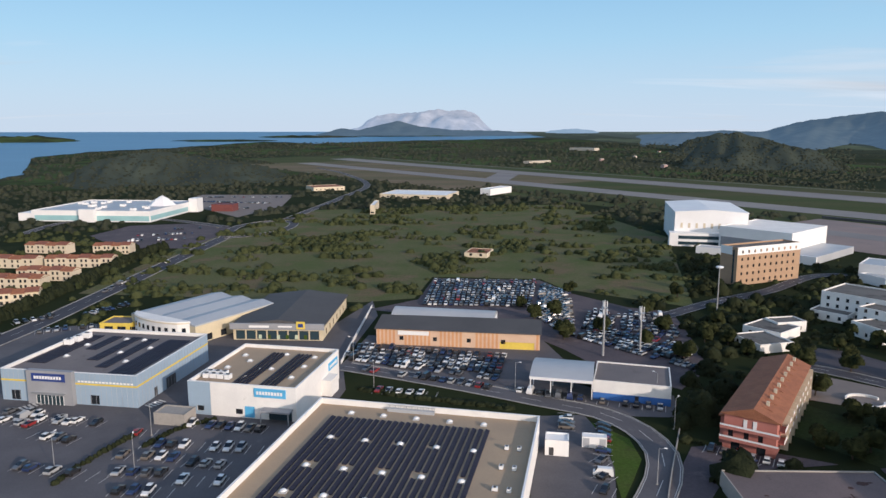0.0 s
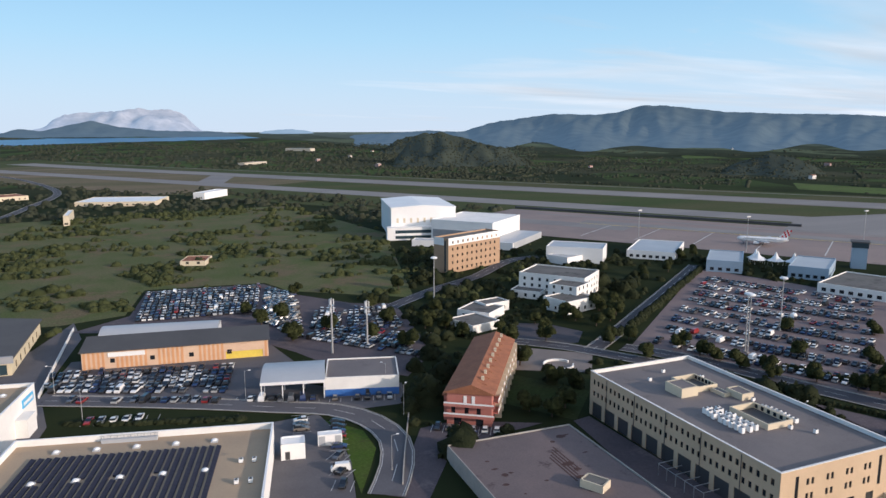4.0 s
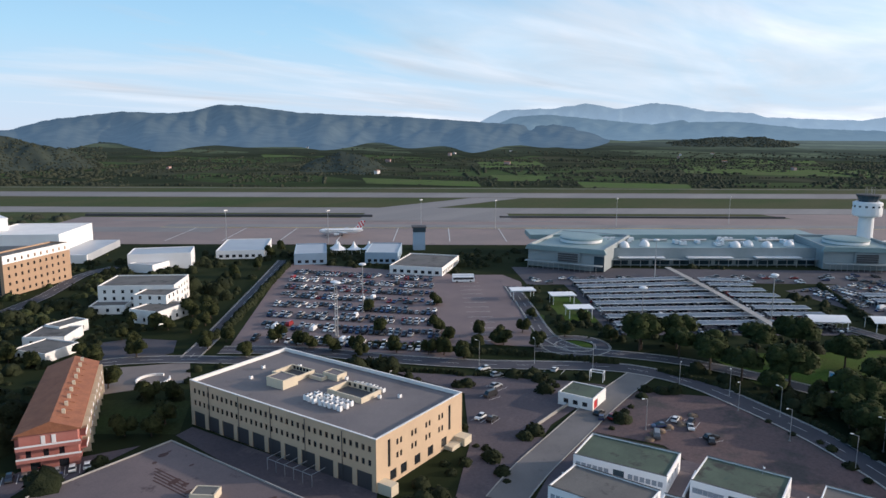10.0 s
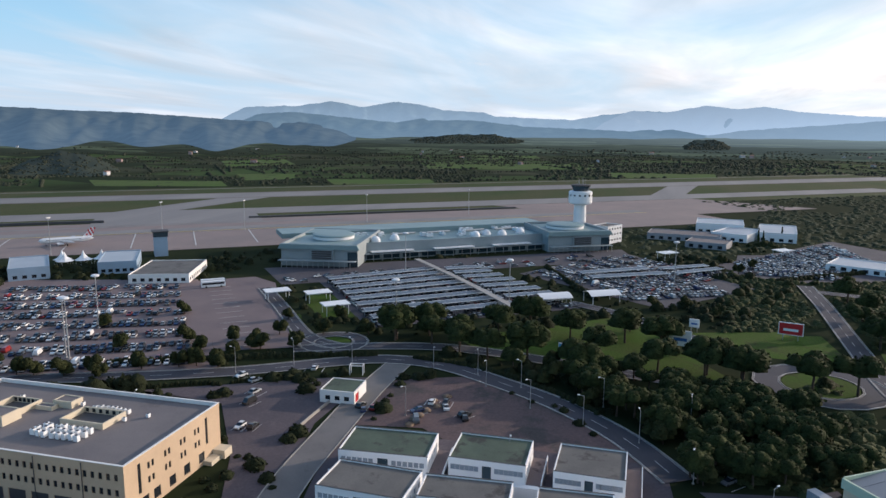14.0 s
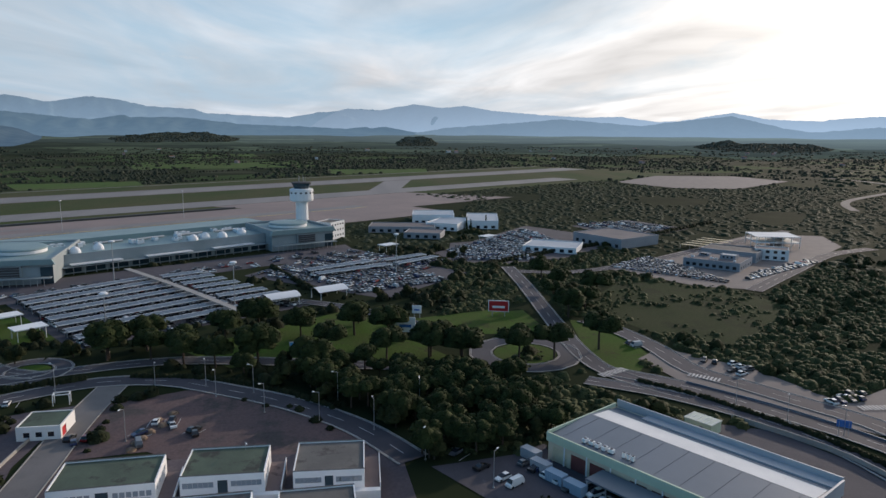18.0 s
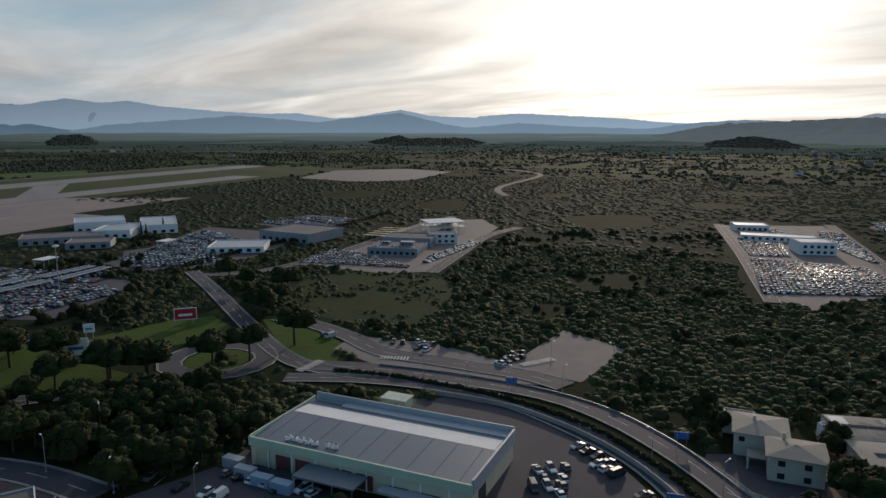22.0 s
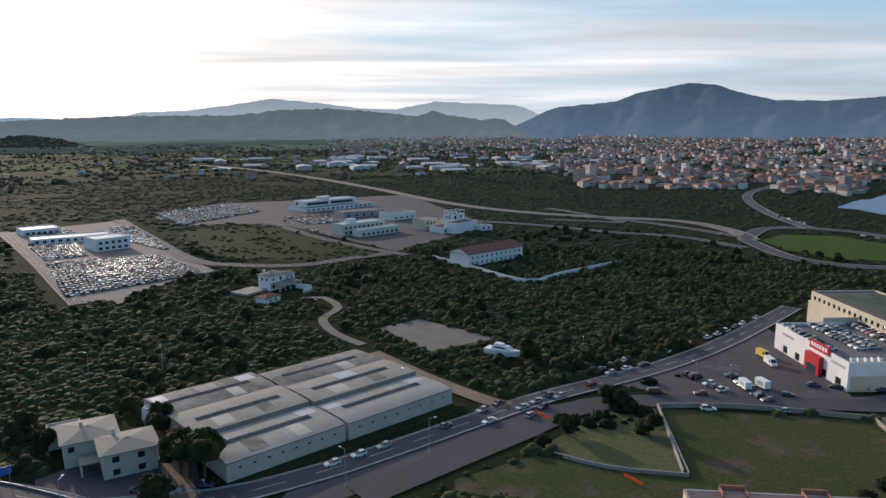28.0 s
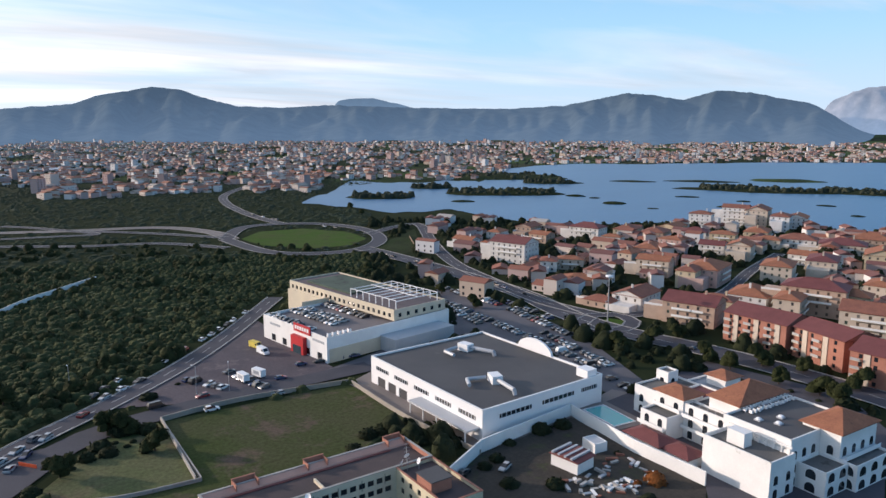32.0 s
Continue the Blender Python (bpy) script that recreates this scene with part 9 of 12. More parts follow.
part("cross_wall", Shape().box(0.6, -4.0, 7.92, 1.0, 1.6, 8.7), CREAM, nb)
part("roof_step", Shape().box(-20.0, -8.0, 7.904, 22.6, -7.3, 8.1), TILEMAROON, nb)
part("lift_room", Shape().box(-21.5, 9.5, 8.02, -16.4, 15.0, 10.6), BRICKRED, nb, "brick-red lift room on the wing")
part("lift_room_roof", Shape().box(-21.7, 9.3, 10.604, -16.2, 15.2, 10.8), DARKROOF, nb)
for k in range(6):
    part("facade_grille", Shape().box(-13.0 + k * 5.6, 2.004, 5.9, -12.9 + k * 5.6, 2.1, 8.3), DARKSTEEL, nb)
for k, (x, y) in enumerate(((-19.5, 0.5), (-17.0, 2.5), (-20.5, 4.0), (6.0, 4.5))):
    ds = thing("satellite_dish", nb.matrix_basis @ pose(x, y, 7.9, 0, 0, 40 * k), "white satellite dish on a short pole", "satellite dish", "satellite dishes")
    part("pole", Shape().tube((0, 0, 0), (0, 0, 1.9), 0.06, n=6), STEEL, ds)
    part("dish", Shape().lathe([(0.05, 0), (0.35, 0.06), (0.7, 0.2), (0.72, 0.22), (0.34, 0.1), (0.04, 0.04)], 14), CLEAN, ds, at=Matrix.Translation((0, 0.1, 2.0)) @ Matrix.Rotation(1.1, 4, "X"))
    part("feed_arm", Shape().tube((0, 0, 1.8), (0, -0.6, 2.1), 0.03, n=5), STEEL, ds)
for k in range(5):
    am = thing("roof_aerial", nb.matrix_basis @ pose(-21.5 + k * 0.9, -3.0 + k * 1.6, 7.9), "thin television aerial mast", "aerial", "roof aerials")
    part("mast", Shape().tube((0, 0, 0), (0, 0, 3.2), 0.04, n=5), STEEL, am)
    part("boom", Shape().tube((-0.7, 0, 3.0), (0.7, 0, 3.0), 0.03, n=5), STEEL, am)
for q, rr in (((-36.3, -153.8), 35), ((-18.7, -189.5), 35)):
    br = thing("orange_barrier_net", pose(q[0], q[1], 0.3, 0, 0, rr + 90), "bright orange plastic road barrier netting", "barrier", "road barriers")
    part("net", Shape().box(-2.8, -0.05, 0.05, 2.8, 0.05, 0.95), surf("orange_plastic_net", (0.75, 0.10, 0.03), (0.65, 0.09, 0.03), 0.5, 0.6), br)
    for x in (-2.7, 0, 2.7):
        part("stake", Shape().tube((x, 0.08, -0.15), (x, 0.08, 1.1), 0.03, n=5), STEEL, br)

# white hotel with terracotta roofs, arches and terraces
hx, hy = -147.8, -87.8
o = thing("white_hotel", pose(hx, hy, 0, 0, 0, 84), "white terraced hotel with arches and terracotta roofs", "hotel")
M = o.matrix_basis
LB = 22.5


def arch(own, x, y, z, w, h, rz, mat=PANE):
    """An arched opening's dark infill set in a wall, with a raised rim."""
    n = 8
    pr = [(-w / 2, 0), (w / 2, 0)] + [(w / 2 * math.cos(math.pi * i / n), h - w / 2 + w / 2 * math.sin(math.pi * i / n)) for i in range(n + 1)]
    m = Matrix.Translation((x, y, z)) @ Matrix.Rotation(rz, 4, "Z")
    a = part("arched_opening", Shape().sweep(pr, -0.03, 0.03), mat, own, at=m)
    return a


def wing(x0, x1, y0, y1, h, wall=WHITE, roof=GREYROOF, tiles=None, par=0.5, sides="SEWN", storey=3.2, wide=1.5, step=3.6, curved=True):
    cx, cy, lx, ly = (x0 + x1) / 2, (y0 + y1) / 2, x1 - x0, y1 - y0
    shell(o, lx, ly, 0, h, wall, roof, parapet=0.05 if tiles else par, cx=cx, cy=cy)
    for sd, ln, ax, ay, dx, dy, rz in (("S", lx, x0, y0 - 0.02, 1, 0, 0), ("E", ly, x1 + 0.02, y0, 0, 1, math.pi / 2), ("N", lx, x0, y1 + 0.02, 1, 0, 0), ("W", ly, x0 - 0.02, y0, 0, 1, math.pi / 2)):
        if sd not in sides:
            continue
        n = max(1, int(ln / step))
        for f in range(int(h / storey)):
            for k in range(n):
                u = ln * (k + 0.5) / n
                arch(o, ax + dx * u, ay + dy * u, f * storey + 0.5, wide, 2.2, rz)
    if tiles:
        pitched(o, lx, ly, h + 0.02, 20, 0.7, tiles, cx=cx, cy=cy, hip=True)


wing(0, 17.8, 0, 9.28, 9.6, sides="E", par=0.9)                      # blank end wall and roof terrace
part("stair_head", Shape().box(4.4, 2.8, 8.75, 9.0, 5.8, 12.2), WHITE, o)
for k in range(9):
    part("terrace_baluster", Shape().box(1.0 + k * 1.9, 8.6, 8.72, 1.5 + k * 1.9, 8.9, 10.4), WHITE, o)
part("terrace_lintel", Shape().box(0.6, 8.55, 10.404, 17.2, 8.95, 10.8), WHITE, o)
wing(-1.4, 16.5, 9.3, 35.0, 12.2, roof=DARKROOF, sides="SE")           # main block with the dark flat roof
wing(12.0, 21.4, 21.0, 36.5, 12.5, tiles=TILE, sides="SE")             # corner tower
wing(16.52, 23.6, 12.0, 20.98, 6.4, sides="SE", wide=2.4, step=4.0)
wing(21.42, 25.6, 21.0, 36.0, 6.5, sides="SE", wide=2.6, step=4.2)
wing(-10.2, -1.42, 15.2, 35.2, 12.7, tiles=TILE, sides="SW")           # broad hipped roof
wing(-15.2, -1.42, 11.6, 15.18, 9.8, sides="S")
wing(-15.2, -10.22, 15.2, 30.0, 9.6, sides="")
wing(-24.6, -15.22, 11.2, 19.2, 10.6, tiles=TILE, sides="SW")          # smaller hipped roof
wing(-24.2, -15.2, 5.0, 11.18, 6.8, sides="SW")
wing(-35.2, -24.62, 14.4, 30.0, 8.4, sides="SW")
wing(-35.4, -31.0, 23.6, 28.0, 11.2, sides="SWE", step=2.4)
wing(-30.98, -20.0, 30.02, 44.0, 7.4, sides="SW", roof=BLUEMETAL)
wing(-27.0, -20.5, 36.0, 43.0, 9.6, tiles=TILE, sides="")
wing(-24.6, -10.2, 19.22, 29.9, 8.6, roof=TILEMAROON, sides="")
wing(-20.5, -9.5, -4.4, 2.0, 3.4, tiles=TILEMAROON, sides="")          # maroon pavilions
wing(-9.48, -1.5, -3.2, 2.8, 3.0, tiles=TILEMAROON, sides="")
for x0, x1, y0, z in ((-15.0, -1.6, 11.6, 6.4), (-15.0, -1.6, 11.6, 3.2), (-24.2, -15.4, 5.0, 3.2), (-24.4, -15.4, 11.2, 6.9)):
    bl = part("balcony", Shape().box(x0, y0 - 1.3, z, x1, y0 - 0.03, z + 0.16), WHITE, o)
    part("railing", Shape().box(x0, y0 - 1.3, z + 0.16, x1, y0 - 1.22, z + 1.0), CLEAN, bl)
for z in (3.2, 6.5):
    bl = part("balcony", Shape().box(21.43, 21.2, z, 22.9, 36.3, z + 0.16), WHITE, o)
    part("railing", Shape().box(22.82, 21.2, z + 0.16, 22.9, 36.3, z + 1.0), CLEAN, bl)
for k in range(5):
    part("roof_rail", Shape().tube((-13 + k * 2.4, 12.0, 9.8), (-13 + k * 2.4, 12.0, 10.7), 0.05, n=5), STEEL, o)
rng = random.Random(6)
for k in range(26):
    roof_unit(-0.4 + (k // 13) * 2.0 + rng.uniform(-0.3, 0.3), 16 + (k % 13) * 1.45, 11.72, M, 0.9, 0.6, 1.0)
for x, y in ((5, 14), (9, 16), (7, 20)):
    skylight(M, x, y, 11.7)

# pool terrace and its wall
pool = thing("swimming_pool", pose(-156.0, -122.7, 0.1, 0, 0, 80), "turquoise hotel swimming pool with pale surround", "swimming pool")
part("surround", Shape().box(-9, -6.5, 0, 9, 6.5, 0.35), PAVE, pool)
part("water", Shape().box(-6.5, -3.6, 0.354, 6.5, 3.6, 0.42), POOLWATER, pool)
part("coping", Shape().box(-6.9, -4.0, 0.354, 6.9, -3.604, 0.5).box(-6.9, 3.604, 0.354, 6.9, 4.0, 0.5).box(-6.9, -3.6, 0.354, -6.504, 3.6, 0.5).box(6.504, -3.6, 0.354, 6.9, 3.6, 0.5), CLEAN, pool)
for pts, h, lab in (([(-96, -121), (-112, -128), (-148, -130), (-143, -104), (-142, -83)], 3.6, "tall white boundary wall round the hotel yard"),):
    wl6 = [Vector(p) for p in pts]
    solid("boundary_wall", ribbon(wl6, -0.2, 0.2, h, h), WHITE, lab, "wall", kind="structure")
sh = thing("red_striped_shed", pose(-124.9, -108.7, 0.1, 0, 0, 95), "white shed with dark red sheet roof", "shed")
shell(sh, 8, 6.5, 0, 3.0, WHITE, TILEMAROON, parapet=0.05)
part("roof_sheet", Shape().sweep([(-4.4, 3.02), (4.4, 3.02), (4.4, 3.2), (0, 3.9), (-4.4, 3.2)], -3.7, 3.7), TILEMAROON, sh)
for k in range(4):
    part("pale_sheet", Shape().box(-3.6 + k * 1.9, -3.75, 3.5, -3.0 + k * 1.9, 3.75, 3.95), METALROOF, sh)
cb = thing("white_cabin", pose(-136.6, -111.5, 0.1, 0, 0, 80), "small white cabin by the wall", "cabin")
shell(cb, 5, 4, 0, 2.6, WHITE, METALROOF, parapet=0.05)
rng = random.Random(14)
jx, jy = -127.2, -97.9
for k in range(60):
    x, y = jx + rng.uniform(-12, 12), jy + rng.uniform(-7, 7)
    solid("scrap_piece", Shape().box(-rng.uniform(0.5, 1.6), -0.4, 0.0, rng.uniform(0.5, 1.6), 0.4, rng.uniform(0.15, 0.7)), rng.choice((STEEL, WHITE, TILEBROWN, CONCRETE, METALROOF)), "bent sheet and timber scrap lying in the yard", "scrap", pose(x, y, 0.1, rng.uniform(-8, 8), rng.uniform(-8, 8), rng.uniform(0, 180)), "yard scrap")


# ---- houses ----
def house(x, y, size, n, rz, rng):
    """A small house of n storeys: walls with windows, a ridged tile roof, balconies, chimney."""
    L, W = size, size * rng.uniform(0.62, 0.8)
    h = n * 3.1
    o = thing("house", pose(x, y, 0, 0, 0, rz + rng.choice((0, 90))), "rendered " + ("two", "two", "three", "four")[min(n, 4) - 1] + "-storey house with tiled roof" if n > 1 else "rendered one-storey house with tiled roof", "house", "houses of the suburb")
    hs = {sd: [q for f in range(n) for q in row_of(max(2, int(ln / 3.8)), ln, 1.05, 0.9 + f * 3.1, 1.4, 0.6)] for sd, ln in (("S", L), ("E", W), ("N", L), ("W", W))}
    wl7 = rng.choice(HOUSEWALL)
    shell(o, L, W, 0, h, wl7, TILE, parapet=0.05, holes=hs, pane=SHUTTER)
    ax, sd = L * rng.uniform(0.3, 0.45), rng.choice((-1, 1))
    part("annex", Shape().box(sd * (L / 2 + 0.004) if sd > 0 else -L / 2 - ax, -W * 0.42, 0, L / 2 + ax if sd > 0 else -L / 2 - 0.004, W * rng.uniform(0.0, 0.4), max(3.0, h - 3.1)), wl7, o, "lower side wing with a flat terrace")
    part("terrace_rail", Shape().box(sd * L / 2 + (0.05 if sd > 0 else -ax), -W * 0.42, max(3.0, h - 3.1) + 0.004, sd * L / 2 + (ax if sd > 0 else -0.05), -W * 0.42 + 0.12, max(3.0, h - 3.1) + 0.95), HOUSEWALL[5], o)
    pitched(o, L, W, h, rng.uniform(16, 22), 0.6, rng.choice((TILE, TILE, TILEBROWN, TILEMAROON)), hip=rng.random() < 0.5, gable=wl7)
    part("chimney", Shape().box(L * 0.2, -0.4, h + W * 0.1, L * 0.2 + 0.8, 0.4, h + W * 0.22 + 1.3), wl7, o)
    for f in range(1, n):
        for sd in (-1, 1):
            if rng.random() < 0.7:
                y0 = sd * W / 2
                b = part("balcony", Shape().box(-L * 0.3, min(y0, y0 + sd * 1.3) + (0.004 if sd > 0 else 0), f * 3.1, L * 0.3, max(y0, y0 + sd * 1.3) - (0.004 if sd < 0 else 0), f * 3.1 + 0.18), CREAM, o)
                part("railing", Shape().box(-L * 0.3, y0 + sd * 1.3 - 0.05, f * 3.1 + 0.18, L * 0.3, y0 + sd * 1.3 + 0.05, f * 3.1 + 1.05), WHITE, b)
    return o


rng = random.Random(21)
for h in [(-312, -375, 16, 2, 15), (-304, -318, 25, 4, 15), (-411, -350, 24, 3, 15), (-355, -390, 15, 2, 20), (-395, -397, 20, 2, 20), (-403, -320, 14, 2, 20), (-372, -360, 15, 2, 10), (-446, -340, 22, 2, 20), (-451, -318, 22, 2, 20), (-486, -327, 21, 2, 10), (-474, -299, 18, 2, 20), (-313, -279, 15, 2, 40), (-286, -249, 18, 1, 50), (-300, -284, 13, 2, 40), (-337, -237, 18, 3, 20), (-388, -277, 23, 2, 20)]:
    house(*h, rng)
for h in [(-257, -209, 14, 1, 10), (-271, -200, 20, 2, 10), (-267, -167, 22, 3, 15), (-343, -208, 26, 3, 15), (-327, -208, 16, 3, 15), (-425, -235, 18, 3, 20), (-379, -187, 22, 3, 20), (-414, -179, 24, 3, 20), (-499, -234, 24, 2, 20), (-501, -205, 28, 2, 20), (-540, -203, 28, 2, 20), (-315, -167, 22, 2, 15), (-291, -170, 15, 2, 15), (-307, -145, 17, 3, 15), (-324, -142, 26, 4, 15), (-333, -131, 17, 3, 15)]:
    house(*h, rng)
for h in [(-297, -108, 21, 4, 15), (-479, -279, 18, 2, 20), (-513, -271, 23, 2, 20), (-429, -257, 16, 2, 20), (-480, -245, 15, 2, 20), (-597, -282, 21, 3, 20), (-532, -331, 18, 4, 20), (-572, -323, 21, 5, 20), (-572, -303, 26, 5, 20), (-569, -282, 20, 4, 20), (-458, -165, 23, 3, 20), (-427, -287, 17, 2, 10), (-360, -272, 16, 2, 10), (-368, -131, 19, 3, 10), (-437, -201, 15, 2, 10)]:
    house(*h, rng)
# brick apartment rows
for sp in ((-261.7, -131.7, 25.4, 18.4, 86.8), (-259.2, -105.6, 20.8, 16.9, 73.9), (-250.1, -85.1, 15.6, 19.4, 89.8)):
    o, L, W = place("brick_apartment_row", "red brick four-storey flats with brown tiled roof", "apartments", *sp, "brick flats")
    n = max(3, int(L / 4.2))
    hs = {sd: [q for f in range(4) for q in row_of(n, L, 1.2, 0.8 + f * 2.75, 1.5)] for sd in ("S", "N")}
    hs["E"] = hs["W"] = [q for f in range(4) for q in row_of(2, W, 1.1, 0.8 + f * 2.75, 1.4)]
    shell(o, L, W, 0, 11.0, BRICKRED, TILEMAROON, parapet=0.05, holes=hs)
    pitched(o, L, W, 11.0, 17, 0.5, TILEMAROON, gable=BRICKRED)
    for k in range(n // 2):
        part("cream_bay", Shape().box(-L / 2 + 4.2 + k * 8.4, -W / 2 - 0.3, 0, -L / 2 + 6.2 + k * 8.4, -W / 2 - 0.004, 10.8), HOUSEWALL[1], o)
        for f in range(1, 4):
            b = part("balcony", Shape().box(-L / 2 + 0.6 + k * 8.4, -W / 2 - 1.3, f * 2.75, -L / 2 + 3.6 + k * 8.4, -W / 2 - 0.004, f * 2.75 + 0.15), CREAM, o)
            part("railing", Shape().box(-L / 2 + 0.6 + k * 8.4, -W / 2 - 1.3, f * 2.75 + 0.15, -L / 2 + 3.6 + k * 8.4, -W / 2 - 1.25, f * 2.75 + 1.0), STEEL, b)
# terraced houses by the coast road
for x0, y0, x1, y1, n in ((*(-238.3, 414.4), *(-198.3, 414.5), 6), (*(-234.2, 379.2), *(-202.3, 376.3), 5), (*(-275.5, 414.4), *(-242.4, 411.0), 4), (*(-279.7, 465.1), *(-249.8, 460.8), 4), (*(-232.2, 460.8), *(-207.8, 460.9), 4), (*(-238.6, 357.0), *(-208.7, 357.1), 5), (*(-213.7, 318.4), *(-191.7, 325.9), 4)):
    a = math.degrees(math.atan2(y1 - y0, x1 - x0))
    ln = math.hypot(x1 - x0, y1 - y0)
    o = thing("terraced_house_row", pose((x0 + x1) / 2, (y0 + y1) / 2, 0, 0, 0, a), "row of cream terraced houses with stepped tiled roofs", "terraced houses", "terraced rows")
    for k in range(n):
        w, cx = ln / n, -ln / 2 + ln / n * (k + 0.5)
        hh = 5.4 + 0.5 * (k % 2)
        shell(o, w - 0.02, 9.0, 0, hh, (YELLOWPALE if y0 < 345 and k == n - 1 else CREAM), TILE, parapet=0.05, cx=cx, cy=4.5, holes={"S": [q for z in (0.6, 3.4) for q in row_of(2, w, 1.3, z, 1.6, 0.6)]})
        pitched(o, w - 0.2, 9.0, hh, 17, 0.25, TILEBROWN if k % 2 else TILE, cx=cx, cy=4.5, gable=CREAM)
# shopping mall with turquoise bands
o, L, W = place("shopping_mall", "white shopping mall with turquoise glazed bands and a pyramid light", "shopping mall", -311.5, 673.7, 110.6, 94.8, -4.5)
shell(o, L, W, 0, 10.0, CLEAN, METALROOF, parapet=0.8)
part("turquoise_band", Shape().box(-L / 2 + 3, -W / 2 - 0.3, 1.0, L / 2 - 1, -W / 2 - 0.004, 5.5), TEAL, o)
part("turquoise_band", Shape().box(L / 2 + 0.004, -W / 2 + 1, 1.5, L / 2 + 0.3, W / 2 - 18, 5.5), TEAL, o)
part("entrance_block", Shape().box(-8, -W / 2 - 5, 0, 6, -W / 2 - 0.304, 11.5), CLEAN, o)
part("pyramid_light", Shape().lathe([(14, 9.3), (7, 15), (0.5, 18.5)], 6), CLEAN, o, at=Matrix.Translation((L / 2 - 16, 10, 0)))
part("side_block", Shape().box(-L / 2 - 14, -W / 2 + 2, 0, -L / 2 - 0.004, W / 2 - 20, 7), CLEAN, o)
part("logo_gable", Shape().box(L / 2 + 0.3, W / 2 - 16, 0, L / 2 + 9, W / 2 - 2, 13.5), CLEAN, o)
part("red_pavilion", Shape().box(L / 2 + 20, W / 2 - 8, 0, L / 2 + 42, W / 2 + 8, 7), TILEMAROON, o)
for k in range(16):
    roof_unit(-L / 2 + 8 + rng.uniform(0, L - 20), rng.uniform(-W / 2 + 6, W / 2 - 6), 9.2, o.matrix_basis, 5, 3, 2.2, "pale rooftop plant unit on the mall")
# farm buildings and sheds in and beyond the meadow
for sp, h, wl8, rf8, lab, cat in (((23.8, 457.7, 15.0, 19.3, -16.2), 3.0, CREAM, TILE, "small farmhouse with terracotta roof", "house"), ((-28.2, 867.5, 83.2, 60.4, -15.2), 5.0, CREAM, CLEAN, "long low airfield service building", "shed"),
                                  ((68.3, 905.1, 14.8, 54.0, -34.5), 8.0, CLEAN, CLEAN, "small white building standing beside the airfield", "shed"), ((-161.4, 967.2, 43.2, 38.2, 25.9), 5.0, CREAM, TILE, "cream roadside building with a red roof", "house"),
                                  ((-68.6, 705.9, 4.4, 48.2, 0.1), 9.0, CREAM, CLEAN, "small cream tower hut in the meadow", "hut"), ((491.4, 2479.2, 100.0, 30.0, -43.3), 17.0, OLDWHITE, METALROOF, "white hotel block among the woods", "hotel"), ((228.3, 1722.1, 90.0, 18.0, 47.7), 6.0, OLDWHITE, TAUPEROOF, "long pale hall beyond the runway", "hall")):
    block("outlying_building", lab, cat, sp, h, wl8, rf8, "outlying buildings", parapet=0.3, holes={"S": row_of(max(2, int(sp[2] / 6)), sp[2], 1.8, 1.0, 1.6)})

# ---- cars ----
def hull(L=4.3, W=1.76, H=1.48, kind="hatch"):
    """Closed car hull: sill, belt, cabin. Faces: paint 0, glass 1."""
    x0, x1, w = -L / 2, L / 2, W / 2
    front, rear = (0.42, 0.06) if kind == "hatch" else ((0.36, 0.3) if kind == "saloon" else (0.16, 0.02))
    zb = 0.95 if kind != "van" else 1.15
    zt = H if kind != "van" else 2.05
    cb0, cb1 = x0 + L * rear * 0.55, x1 - L * front * 0.62
    ct0, ct1 = x0 + L * (rear + 0.07), x1 - L * (front + (0.13 if kind != "van" else 0.06))
    v = [(x0 + 0.12, -w + 0.06, 0.24), (x1 - 0.15, -w + 0.06, 0.24), (x1 - 0.15, w - 0.06, 0.24), (x0 + 0.12, w - 0.06, 0.24),
         (x0, -w, 0.55), (x1, -w + 0.1, 0.55), (x1, w - 0.1, 0.55), (x0, w, 0.55),
         (x0 + 0.05, -w + 0.04, zb - 0.02), (x1 - 0.12, -w + 0.16, zb - 0.2), (x1 - 0.12, w - 0.16, zb - 0.2), (x0 + 0.05, w - 0.04, zb - 0.02),
         (cb0, -w + 0.09, zb), (cb1, -w + 0.12, zb), (cb1, w - 0.12, zb), (cb0, w - 0.09, zb),
         (ct0, -w + 0.24, zt - 0.05), (ct1, -w + 0.26, zt - 0.05), (ct1, w - 0.26, zt - 0.05), (ct0, w - 0.24, zt - 0.05),
         (ct0 + 0.15, -w + 0.34, zt), (ct1 - 0.15, -w + 0.36, zt), (ct1 - 0.15, w - 0.36, zt), (ct0 + 0.15, w - 0.34, zt)]
    f, mi = [(3, 2, 1, 0)], [0]
    for a in (0, 4, 8, 12, 16):
        for i in range(4):
            j = (i + 1) % 4
            f.append((a + i, a + j, a + 4 + j, a + 4 + i))
            mi.append(1 if a == 12 else 0)
    f.append((20, 21, 22, 23))
    mi.append(0)
    if kind == "van":
        for k, q in enumerate(f):
            if mi[k] == 1 and q[0] in (12, 14, 15):
                mi[k] = 0
    return v, f, mi


def wheels(L, W):
    return [(sx * L * 0.31, sy * (W / 2 - 0.1)) for sx in (-1, 1) for sy in (-1, 1)]


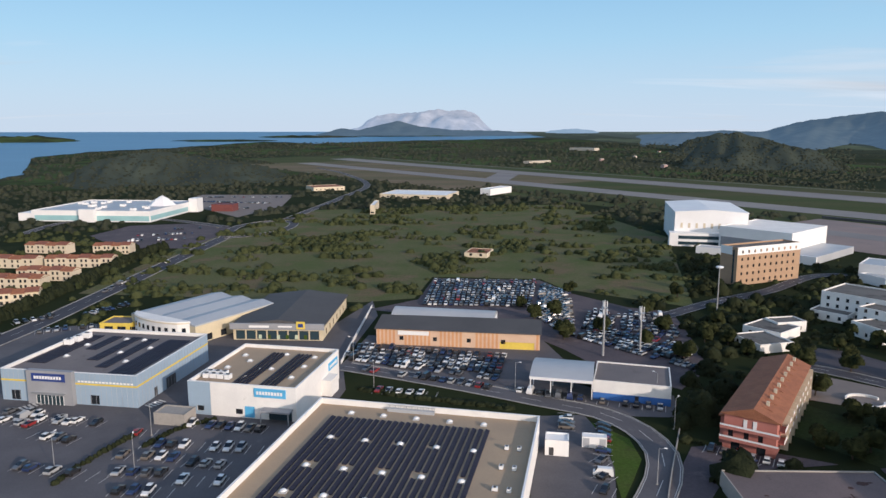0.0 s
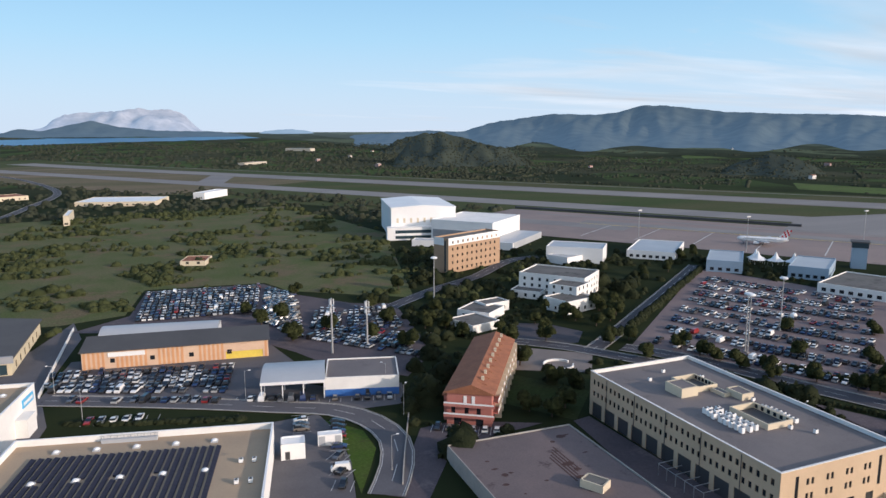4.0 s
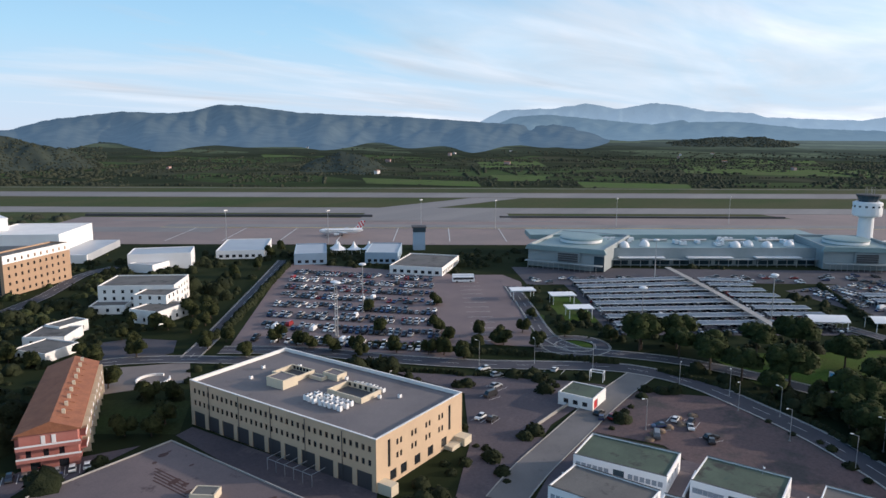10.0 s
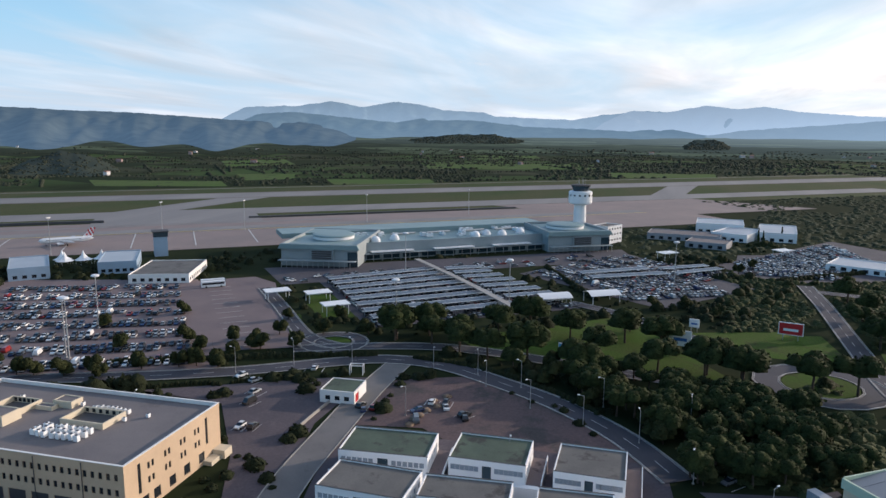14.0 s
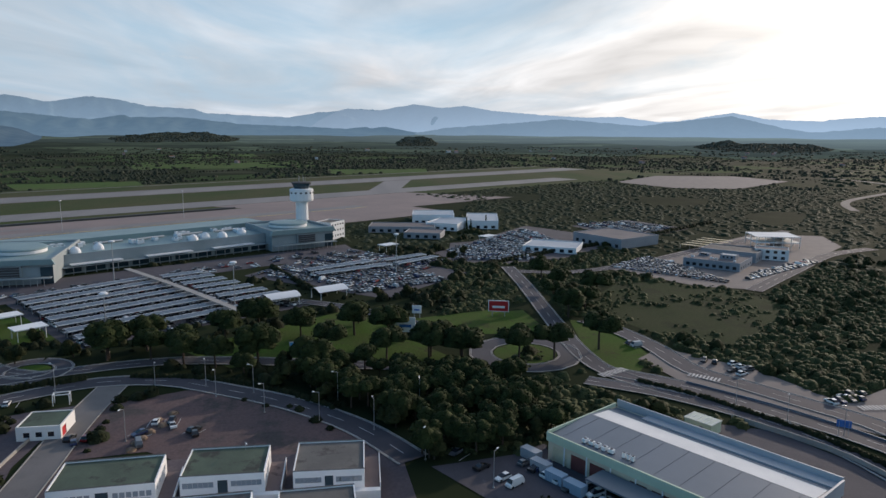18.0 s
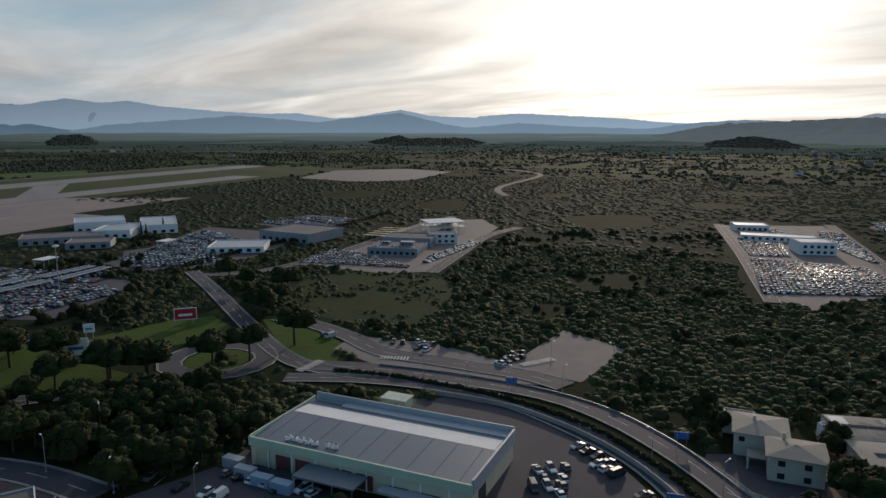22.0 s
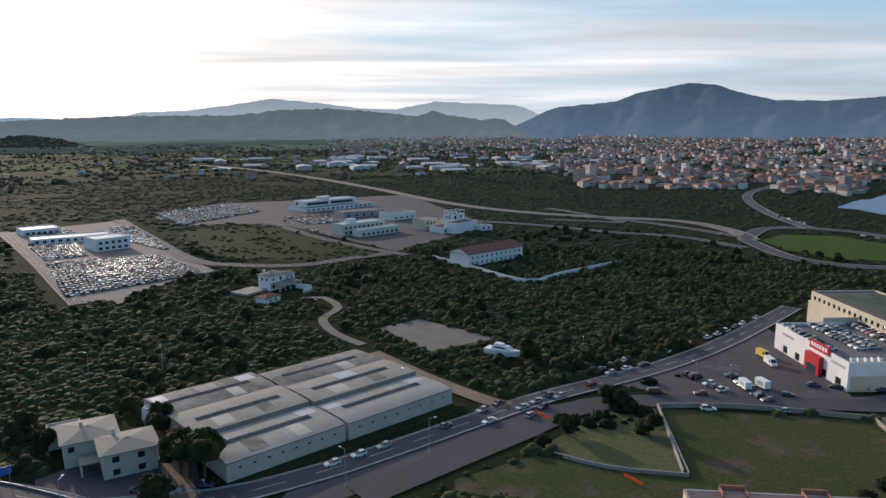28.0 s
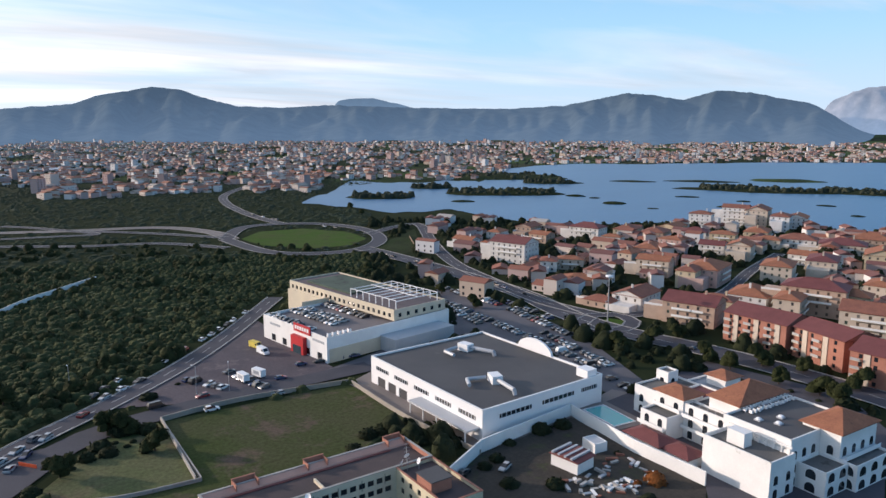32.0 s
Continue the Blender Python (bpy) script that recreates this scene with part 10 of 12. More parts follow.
CARKINDS = {"hatch": (4.1, 1.76, 1.48), "saloon": (4.6, 1.8, 1.44), "suv": (4.5, 1.84, 1.66), "van": (4.9, 1.9, 2.05)}
LABELS = {"hatch": "parked compact hatchback car on the asphalt", "saloon": "parked saloon car standing on asphalt", "suv": "parked tall sport utility car", "van": "parked delivery van with plain sides"}
CARS = {}
WHEEL = Shape().tube((0, -0.1, 0.31), (0, 0.1, 0.31), 0.31, n=12).mesh("wheel", RUBBER)
for kind, (cl, cw, ch) in CARKINDS.items():
    o = thing("parked_car" if kind != "van" else "parked_van", pose(0, 0, -60), LABELS[kind], "car" if kind != "van" else "van", "parked cars")
    v, f, mi = hull(cl, cw, ch, "hatch" if kind == "suv" else kind)
    paint, glass = Shape(), Shape()
    paint.add(v, [q for q, k in zip(f, mi) if k == 0])
    glass.add(v, [q for q, k in zip(f, mi) if k == 1])
    part("body", paint, CARPAINT, o)
    part("window_glass", glass, PANE, o)
    for x, y in wheels(cl, cw):
        part("wheel", WHEEL, RUBBER, o, at=Matrix.Translation((x, y, 0)))
    CARS[kind] = o
CAR_COUNT = [0]
crng = random.Random(99)


def put_car(x, y, rz, z=0.13, kind=None):
    kind = kind or crng.choices(("hatch", "saloon", "suv", "van"), (50, 18, 26, 6))[0]
    CAR_COUNT[0] += 1
    return copy_thing(CARS[kind], pose(x, y, z, 0, 0, rz))


class Fleet:
    """Far cars of one lot, as one stuff mesh."""

    def __init__(self):
        self.s = Shape()

    def put(self, x, y, rz, z=0.13):
        kind = crng.choices(("hatch", "saloon", "suv", "van"), (50, 20, 26, 4))[0]
        cl, cw, ch = CARKINDS[kind]
        v, f, mi = hull(cl, cw, ch, "hatch" if kind == "suv" else kind)
        c, sn = math.cos(radians(rz)), math.sin(radians(rz))
        zz = z + rise(x, y)
        tv = [(x + a * c - b * sn, y + a * sn + b * c, zz + d) for a, b, d in v]
        k = len(self.s.v)
        self.s.v.extend(tv)
        self.s.f.extend([tuple(i + k for i in q) for q in f])
        self.s.mi.extend(mi)
        self.s.slot = 2
        for wx, wy in wheels(cl, cw):
            k = len(self.s.v)
            for dx, dz in ((-0.3, 0.15), (-0.15, 0.0), (0.15, 0.0), (0.3, 0.15), (0.3, 0.5), (-0.3, 0.5)):
                for dy in (-0.1, 0.1):
                    a, b = wx + dx, wy + dy
                    self.s.v.append((x + a * c - b * sn, y + a * sn + b * c, zz + dz))
            self.s.f.extend([(k, k + 2, k + 4, k + 6, k + 8, k + 10), (k + 11, k + 9, k + 7, k + 5, k + 3, k + 1)])
            self.s.mi.extend([2, 2])

    def done(self, name, label):
        if self.s.v:
            solid(name, self.s, (CARFLEET, PANE, RUBBER), label, "cars", kind="stuff")


BAYS = Shape()


def car_row(x0, y0, x1, y1, fill=0.85, pitch=2.65, near=260.0, fleet=None, along_row=False, z=0.13):
    ln = math.hypot(x1 - x0, y1 - y0)
    if along_row:
        pitch = 6.2
    n = max(1, int(ln / pitch))
    a = math.degrees(math.atan2(y1 - y0, x1 - x0))
    if near > 0 and not along_row and z < 1:
        u = Vector((x1 - x0, y1 - y0)).normalized()
        w = Vector((-u.y, u.x))
        for k in range(n + 1):
            c = Vector((x0, y0)) + u * (ln * k / n)
            q = [c - w * 2.5 - u * 0.08, c - w * 2.5 + u * 0.08, c + w * 2.5 + u * 0.08, c + w * 2.5 - u * 0.08]
            BAYS.add([(p.x, p.y, z - 0.005) for p in q], [(0, 1, 2, 3)])
    for k in range(n):
        if crng.random() > fill:
            continue
        t = (k + 0.5) / n
        x, y = x0 + (x1 - x0) * t + crng.uniform(-0.12, 0.12), y0 + (y1 - y0) * t + crng.uniform(-0.12, 0.12)
        rz = a + (0 if along_row else 90) + crng.choice((0, 180)) + crng.uniform(-3, 3)
        if math.hypot(x, y) < near and CAR_COUNT[0] < 290:
            put_car(x, y, rz, z)
        elif fleet:
            fleet.put(x, y, rz, z)


def car_lot(quad, tight, name, label, fill=0.85, pitch=2.65, near=0.0, z=0.13, lane=11.0):
    """Rows of cars between two sides of a four-cornered lot."""
    a, d, c, b = [Vector(p) for p in quad]
    fl = Fleet()
    deep = ((d - a).length + (c - b).length) / 2
    at, rows = 2.6, 0
    while at < deep - 1.5:
        t = at / deep
        p, q = a.lerp(d, t), b.lerp(c, t)
        car_row(p.x, p.y, q.x, q.y, fill, pitch, near, fl, False, z)
        rows += 1
        at += 5.1 if tight or rows % 2 else lane
    fl.done(name, label)


fl = Fleet()
for row in [(-128, 196, -116, 193), (-111, 191, -96, 187), (-122, 191, -104, 188), (-111, 180, -98, 176), (-105, 162, -90, 158), (-91, 159, -80, 156), (-85, 181, -75, 181), (-72, 187, -49, 183), (-79, 174, -63, 173), (-61, 172, -47, 171), (-83, 168, -66, 166), (-64, 164, -53, 162), (-80, 159, -66, 158), (-63, 155, -51, 154), (-76, 150, -62, 149), (-126, 190, -114, 186)]:
    car_row(*row, 0.72, 2.9, 260, fl)
for row in [(-80, 278, -51, 276), (-166, 277, -146, 287), (-183, 290, -169, 303), (-159, 303, -148, 324)]:
    car_row(*row, 0.8, 2.9, 240, fl)
for row in [(38, 166, 41, 163), (37, 158, 40, 155), (35, 151, 39, 149), (36, 195, 34, 183), (45, 187, 38, 156), (-22, 213, -2, 209), (-28, 233, -12, 226), (-10, 226, 16, 215), (20, 214, 38, 208), (47, 204, 66, 198), (31, 209, 44, 206)]:
    car_row(*row, 0.9, 3.0, 260, fl)
for row in [(-179, 268, -174, 307), (-174, 318, -172, 385), (-172, 347, -171, 433)]:
    car_row(*row, 0.35, 2.65, 0, fl, True)
for row in [(-233, 513, -193, 524), (-238, 541, -197, 553), (-225, 575, -187, 585), (-290, 851, -194, 851), (-272, 798, -191, 780), (-248, 745, -202, 729)]:
    car_row(*row, 0.6, 2.8, 0, fl)
fl.done("retail_parked_cars", "mixed cars parked round the stores")
for row in [(189, 111, 188, 106), (181, 108, 180, 104), (164, 101, 164, 98), (165, 97, 165, 95), (68, 172, 85, 162), (73, 168, 77, 162)]:
    car_row(*row, 1.0, 3.2, 300)
for row in [(195, 55, 195, 47), (189, 57, 186, 54), (187, 75, 186, 66), (189, 43, 187, 40), (213, 103, 214, 97), (201, 122, 197, 112)]:
    car_row(*row, 0.9, 3.2, 300)
for row in [(168, -25, 164, -29), (159, -31, 147, -39), (160, -42, 150, -48), (157, -46, 143, -51), (146, -53, 137, -57), (251, -108, 245, -110), (228, -125, 223, -131), (217, -130, 210, -133), (185, -144, 187, -158)]:
    car_row(*row, 0.95, 3.0, 300)
for row in [(120, -104, 116, -114), (115, -102, 112, -110), (114, -98, 110, -107), (109, -100, 107, -105), (125, -123, 111, -123), (115, -120, 106, -120), (99, -118, 88, -116), (223, -135, 214, -137), (187, -147, 191, -161)]:
    car_row(*row, 0.95, 3.0, 300)
for row in [(80, -144, 65, -144), (81, -149, 74, -151), (67, -147, 57, -147), (11, -179, -9, -201), (38, -156, 21, -171), (-1, -183, -25, -208), (-51, -209, -79, -209), (-81, -209, -99, -209), (-39, -227, -58, -246), (-55, -197, -79, -197), (-84, -197, -99, -195)]:
    car_row(*row, 0.55, 2.65, 320, None, True)
fl = Fleet()
for row in [(-22, -202, -39, -218), (-41, -224, -60, -237), (-66, -247, -97, -275), (-97, -275, -126, -305), (-13, -187, -21, -199), (-103, -218, -129, -214)]:
    car_row(*row, 0.8, 2.65, 300, fl, True)
for row in [(-83, -227, -87, -203), (-69, -227, -77, -211), (-192, -290, -181, -243), (-206, -295, -198, -236), (-220, -281, -218, -220), (-231, -273, -220, -206), (-217, -230, -208, -184), (-202, -253, -194, -205), (-200, -268, -190, -219), (-196, -214, -191, -183), (-194, -190, -185, -151), (-202, -194, -191, -150), (-183, -149, -177, -128), (-165, -274, -169, -252)]:
    car_row(*row, 0.75, 2.8, 235, fl)
for row in [(-249, -403, -252, -326), (-248, -280, -240, -217), (-230, -162, -231, -127), (-281, -538, -298, -475), (-267, -650, -271, -584)]:
    car_row(*row, 0.3, 2.65, 0, fl, True)
for row in [(167, -592, 108, -508), (112, -560, 96, -540)]:
    car_row(*row, 0.6, 2.65, 0, fl, True)
fl.done("store_parked_cars", "mixed cars parked round the western stores")
for x, y, r2 in VILLACARS + [(-110.5, -117.5, 20), (-101.0, -121.5, 200)]:
    put_car(x, y, r2, 0.13, "hatch")
# cars on the store's roof
rs = bpy.data.objects["roof_parking_store"].matrix_basis
for y, x0, x1 in ((-26.5, -20, 13), (-16.5, -20, 12), (-11.3, -18, 10), (-1.8, -20, 12)):
    for k in range(int((x1 - x0) / 2.7)):
        if crng.random() < 0.8:
            p = rs @ Vector((x0 + k * 2.7, y, 0))
            put_car(p.x, p.y, 185.5 + crng.choice((0, 180)), 8.52, crng.choice(("hatch", "suv", "saloon")))
# vans and trailers before the store
for name, x, y, rr, mt, lab in (("delivery_van", -11.3, -39.3, 10, YELLOW, "yellow delivery van with a high roof"), ("delivery_van", -3.0, -41.0, 0, CLEAN, "white delivery van with a long high body"),
                                ("sales_trailer", 18.2, -60.1, 0, CLEAN, "small white box trailer on wheels"), ("sales_trailer", 17.9, -54.3, 10, CLEAN, "white box trailer beside the kerb")):
    o = thing(name, rs @ pose(x, y, 0.12, 0, 0, rr), lab, "van" if name == "delivery_van" else "trailer")
    hw = 1.05
    if name == "delivery_van":
        part("body", Shape().sweep([(-3.0, 0.4), (2.9, 0.4), (3.0, 1.1), (2.2, 1.3), (1.4, 2.5), (-3.0, 2.6)], -hw, hw), mt, o)
        part("windscreen", Shape().add([(2.16, -0.9, 1.42), (2.16, 0.9, 1.42), (1.5, 0.8, 2.42), (1.5, -0.8, 2.42)], [(0, 1, 2, 3)]), PANE, o)
        part("side_window", Shape().box(0.7, -hw - 0.02, 1.4, 1.6, -hw - 0.002, 2.1), PANE, o)
    else:
        part("body", Shape().box(-2.4, -hw, 0.5, 2.4, hw, 2.9), mt, o)
        part("hatch", Shape().box(-1.4, -hw - 0.04, 1.3, 1.4, -hw - 0.004, 2.4), METALROOF, o)
        part("drawbar", Shape().box(2.4, -0.08, 0.5, 3.8, 0.08, 0.62), DARKSTEEL, o)
    for wx in (-1.7, 1.8):
        for wy in (-0.95, 0.95):
            part("wheel", Shape().tube((wx, wy - 0.11, 0.35), (wx, wy + 0.11, 0.35), 0.35, n=12), RUBBER, o)
car_lot([(-36, 243), (-35, 263), (-18, 263), (-19, 236)], True, "dealer_stock_cars", "closely parked dealer stock cars", 0.92, 2.4)
car_lot([(-19, 236), (-18, 260), (25, 254), (18, 220)], True, "dealer_stock_cars", "closely parked dealer stock cars", 0.92, 2.4)
car_lot([(-10, 322), (-5, 378), (51, 374), (41, 319)], True, "rental_stock_cars", "closely parked dark rental cars", 0.93, 2.4)
car_lot([(42, 304), (53, 367), (63, 347), (51, 269)], True, "rental_stock_cars", "closely parked rental cars", 0.9, 2.4)
car_lot([(54, 269), (66, 313), (101, 308), (87, 230)], True, "rental_stock_cars", "rental cars among trees", 0.75, 2.5)
car_lot([(-25, 265), (-23, 269), (17, 265), (16, 259)], True, "warehouse_front_cars", "cars parked before the striped warehouse", 0.9, 2.7)
car_lot([(175, 211), (291, 305), (321, 228), (207, 142)], False, "airport_parked_cars", "long rows of parked airport cars", 0.82, 2.7, lane=13.0)
car_lot([(397, 50), (475, -0), (418, -56), (349, -17)], False, "airport_carport_cars", "cars in the open bays by the carports", 0.8, 2.6)
car_lot([(344, -4), (370, 7), (393, -48), (369, -53)], False, "airport_carport_cars", "cars in the open bays by the carports", 0.85, 2.6)
car_lot([(431, -69), (487, -77), (498, -139), (422, -120)], False, "outer_parked_cars", "rows of cars in the outer car park", 0.9, 2.6)
car_lot([(343, 179), (472, 17), (450, 9), (333, 167)], False, "forecourt_cars", "cars along the terminal forecourt", 0.45, 2.8)
car_lot([(462, -67), (563, -148), (489, -158), (425, -94)], False, "rental_return_cars", "rows of rental return cars", 0.85, 2.6)
car_lot([(583, -198), (600, -252), (558, -279), (516, -217)], False, "depot_cars", "rows of far depot cars", 0.9, 2.6)
car_lot([(398, -157), (428, -196), (404, -200), (346, -206)], True, "rental_depot_cars", "pale rental cars packed at the depot", 0.95, 2.4)
car_lot([(352, -218), (372, -234), (404, -288), (396, -292)], True, "rental_depot_cars", "pale rental cars by the depot", 0.8, 2.6)
car_lot([(197, -318), (258, -400), (202, -428), (152, -378)], True, "dealer_lot_cars", "tightly packed pale dealer cars", 0.97, 2.3)
car_lot([(264, -408), (304, -455), (280, -472), (246, -426)], True, "dealer_lot_cars", "tightly packed pale dealer cars", 0.97, 2.3)
car_lot([(305, -458), (342, -516), (318, -530), (292, -500)], True, "dealer_lot_cars", "tightly packed pale dealer cars", 0.95, 2.3)
car_lot([(250, -486), (297, -546), (283, -558), (205, -448)], True, "dealer_lot_cars", "pale dealer cars by the road", 0.95, 2.3)
car_lot([(244, -562), (298, -632), (260, -726), (208, -655)], True, "plot_cars", "packed cars on the commercial lot", 0.95, 2.4)
car_lot([(142, -572), (176, -620), (140, -640), (118, -585)], True, "plot_cars", "cars round the commercial plots", 0.8, 2.6)

solid("bay_lines", BAYS, PAINTLINE, "white painted parking bay lines", "road marking", kind="stuff")


def zebra(x0, y0, x1, y1, wide=3.5):
    """Bars of a crossing laid over a road from side to side."""
    u = Vector((x1 - x0, y1 - y0))
    n = max(3, int(u.length / 1.1))
    w = Vector((-u.y, u.x)).normalized() * wide / 2
    s = Shape()
    for k in range(n):
        p, q = Vector((x0, y0)) + u * ((k + 0.2) / n), Vector((x0, y0)) + u * ((k + 0.75) / n)
        s.add([(c.x, c.y, 0.47) for c in (p - w, q - w, q + w, p + w)], [(0, 1, 2, 3)])
    solid("zebra_crossing", s, PAINTLINE, "worn white zebra crossing on the road", "crossing", kind="structure")


for row in [(214, -114, 207, -122), (180, -151, 179, -165), (87, -120, 87, -127), (83, -126, 81, -133), (216, -84, 222, -95)] + [(-125, 197, -121, 202), (-88, 199, -85, 204)]:
    zebra(*row)

# ---- solar carports ----
CARPORT_FLEET = Fleet()


def carport_rows(name, quad, n, label, group):
    """Long tilted roofs on posts between two sides of a lot, each a thing."""
    a, d, c, b = [Vector(p) for p in quad]
    for r in range(n):
        t = (r + 0.5) / n
        p, q = a.lerp(d, t), b.lerp(c, t)
        ln = (q - p).length
        o = thing(name, pose(*((p + q) / 2), 0.1, 0, 0, math.degrees(math.atan2(q.y - p.y, q.x - p.x))), label, "carport", group)
        wd = 0.21 * ((d - a).length + (c - b).length) / 2 / n
        part("panel_roof", Shape().add([(-ln / 2, -wd, 2.9), (ln / 2, -wd, 2.9), (ln / 2, wd, 3.0), (-ln / 2, wd, 3.0), (-ln / 2, -wd, 2.75), (ln / 2, -wd, 2.75), (ln / 2, wd, 2.85), (-ln / 2, wd, 2.85)],
             [(0, 1, 2, 3), (7, 6, 5, 4), (0, 4, 5, 1), (1, 5, 6, 2), (2, 6, 7, 3), (3, 7, 4, 0)]), SOLARBLUE, o, "bluish solar panel roof")
        part("white_gutter", Shape().box(-ln / 2, -wd - 0.25, 2.68, ln / 2, -wd - 0.004, 2.95), CLEAN, o)
        part("ridge_strip", Shape().box(-ln / 2, wd + 0.004, 2.8, ln / 2, wd + 0.3, 3.05), CLEAN, o)
        for off in (-5.2, 0.4):
            nv = Vector((p.y - q.y, q.x - p.x)).normalized() * off
            car_row(p.x + nv.x, p.y + nv.y, q.x + nv.x, q.y + nv.y, 0.8, 2.7, 0, CARPORT_FLEET)
        k, jt = max(2, int(ln / 9)), Shape()
        for i in range(k + 1):
            x = -ln / 2 + 0.4 + (ln - 0.8) * i / k
            part("post", Shape().box(x - 0.14, -0.14, 0, x + 0.14, 0.14, 2.78), STEEL, o)
            jt.add([(x - 0.1, -wd, 2.93), (x + 0.1, -wd, 2.93), (x + 0.1, wd, 3.03), (x - 0.1, wd, 3.03)], [(0, 1, 2, 3)])
        part("panel_joints", jt, METALROOF, o)


carport_rows("solar_carport", [(269, 98), (345, 154), (391, 106), (310, 43)], 8, "long solar carport roof on white posts", "solar carports")
carport_rows("solar_carport", [(313, 42), (390, 101), (401, 83), (328, 20)], 8, "short solar carport roof on white posts", "solar carports")
carport_rows("solar_carport", [(379, 13), (399, 25), (426, -10), (402, -30)], 2, "solar carport roof in the second car park", "solar carports")
carport_rows("solar_carport", [(403, -33), (426, -19), (442, -46), (427, -60)], 2, "solar carport roof in the second car park", "solar carports")
CARPORT_FLEET.done("carport_parked_cars", "cars parked under the solar carports")
wk = smooth_line([(400, 119), (353, 82), (300, 44)], 6.0)
solid("covered_walkway", ribbon(wk, -1.6, 1.6, 4.6, 0.3), CONCRETE, "pale covered walkway between the carports", "walkway", kind="structure")
for x, y, rr in ((*(326.4, 30.1), -60), (*(338.8, 8.1), -60)):
    o = thing("toll_canopy", pose(x, y, 0.1, 0, 0, rr), "white vaulted toll canopy on posts", "canopy", "toll canopies")
    n = 8
    part("vault", Shape().add([(-9, -4 + i, 4.2 + 1.6 * math.sin(math.pi * i / n) + dz) if False else (xx, -5 + 10 * i / n, 4.2 + 1.6 * math.sin(math.pi * i / n) + dz) for dz in (0, 0.15) for xx in (-8, 8) for i in range(n + 1)],
         [(i + 1, i, n + 1 + i, n + 2 + i) for i in range(n)] + [(2 * (n + 1) + i, 2 * (n + 1) + i + 1, 3 * (n + 1) + i + 1, 3 * (n + 1) + i) for i in range(n)]), CLEAN, o)
    for sx in (-7, 7):
        for sy in (-4.8, 4.8):
            part("post", Shape().tube((sx, sy, 0), (sx, sy, 4.3), 0.15, n=8), CLEAN, o)
for q in ((300.8, 159.5), (302.9, 139.2), (284.4, 122.4), (466.5, -28.6), (497.9, -102.8)):
    o = thing("shelter_roof", pose(q[0], q[1], 0.1, 0, 0, -50), "white flat shelter on thin posts", "shelter", "shelters")
    part("slab", Shape().box(-6, -4, 4.4, 6, 4, 4.8), CLEAN, o)
    for sx in (-5, 5):
        for sy in (-3.4, 3.4):
            part("post", Shape().tube((sx, sy, 0), (sx, sy, 4.4), 0.14, n=6), CLEAN, o)
# angled bay lines of the bus park
s = Shape()
for k in range(13):
    p, d = Vector((227 + k * 7.1, 141 + k * 5.3)), Vector((0.62, -0.78))
    n = Vector((0.12, 0.09))
    s.add([(c.x, c.y, 0.2) for c in (p - n, p + d * 11 - n, p + d * 11 + n, p + n)], [(0, 1, 2, 3)])
solid("bus_bay_lines", s, PAINTLINE, "worn white angled bus bay lines", "road marking", kind="structure")
# buses
for q, rr in (((320.0, 206.5), -50), ((315.5, 203.5), -50)):
    o = thing("parked_coach", pose(q[0], q[1], 0.12, 0, 0, rr), "white parked coach with dark windows", "coach", "parked coaches")
    part("body", Shape().sweep([(-6, 0.35), (6, 0.35), (6.1, 1.6), (5.8, 3.2), (-6, 3.25)], -1.25, 1.25), CLEAN, o)
    part("window_band", Shape().box(-5.6, -1.28, 1.6, 5.4, 1.28, 2.6), PANE, o)
    part("windscreen", Shape().box(5.9, -1.1, 1.4, 6.12, 1.1, 2.9), PANE, o)
    for x in (-3.6, 3.8):
        for y in (-1.15, 1.15):
            part("wheel", Shape().tube((x, y - 0.15, 0.48), (x, y + 0.15, 0.48), 0.48, n=12), RUBBER, o)
# billboards
for q, w, h, mt in (((295.2, -66.4), 9, 5, RED), ((296.5, -30.4), 4, 3.5, CLEAN), ((268.6, -23.0), 8, 6, CLEAN), ((250.4, 19.1), 3, 3, SKYBLUE)):
    o = thing("billboard", pose(q[0], q[1], 0.1, 0, 0, -105), "roadside billboard on two posts", "billboard", "billboards")
    part("panel", Shape().box(-w / 2, -0.15, 2.2, w / 2, 0.15, 2.2 + h), CLEAN, o)
    pn = part("poster", Shape().box(-w / 2 + 0.3, -0.2, 2.5, w / 2 - 0.3, -0.154, 1.9 + h), mt, o)
    part("poster_bars", Shape().box(-w * 0.3, -0.24, 2.3 + h * 0.3, w * 0.3, -0.204, 2.3 + h * 0.5), CLEAN if mt is not CLEAN else STRONGBLUE, pn)
    for x in (-w * 0.3, w * 0.3):
        part("post", Shape().box(x - 0.15, 0.15, 0, x + 0.15, 0.4, 2.2 + h * 0.8), STEEL, o)
# road gantry signs
for q, rr in (((163.3, -133.0), 60), ((108.4, -144.9), 50), ((88.9, -118.0), 40)):
    o = thing("direction_sign", pose(q[0], q[1], 0.1, 0, 0, rr), "blue road direction sign on posts", "road sign", "road signs")
    part("board", Shape().box(-1.8, -0.06, 2.6, 1.8, 0.06, 4.6), STRONGBLUE, o)
    part("text_bars", Shape().box(-1.4, -0.1, 3.0, 1.2, -0.064, 3.3).box(-1.4, -0.1, 3.7, 0.6, -0.064, 4.0), CLEAN, o)
    for x in (-1.2, 1.2):
        part("post", Shape().tube((x, 0.12, 0), (x, 0.12, 4.2), 0.07, n=6), STEEL, o)
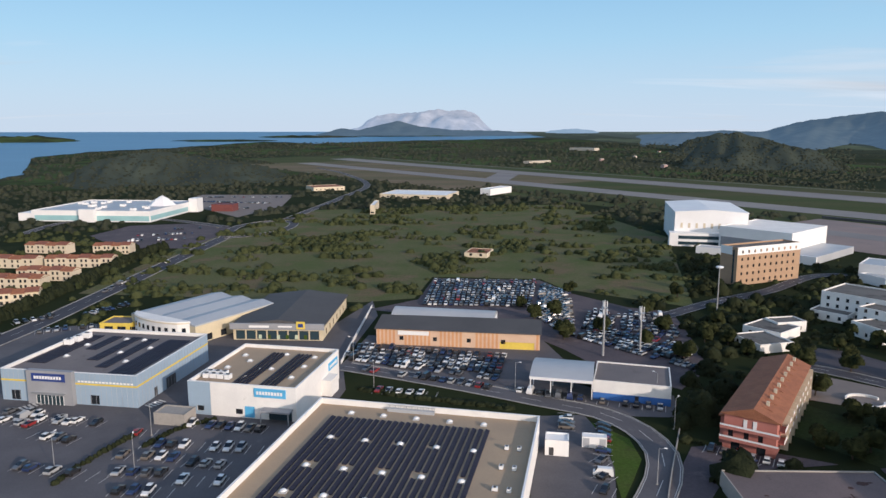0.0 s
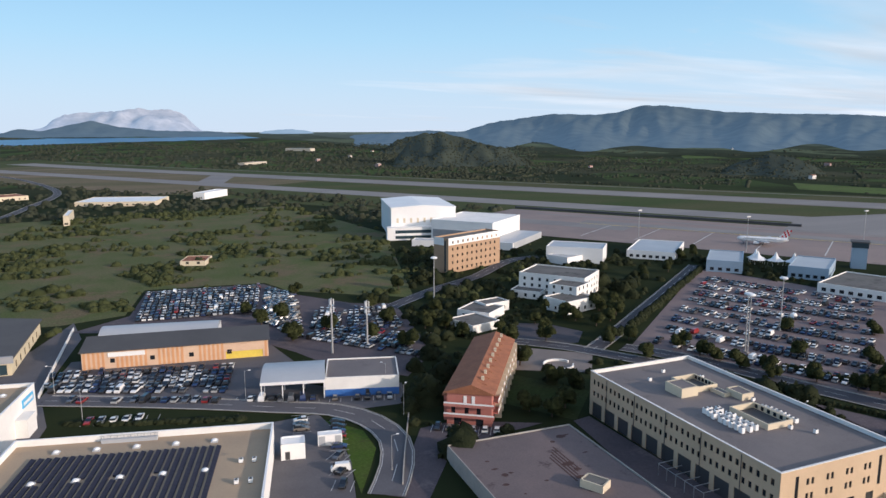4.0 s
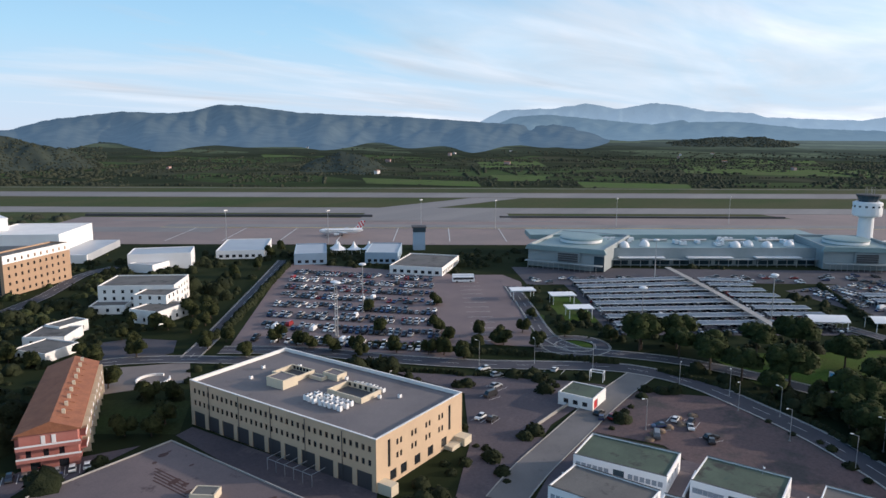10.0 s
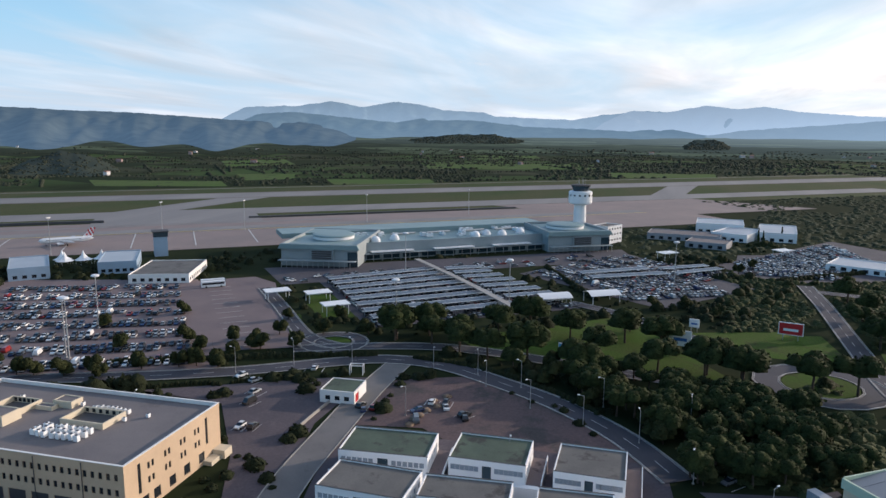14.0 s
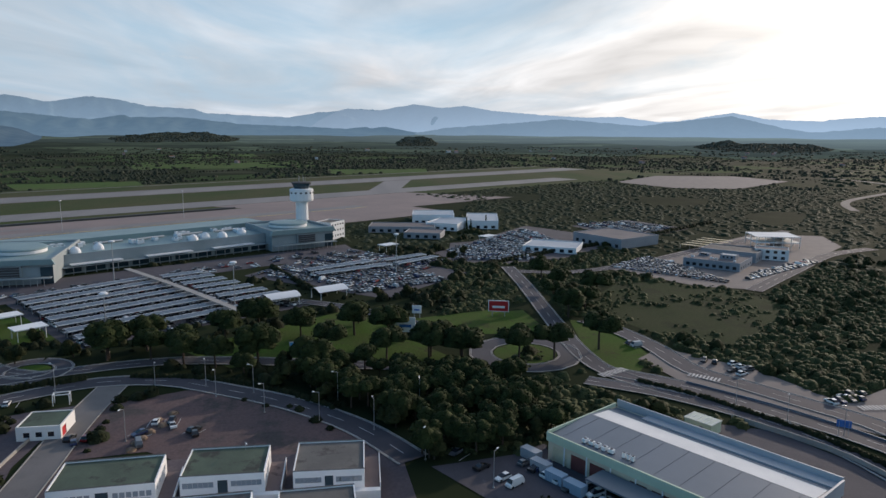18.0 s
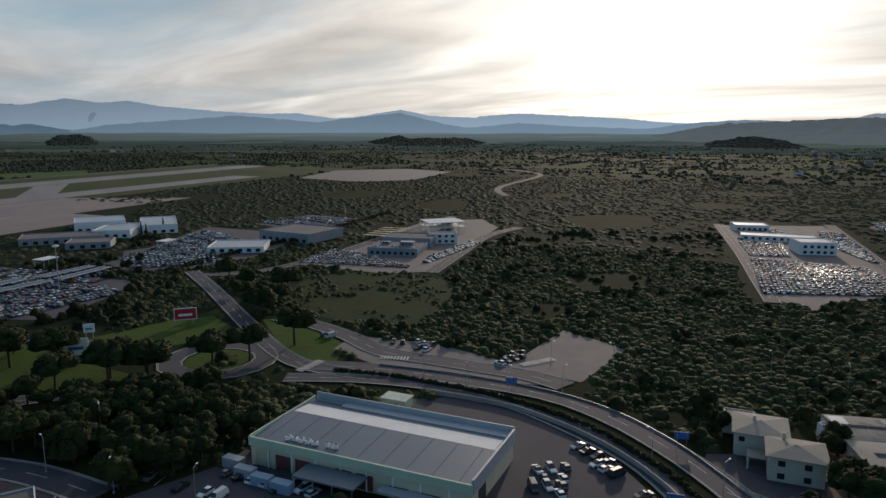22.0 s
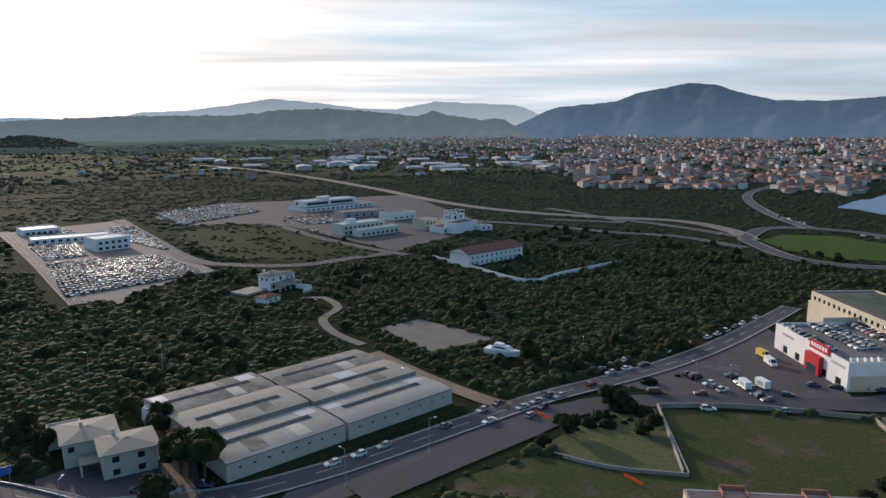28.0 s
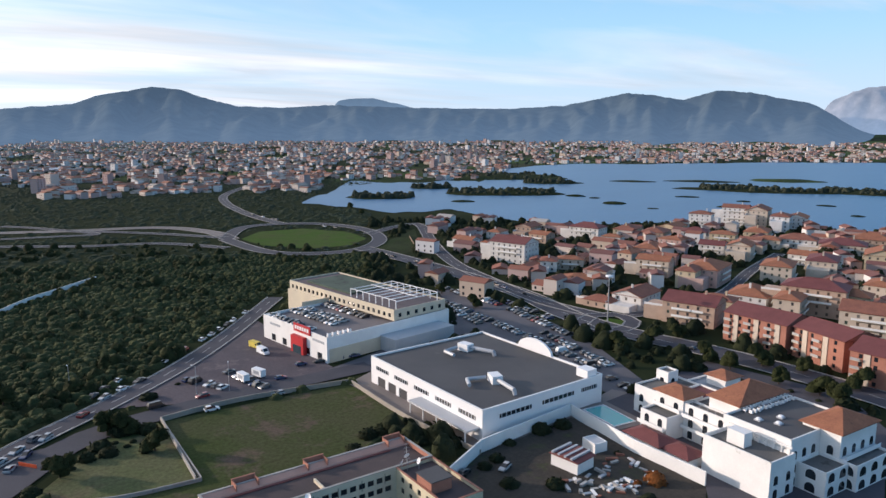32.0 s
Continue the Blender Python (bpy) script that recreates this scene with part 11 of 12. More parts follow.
# boat on the pad
o = thing("motor_yacht", pose(-8.7, -243.4, 0.6, 0, 0, 150), "white motor yacht standing ashore", "boat")
part("hull", Shape().add([(-6, -1.9, 0), (3, -1.8, 0), (7, 0, 0.4), (3, 1.8, 0), (-6, 1.9, 0), (-6.2, -2.2, 1.9), (3.4, -2.1, 2.1), (8, 0, 2.6), (3.4, 2.1, 2.1), (-6.2, 2.2, 1.9)],
     [(4, 3, 2, 1, 0), (5, 6, 7, 8, 9), (0, 1, 6, 5), (1, 2, 7, 6), (2, 3, 8, 7), (3, 4, 9, 8), (4, 0, 5, 9)]), CLEAN, o)
part("cabin", Shape().sweep([(-4, 1.95), (4.2, 2.1), (2.6, 3.3), (-2.6, 3.4)], -1.5, 1.5), CLEAN, o)
part("cabin_glass", Shape().box(-2.4, -1.53, 2.6, 2.2, 1.53, 3.1), PANE, o)
part("flybridge", Shape().box(-2.4, -1.2, 3.42, 0.6, 1.2, 4.0), CLEAN, o)
for x in (-4, 0, 3):
    part("cradle", Shape().box(x - 0.2, -1.4, -0.5, x + 0.2, 1.4, 0.02), STEEL, o)
# lamp posts along the ways
for q in [(159, 129, 215, 29), (206, 3, 197, -21), (216, 109, 223, 90), (139, 116, 203, 124), (222, 60, 224, 45)] + [(184, 58, 160, 24), (164, -19, 148, -33), (199, 24, 190, 8), (183, -7, 213, 40)] + [(163, -133, 153, -145), (107, -132, 87, -132), (175, -160, 161, -176), (173, -123, 186, -115)] + [(30, -149, 12, -167), (-37, -239, -77, -209), (127, -214, 105, -220), (23, -204, -68, -213)] + [(-60, 200, -75, 160), (-43, 209, -22, 214), (23, 214, 65, 204), (-95, 161, -79, 180), (-57, 209, -32, 242), (64, 184, 50, 153)]:
    lamp_post(q[0], q[1], 9.0, rz=crng.uniform(0, 360))
    lamp_post(q[2], q[3], 9.0, rz=crng.uniform(0, 360))
mast_light(-236.6, -188.8, 20)

# ---- plants ----
G0, GN, GC = -1400.0, 1400, 2.0
MASK = np.zeros((GN, GN), bool)
ROOFED = np.zeros((GN, GN), bool)     # under buildings


def mark_poly(poly, grow=0.0, grid=None):
    p = np.array(poly, float)
    c = p.mean(0)
    if grow:
        d = p - c
        p = c + d * (1 + grow / np.maximum(np.linalg.norm(d, axis=1), 1e-6))[:, None]
    lo = np.clip(((p.min(0) - G0) / GC).astype(int), 0, GN - 1)
    hi = np.clip(((p.max(0) - G0) / GC).astype(int) + 1, 0, GN - 1)
    if (hi <= lo).any():
        return
    xs = G0 + (np.arange(lo[0], hi[0]) + 0.5) * GC
    ys = G0 + (np.arange(lo[1], hi[1]) + 0.5) * GC
    X, Y = np.meshgrid(xs, ys, indexing="ij")
    ins = np.zeros(X.shape, bool)
    n = len(p)
    for i in range(n):
        (x0, y0), (x1, y1) = p[i], p[(i + 1) % n]
        if y0 == y1:
            continue
        ins ^= ((y0 > Y) != (y1 > Y)) & (X < (x1 - x0) * (Y - y0) / (y1 - y0) + x0)
    for g2 in (MASK, grid):
        if g2 is not None:
            g2[lo[0]:hi[0], lo[1]:hi[1]] |= ins


for poly in TAKEN:
    if len(poly) and poly is not None:
        mark_poly(poly)
for line, hw in LINES:
    for p in line:
        i0, i1 = int((p.x - hw - G0) / GC), int((p.x + hw - G0) / GC) + 1
        j0, j1 = int((p.y - hw - G0) / GC), int((p.y + hw - G0) / GC) + 1
        if 0 <= i0 and i1 < GN and 0 <= j0 and j1 < GN:
            MASK[i0:i1, j0:j1] = True
mark_poly([along(-1900, 655), along(1150, 655), along(1150, 1000), along(-1900, 1010)])
mark_poly([along(-340, 490), along(480, 490), along(570, 560), along(570, 700), along(-330, 700)])
# building footprints
bpy.context.view_layer.update()
for ob in list(scene.objects):
    if ob.parent is None and ob.type == "EMPTY" and ob.location.z > -10 and ob.get("category", "") not in ("car", "van", "skylight", "air conditioner", "street lamp", "scrap"):
        pts = [ch.matrix_world @ Vector(c) for ch in ob.children if ch.type == "MESH" for c in ch.bound_box]
        if pts:
            inv = ob.matrix_world.inverted()
            loc = [inv @ p for p in pts]
            x0, x1, y0, y1 = min(p.x for p in loc), max(p.x for p in loc), min(p.y for p in loc), max(p.y for p in loc)
            if (x1 - x0) * (y1 - y0) > 12:
                mark_poly([tuple((ob.matrix_world @ Vector(q)).xy) for q in ((x0 - 1.5, y0 - 1.5, 0), (x1 + 1.5, y0 - 1.5, 0), (x1 + 1.5, y1 + 1.5, 0), (x0 - 1.5, y1 + 1.5, 0))], 0.0, ROOFED)


def free(x, y):
    i, j = ((np.asarray(x) - G0) / GC).astype(int), ((np.asarray(y) - G0) / GC).astype(int)
    ok = (i >= 0) & (i < GN) & (j >= 0) & (j < GN)
    out = np.ones(np.shape(x), bool)
    out[ok] = ~MASK[i[ok], j[ok]]
    s, d = 0.575 * np.asarray(x) - 0.818 * np.asarray(y), 0.818 * np.asarray(x) + 0.575 * np.asarray(y)
    return out & ~((s > -1900) & (s < 1200) & (d > 655) & (d < 1000)) & ~((s > -1560) & (s < -800) & (d > 560) & (d < 656))


LAKE = [(206.5, 790, 800), (209, 760, 1000), (214, 690, 1080), (218.6, 722, 1130), (221, 665, 1110), (224, 632, 1500), (228, 602, 1700), (236, 650, 1760), (244, 690, 1900), (253, 640, 2050)]


def dry(a, r):
    """True off the lagoon and the sea."""
    near = np.interp(a, [q[0] for q in LAKE], [q[1] for q in LAKE])
    far = np.interp(a, [q[0] for q in LAKE], [q[2] for q in LAKE])
    wet = (a > 206) & (a < 253) & (r > near - 12) & (r < far + 15)
    return ~wet


prng = np.random.default_rng(7)


def scatter(n, a0, a1, r0, r1, bias=1.0):
    a = prng.uniform(a0, a1, n)
    r = np.sqrt(prng.uniform(r0 ** 2, r1 ** 2, n)) if bias == 1.0 else r0 + (r1 - r0) * prng.uniform(0, 1, n) ** bias
    x, y = r * np.sin(np.radians(a)), r * np.cos(np.radians(a))
    k = free(x, y) & dry(a, r)
    return x[k], y[k]


def clump_noise(x, y, s):
    return np.array([noise.noise((p * s, q * s, 3.3)) for p, q in zip(x, y)])


def heaps(name, centre, rad, high, mat, cards, leaf, seed, rings=2, sides=7):
    """Rounded leafy heaps: each a lumpy smooth dome with small leaf clumps standing off it."""
    r = np.random.default_rng(seed)
    n = len(centre)
    ang = np.arange(sides) * 2 * np.pi / sides
    lev = [(1.0, 0.0)] + [(math.cos(q), math.sin(q)) for q in (np.arange(1, rings + 1) * (math.pi / 2) / (rings + 0.6))]
    per = sides * (rings + 1) + 1
    v = np.empty((n, per, 3))
    turn = r.uniform(0, 6.28, n)[:, None]
    for k, (cr, cz) in enumerate(lev):
        w = rad[:, None] * cr * r.uniform(0.74, 1.2, (n, sides))
        a = ang[None, :] + turn + 0.4 * k
        v[:, k * sides:(k + 1) * sides, 0] = centre[:, 0, None] + w * np.cos(a)
        v[:, k * sides:(k + 1) * sides, 1] = centre[:, 1, None] + w * np.sin(a)
        v[:, k * sides:(k + 1) * sides, 2] = centre[:, 2, None] + high[:, None] * cz * r.uniform(0.8, 1.15, (n, sides)) - (0.2 if k == 0 else 0)
    v[:, -1] = centre + np.stack([rad * r.uniform(-0.2, 0.2, n), rad * r.uniform(-0.2, 0.2, n), high * r.uniform(0.9, 1.1, n)], 1)
    tri = []
    for k in range(rings):
        for q in range(sides):
            a, b = k * sides + q, k * sides + (q + 1) % sides
            tri += [(a, b, b + sides), (a, b + sides, a + sides)]
    tri += [(rings * sides + q, rings * sides + (q + 1) % sides, per - 1) for q in range(sides)]
    tri = np.array(tri)
    faces = (tri[None] + (np.arange(n) * per)[:, None, None]).reshape(-1, 3)
    vs = [v.reshape(-1, 3)]
    nt = len(faces)
    quads = np.zeros((0, 4), int)
    if cards:
        d = r.normal(size=(n, cards, 3))
        d[:, :, 2] = np.abs(d[:, :, 2]) * 1.2 + 0.05
        d /= np.linalg.norm(d, axis=2)[:, :, None]
        c = (centre[:, None] + d * np.stack([rad, rad, high], 1)[:, None] * r.uniform(0.84, 1.08, (n, cards, 1))).reshape(-1, 3)
        nm = (d + 0.5 * r.normal(size=d.shape)).reshape(-1, 3)
        nm /= np.linalg.norm(nm, axis=1)[:, None]
        a = np.cross(nm, r.normal(size=nm.shape))
        a /= np.linalg.norm(a, axis=1)[:, None]
        b = np.cross(nm, a)
        sz = (leaf * np.repeat(np.minimum(rad, high * 1.4), cards) * r.uniform(0.7, 1.4, len(c)))[:, None]
        q = np.stack([c - a * sz, c - b * sz * 0.75 - nm * sz * 0.3, c + a * sz, c + b * sz * 0.75 - nm * sz * 0.3], 1)
        quads = np.arange(len(c) * 4).reshape(-1, 4) + n * per
        vs.append(q.reshape(-1, 3))
    vs = np.concatenate(vs)
    me = bpy.data.meshes.new(name)
    me.vertices.add(len(vs))
    me.vertices.foreach_set("co", vs.ravel())
    me.loops.add(nt * 3 + quads.size)
    me.loops.foreach_set("vertex_index", np.concatenate([faces.ravel(), quads.ravel()]).astype(np.int32))
    me.polygons.add(nt + len(quads))
    me.polygons.foreach_set("loop_start", np.concatenate([np.arange(nt) * 3, nt * 3 + np.arange(len(quads)) * 4]).astype(np.int32))
    me.polygons.foreach_set("loop_total", np.concatenate([np.full(nt, 3), np.full(len(quads), 4)]).astype(np.int32))
    me.polygons.foreach_set("use_smooth", np.ones(nt + len(quads), bool))
    me.materials.append(mat)
    me.update(calc_edges=True)
    return me


def bushes(name, x, y, size, mat, label, cards=16, leaf=0.34, seed=1, flat=0.62, rings=2, sides=7):
    """Scrub of many rounded bushes of uneven size."""
    r = np.random.default_rng(seed)
    n = len(x)
    if n == 0:
        return
    s = size * (0.45 + 1.25 * r.uniform(0, 1, n) ** 1.7)
    base = np.array([rise(p, q) for p, q in zip(x, y)])
    ob = new(name, heaps(name, np.stack([x, y, base], 1), s, s * flat * r.uniform(0.8, 1.35, n), mat, cards, leaf, seed, rings, sides))
    tagged(ob, label, "scrub", kind="stuff")


# wild scrub, thick in the south and west
x, y = scatter(36000, 98, 212, 120, 480)
k = clump_noise(x, y, 0.02) > -0.42
bushes("dense_scrub", x[k], y[k], 1.75, LEAFSCRUB, "thick dark green coastal scrub", 4, 0.24, 11, 0.55, 1, 6)
x, y = scatter(4200, 98, 214, 120, 560)
k = clump_noise(x, y, 0.03) > -0.05
bushes("scrub_trees", x[k], y[k], 2.3, LEAFOAK, "round dark evergreen bushes rising above the scrub", 16, 0.2, 22, 0.95, 2, 7)
x, y = scatter(27000, 84, 212, 470, 1150)
k = clump_noise(x, y, 0.012) > -0.38
bushes("far_scrub", x[k], y[k], 3.1, LEAFFAR, "dark scrub on the plain", 0, 0.2, 12, 0.26, 1, 6)
x, y = scatter(2600, -34, 30, 300, 640)
k = clump_noise(x, y, 0.016) > -0.05
bushes("meadow_edge_scrub", x[k], y[k], 2.2, LEAFSCRUB, "scrub round the meadow", 16, 0.2, 13, 0.8)
x, y = scatter(5200, -36, 28, 620, 1300)
k = clump_noise(x, y, 0.01) > -0.2
bushes("northern_scrub", x[k], y[k], 3.8, LEAFWOOD, "wooded scrub towards the coast", 5, 0.24, 14, 0.7, 1, 6)
x, y = scatter(17000, 8, 110, 1010, 2000, 0.8)
k = clump_noise(x, y, 0.006) + 0.5 * clump_noise(x, y, 0.017) > 0.04
bushes("woods_beyond_runway", x[k], y[k], 2.9, LEAFWOOD, "dark woods beyond the runway", 1, 0.25, 15, 0.6, 1, 6)
x, y = scatter(9000, 60, 215, 1150, 2600, 0.8)
k = clump_noise(x, y, 0.005) > 0.02
bushes("far_woods", x[k], y[k], 4.2, LEAFWOOD, "far woods and hedgerows", 1, 0.25, 16, 0.7, 1, 6)
x, y = scatter(9500, 84, 190, 1120, 2300, 0.85)
k = clump_noise(x, y, 0.007) > -0.12
bushes("plain_scrub", x[k], y[k], 4.6, LEAFFAR, "scrub and hedges of the far plain", 0, 0.2, 21, 0.4, 1, 6)
# low tufts in the rough fields
def inside(poly, x, y):
    ins = np.zeros(len(x), bool)
    for (x0, y0), (x1, y1) in zip(poly, poly[1:] + poly[:1]):
        if y0 != y1:
            ins ^= ((y0 > y) != (y1 > y)) & (x < (x1 - x0) * (y - y0) / (y1 - y0) + x0)
    return ins


for nm, n in (("scrub_clearing", 900), ("vacant_field", 1500)):
    poly = [q[1] for q in LAWNS if q[0] == nm][0]
    x = prng.uniform(min(q[0] for q in poly), max(q[0] for q in poly), n)
    y = prng.uniform(min(q[1] for q in poly), max(q[1] for q in poly), n)
    k = inside(poly, x, y) & (clump_noise(x, y, 0.05) > -0.1)
    bushes("field_tufts", x[k], y[k], 1.4, LEAFSCRUB, "low dark tufts in the rough field", 4, 0.24, 61, 0.5, 1, 6)
# hedgerows between the fields of the plain
hx2, hy2 = [], []
for _ in range(330):
    a, r, ln = radians(prng.uniform(22, 185)), prng.uniform(1060, 2700), prng.uniform(70, 320)
    dr = radians(35 + 90 * prng.integers(0, 2) + prng.uniform(-9, 9))
    u = np.arange(-ln / 2, ln / 2, 6.5) + prng.uniform(-2, 2)
    hx2.append(r * math.sin(a) + u * math.cos(dr)), hy2.append(r * math.cos(a) + u * math.sin(dr))
x, y = np.concatenate(hx2), np.concatenate(hy2)
k = free(x, y)
bushes("hedgerows", x[k], y[k], 3.0, LEAFWOOD, "dark hedgerows between the fields", 0, 0.2, 26, 0.8, 1, 6)
x, y = scatter(2600, 212, 252, 140, 640)
bushes("suburb_greenery", x, y, 2.7, LEAFHEDGE, "garden shrubs between the houses", 12, 0.2, 17, 1.15)
x, y = scatter(4200, 16, 100, 120, 480)
k = clump_noise(x, y, 0.02) > -0.2
bushes("airport_shrubs", x[k], y[k], 2.1, LEAFHEDGE, "shrubs and hedges round the airport roads", 16, 0.22, 18, 0.9)
x, y = scatter(700, 14, 62, 140, 380)
k = clump_noise(x, y, 0.014) > 0.0
bushes("evergreen_thicket", x[k], y[k], 3.6, LEAFHEDGE, "dark evergreen thickets between the airport roads", 40, 0.16, 20, 1.1, 3, 9)
# woods between the airfield and the coast, and on the hills
x, y = scatter(9000, -34, 30, 1280, 3300, 0.75)
a, r = np.degrees(np.arctan2(x, y)), np.hypot(x, y)
k = (r < np.interp(a, [-36, -30.6, -30, -26.4, -21, -14, -1.5, 9, 10], [1300, 1440, 2200, 2480, 2720, 3200, 3400, 3850, 5000]) - 30) & (clump_noise(x, y, 0.004) > -0.3)
bushes("coastal_woods", x[k], y[k], 5.5, LEAFWOOD, "dark woods and scrub towards the coast", 0, 0.2, 23, 0.5, 1, 6)
q = np.array(SLOPES)
n = len(q)
hr = np.random.default_rng(24).uniform(2.2, 5.0, n) * np.clip(np.hypot(q[:, 0], q[:, 1]) / 1800, 0.8, 1.5)
tagged(new("hillside_scrub", heaps("hillside_scrub", q - (0, 0, 0.5), hr, hr * 0.6, LEAFWOOD, 0, 0.2, 24, 1, 6)), "dark scrub and trees covering the hills", "scrub", kind="stuff")
# shrubs standing in the meadow
mp = np.array(LAWNS[2][1], float)
x = prng.uniform(mp[:, 0].min(), mp[:, 0].max(), 7000)
y = prng.uniform(mp[:, 1].min(), mp[:, 1].max(), 7000)
ins = inside(LAWNS[2][1], x, y)
x, y = x[ins], y[ins]
k = clump_noise(x * 0.6, y * 1.5, 0.045) + 0.7 * clump_noise(x, y, 0.014) > 0.22
bushes("meadow_shrubs", x[k], y[k], 2.5, LEAFSCRUB, "round dark shrubs in the meadow", 12, 0.2, 19, 0.8, 2, 6)


def hedge(name, pts, w, h, label, seed=1, mat=None, dens=5.0):
    line = smooth_line(pts, 1.3)
    r = np.random.default_rng(seed)
    c = np.array([(p.x + r.uniform(-0.2, 0.2) * w, p.y + r.uniform(-0.2, 0.2) * w, 0.1) for p in line])
    ob = new(name, heaps(name, c, w * r.uniform(0.5, 0.75, len(c)), h * r.uniform(0.85, 1.25, len(c)), mat or LEAFHEDGE, 14, 0.2, seed))
    return tagged(ob, label, "hedge", kind="stuff")


hedge("roadside_trees", [(-193, 290), (-193, 324), (-194, 366), (-196, 425), (-194, 483)], 5.0, 4.5, "dark trees lining the coast road", 42)
hedge("terrace_trees", [(-263, 422), (-247, 436), (-222, 450), (-214, 483)], 4.0, 3.5, "dark garden trees between the terraces", 43)
hedge("median_hedge", [(210, -95), (192, -110), (161, -127), (134, -134), (112, -133), (97, -130), (82, -124)], 2.0, 1.3, "dark clipped hedge between the carriageways", 31)
hedge("roadside_hedge", [(199, 171), (213, 139), (224, 113), (233, 85)], 2.5, 1.8, "dark hedge along the airport road", 32)
hedge("roadside_hedge", [(234, 70), (230, 48), (219, 26), (200, 4)], 2.0, 1.4, "dark hedge along the airport road", 33)
hedge("carpark_hedge", [(167, 226), (188, 238), (301, 322)], 3.0, 2.4, "trimmed hedge beside the car park", 34)
hedge("yard_hedge", [(183, 143), (190, 131), (191, 123)], 1.6, 1.3, "low hedge at the yard's edge", 35)
hedge("yard_hedge", [(194, 120), (204, 107), (206, 99)], 1.6, 1.3, "low hedge at the yard's edge", 36)
hedge("vine_rows", [(411, -84), (445, -129), (497, -209), (583, -323)], 3.0, 2.2, "row of dark shrubs along the depot road", 37)
hedge("park_hedge", [(417, 43), (370, 23), (343, 11)], 3.0, 2.0, "hedge beside the second car park", 38)
hedge("lot_hedge", [(-78, 173), (-73, 184), (-65, 190)], 1.6, 1.0, "low hedge strip in the car park", 39)
hedge("lot_hedge", [(-91, 153), (-88, 167), (-84, 179)], 1.6, 1.0, "low hedge strip in the car park", 40)
hedge("bank_hedge", [(-26, 214), (-4, 206), (20, 199)], 3.0, 0.8, "planted strip along the bend road", 41)


# ---- trees ----
def tree(kind, label, seed):
    r = np.random.default_rng(seed)
    o = thing({"pine": "umbrella_pine", "oak": "evergreen_tree", "cypress": "cypress_tree"}[kind], pose(0, 0, -80), label, "tree", "trees")
    if kind == "pine":
        h, tr, lobes = 9.0, 0.3, [(r.uniform(-3.2, 3.2), r.uniform(-3.2, 3.2), r.uniform(5.6, 7.6), r.uniform(1.9, 2.9), 0.55) for _ in range(12)]
        cards = 62
    elif kind == "cypress":
        h, tr, lobes = 11.0, 0.22, [(r.uniform(-0.2, 0.2), r.uniform(-0.2, 0.2), 1.5 + i * 1.2, max(0.35, 1.2 - 0.09 * i), 1.2) for i in range(9)]
        cards = 40
    else:
        h, tr, lobes = 6.0, 0.26, [(r.uniform(-2.0, 2.0), r.uniform(-2.0, 2.0), r.uniform(2.4, 5.6), r.uniform(1.3, 2.1), 0.8) for _ in range(10)]
        cards = 60
    s = Shape()
    s.tube((0, 0, 0), (0.15, 0.1, h * 0.45), tr, tr * 0.75, 8)
    top = (0.15, 0.1, h * 0.45)
    for lx, ly, lz, lr, fl2 in lobes[:6]:
        if kind != "cypress":
            s.tube(top, (lx * 0.7, ly * 0.7, lz - lr * 0.3), tr * 0.5, tr * 0.15, 6)
    if kind == "cypress":
        s.tube(top, (0, 0, h * 0.95), tr * 0.6, 0.04, 6)
    part("trunk", s, BARK, o)
    lb = np.array([q[:4] for q in lobes])
    hi = np.array([q[3] * q[4] * 1.25 for q in lobes])
    cen = lb[:, :3] - np.stack([0 * hi, 0 * hi, hi * 0.5], 1)
    me = heaps("crown", cen, lb[:, 3] * 1.05, hi * 1.35, {"pine": LEAFPINE, "oak": LEAFOAK, "cypress": LEAFPINE}[kind], cards, {"pine": 0.15, "oak": 0.17, "cypress": 0.2}[kind], seed, 2, 8)
    part("crown", me, None, o)
    return o


PINES = [tree("pine", "umbrella pine with a broad flat dark crown", 50 + i) for i in range(3)]
OAKS = [tree("oak", "dense dark evergreen tree with uneven crown", 60 + i) for i in range(3)]
CYPRESS = [tree("cypress", "slim dark cypress tree", 70)]
trng = random.Random(5)


def plant(kinds, x, y, k=1.0):
    if ROOFED[int((x - G0) / GC), int((y - G0) / GC)]:
        return None
    m = Matrix.Translation((x, y, 0.0)) @ Matrix.Rotation(trng.uniform(0, 6.28), 4, "Z") @ Matrix.Scale(k * trng.uniform(0.85, 1.15), 4)
    return copy_thing(trng.choice(kinds), m)


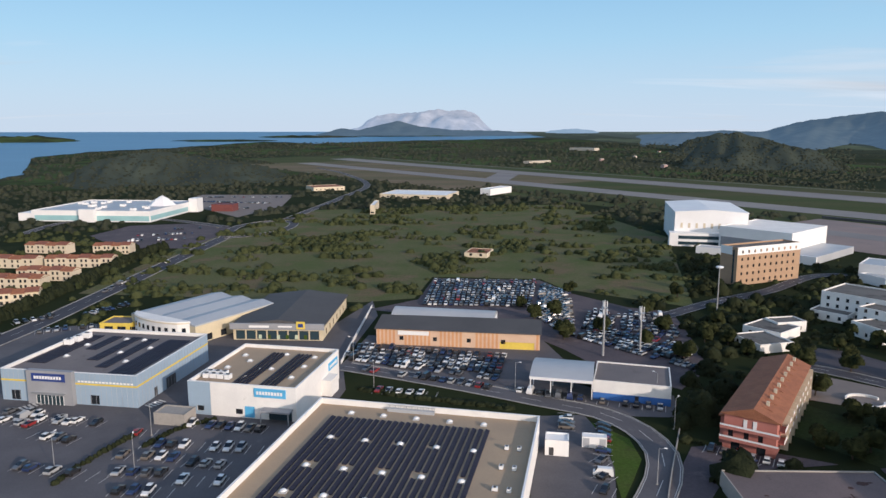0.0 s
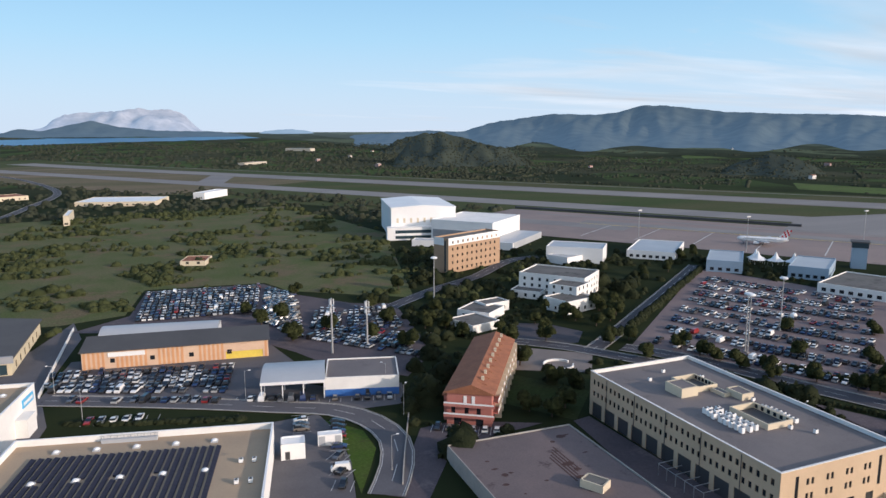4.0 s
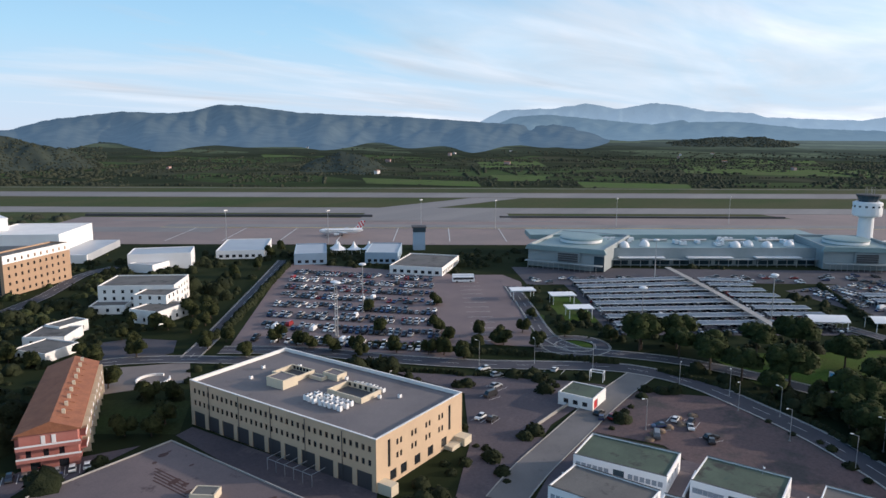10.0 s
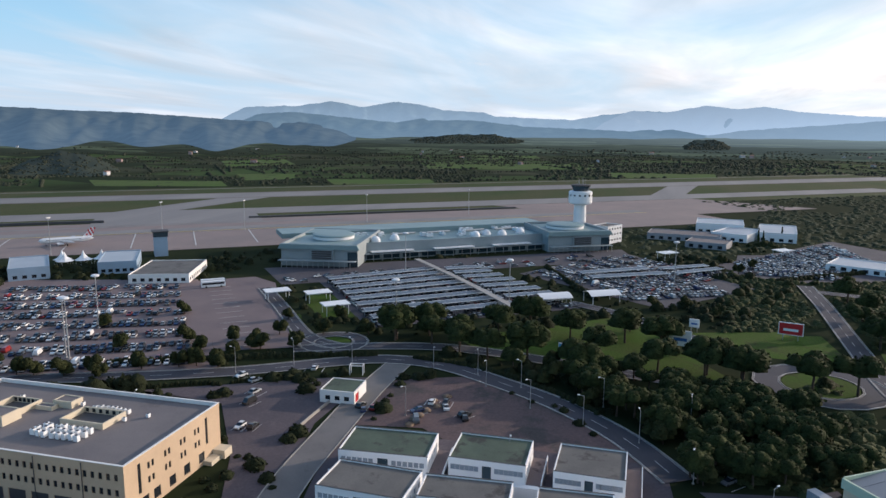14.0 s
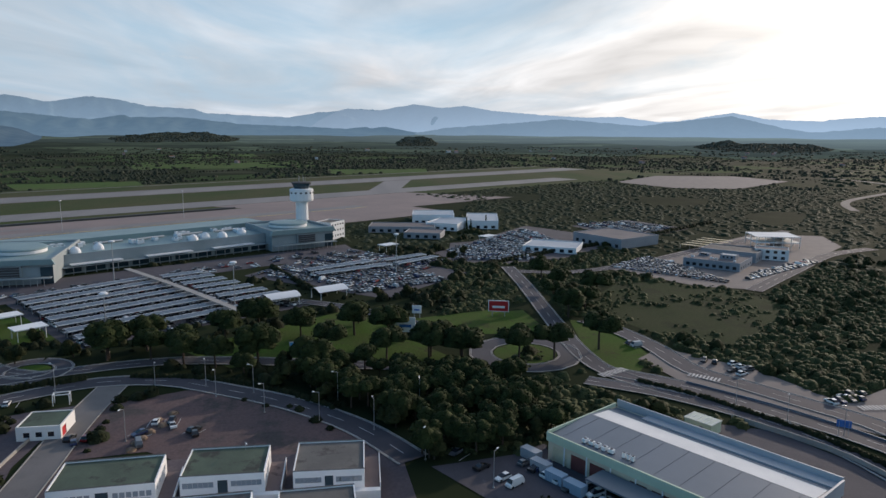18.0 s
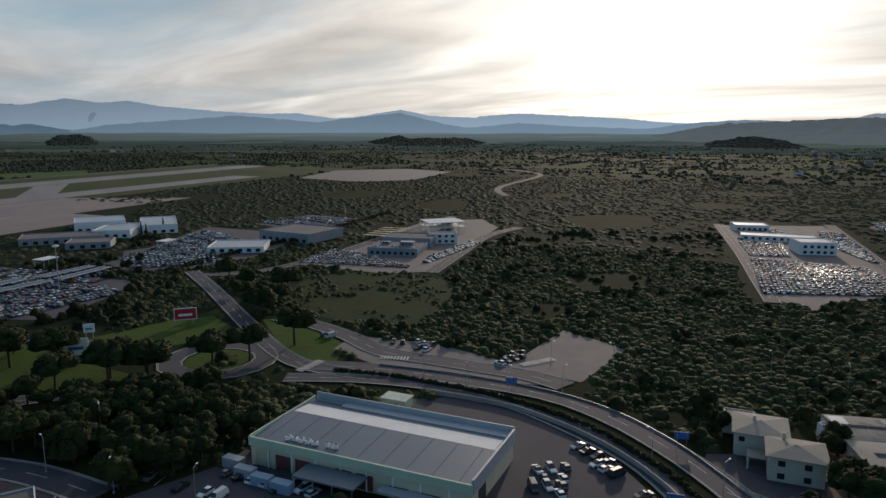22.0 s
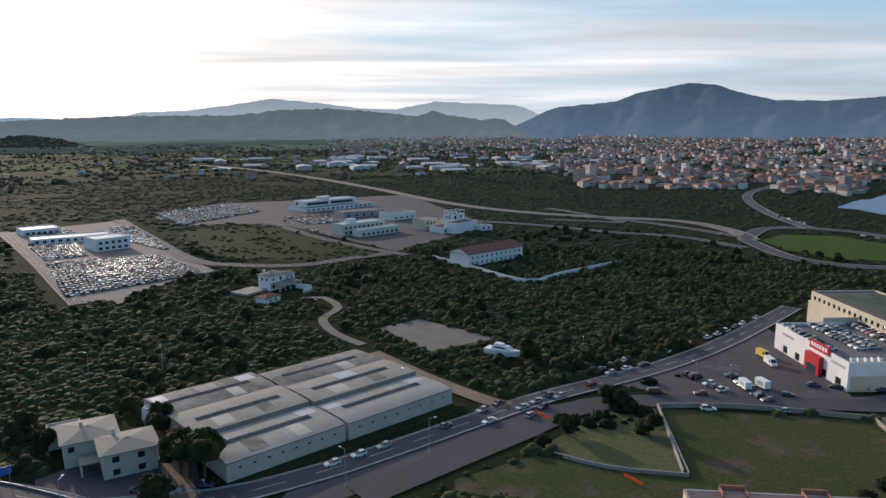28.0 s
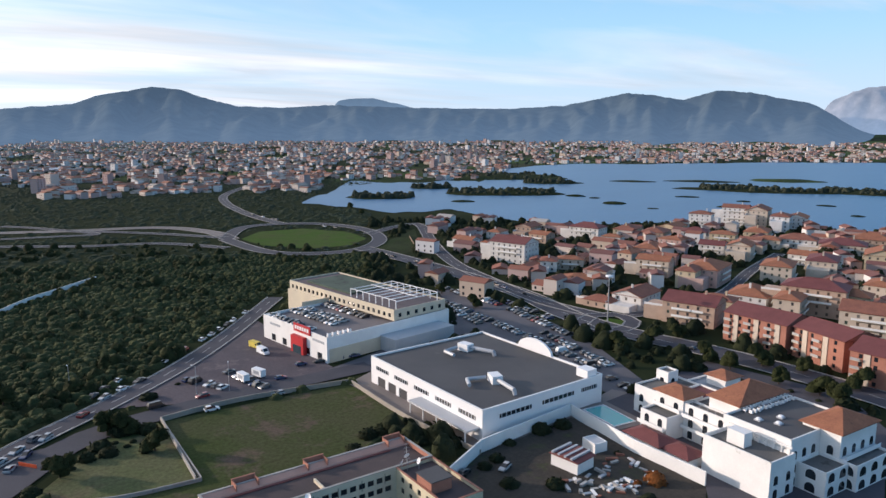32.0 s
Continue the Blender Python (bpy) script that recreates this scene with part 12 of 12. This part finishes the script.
for x, y in [(233, -60), (236, -74), (237, -40), (244, -30), (244, 31), (232, 12), (243, -14), (291, -97), (318, -98), (304, -109), (281, -3), (274, 18), (245, -94), (253, 84), (263, 73), (253, 58), (341, -108), (370, -107), (325, -122)] + [(255, 84), (252, 69), (243, 31), (274, 18), (274, -3), (265, -16), (241, 45), (244, 56), (250, 7), (240, -29), (235, -40), (283, 35), (270, 46)]:
    plant(PINES, x, y, 1.4)
for x, y in [(112, 249), (102, 265), (116, 288), (116, 340), (164, 376), (128, 247), (137, 291), (139, 230), (167, 252), (185, 265), (160, 217), (148, 254), (170, 219), (253, 316), (328, 360), (307, 347), (275, 321), (48, 275), (21, 270), (40, 298), (91, 305), (64, 347), (90, 279)] + [(104, 269), (64, 277), (48, 269), (19, 262), (78, 262), (86, 242), (110, 262), (125, 269), (126, 236), (145, 242), (128, 200), (116, 209), (118, 190), (110, 170), (103, 166), (122, 183), (99, 172), (94, 286), (36, 319), (49, 304), (165, 258), (175, 264), (186, 262), (180, 245), (195, 262), (170, 241), (160, 268), (188, 252)]:
    plant(OAKS, x, y, 0.95)
for x, y in [(187, 165), (185, 177), (203, 146), (198, 157), (206, 141), (232, 134), (248, 131), (219, 135), (183, 187), (234, 117), (221, 149), (229, 129), (206, 132), (181, 202), (162, 198), (238, 205), (265, 186), (215, 179)] + [(229, 160), (191, 171), (182, 193), (235, 143), (270, 138), (252, 114), (278, 117), (258, 97), (332, -16), (338, -31), (324, -43), (291, -5), (267, 75), (461, -61), (429, -66), (450, -77)]:
    plant(OAKS, x, y, 0.9)
for x, y in [(67, -150), (72, -156), (63, -149), (70, -152)]:
    plant(PINES, x, y, 1.15)
for x, y in [(73, -162), (69, -159), (69, -166), (78, -170), (62, -157), (59, -152), (47, -167), (38, -173), (84, -174), (85, -152), (70, -138)]:
    plant(OAKS, x, y, 1.05)
for x, y in [(76, -174), (66, -164), (75, -164), (75, -177), (87, -159), (84, -177), (37, -176), (46, -165), (29, -187), (62, -184), (110, -162), (119, -168), (-24, -179), (-19, -238), (-39, -199), (-43, -195), (-46, -180)] + [(-212, -274), (-228, -262), (-207, -242), (-224, -158), (-239, -156), (-209, -160), (-223, -133), (-221, -106), (-221, -93), (-236, -88), (-233, -118), (-238, -106), (-372, -389), (-342, -450), (-354, -584), (-370, -633), (-282, -254)]:
    plant(OAKS, x, y, 1.0)
for x, y in [(556, -92), (559, -98), (569, -110), (574, -122), (552, -100)] + [(-134, -111), (-153, -110)]:
    plant(CYPRESS, x, y, 0.85)
# the dark pine wood beside the boulevard
wood = np.array([(234, 39), (236, 13), (227, -15), (216, -53), (175, -59), (161, -21), (187, -5), (211, 15)], float)
n0 = 0
while n0 < 105:
    x, y = trng.uniform(wood[:, 0].min(), wood[:, 0].max()), trng.uniform(wood[:, 1].min(), wood[:, 1].max())
    ins = False
    for i in range(len(wood)):
        (x0, y0), (x1, y1) = wood[i], wood[(i + 1) % len(wood)]
        if y0 != y1 and ((y0 > y) != (y1 > y)) and x < (x1 - x0) * (y - y0) / (y1 - y0) + x0:
            ins = not ins
    if ins:
        plant(PINES if n0 % 3 else OAKS, x, y, 0.95)
        n0 += 1
x, y = np.array([(-133, -93), (-136, -94), (-130, -93), (-134, -91)], float).T
q = np.array([(-112, -122), (-107, -121), (-140, -126), (-133, -127), (-121, -127)] + [(-94, -154), (-99, -154), (-108, -154), (-111, -150), (-112, -144), (-87, -150), (-109, -136), (-103, -142)] + [(-40, -201), (-42, -197), (-46, -198), (-48, -193), (-35, -190), (-31, -185), (-27, -182), (-39, -191), (-41, -187), (-36, -185), (-43, -189), (-17, -173), (-15, -171), (-44, -181)] + [(-69, -226), (-70, -223), (-66, -225), (-55, -218)], float)
q = np.concatenate([q, np.array([(-139, -106), (-114, -104), (-106, -111), (-213, -141), (-212, -130), (-215, -124), (-214, -115), (-212, -106), (-217, -100), (-216, -91), (-216, -83), (-215, -76), (-226, -90), (-214, -175), (-211, -166), (-208, -159), (-206, -152), (-206, -146), (-218, -150), (-225, -150), (-218, -158)], float)])
q = np.concatenate([q, np.array([(200, 93), (194, 94), (208, 94), (202, 81), (197, 81), (213, 68), (207, 67), (197, 67), (192, 67), (186, 66), (179, 66), (164, 82), (160, 83), (148, 91), (144, 84), (138, 88), (132, 88), (139, 78), (148, 88), (209, 31), (204, 24), (202, 17), (199, 14), (191, 9), (185, 5), (202, 100), (203, 96), (195, 86), (182, 119), (184, 117), (136, 75), (135, 92)], float)])
bushes("yard_shrubs", q[:, 0], q[:, 1], 2.2, LEAFHEDGE, "dark rounded shrubs along walls and yards", 60, 0.2, 45, 0.75, 3, 9)
bushes("rusty_shrub", x, y, 1.6, LEAFRUST, "rust red dry shrub in the yard", 60, 0.18, 44, 1.1)

# ---- the far town ----
def far_town(name, n, a0, a1, r0, r1, label, size=(8, 16), tall=0.08, seed=1, tiles=None):
    r = np.random.default_rng(seed)
    walls, roofs = Shape(), Shape()
    s = Shape()
    for k in range(n):
        a, d = r.uniform(a0, a1), r0 + (r1 - r0) * r.uniform(0, 1) ** 0.85
        if not dry(np.array([a]), np.array([d]))[0] or noise.noise((a * 0.35, d * 0.004, 9.0)) < -0.25:
            continue
        x, y = d * math.sin(radians(a)), d * math.cos(radians(a))
        if not free(np.array([x]), np.array([y]))[0]:
            continue
        L, W = r.uniform(*size), r.uniform(*size) * 0.7
        h = r.choice((3.0, 3.0, 4.5, 6.0, 6.0, 8.0)) if r.uniform() > tall else r.uniform(13, 22)
        t = radians(r.choice((15, 105, 40)) + r.uniform(-6, 6))
        c, sn = math.cos(t), math.sin(t)
        z = rise(x, y)

        def P(u, v, w):
            return (x + u * c - v * sn, y + u * sn + v * c, z + w)
        s.slot = 0
        s.add([P(-L / 2, -W / 2, -1), P(L / 2, -W / 2, -1), P(L / 2, W / 2, -1), P(-L / 2, W / 2, -1), P(-L / 2, -W / 2, h), P(L / 2, -W / 2, h), P(L / 2, W / 2, h), P(-L / 2, W / 2, h)],
              [(0, 1, 5, 4), (1, 2, 6, 5), (2, 3, 7, 6), (3, 0, 4, 7)])
        s.slot = 1
        rh = 0.05 if h > 12 else min(W * 0.2, 2.4)
        s.add([P(-L / 2 - 0.4, -W / 2 - 0.4, h), P(L / 2 + 0.4, -W / 2 - 0.4, h), P(L / 2 + 0.4, W / 2 + 0.4, h), P(-L / 2 - 0.4, W / 2 + 0.4, h), P(-L / 2 - 0.4, 0, h + rh), P(L / 2 + 0.4, 0, h + rh)],
              [(0, 1, 5, 4), (2, 3, 4, 5), (1, 2, 5), (3, 0, 4)])
        s.slot = 2
        for f in range(max(1, int(h / 3.1)) if d < 2000 else 0):
            for g2 in range(max(1, int(L / 4))):
                u = -L / 2 + (g2 + 0.5) * L / max(1, int(L / 4))
                for sgn in (-1, 1):
                    v = sgn * (W / 2 + 0.05)
                    s.add([P(u - 0.6, v, 0.9 + f * 3.1), P(u + 0.6, v, 0.9 + f * 3.1), P(u + 0.6, v, 2.3 + f * 3.1), P(u - 0.6, v, 2.3 + f * 3.1)], [(0, 1, 2, 3) if sgn < 0 else (3, 2, 1, 0)])
    solid(name, s, (TOWNWALLS, tiles or TOWNROOF, PANE), label, "town", kind="stuff")


far_town("far_town", 6800, 186, 252, 1150, 3300, "dense pale town with tiled roofs beyond the lagoon", (7, 16), 0.015, 81)
far_town("town_edge", 300, 188, 208, 930, 1250, "first pale houses of the town", (9, 18), 0.04, 82)
far_town("western_hamlets", 110, 150, 188, 1100, 2600, "scattered pale houses on the plain", (9, 20), 0.0, 83)
far_town("industrial_estate", 55, 158, 190, 1250, 1700, "pale industrial halls beyond the highway", (20, 52), 0.0, 86, METALROOF)
far_town("town_outskirts", 1000, 168, 192, 1750, 3300, "pale outskirts of the town across the plain", (8, 18), 0.01, 87)
far_town("southern_farms", 46, 12, 150, 1250, 2800, "scattered white farmhouses in the fields", (7, 14), 0.0, 84)
far_town("shore_suburb", 260, 216, 252, 330, 640, "tiled houses of the shore suburb", (9, 15), 0.0, 85, SUBURBROOF)

# scrub on the islets and trees through the town
pa, pr = [], []
for a, r, da, dr in ((213, 850, 2.4, 20), (222.5, 905, 4.2, 30), (223, 1220, 4.2, 70), (242, 1040, 4.8, 30), (250, 1060, 4.0, 34), (226.5, 1090, 2.0, 18), (217, 985, 1.7, 15)):
    n = int(da * 55)
    t, k = prng.uniform(0, 6.283, n), np.sqrt(prng.uniform(0, 1, n))
    pa.append(a + da * k * np.cos(t)), pr.append(r + dr * k * np.sin(t))
pa, pr = np.radians(np.concatenate(pa)), np.concatenate(pr)
bushes("islet_scrub", pr * np.sin(pa), pr * np.cos(pa), 4.0, LEAFWOOD, "dark scrub covering the lagoon islets", 2, 0.24, 91, 1.1, 1, 6)
x, y = scatter(3200, 186, 252, 1150, 3000, 0.85)
bushes("town_trees", x, y, 3.6, LEAFWOOD, "trees and gardens between the town houses", 1, 0.24, 92, 0.8, 1, 6)
q = np.array([(197, 53), (193, 51), (189, 53), (185, 54), (201, 50), (182, 55), (178, 55)], float)
n = len(q)
tagged(new("rubble_heaps", heaps("rubble_heaps", np.column_stack([q, np.full(n, 0.1)]), np.full(n, 1.6), np.full(n, 0.8), EARTH, 12, 0.25, 77)), "brown heaps of rubble and timber in the yard", "rubble", kind="stuff")
# the first of each kind stand among the others
for o, (x, y) in zip(PINES + OAKS + CYPRESS, [(222, -19), (232, -6), (228, 4)] + [(-221, -123), (-218, -87), (-215, -174)] + [(566, -115)]):
    o.matrix_basis = pose(x, y, 0)
for kind, (x, y) in zip(("hatch", "saloon", "suv", "van"), [(184, 71), (192, 48), (186, 41), (181, 54)]):
    CARS[kind].matrix_basis = pose(x, y, 0.13, 0, 0, 20)
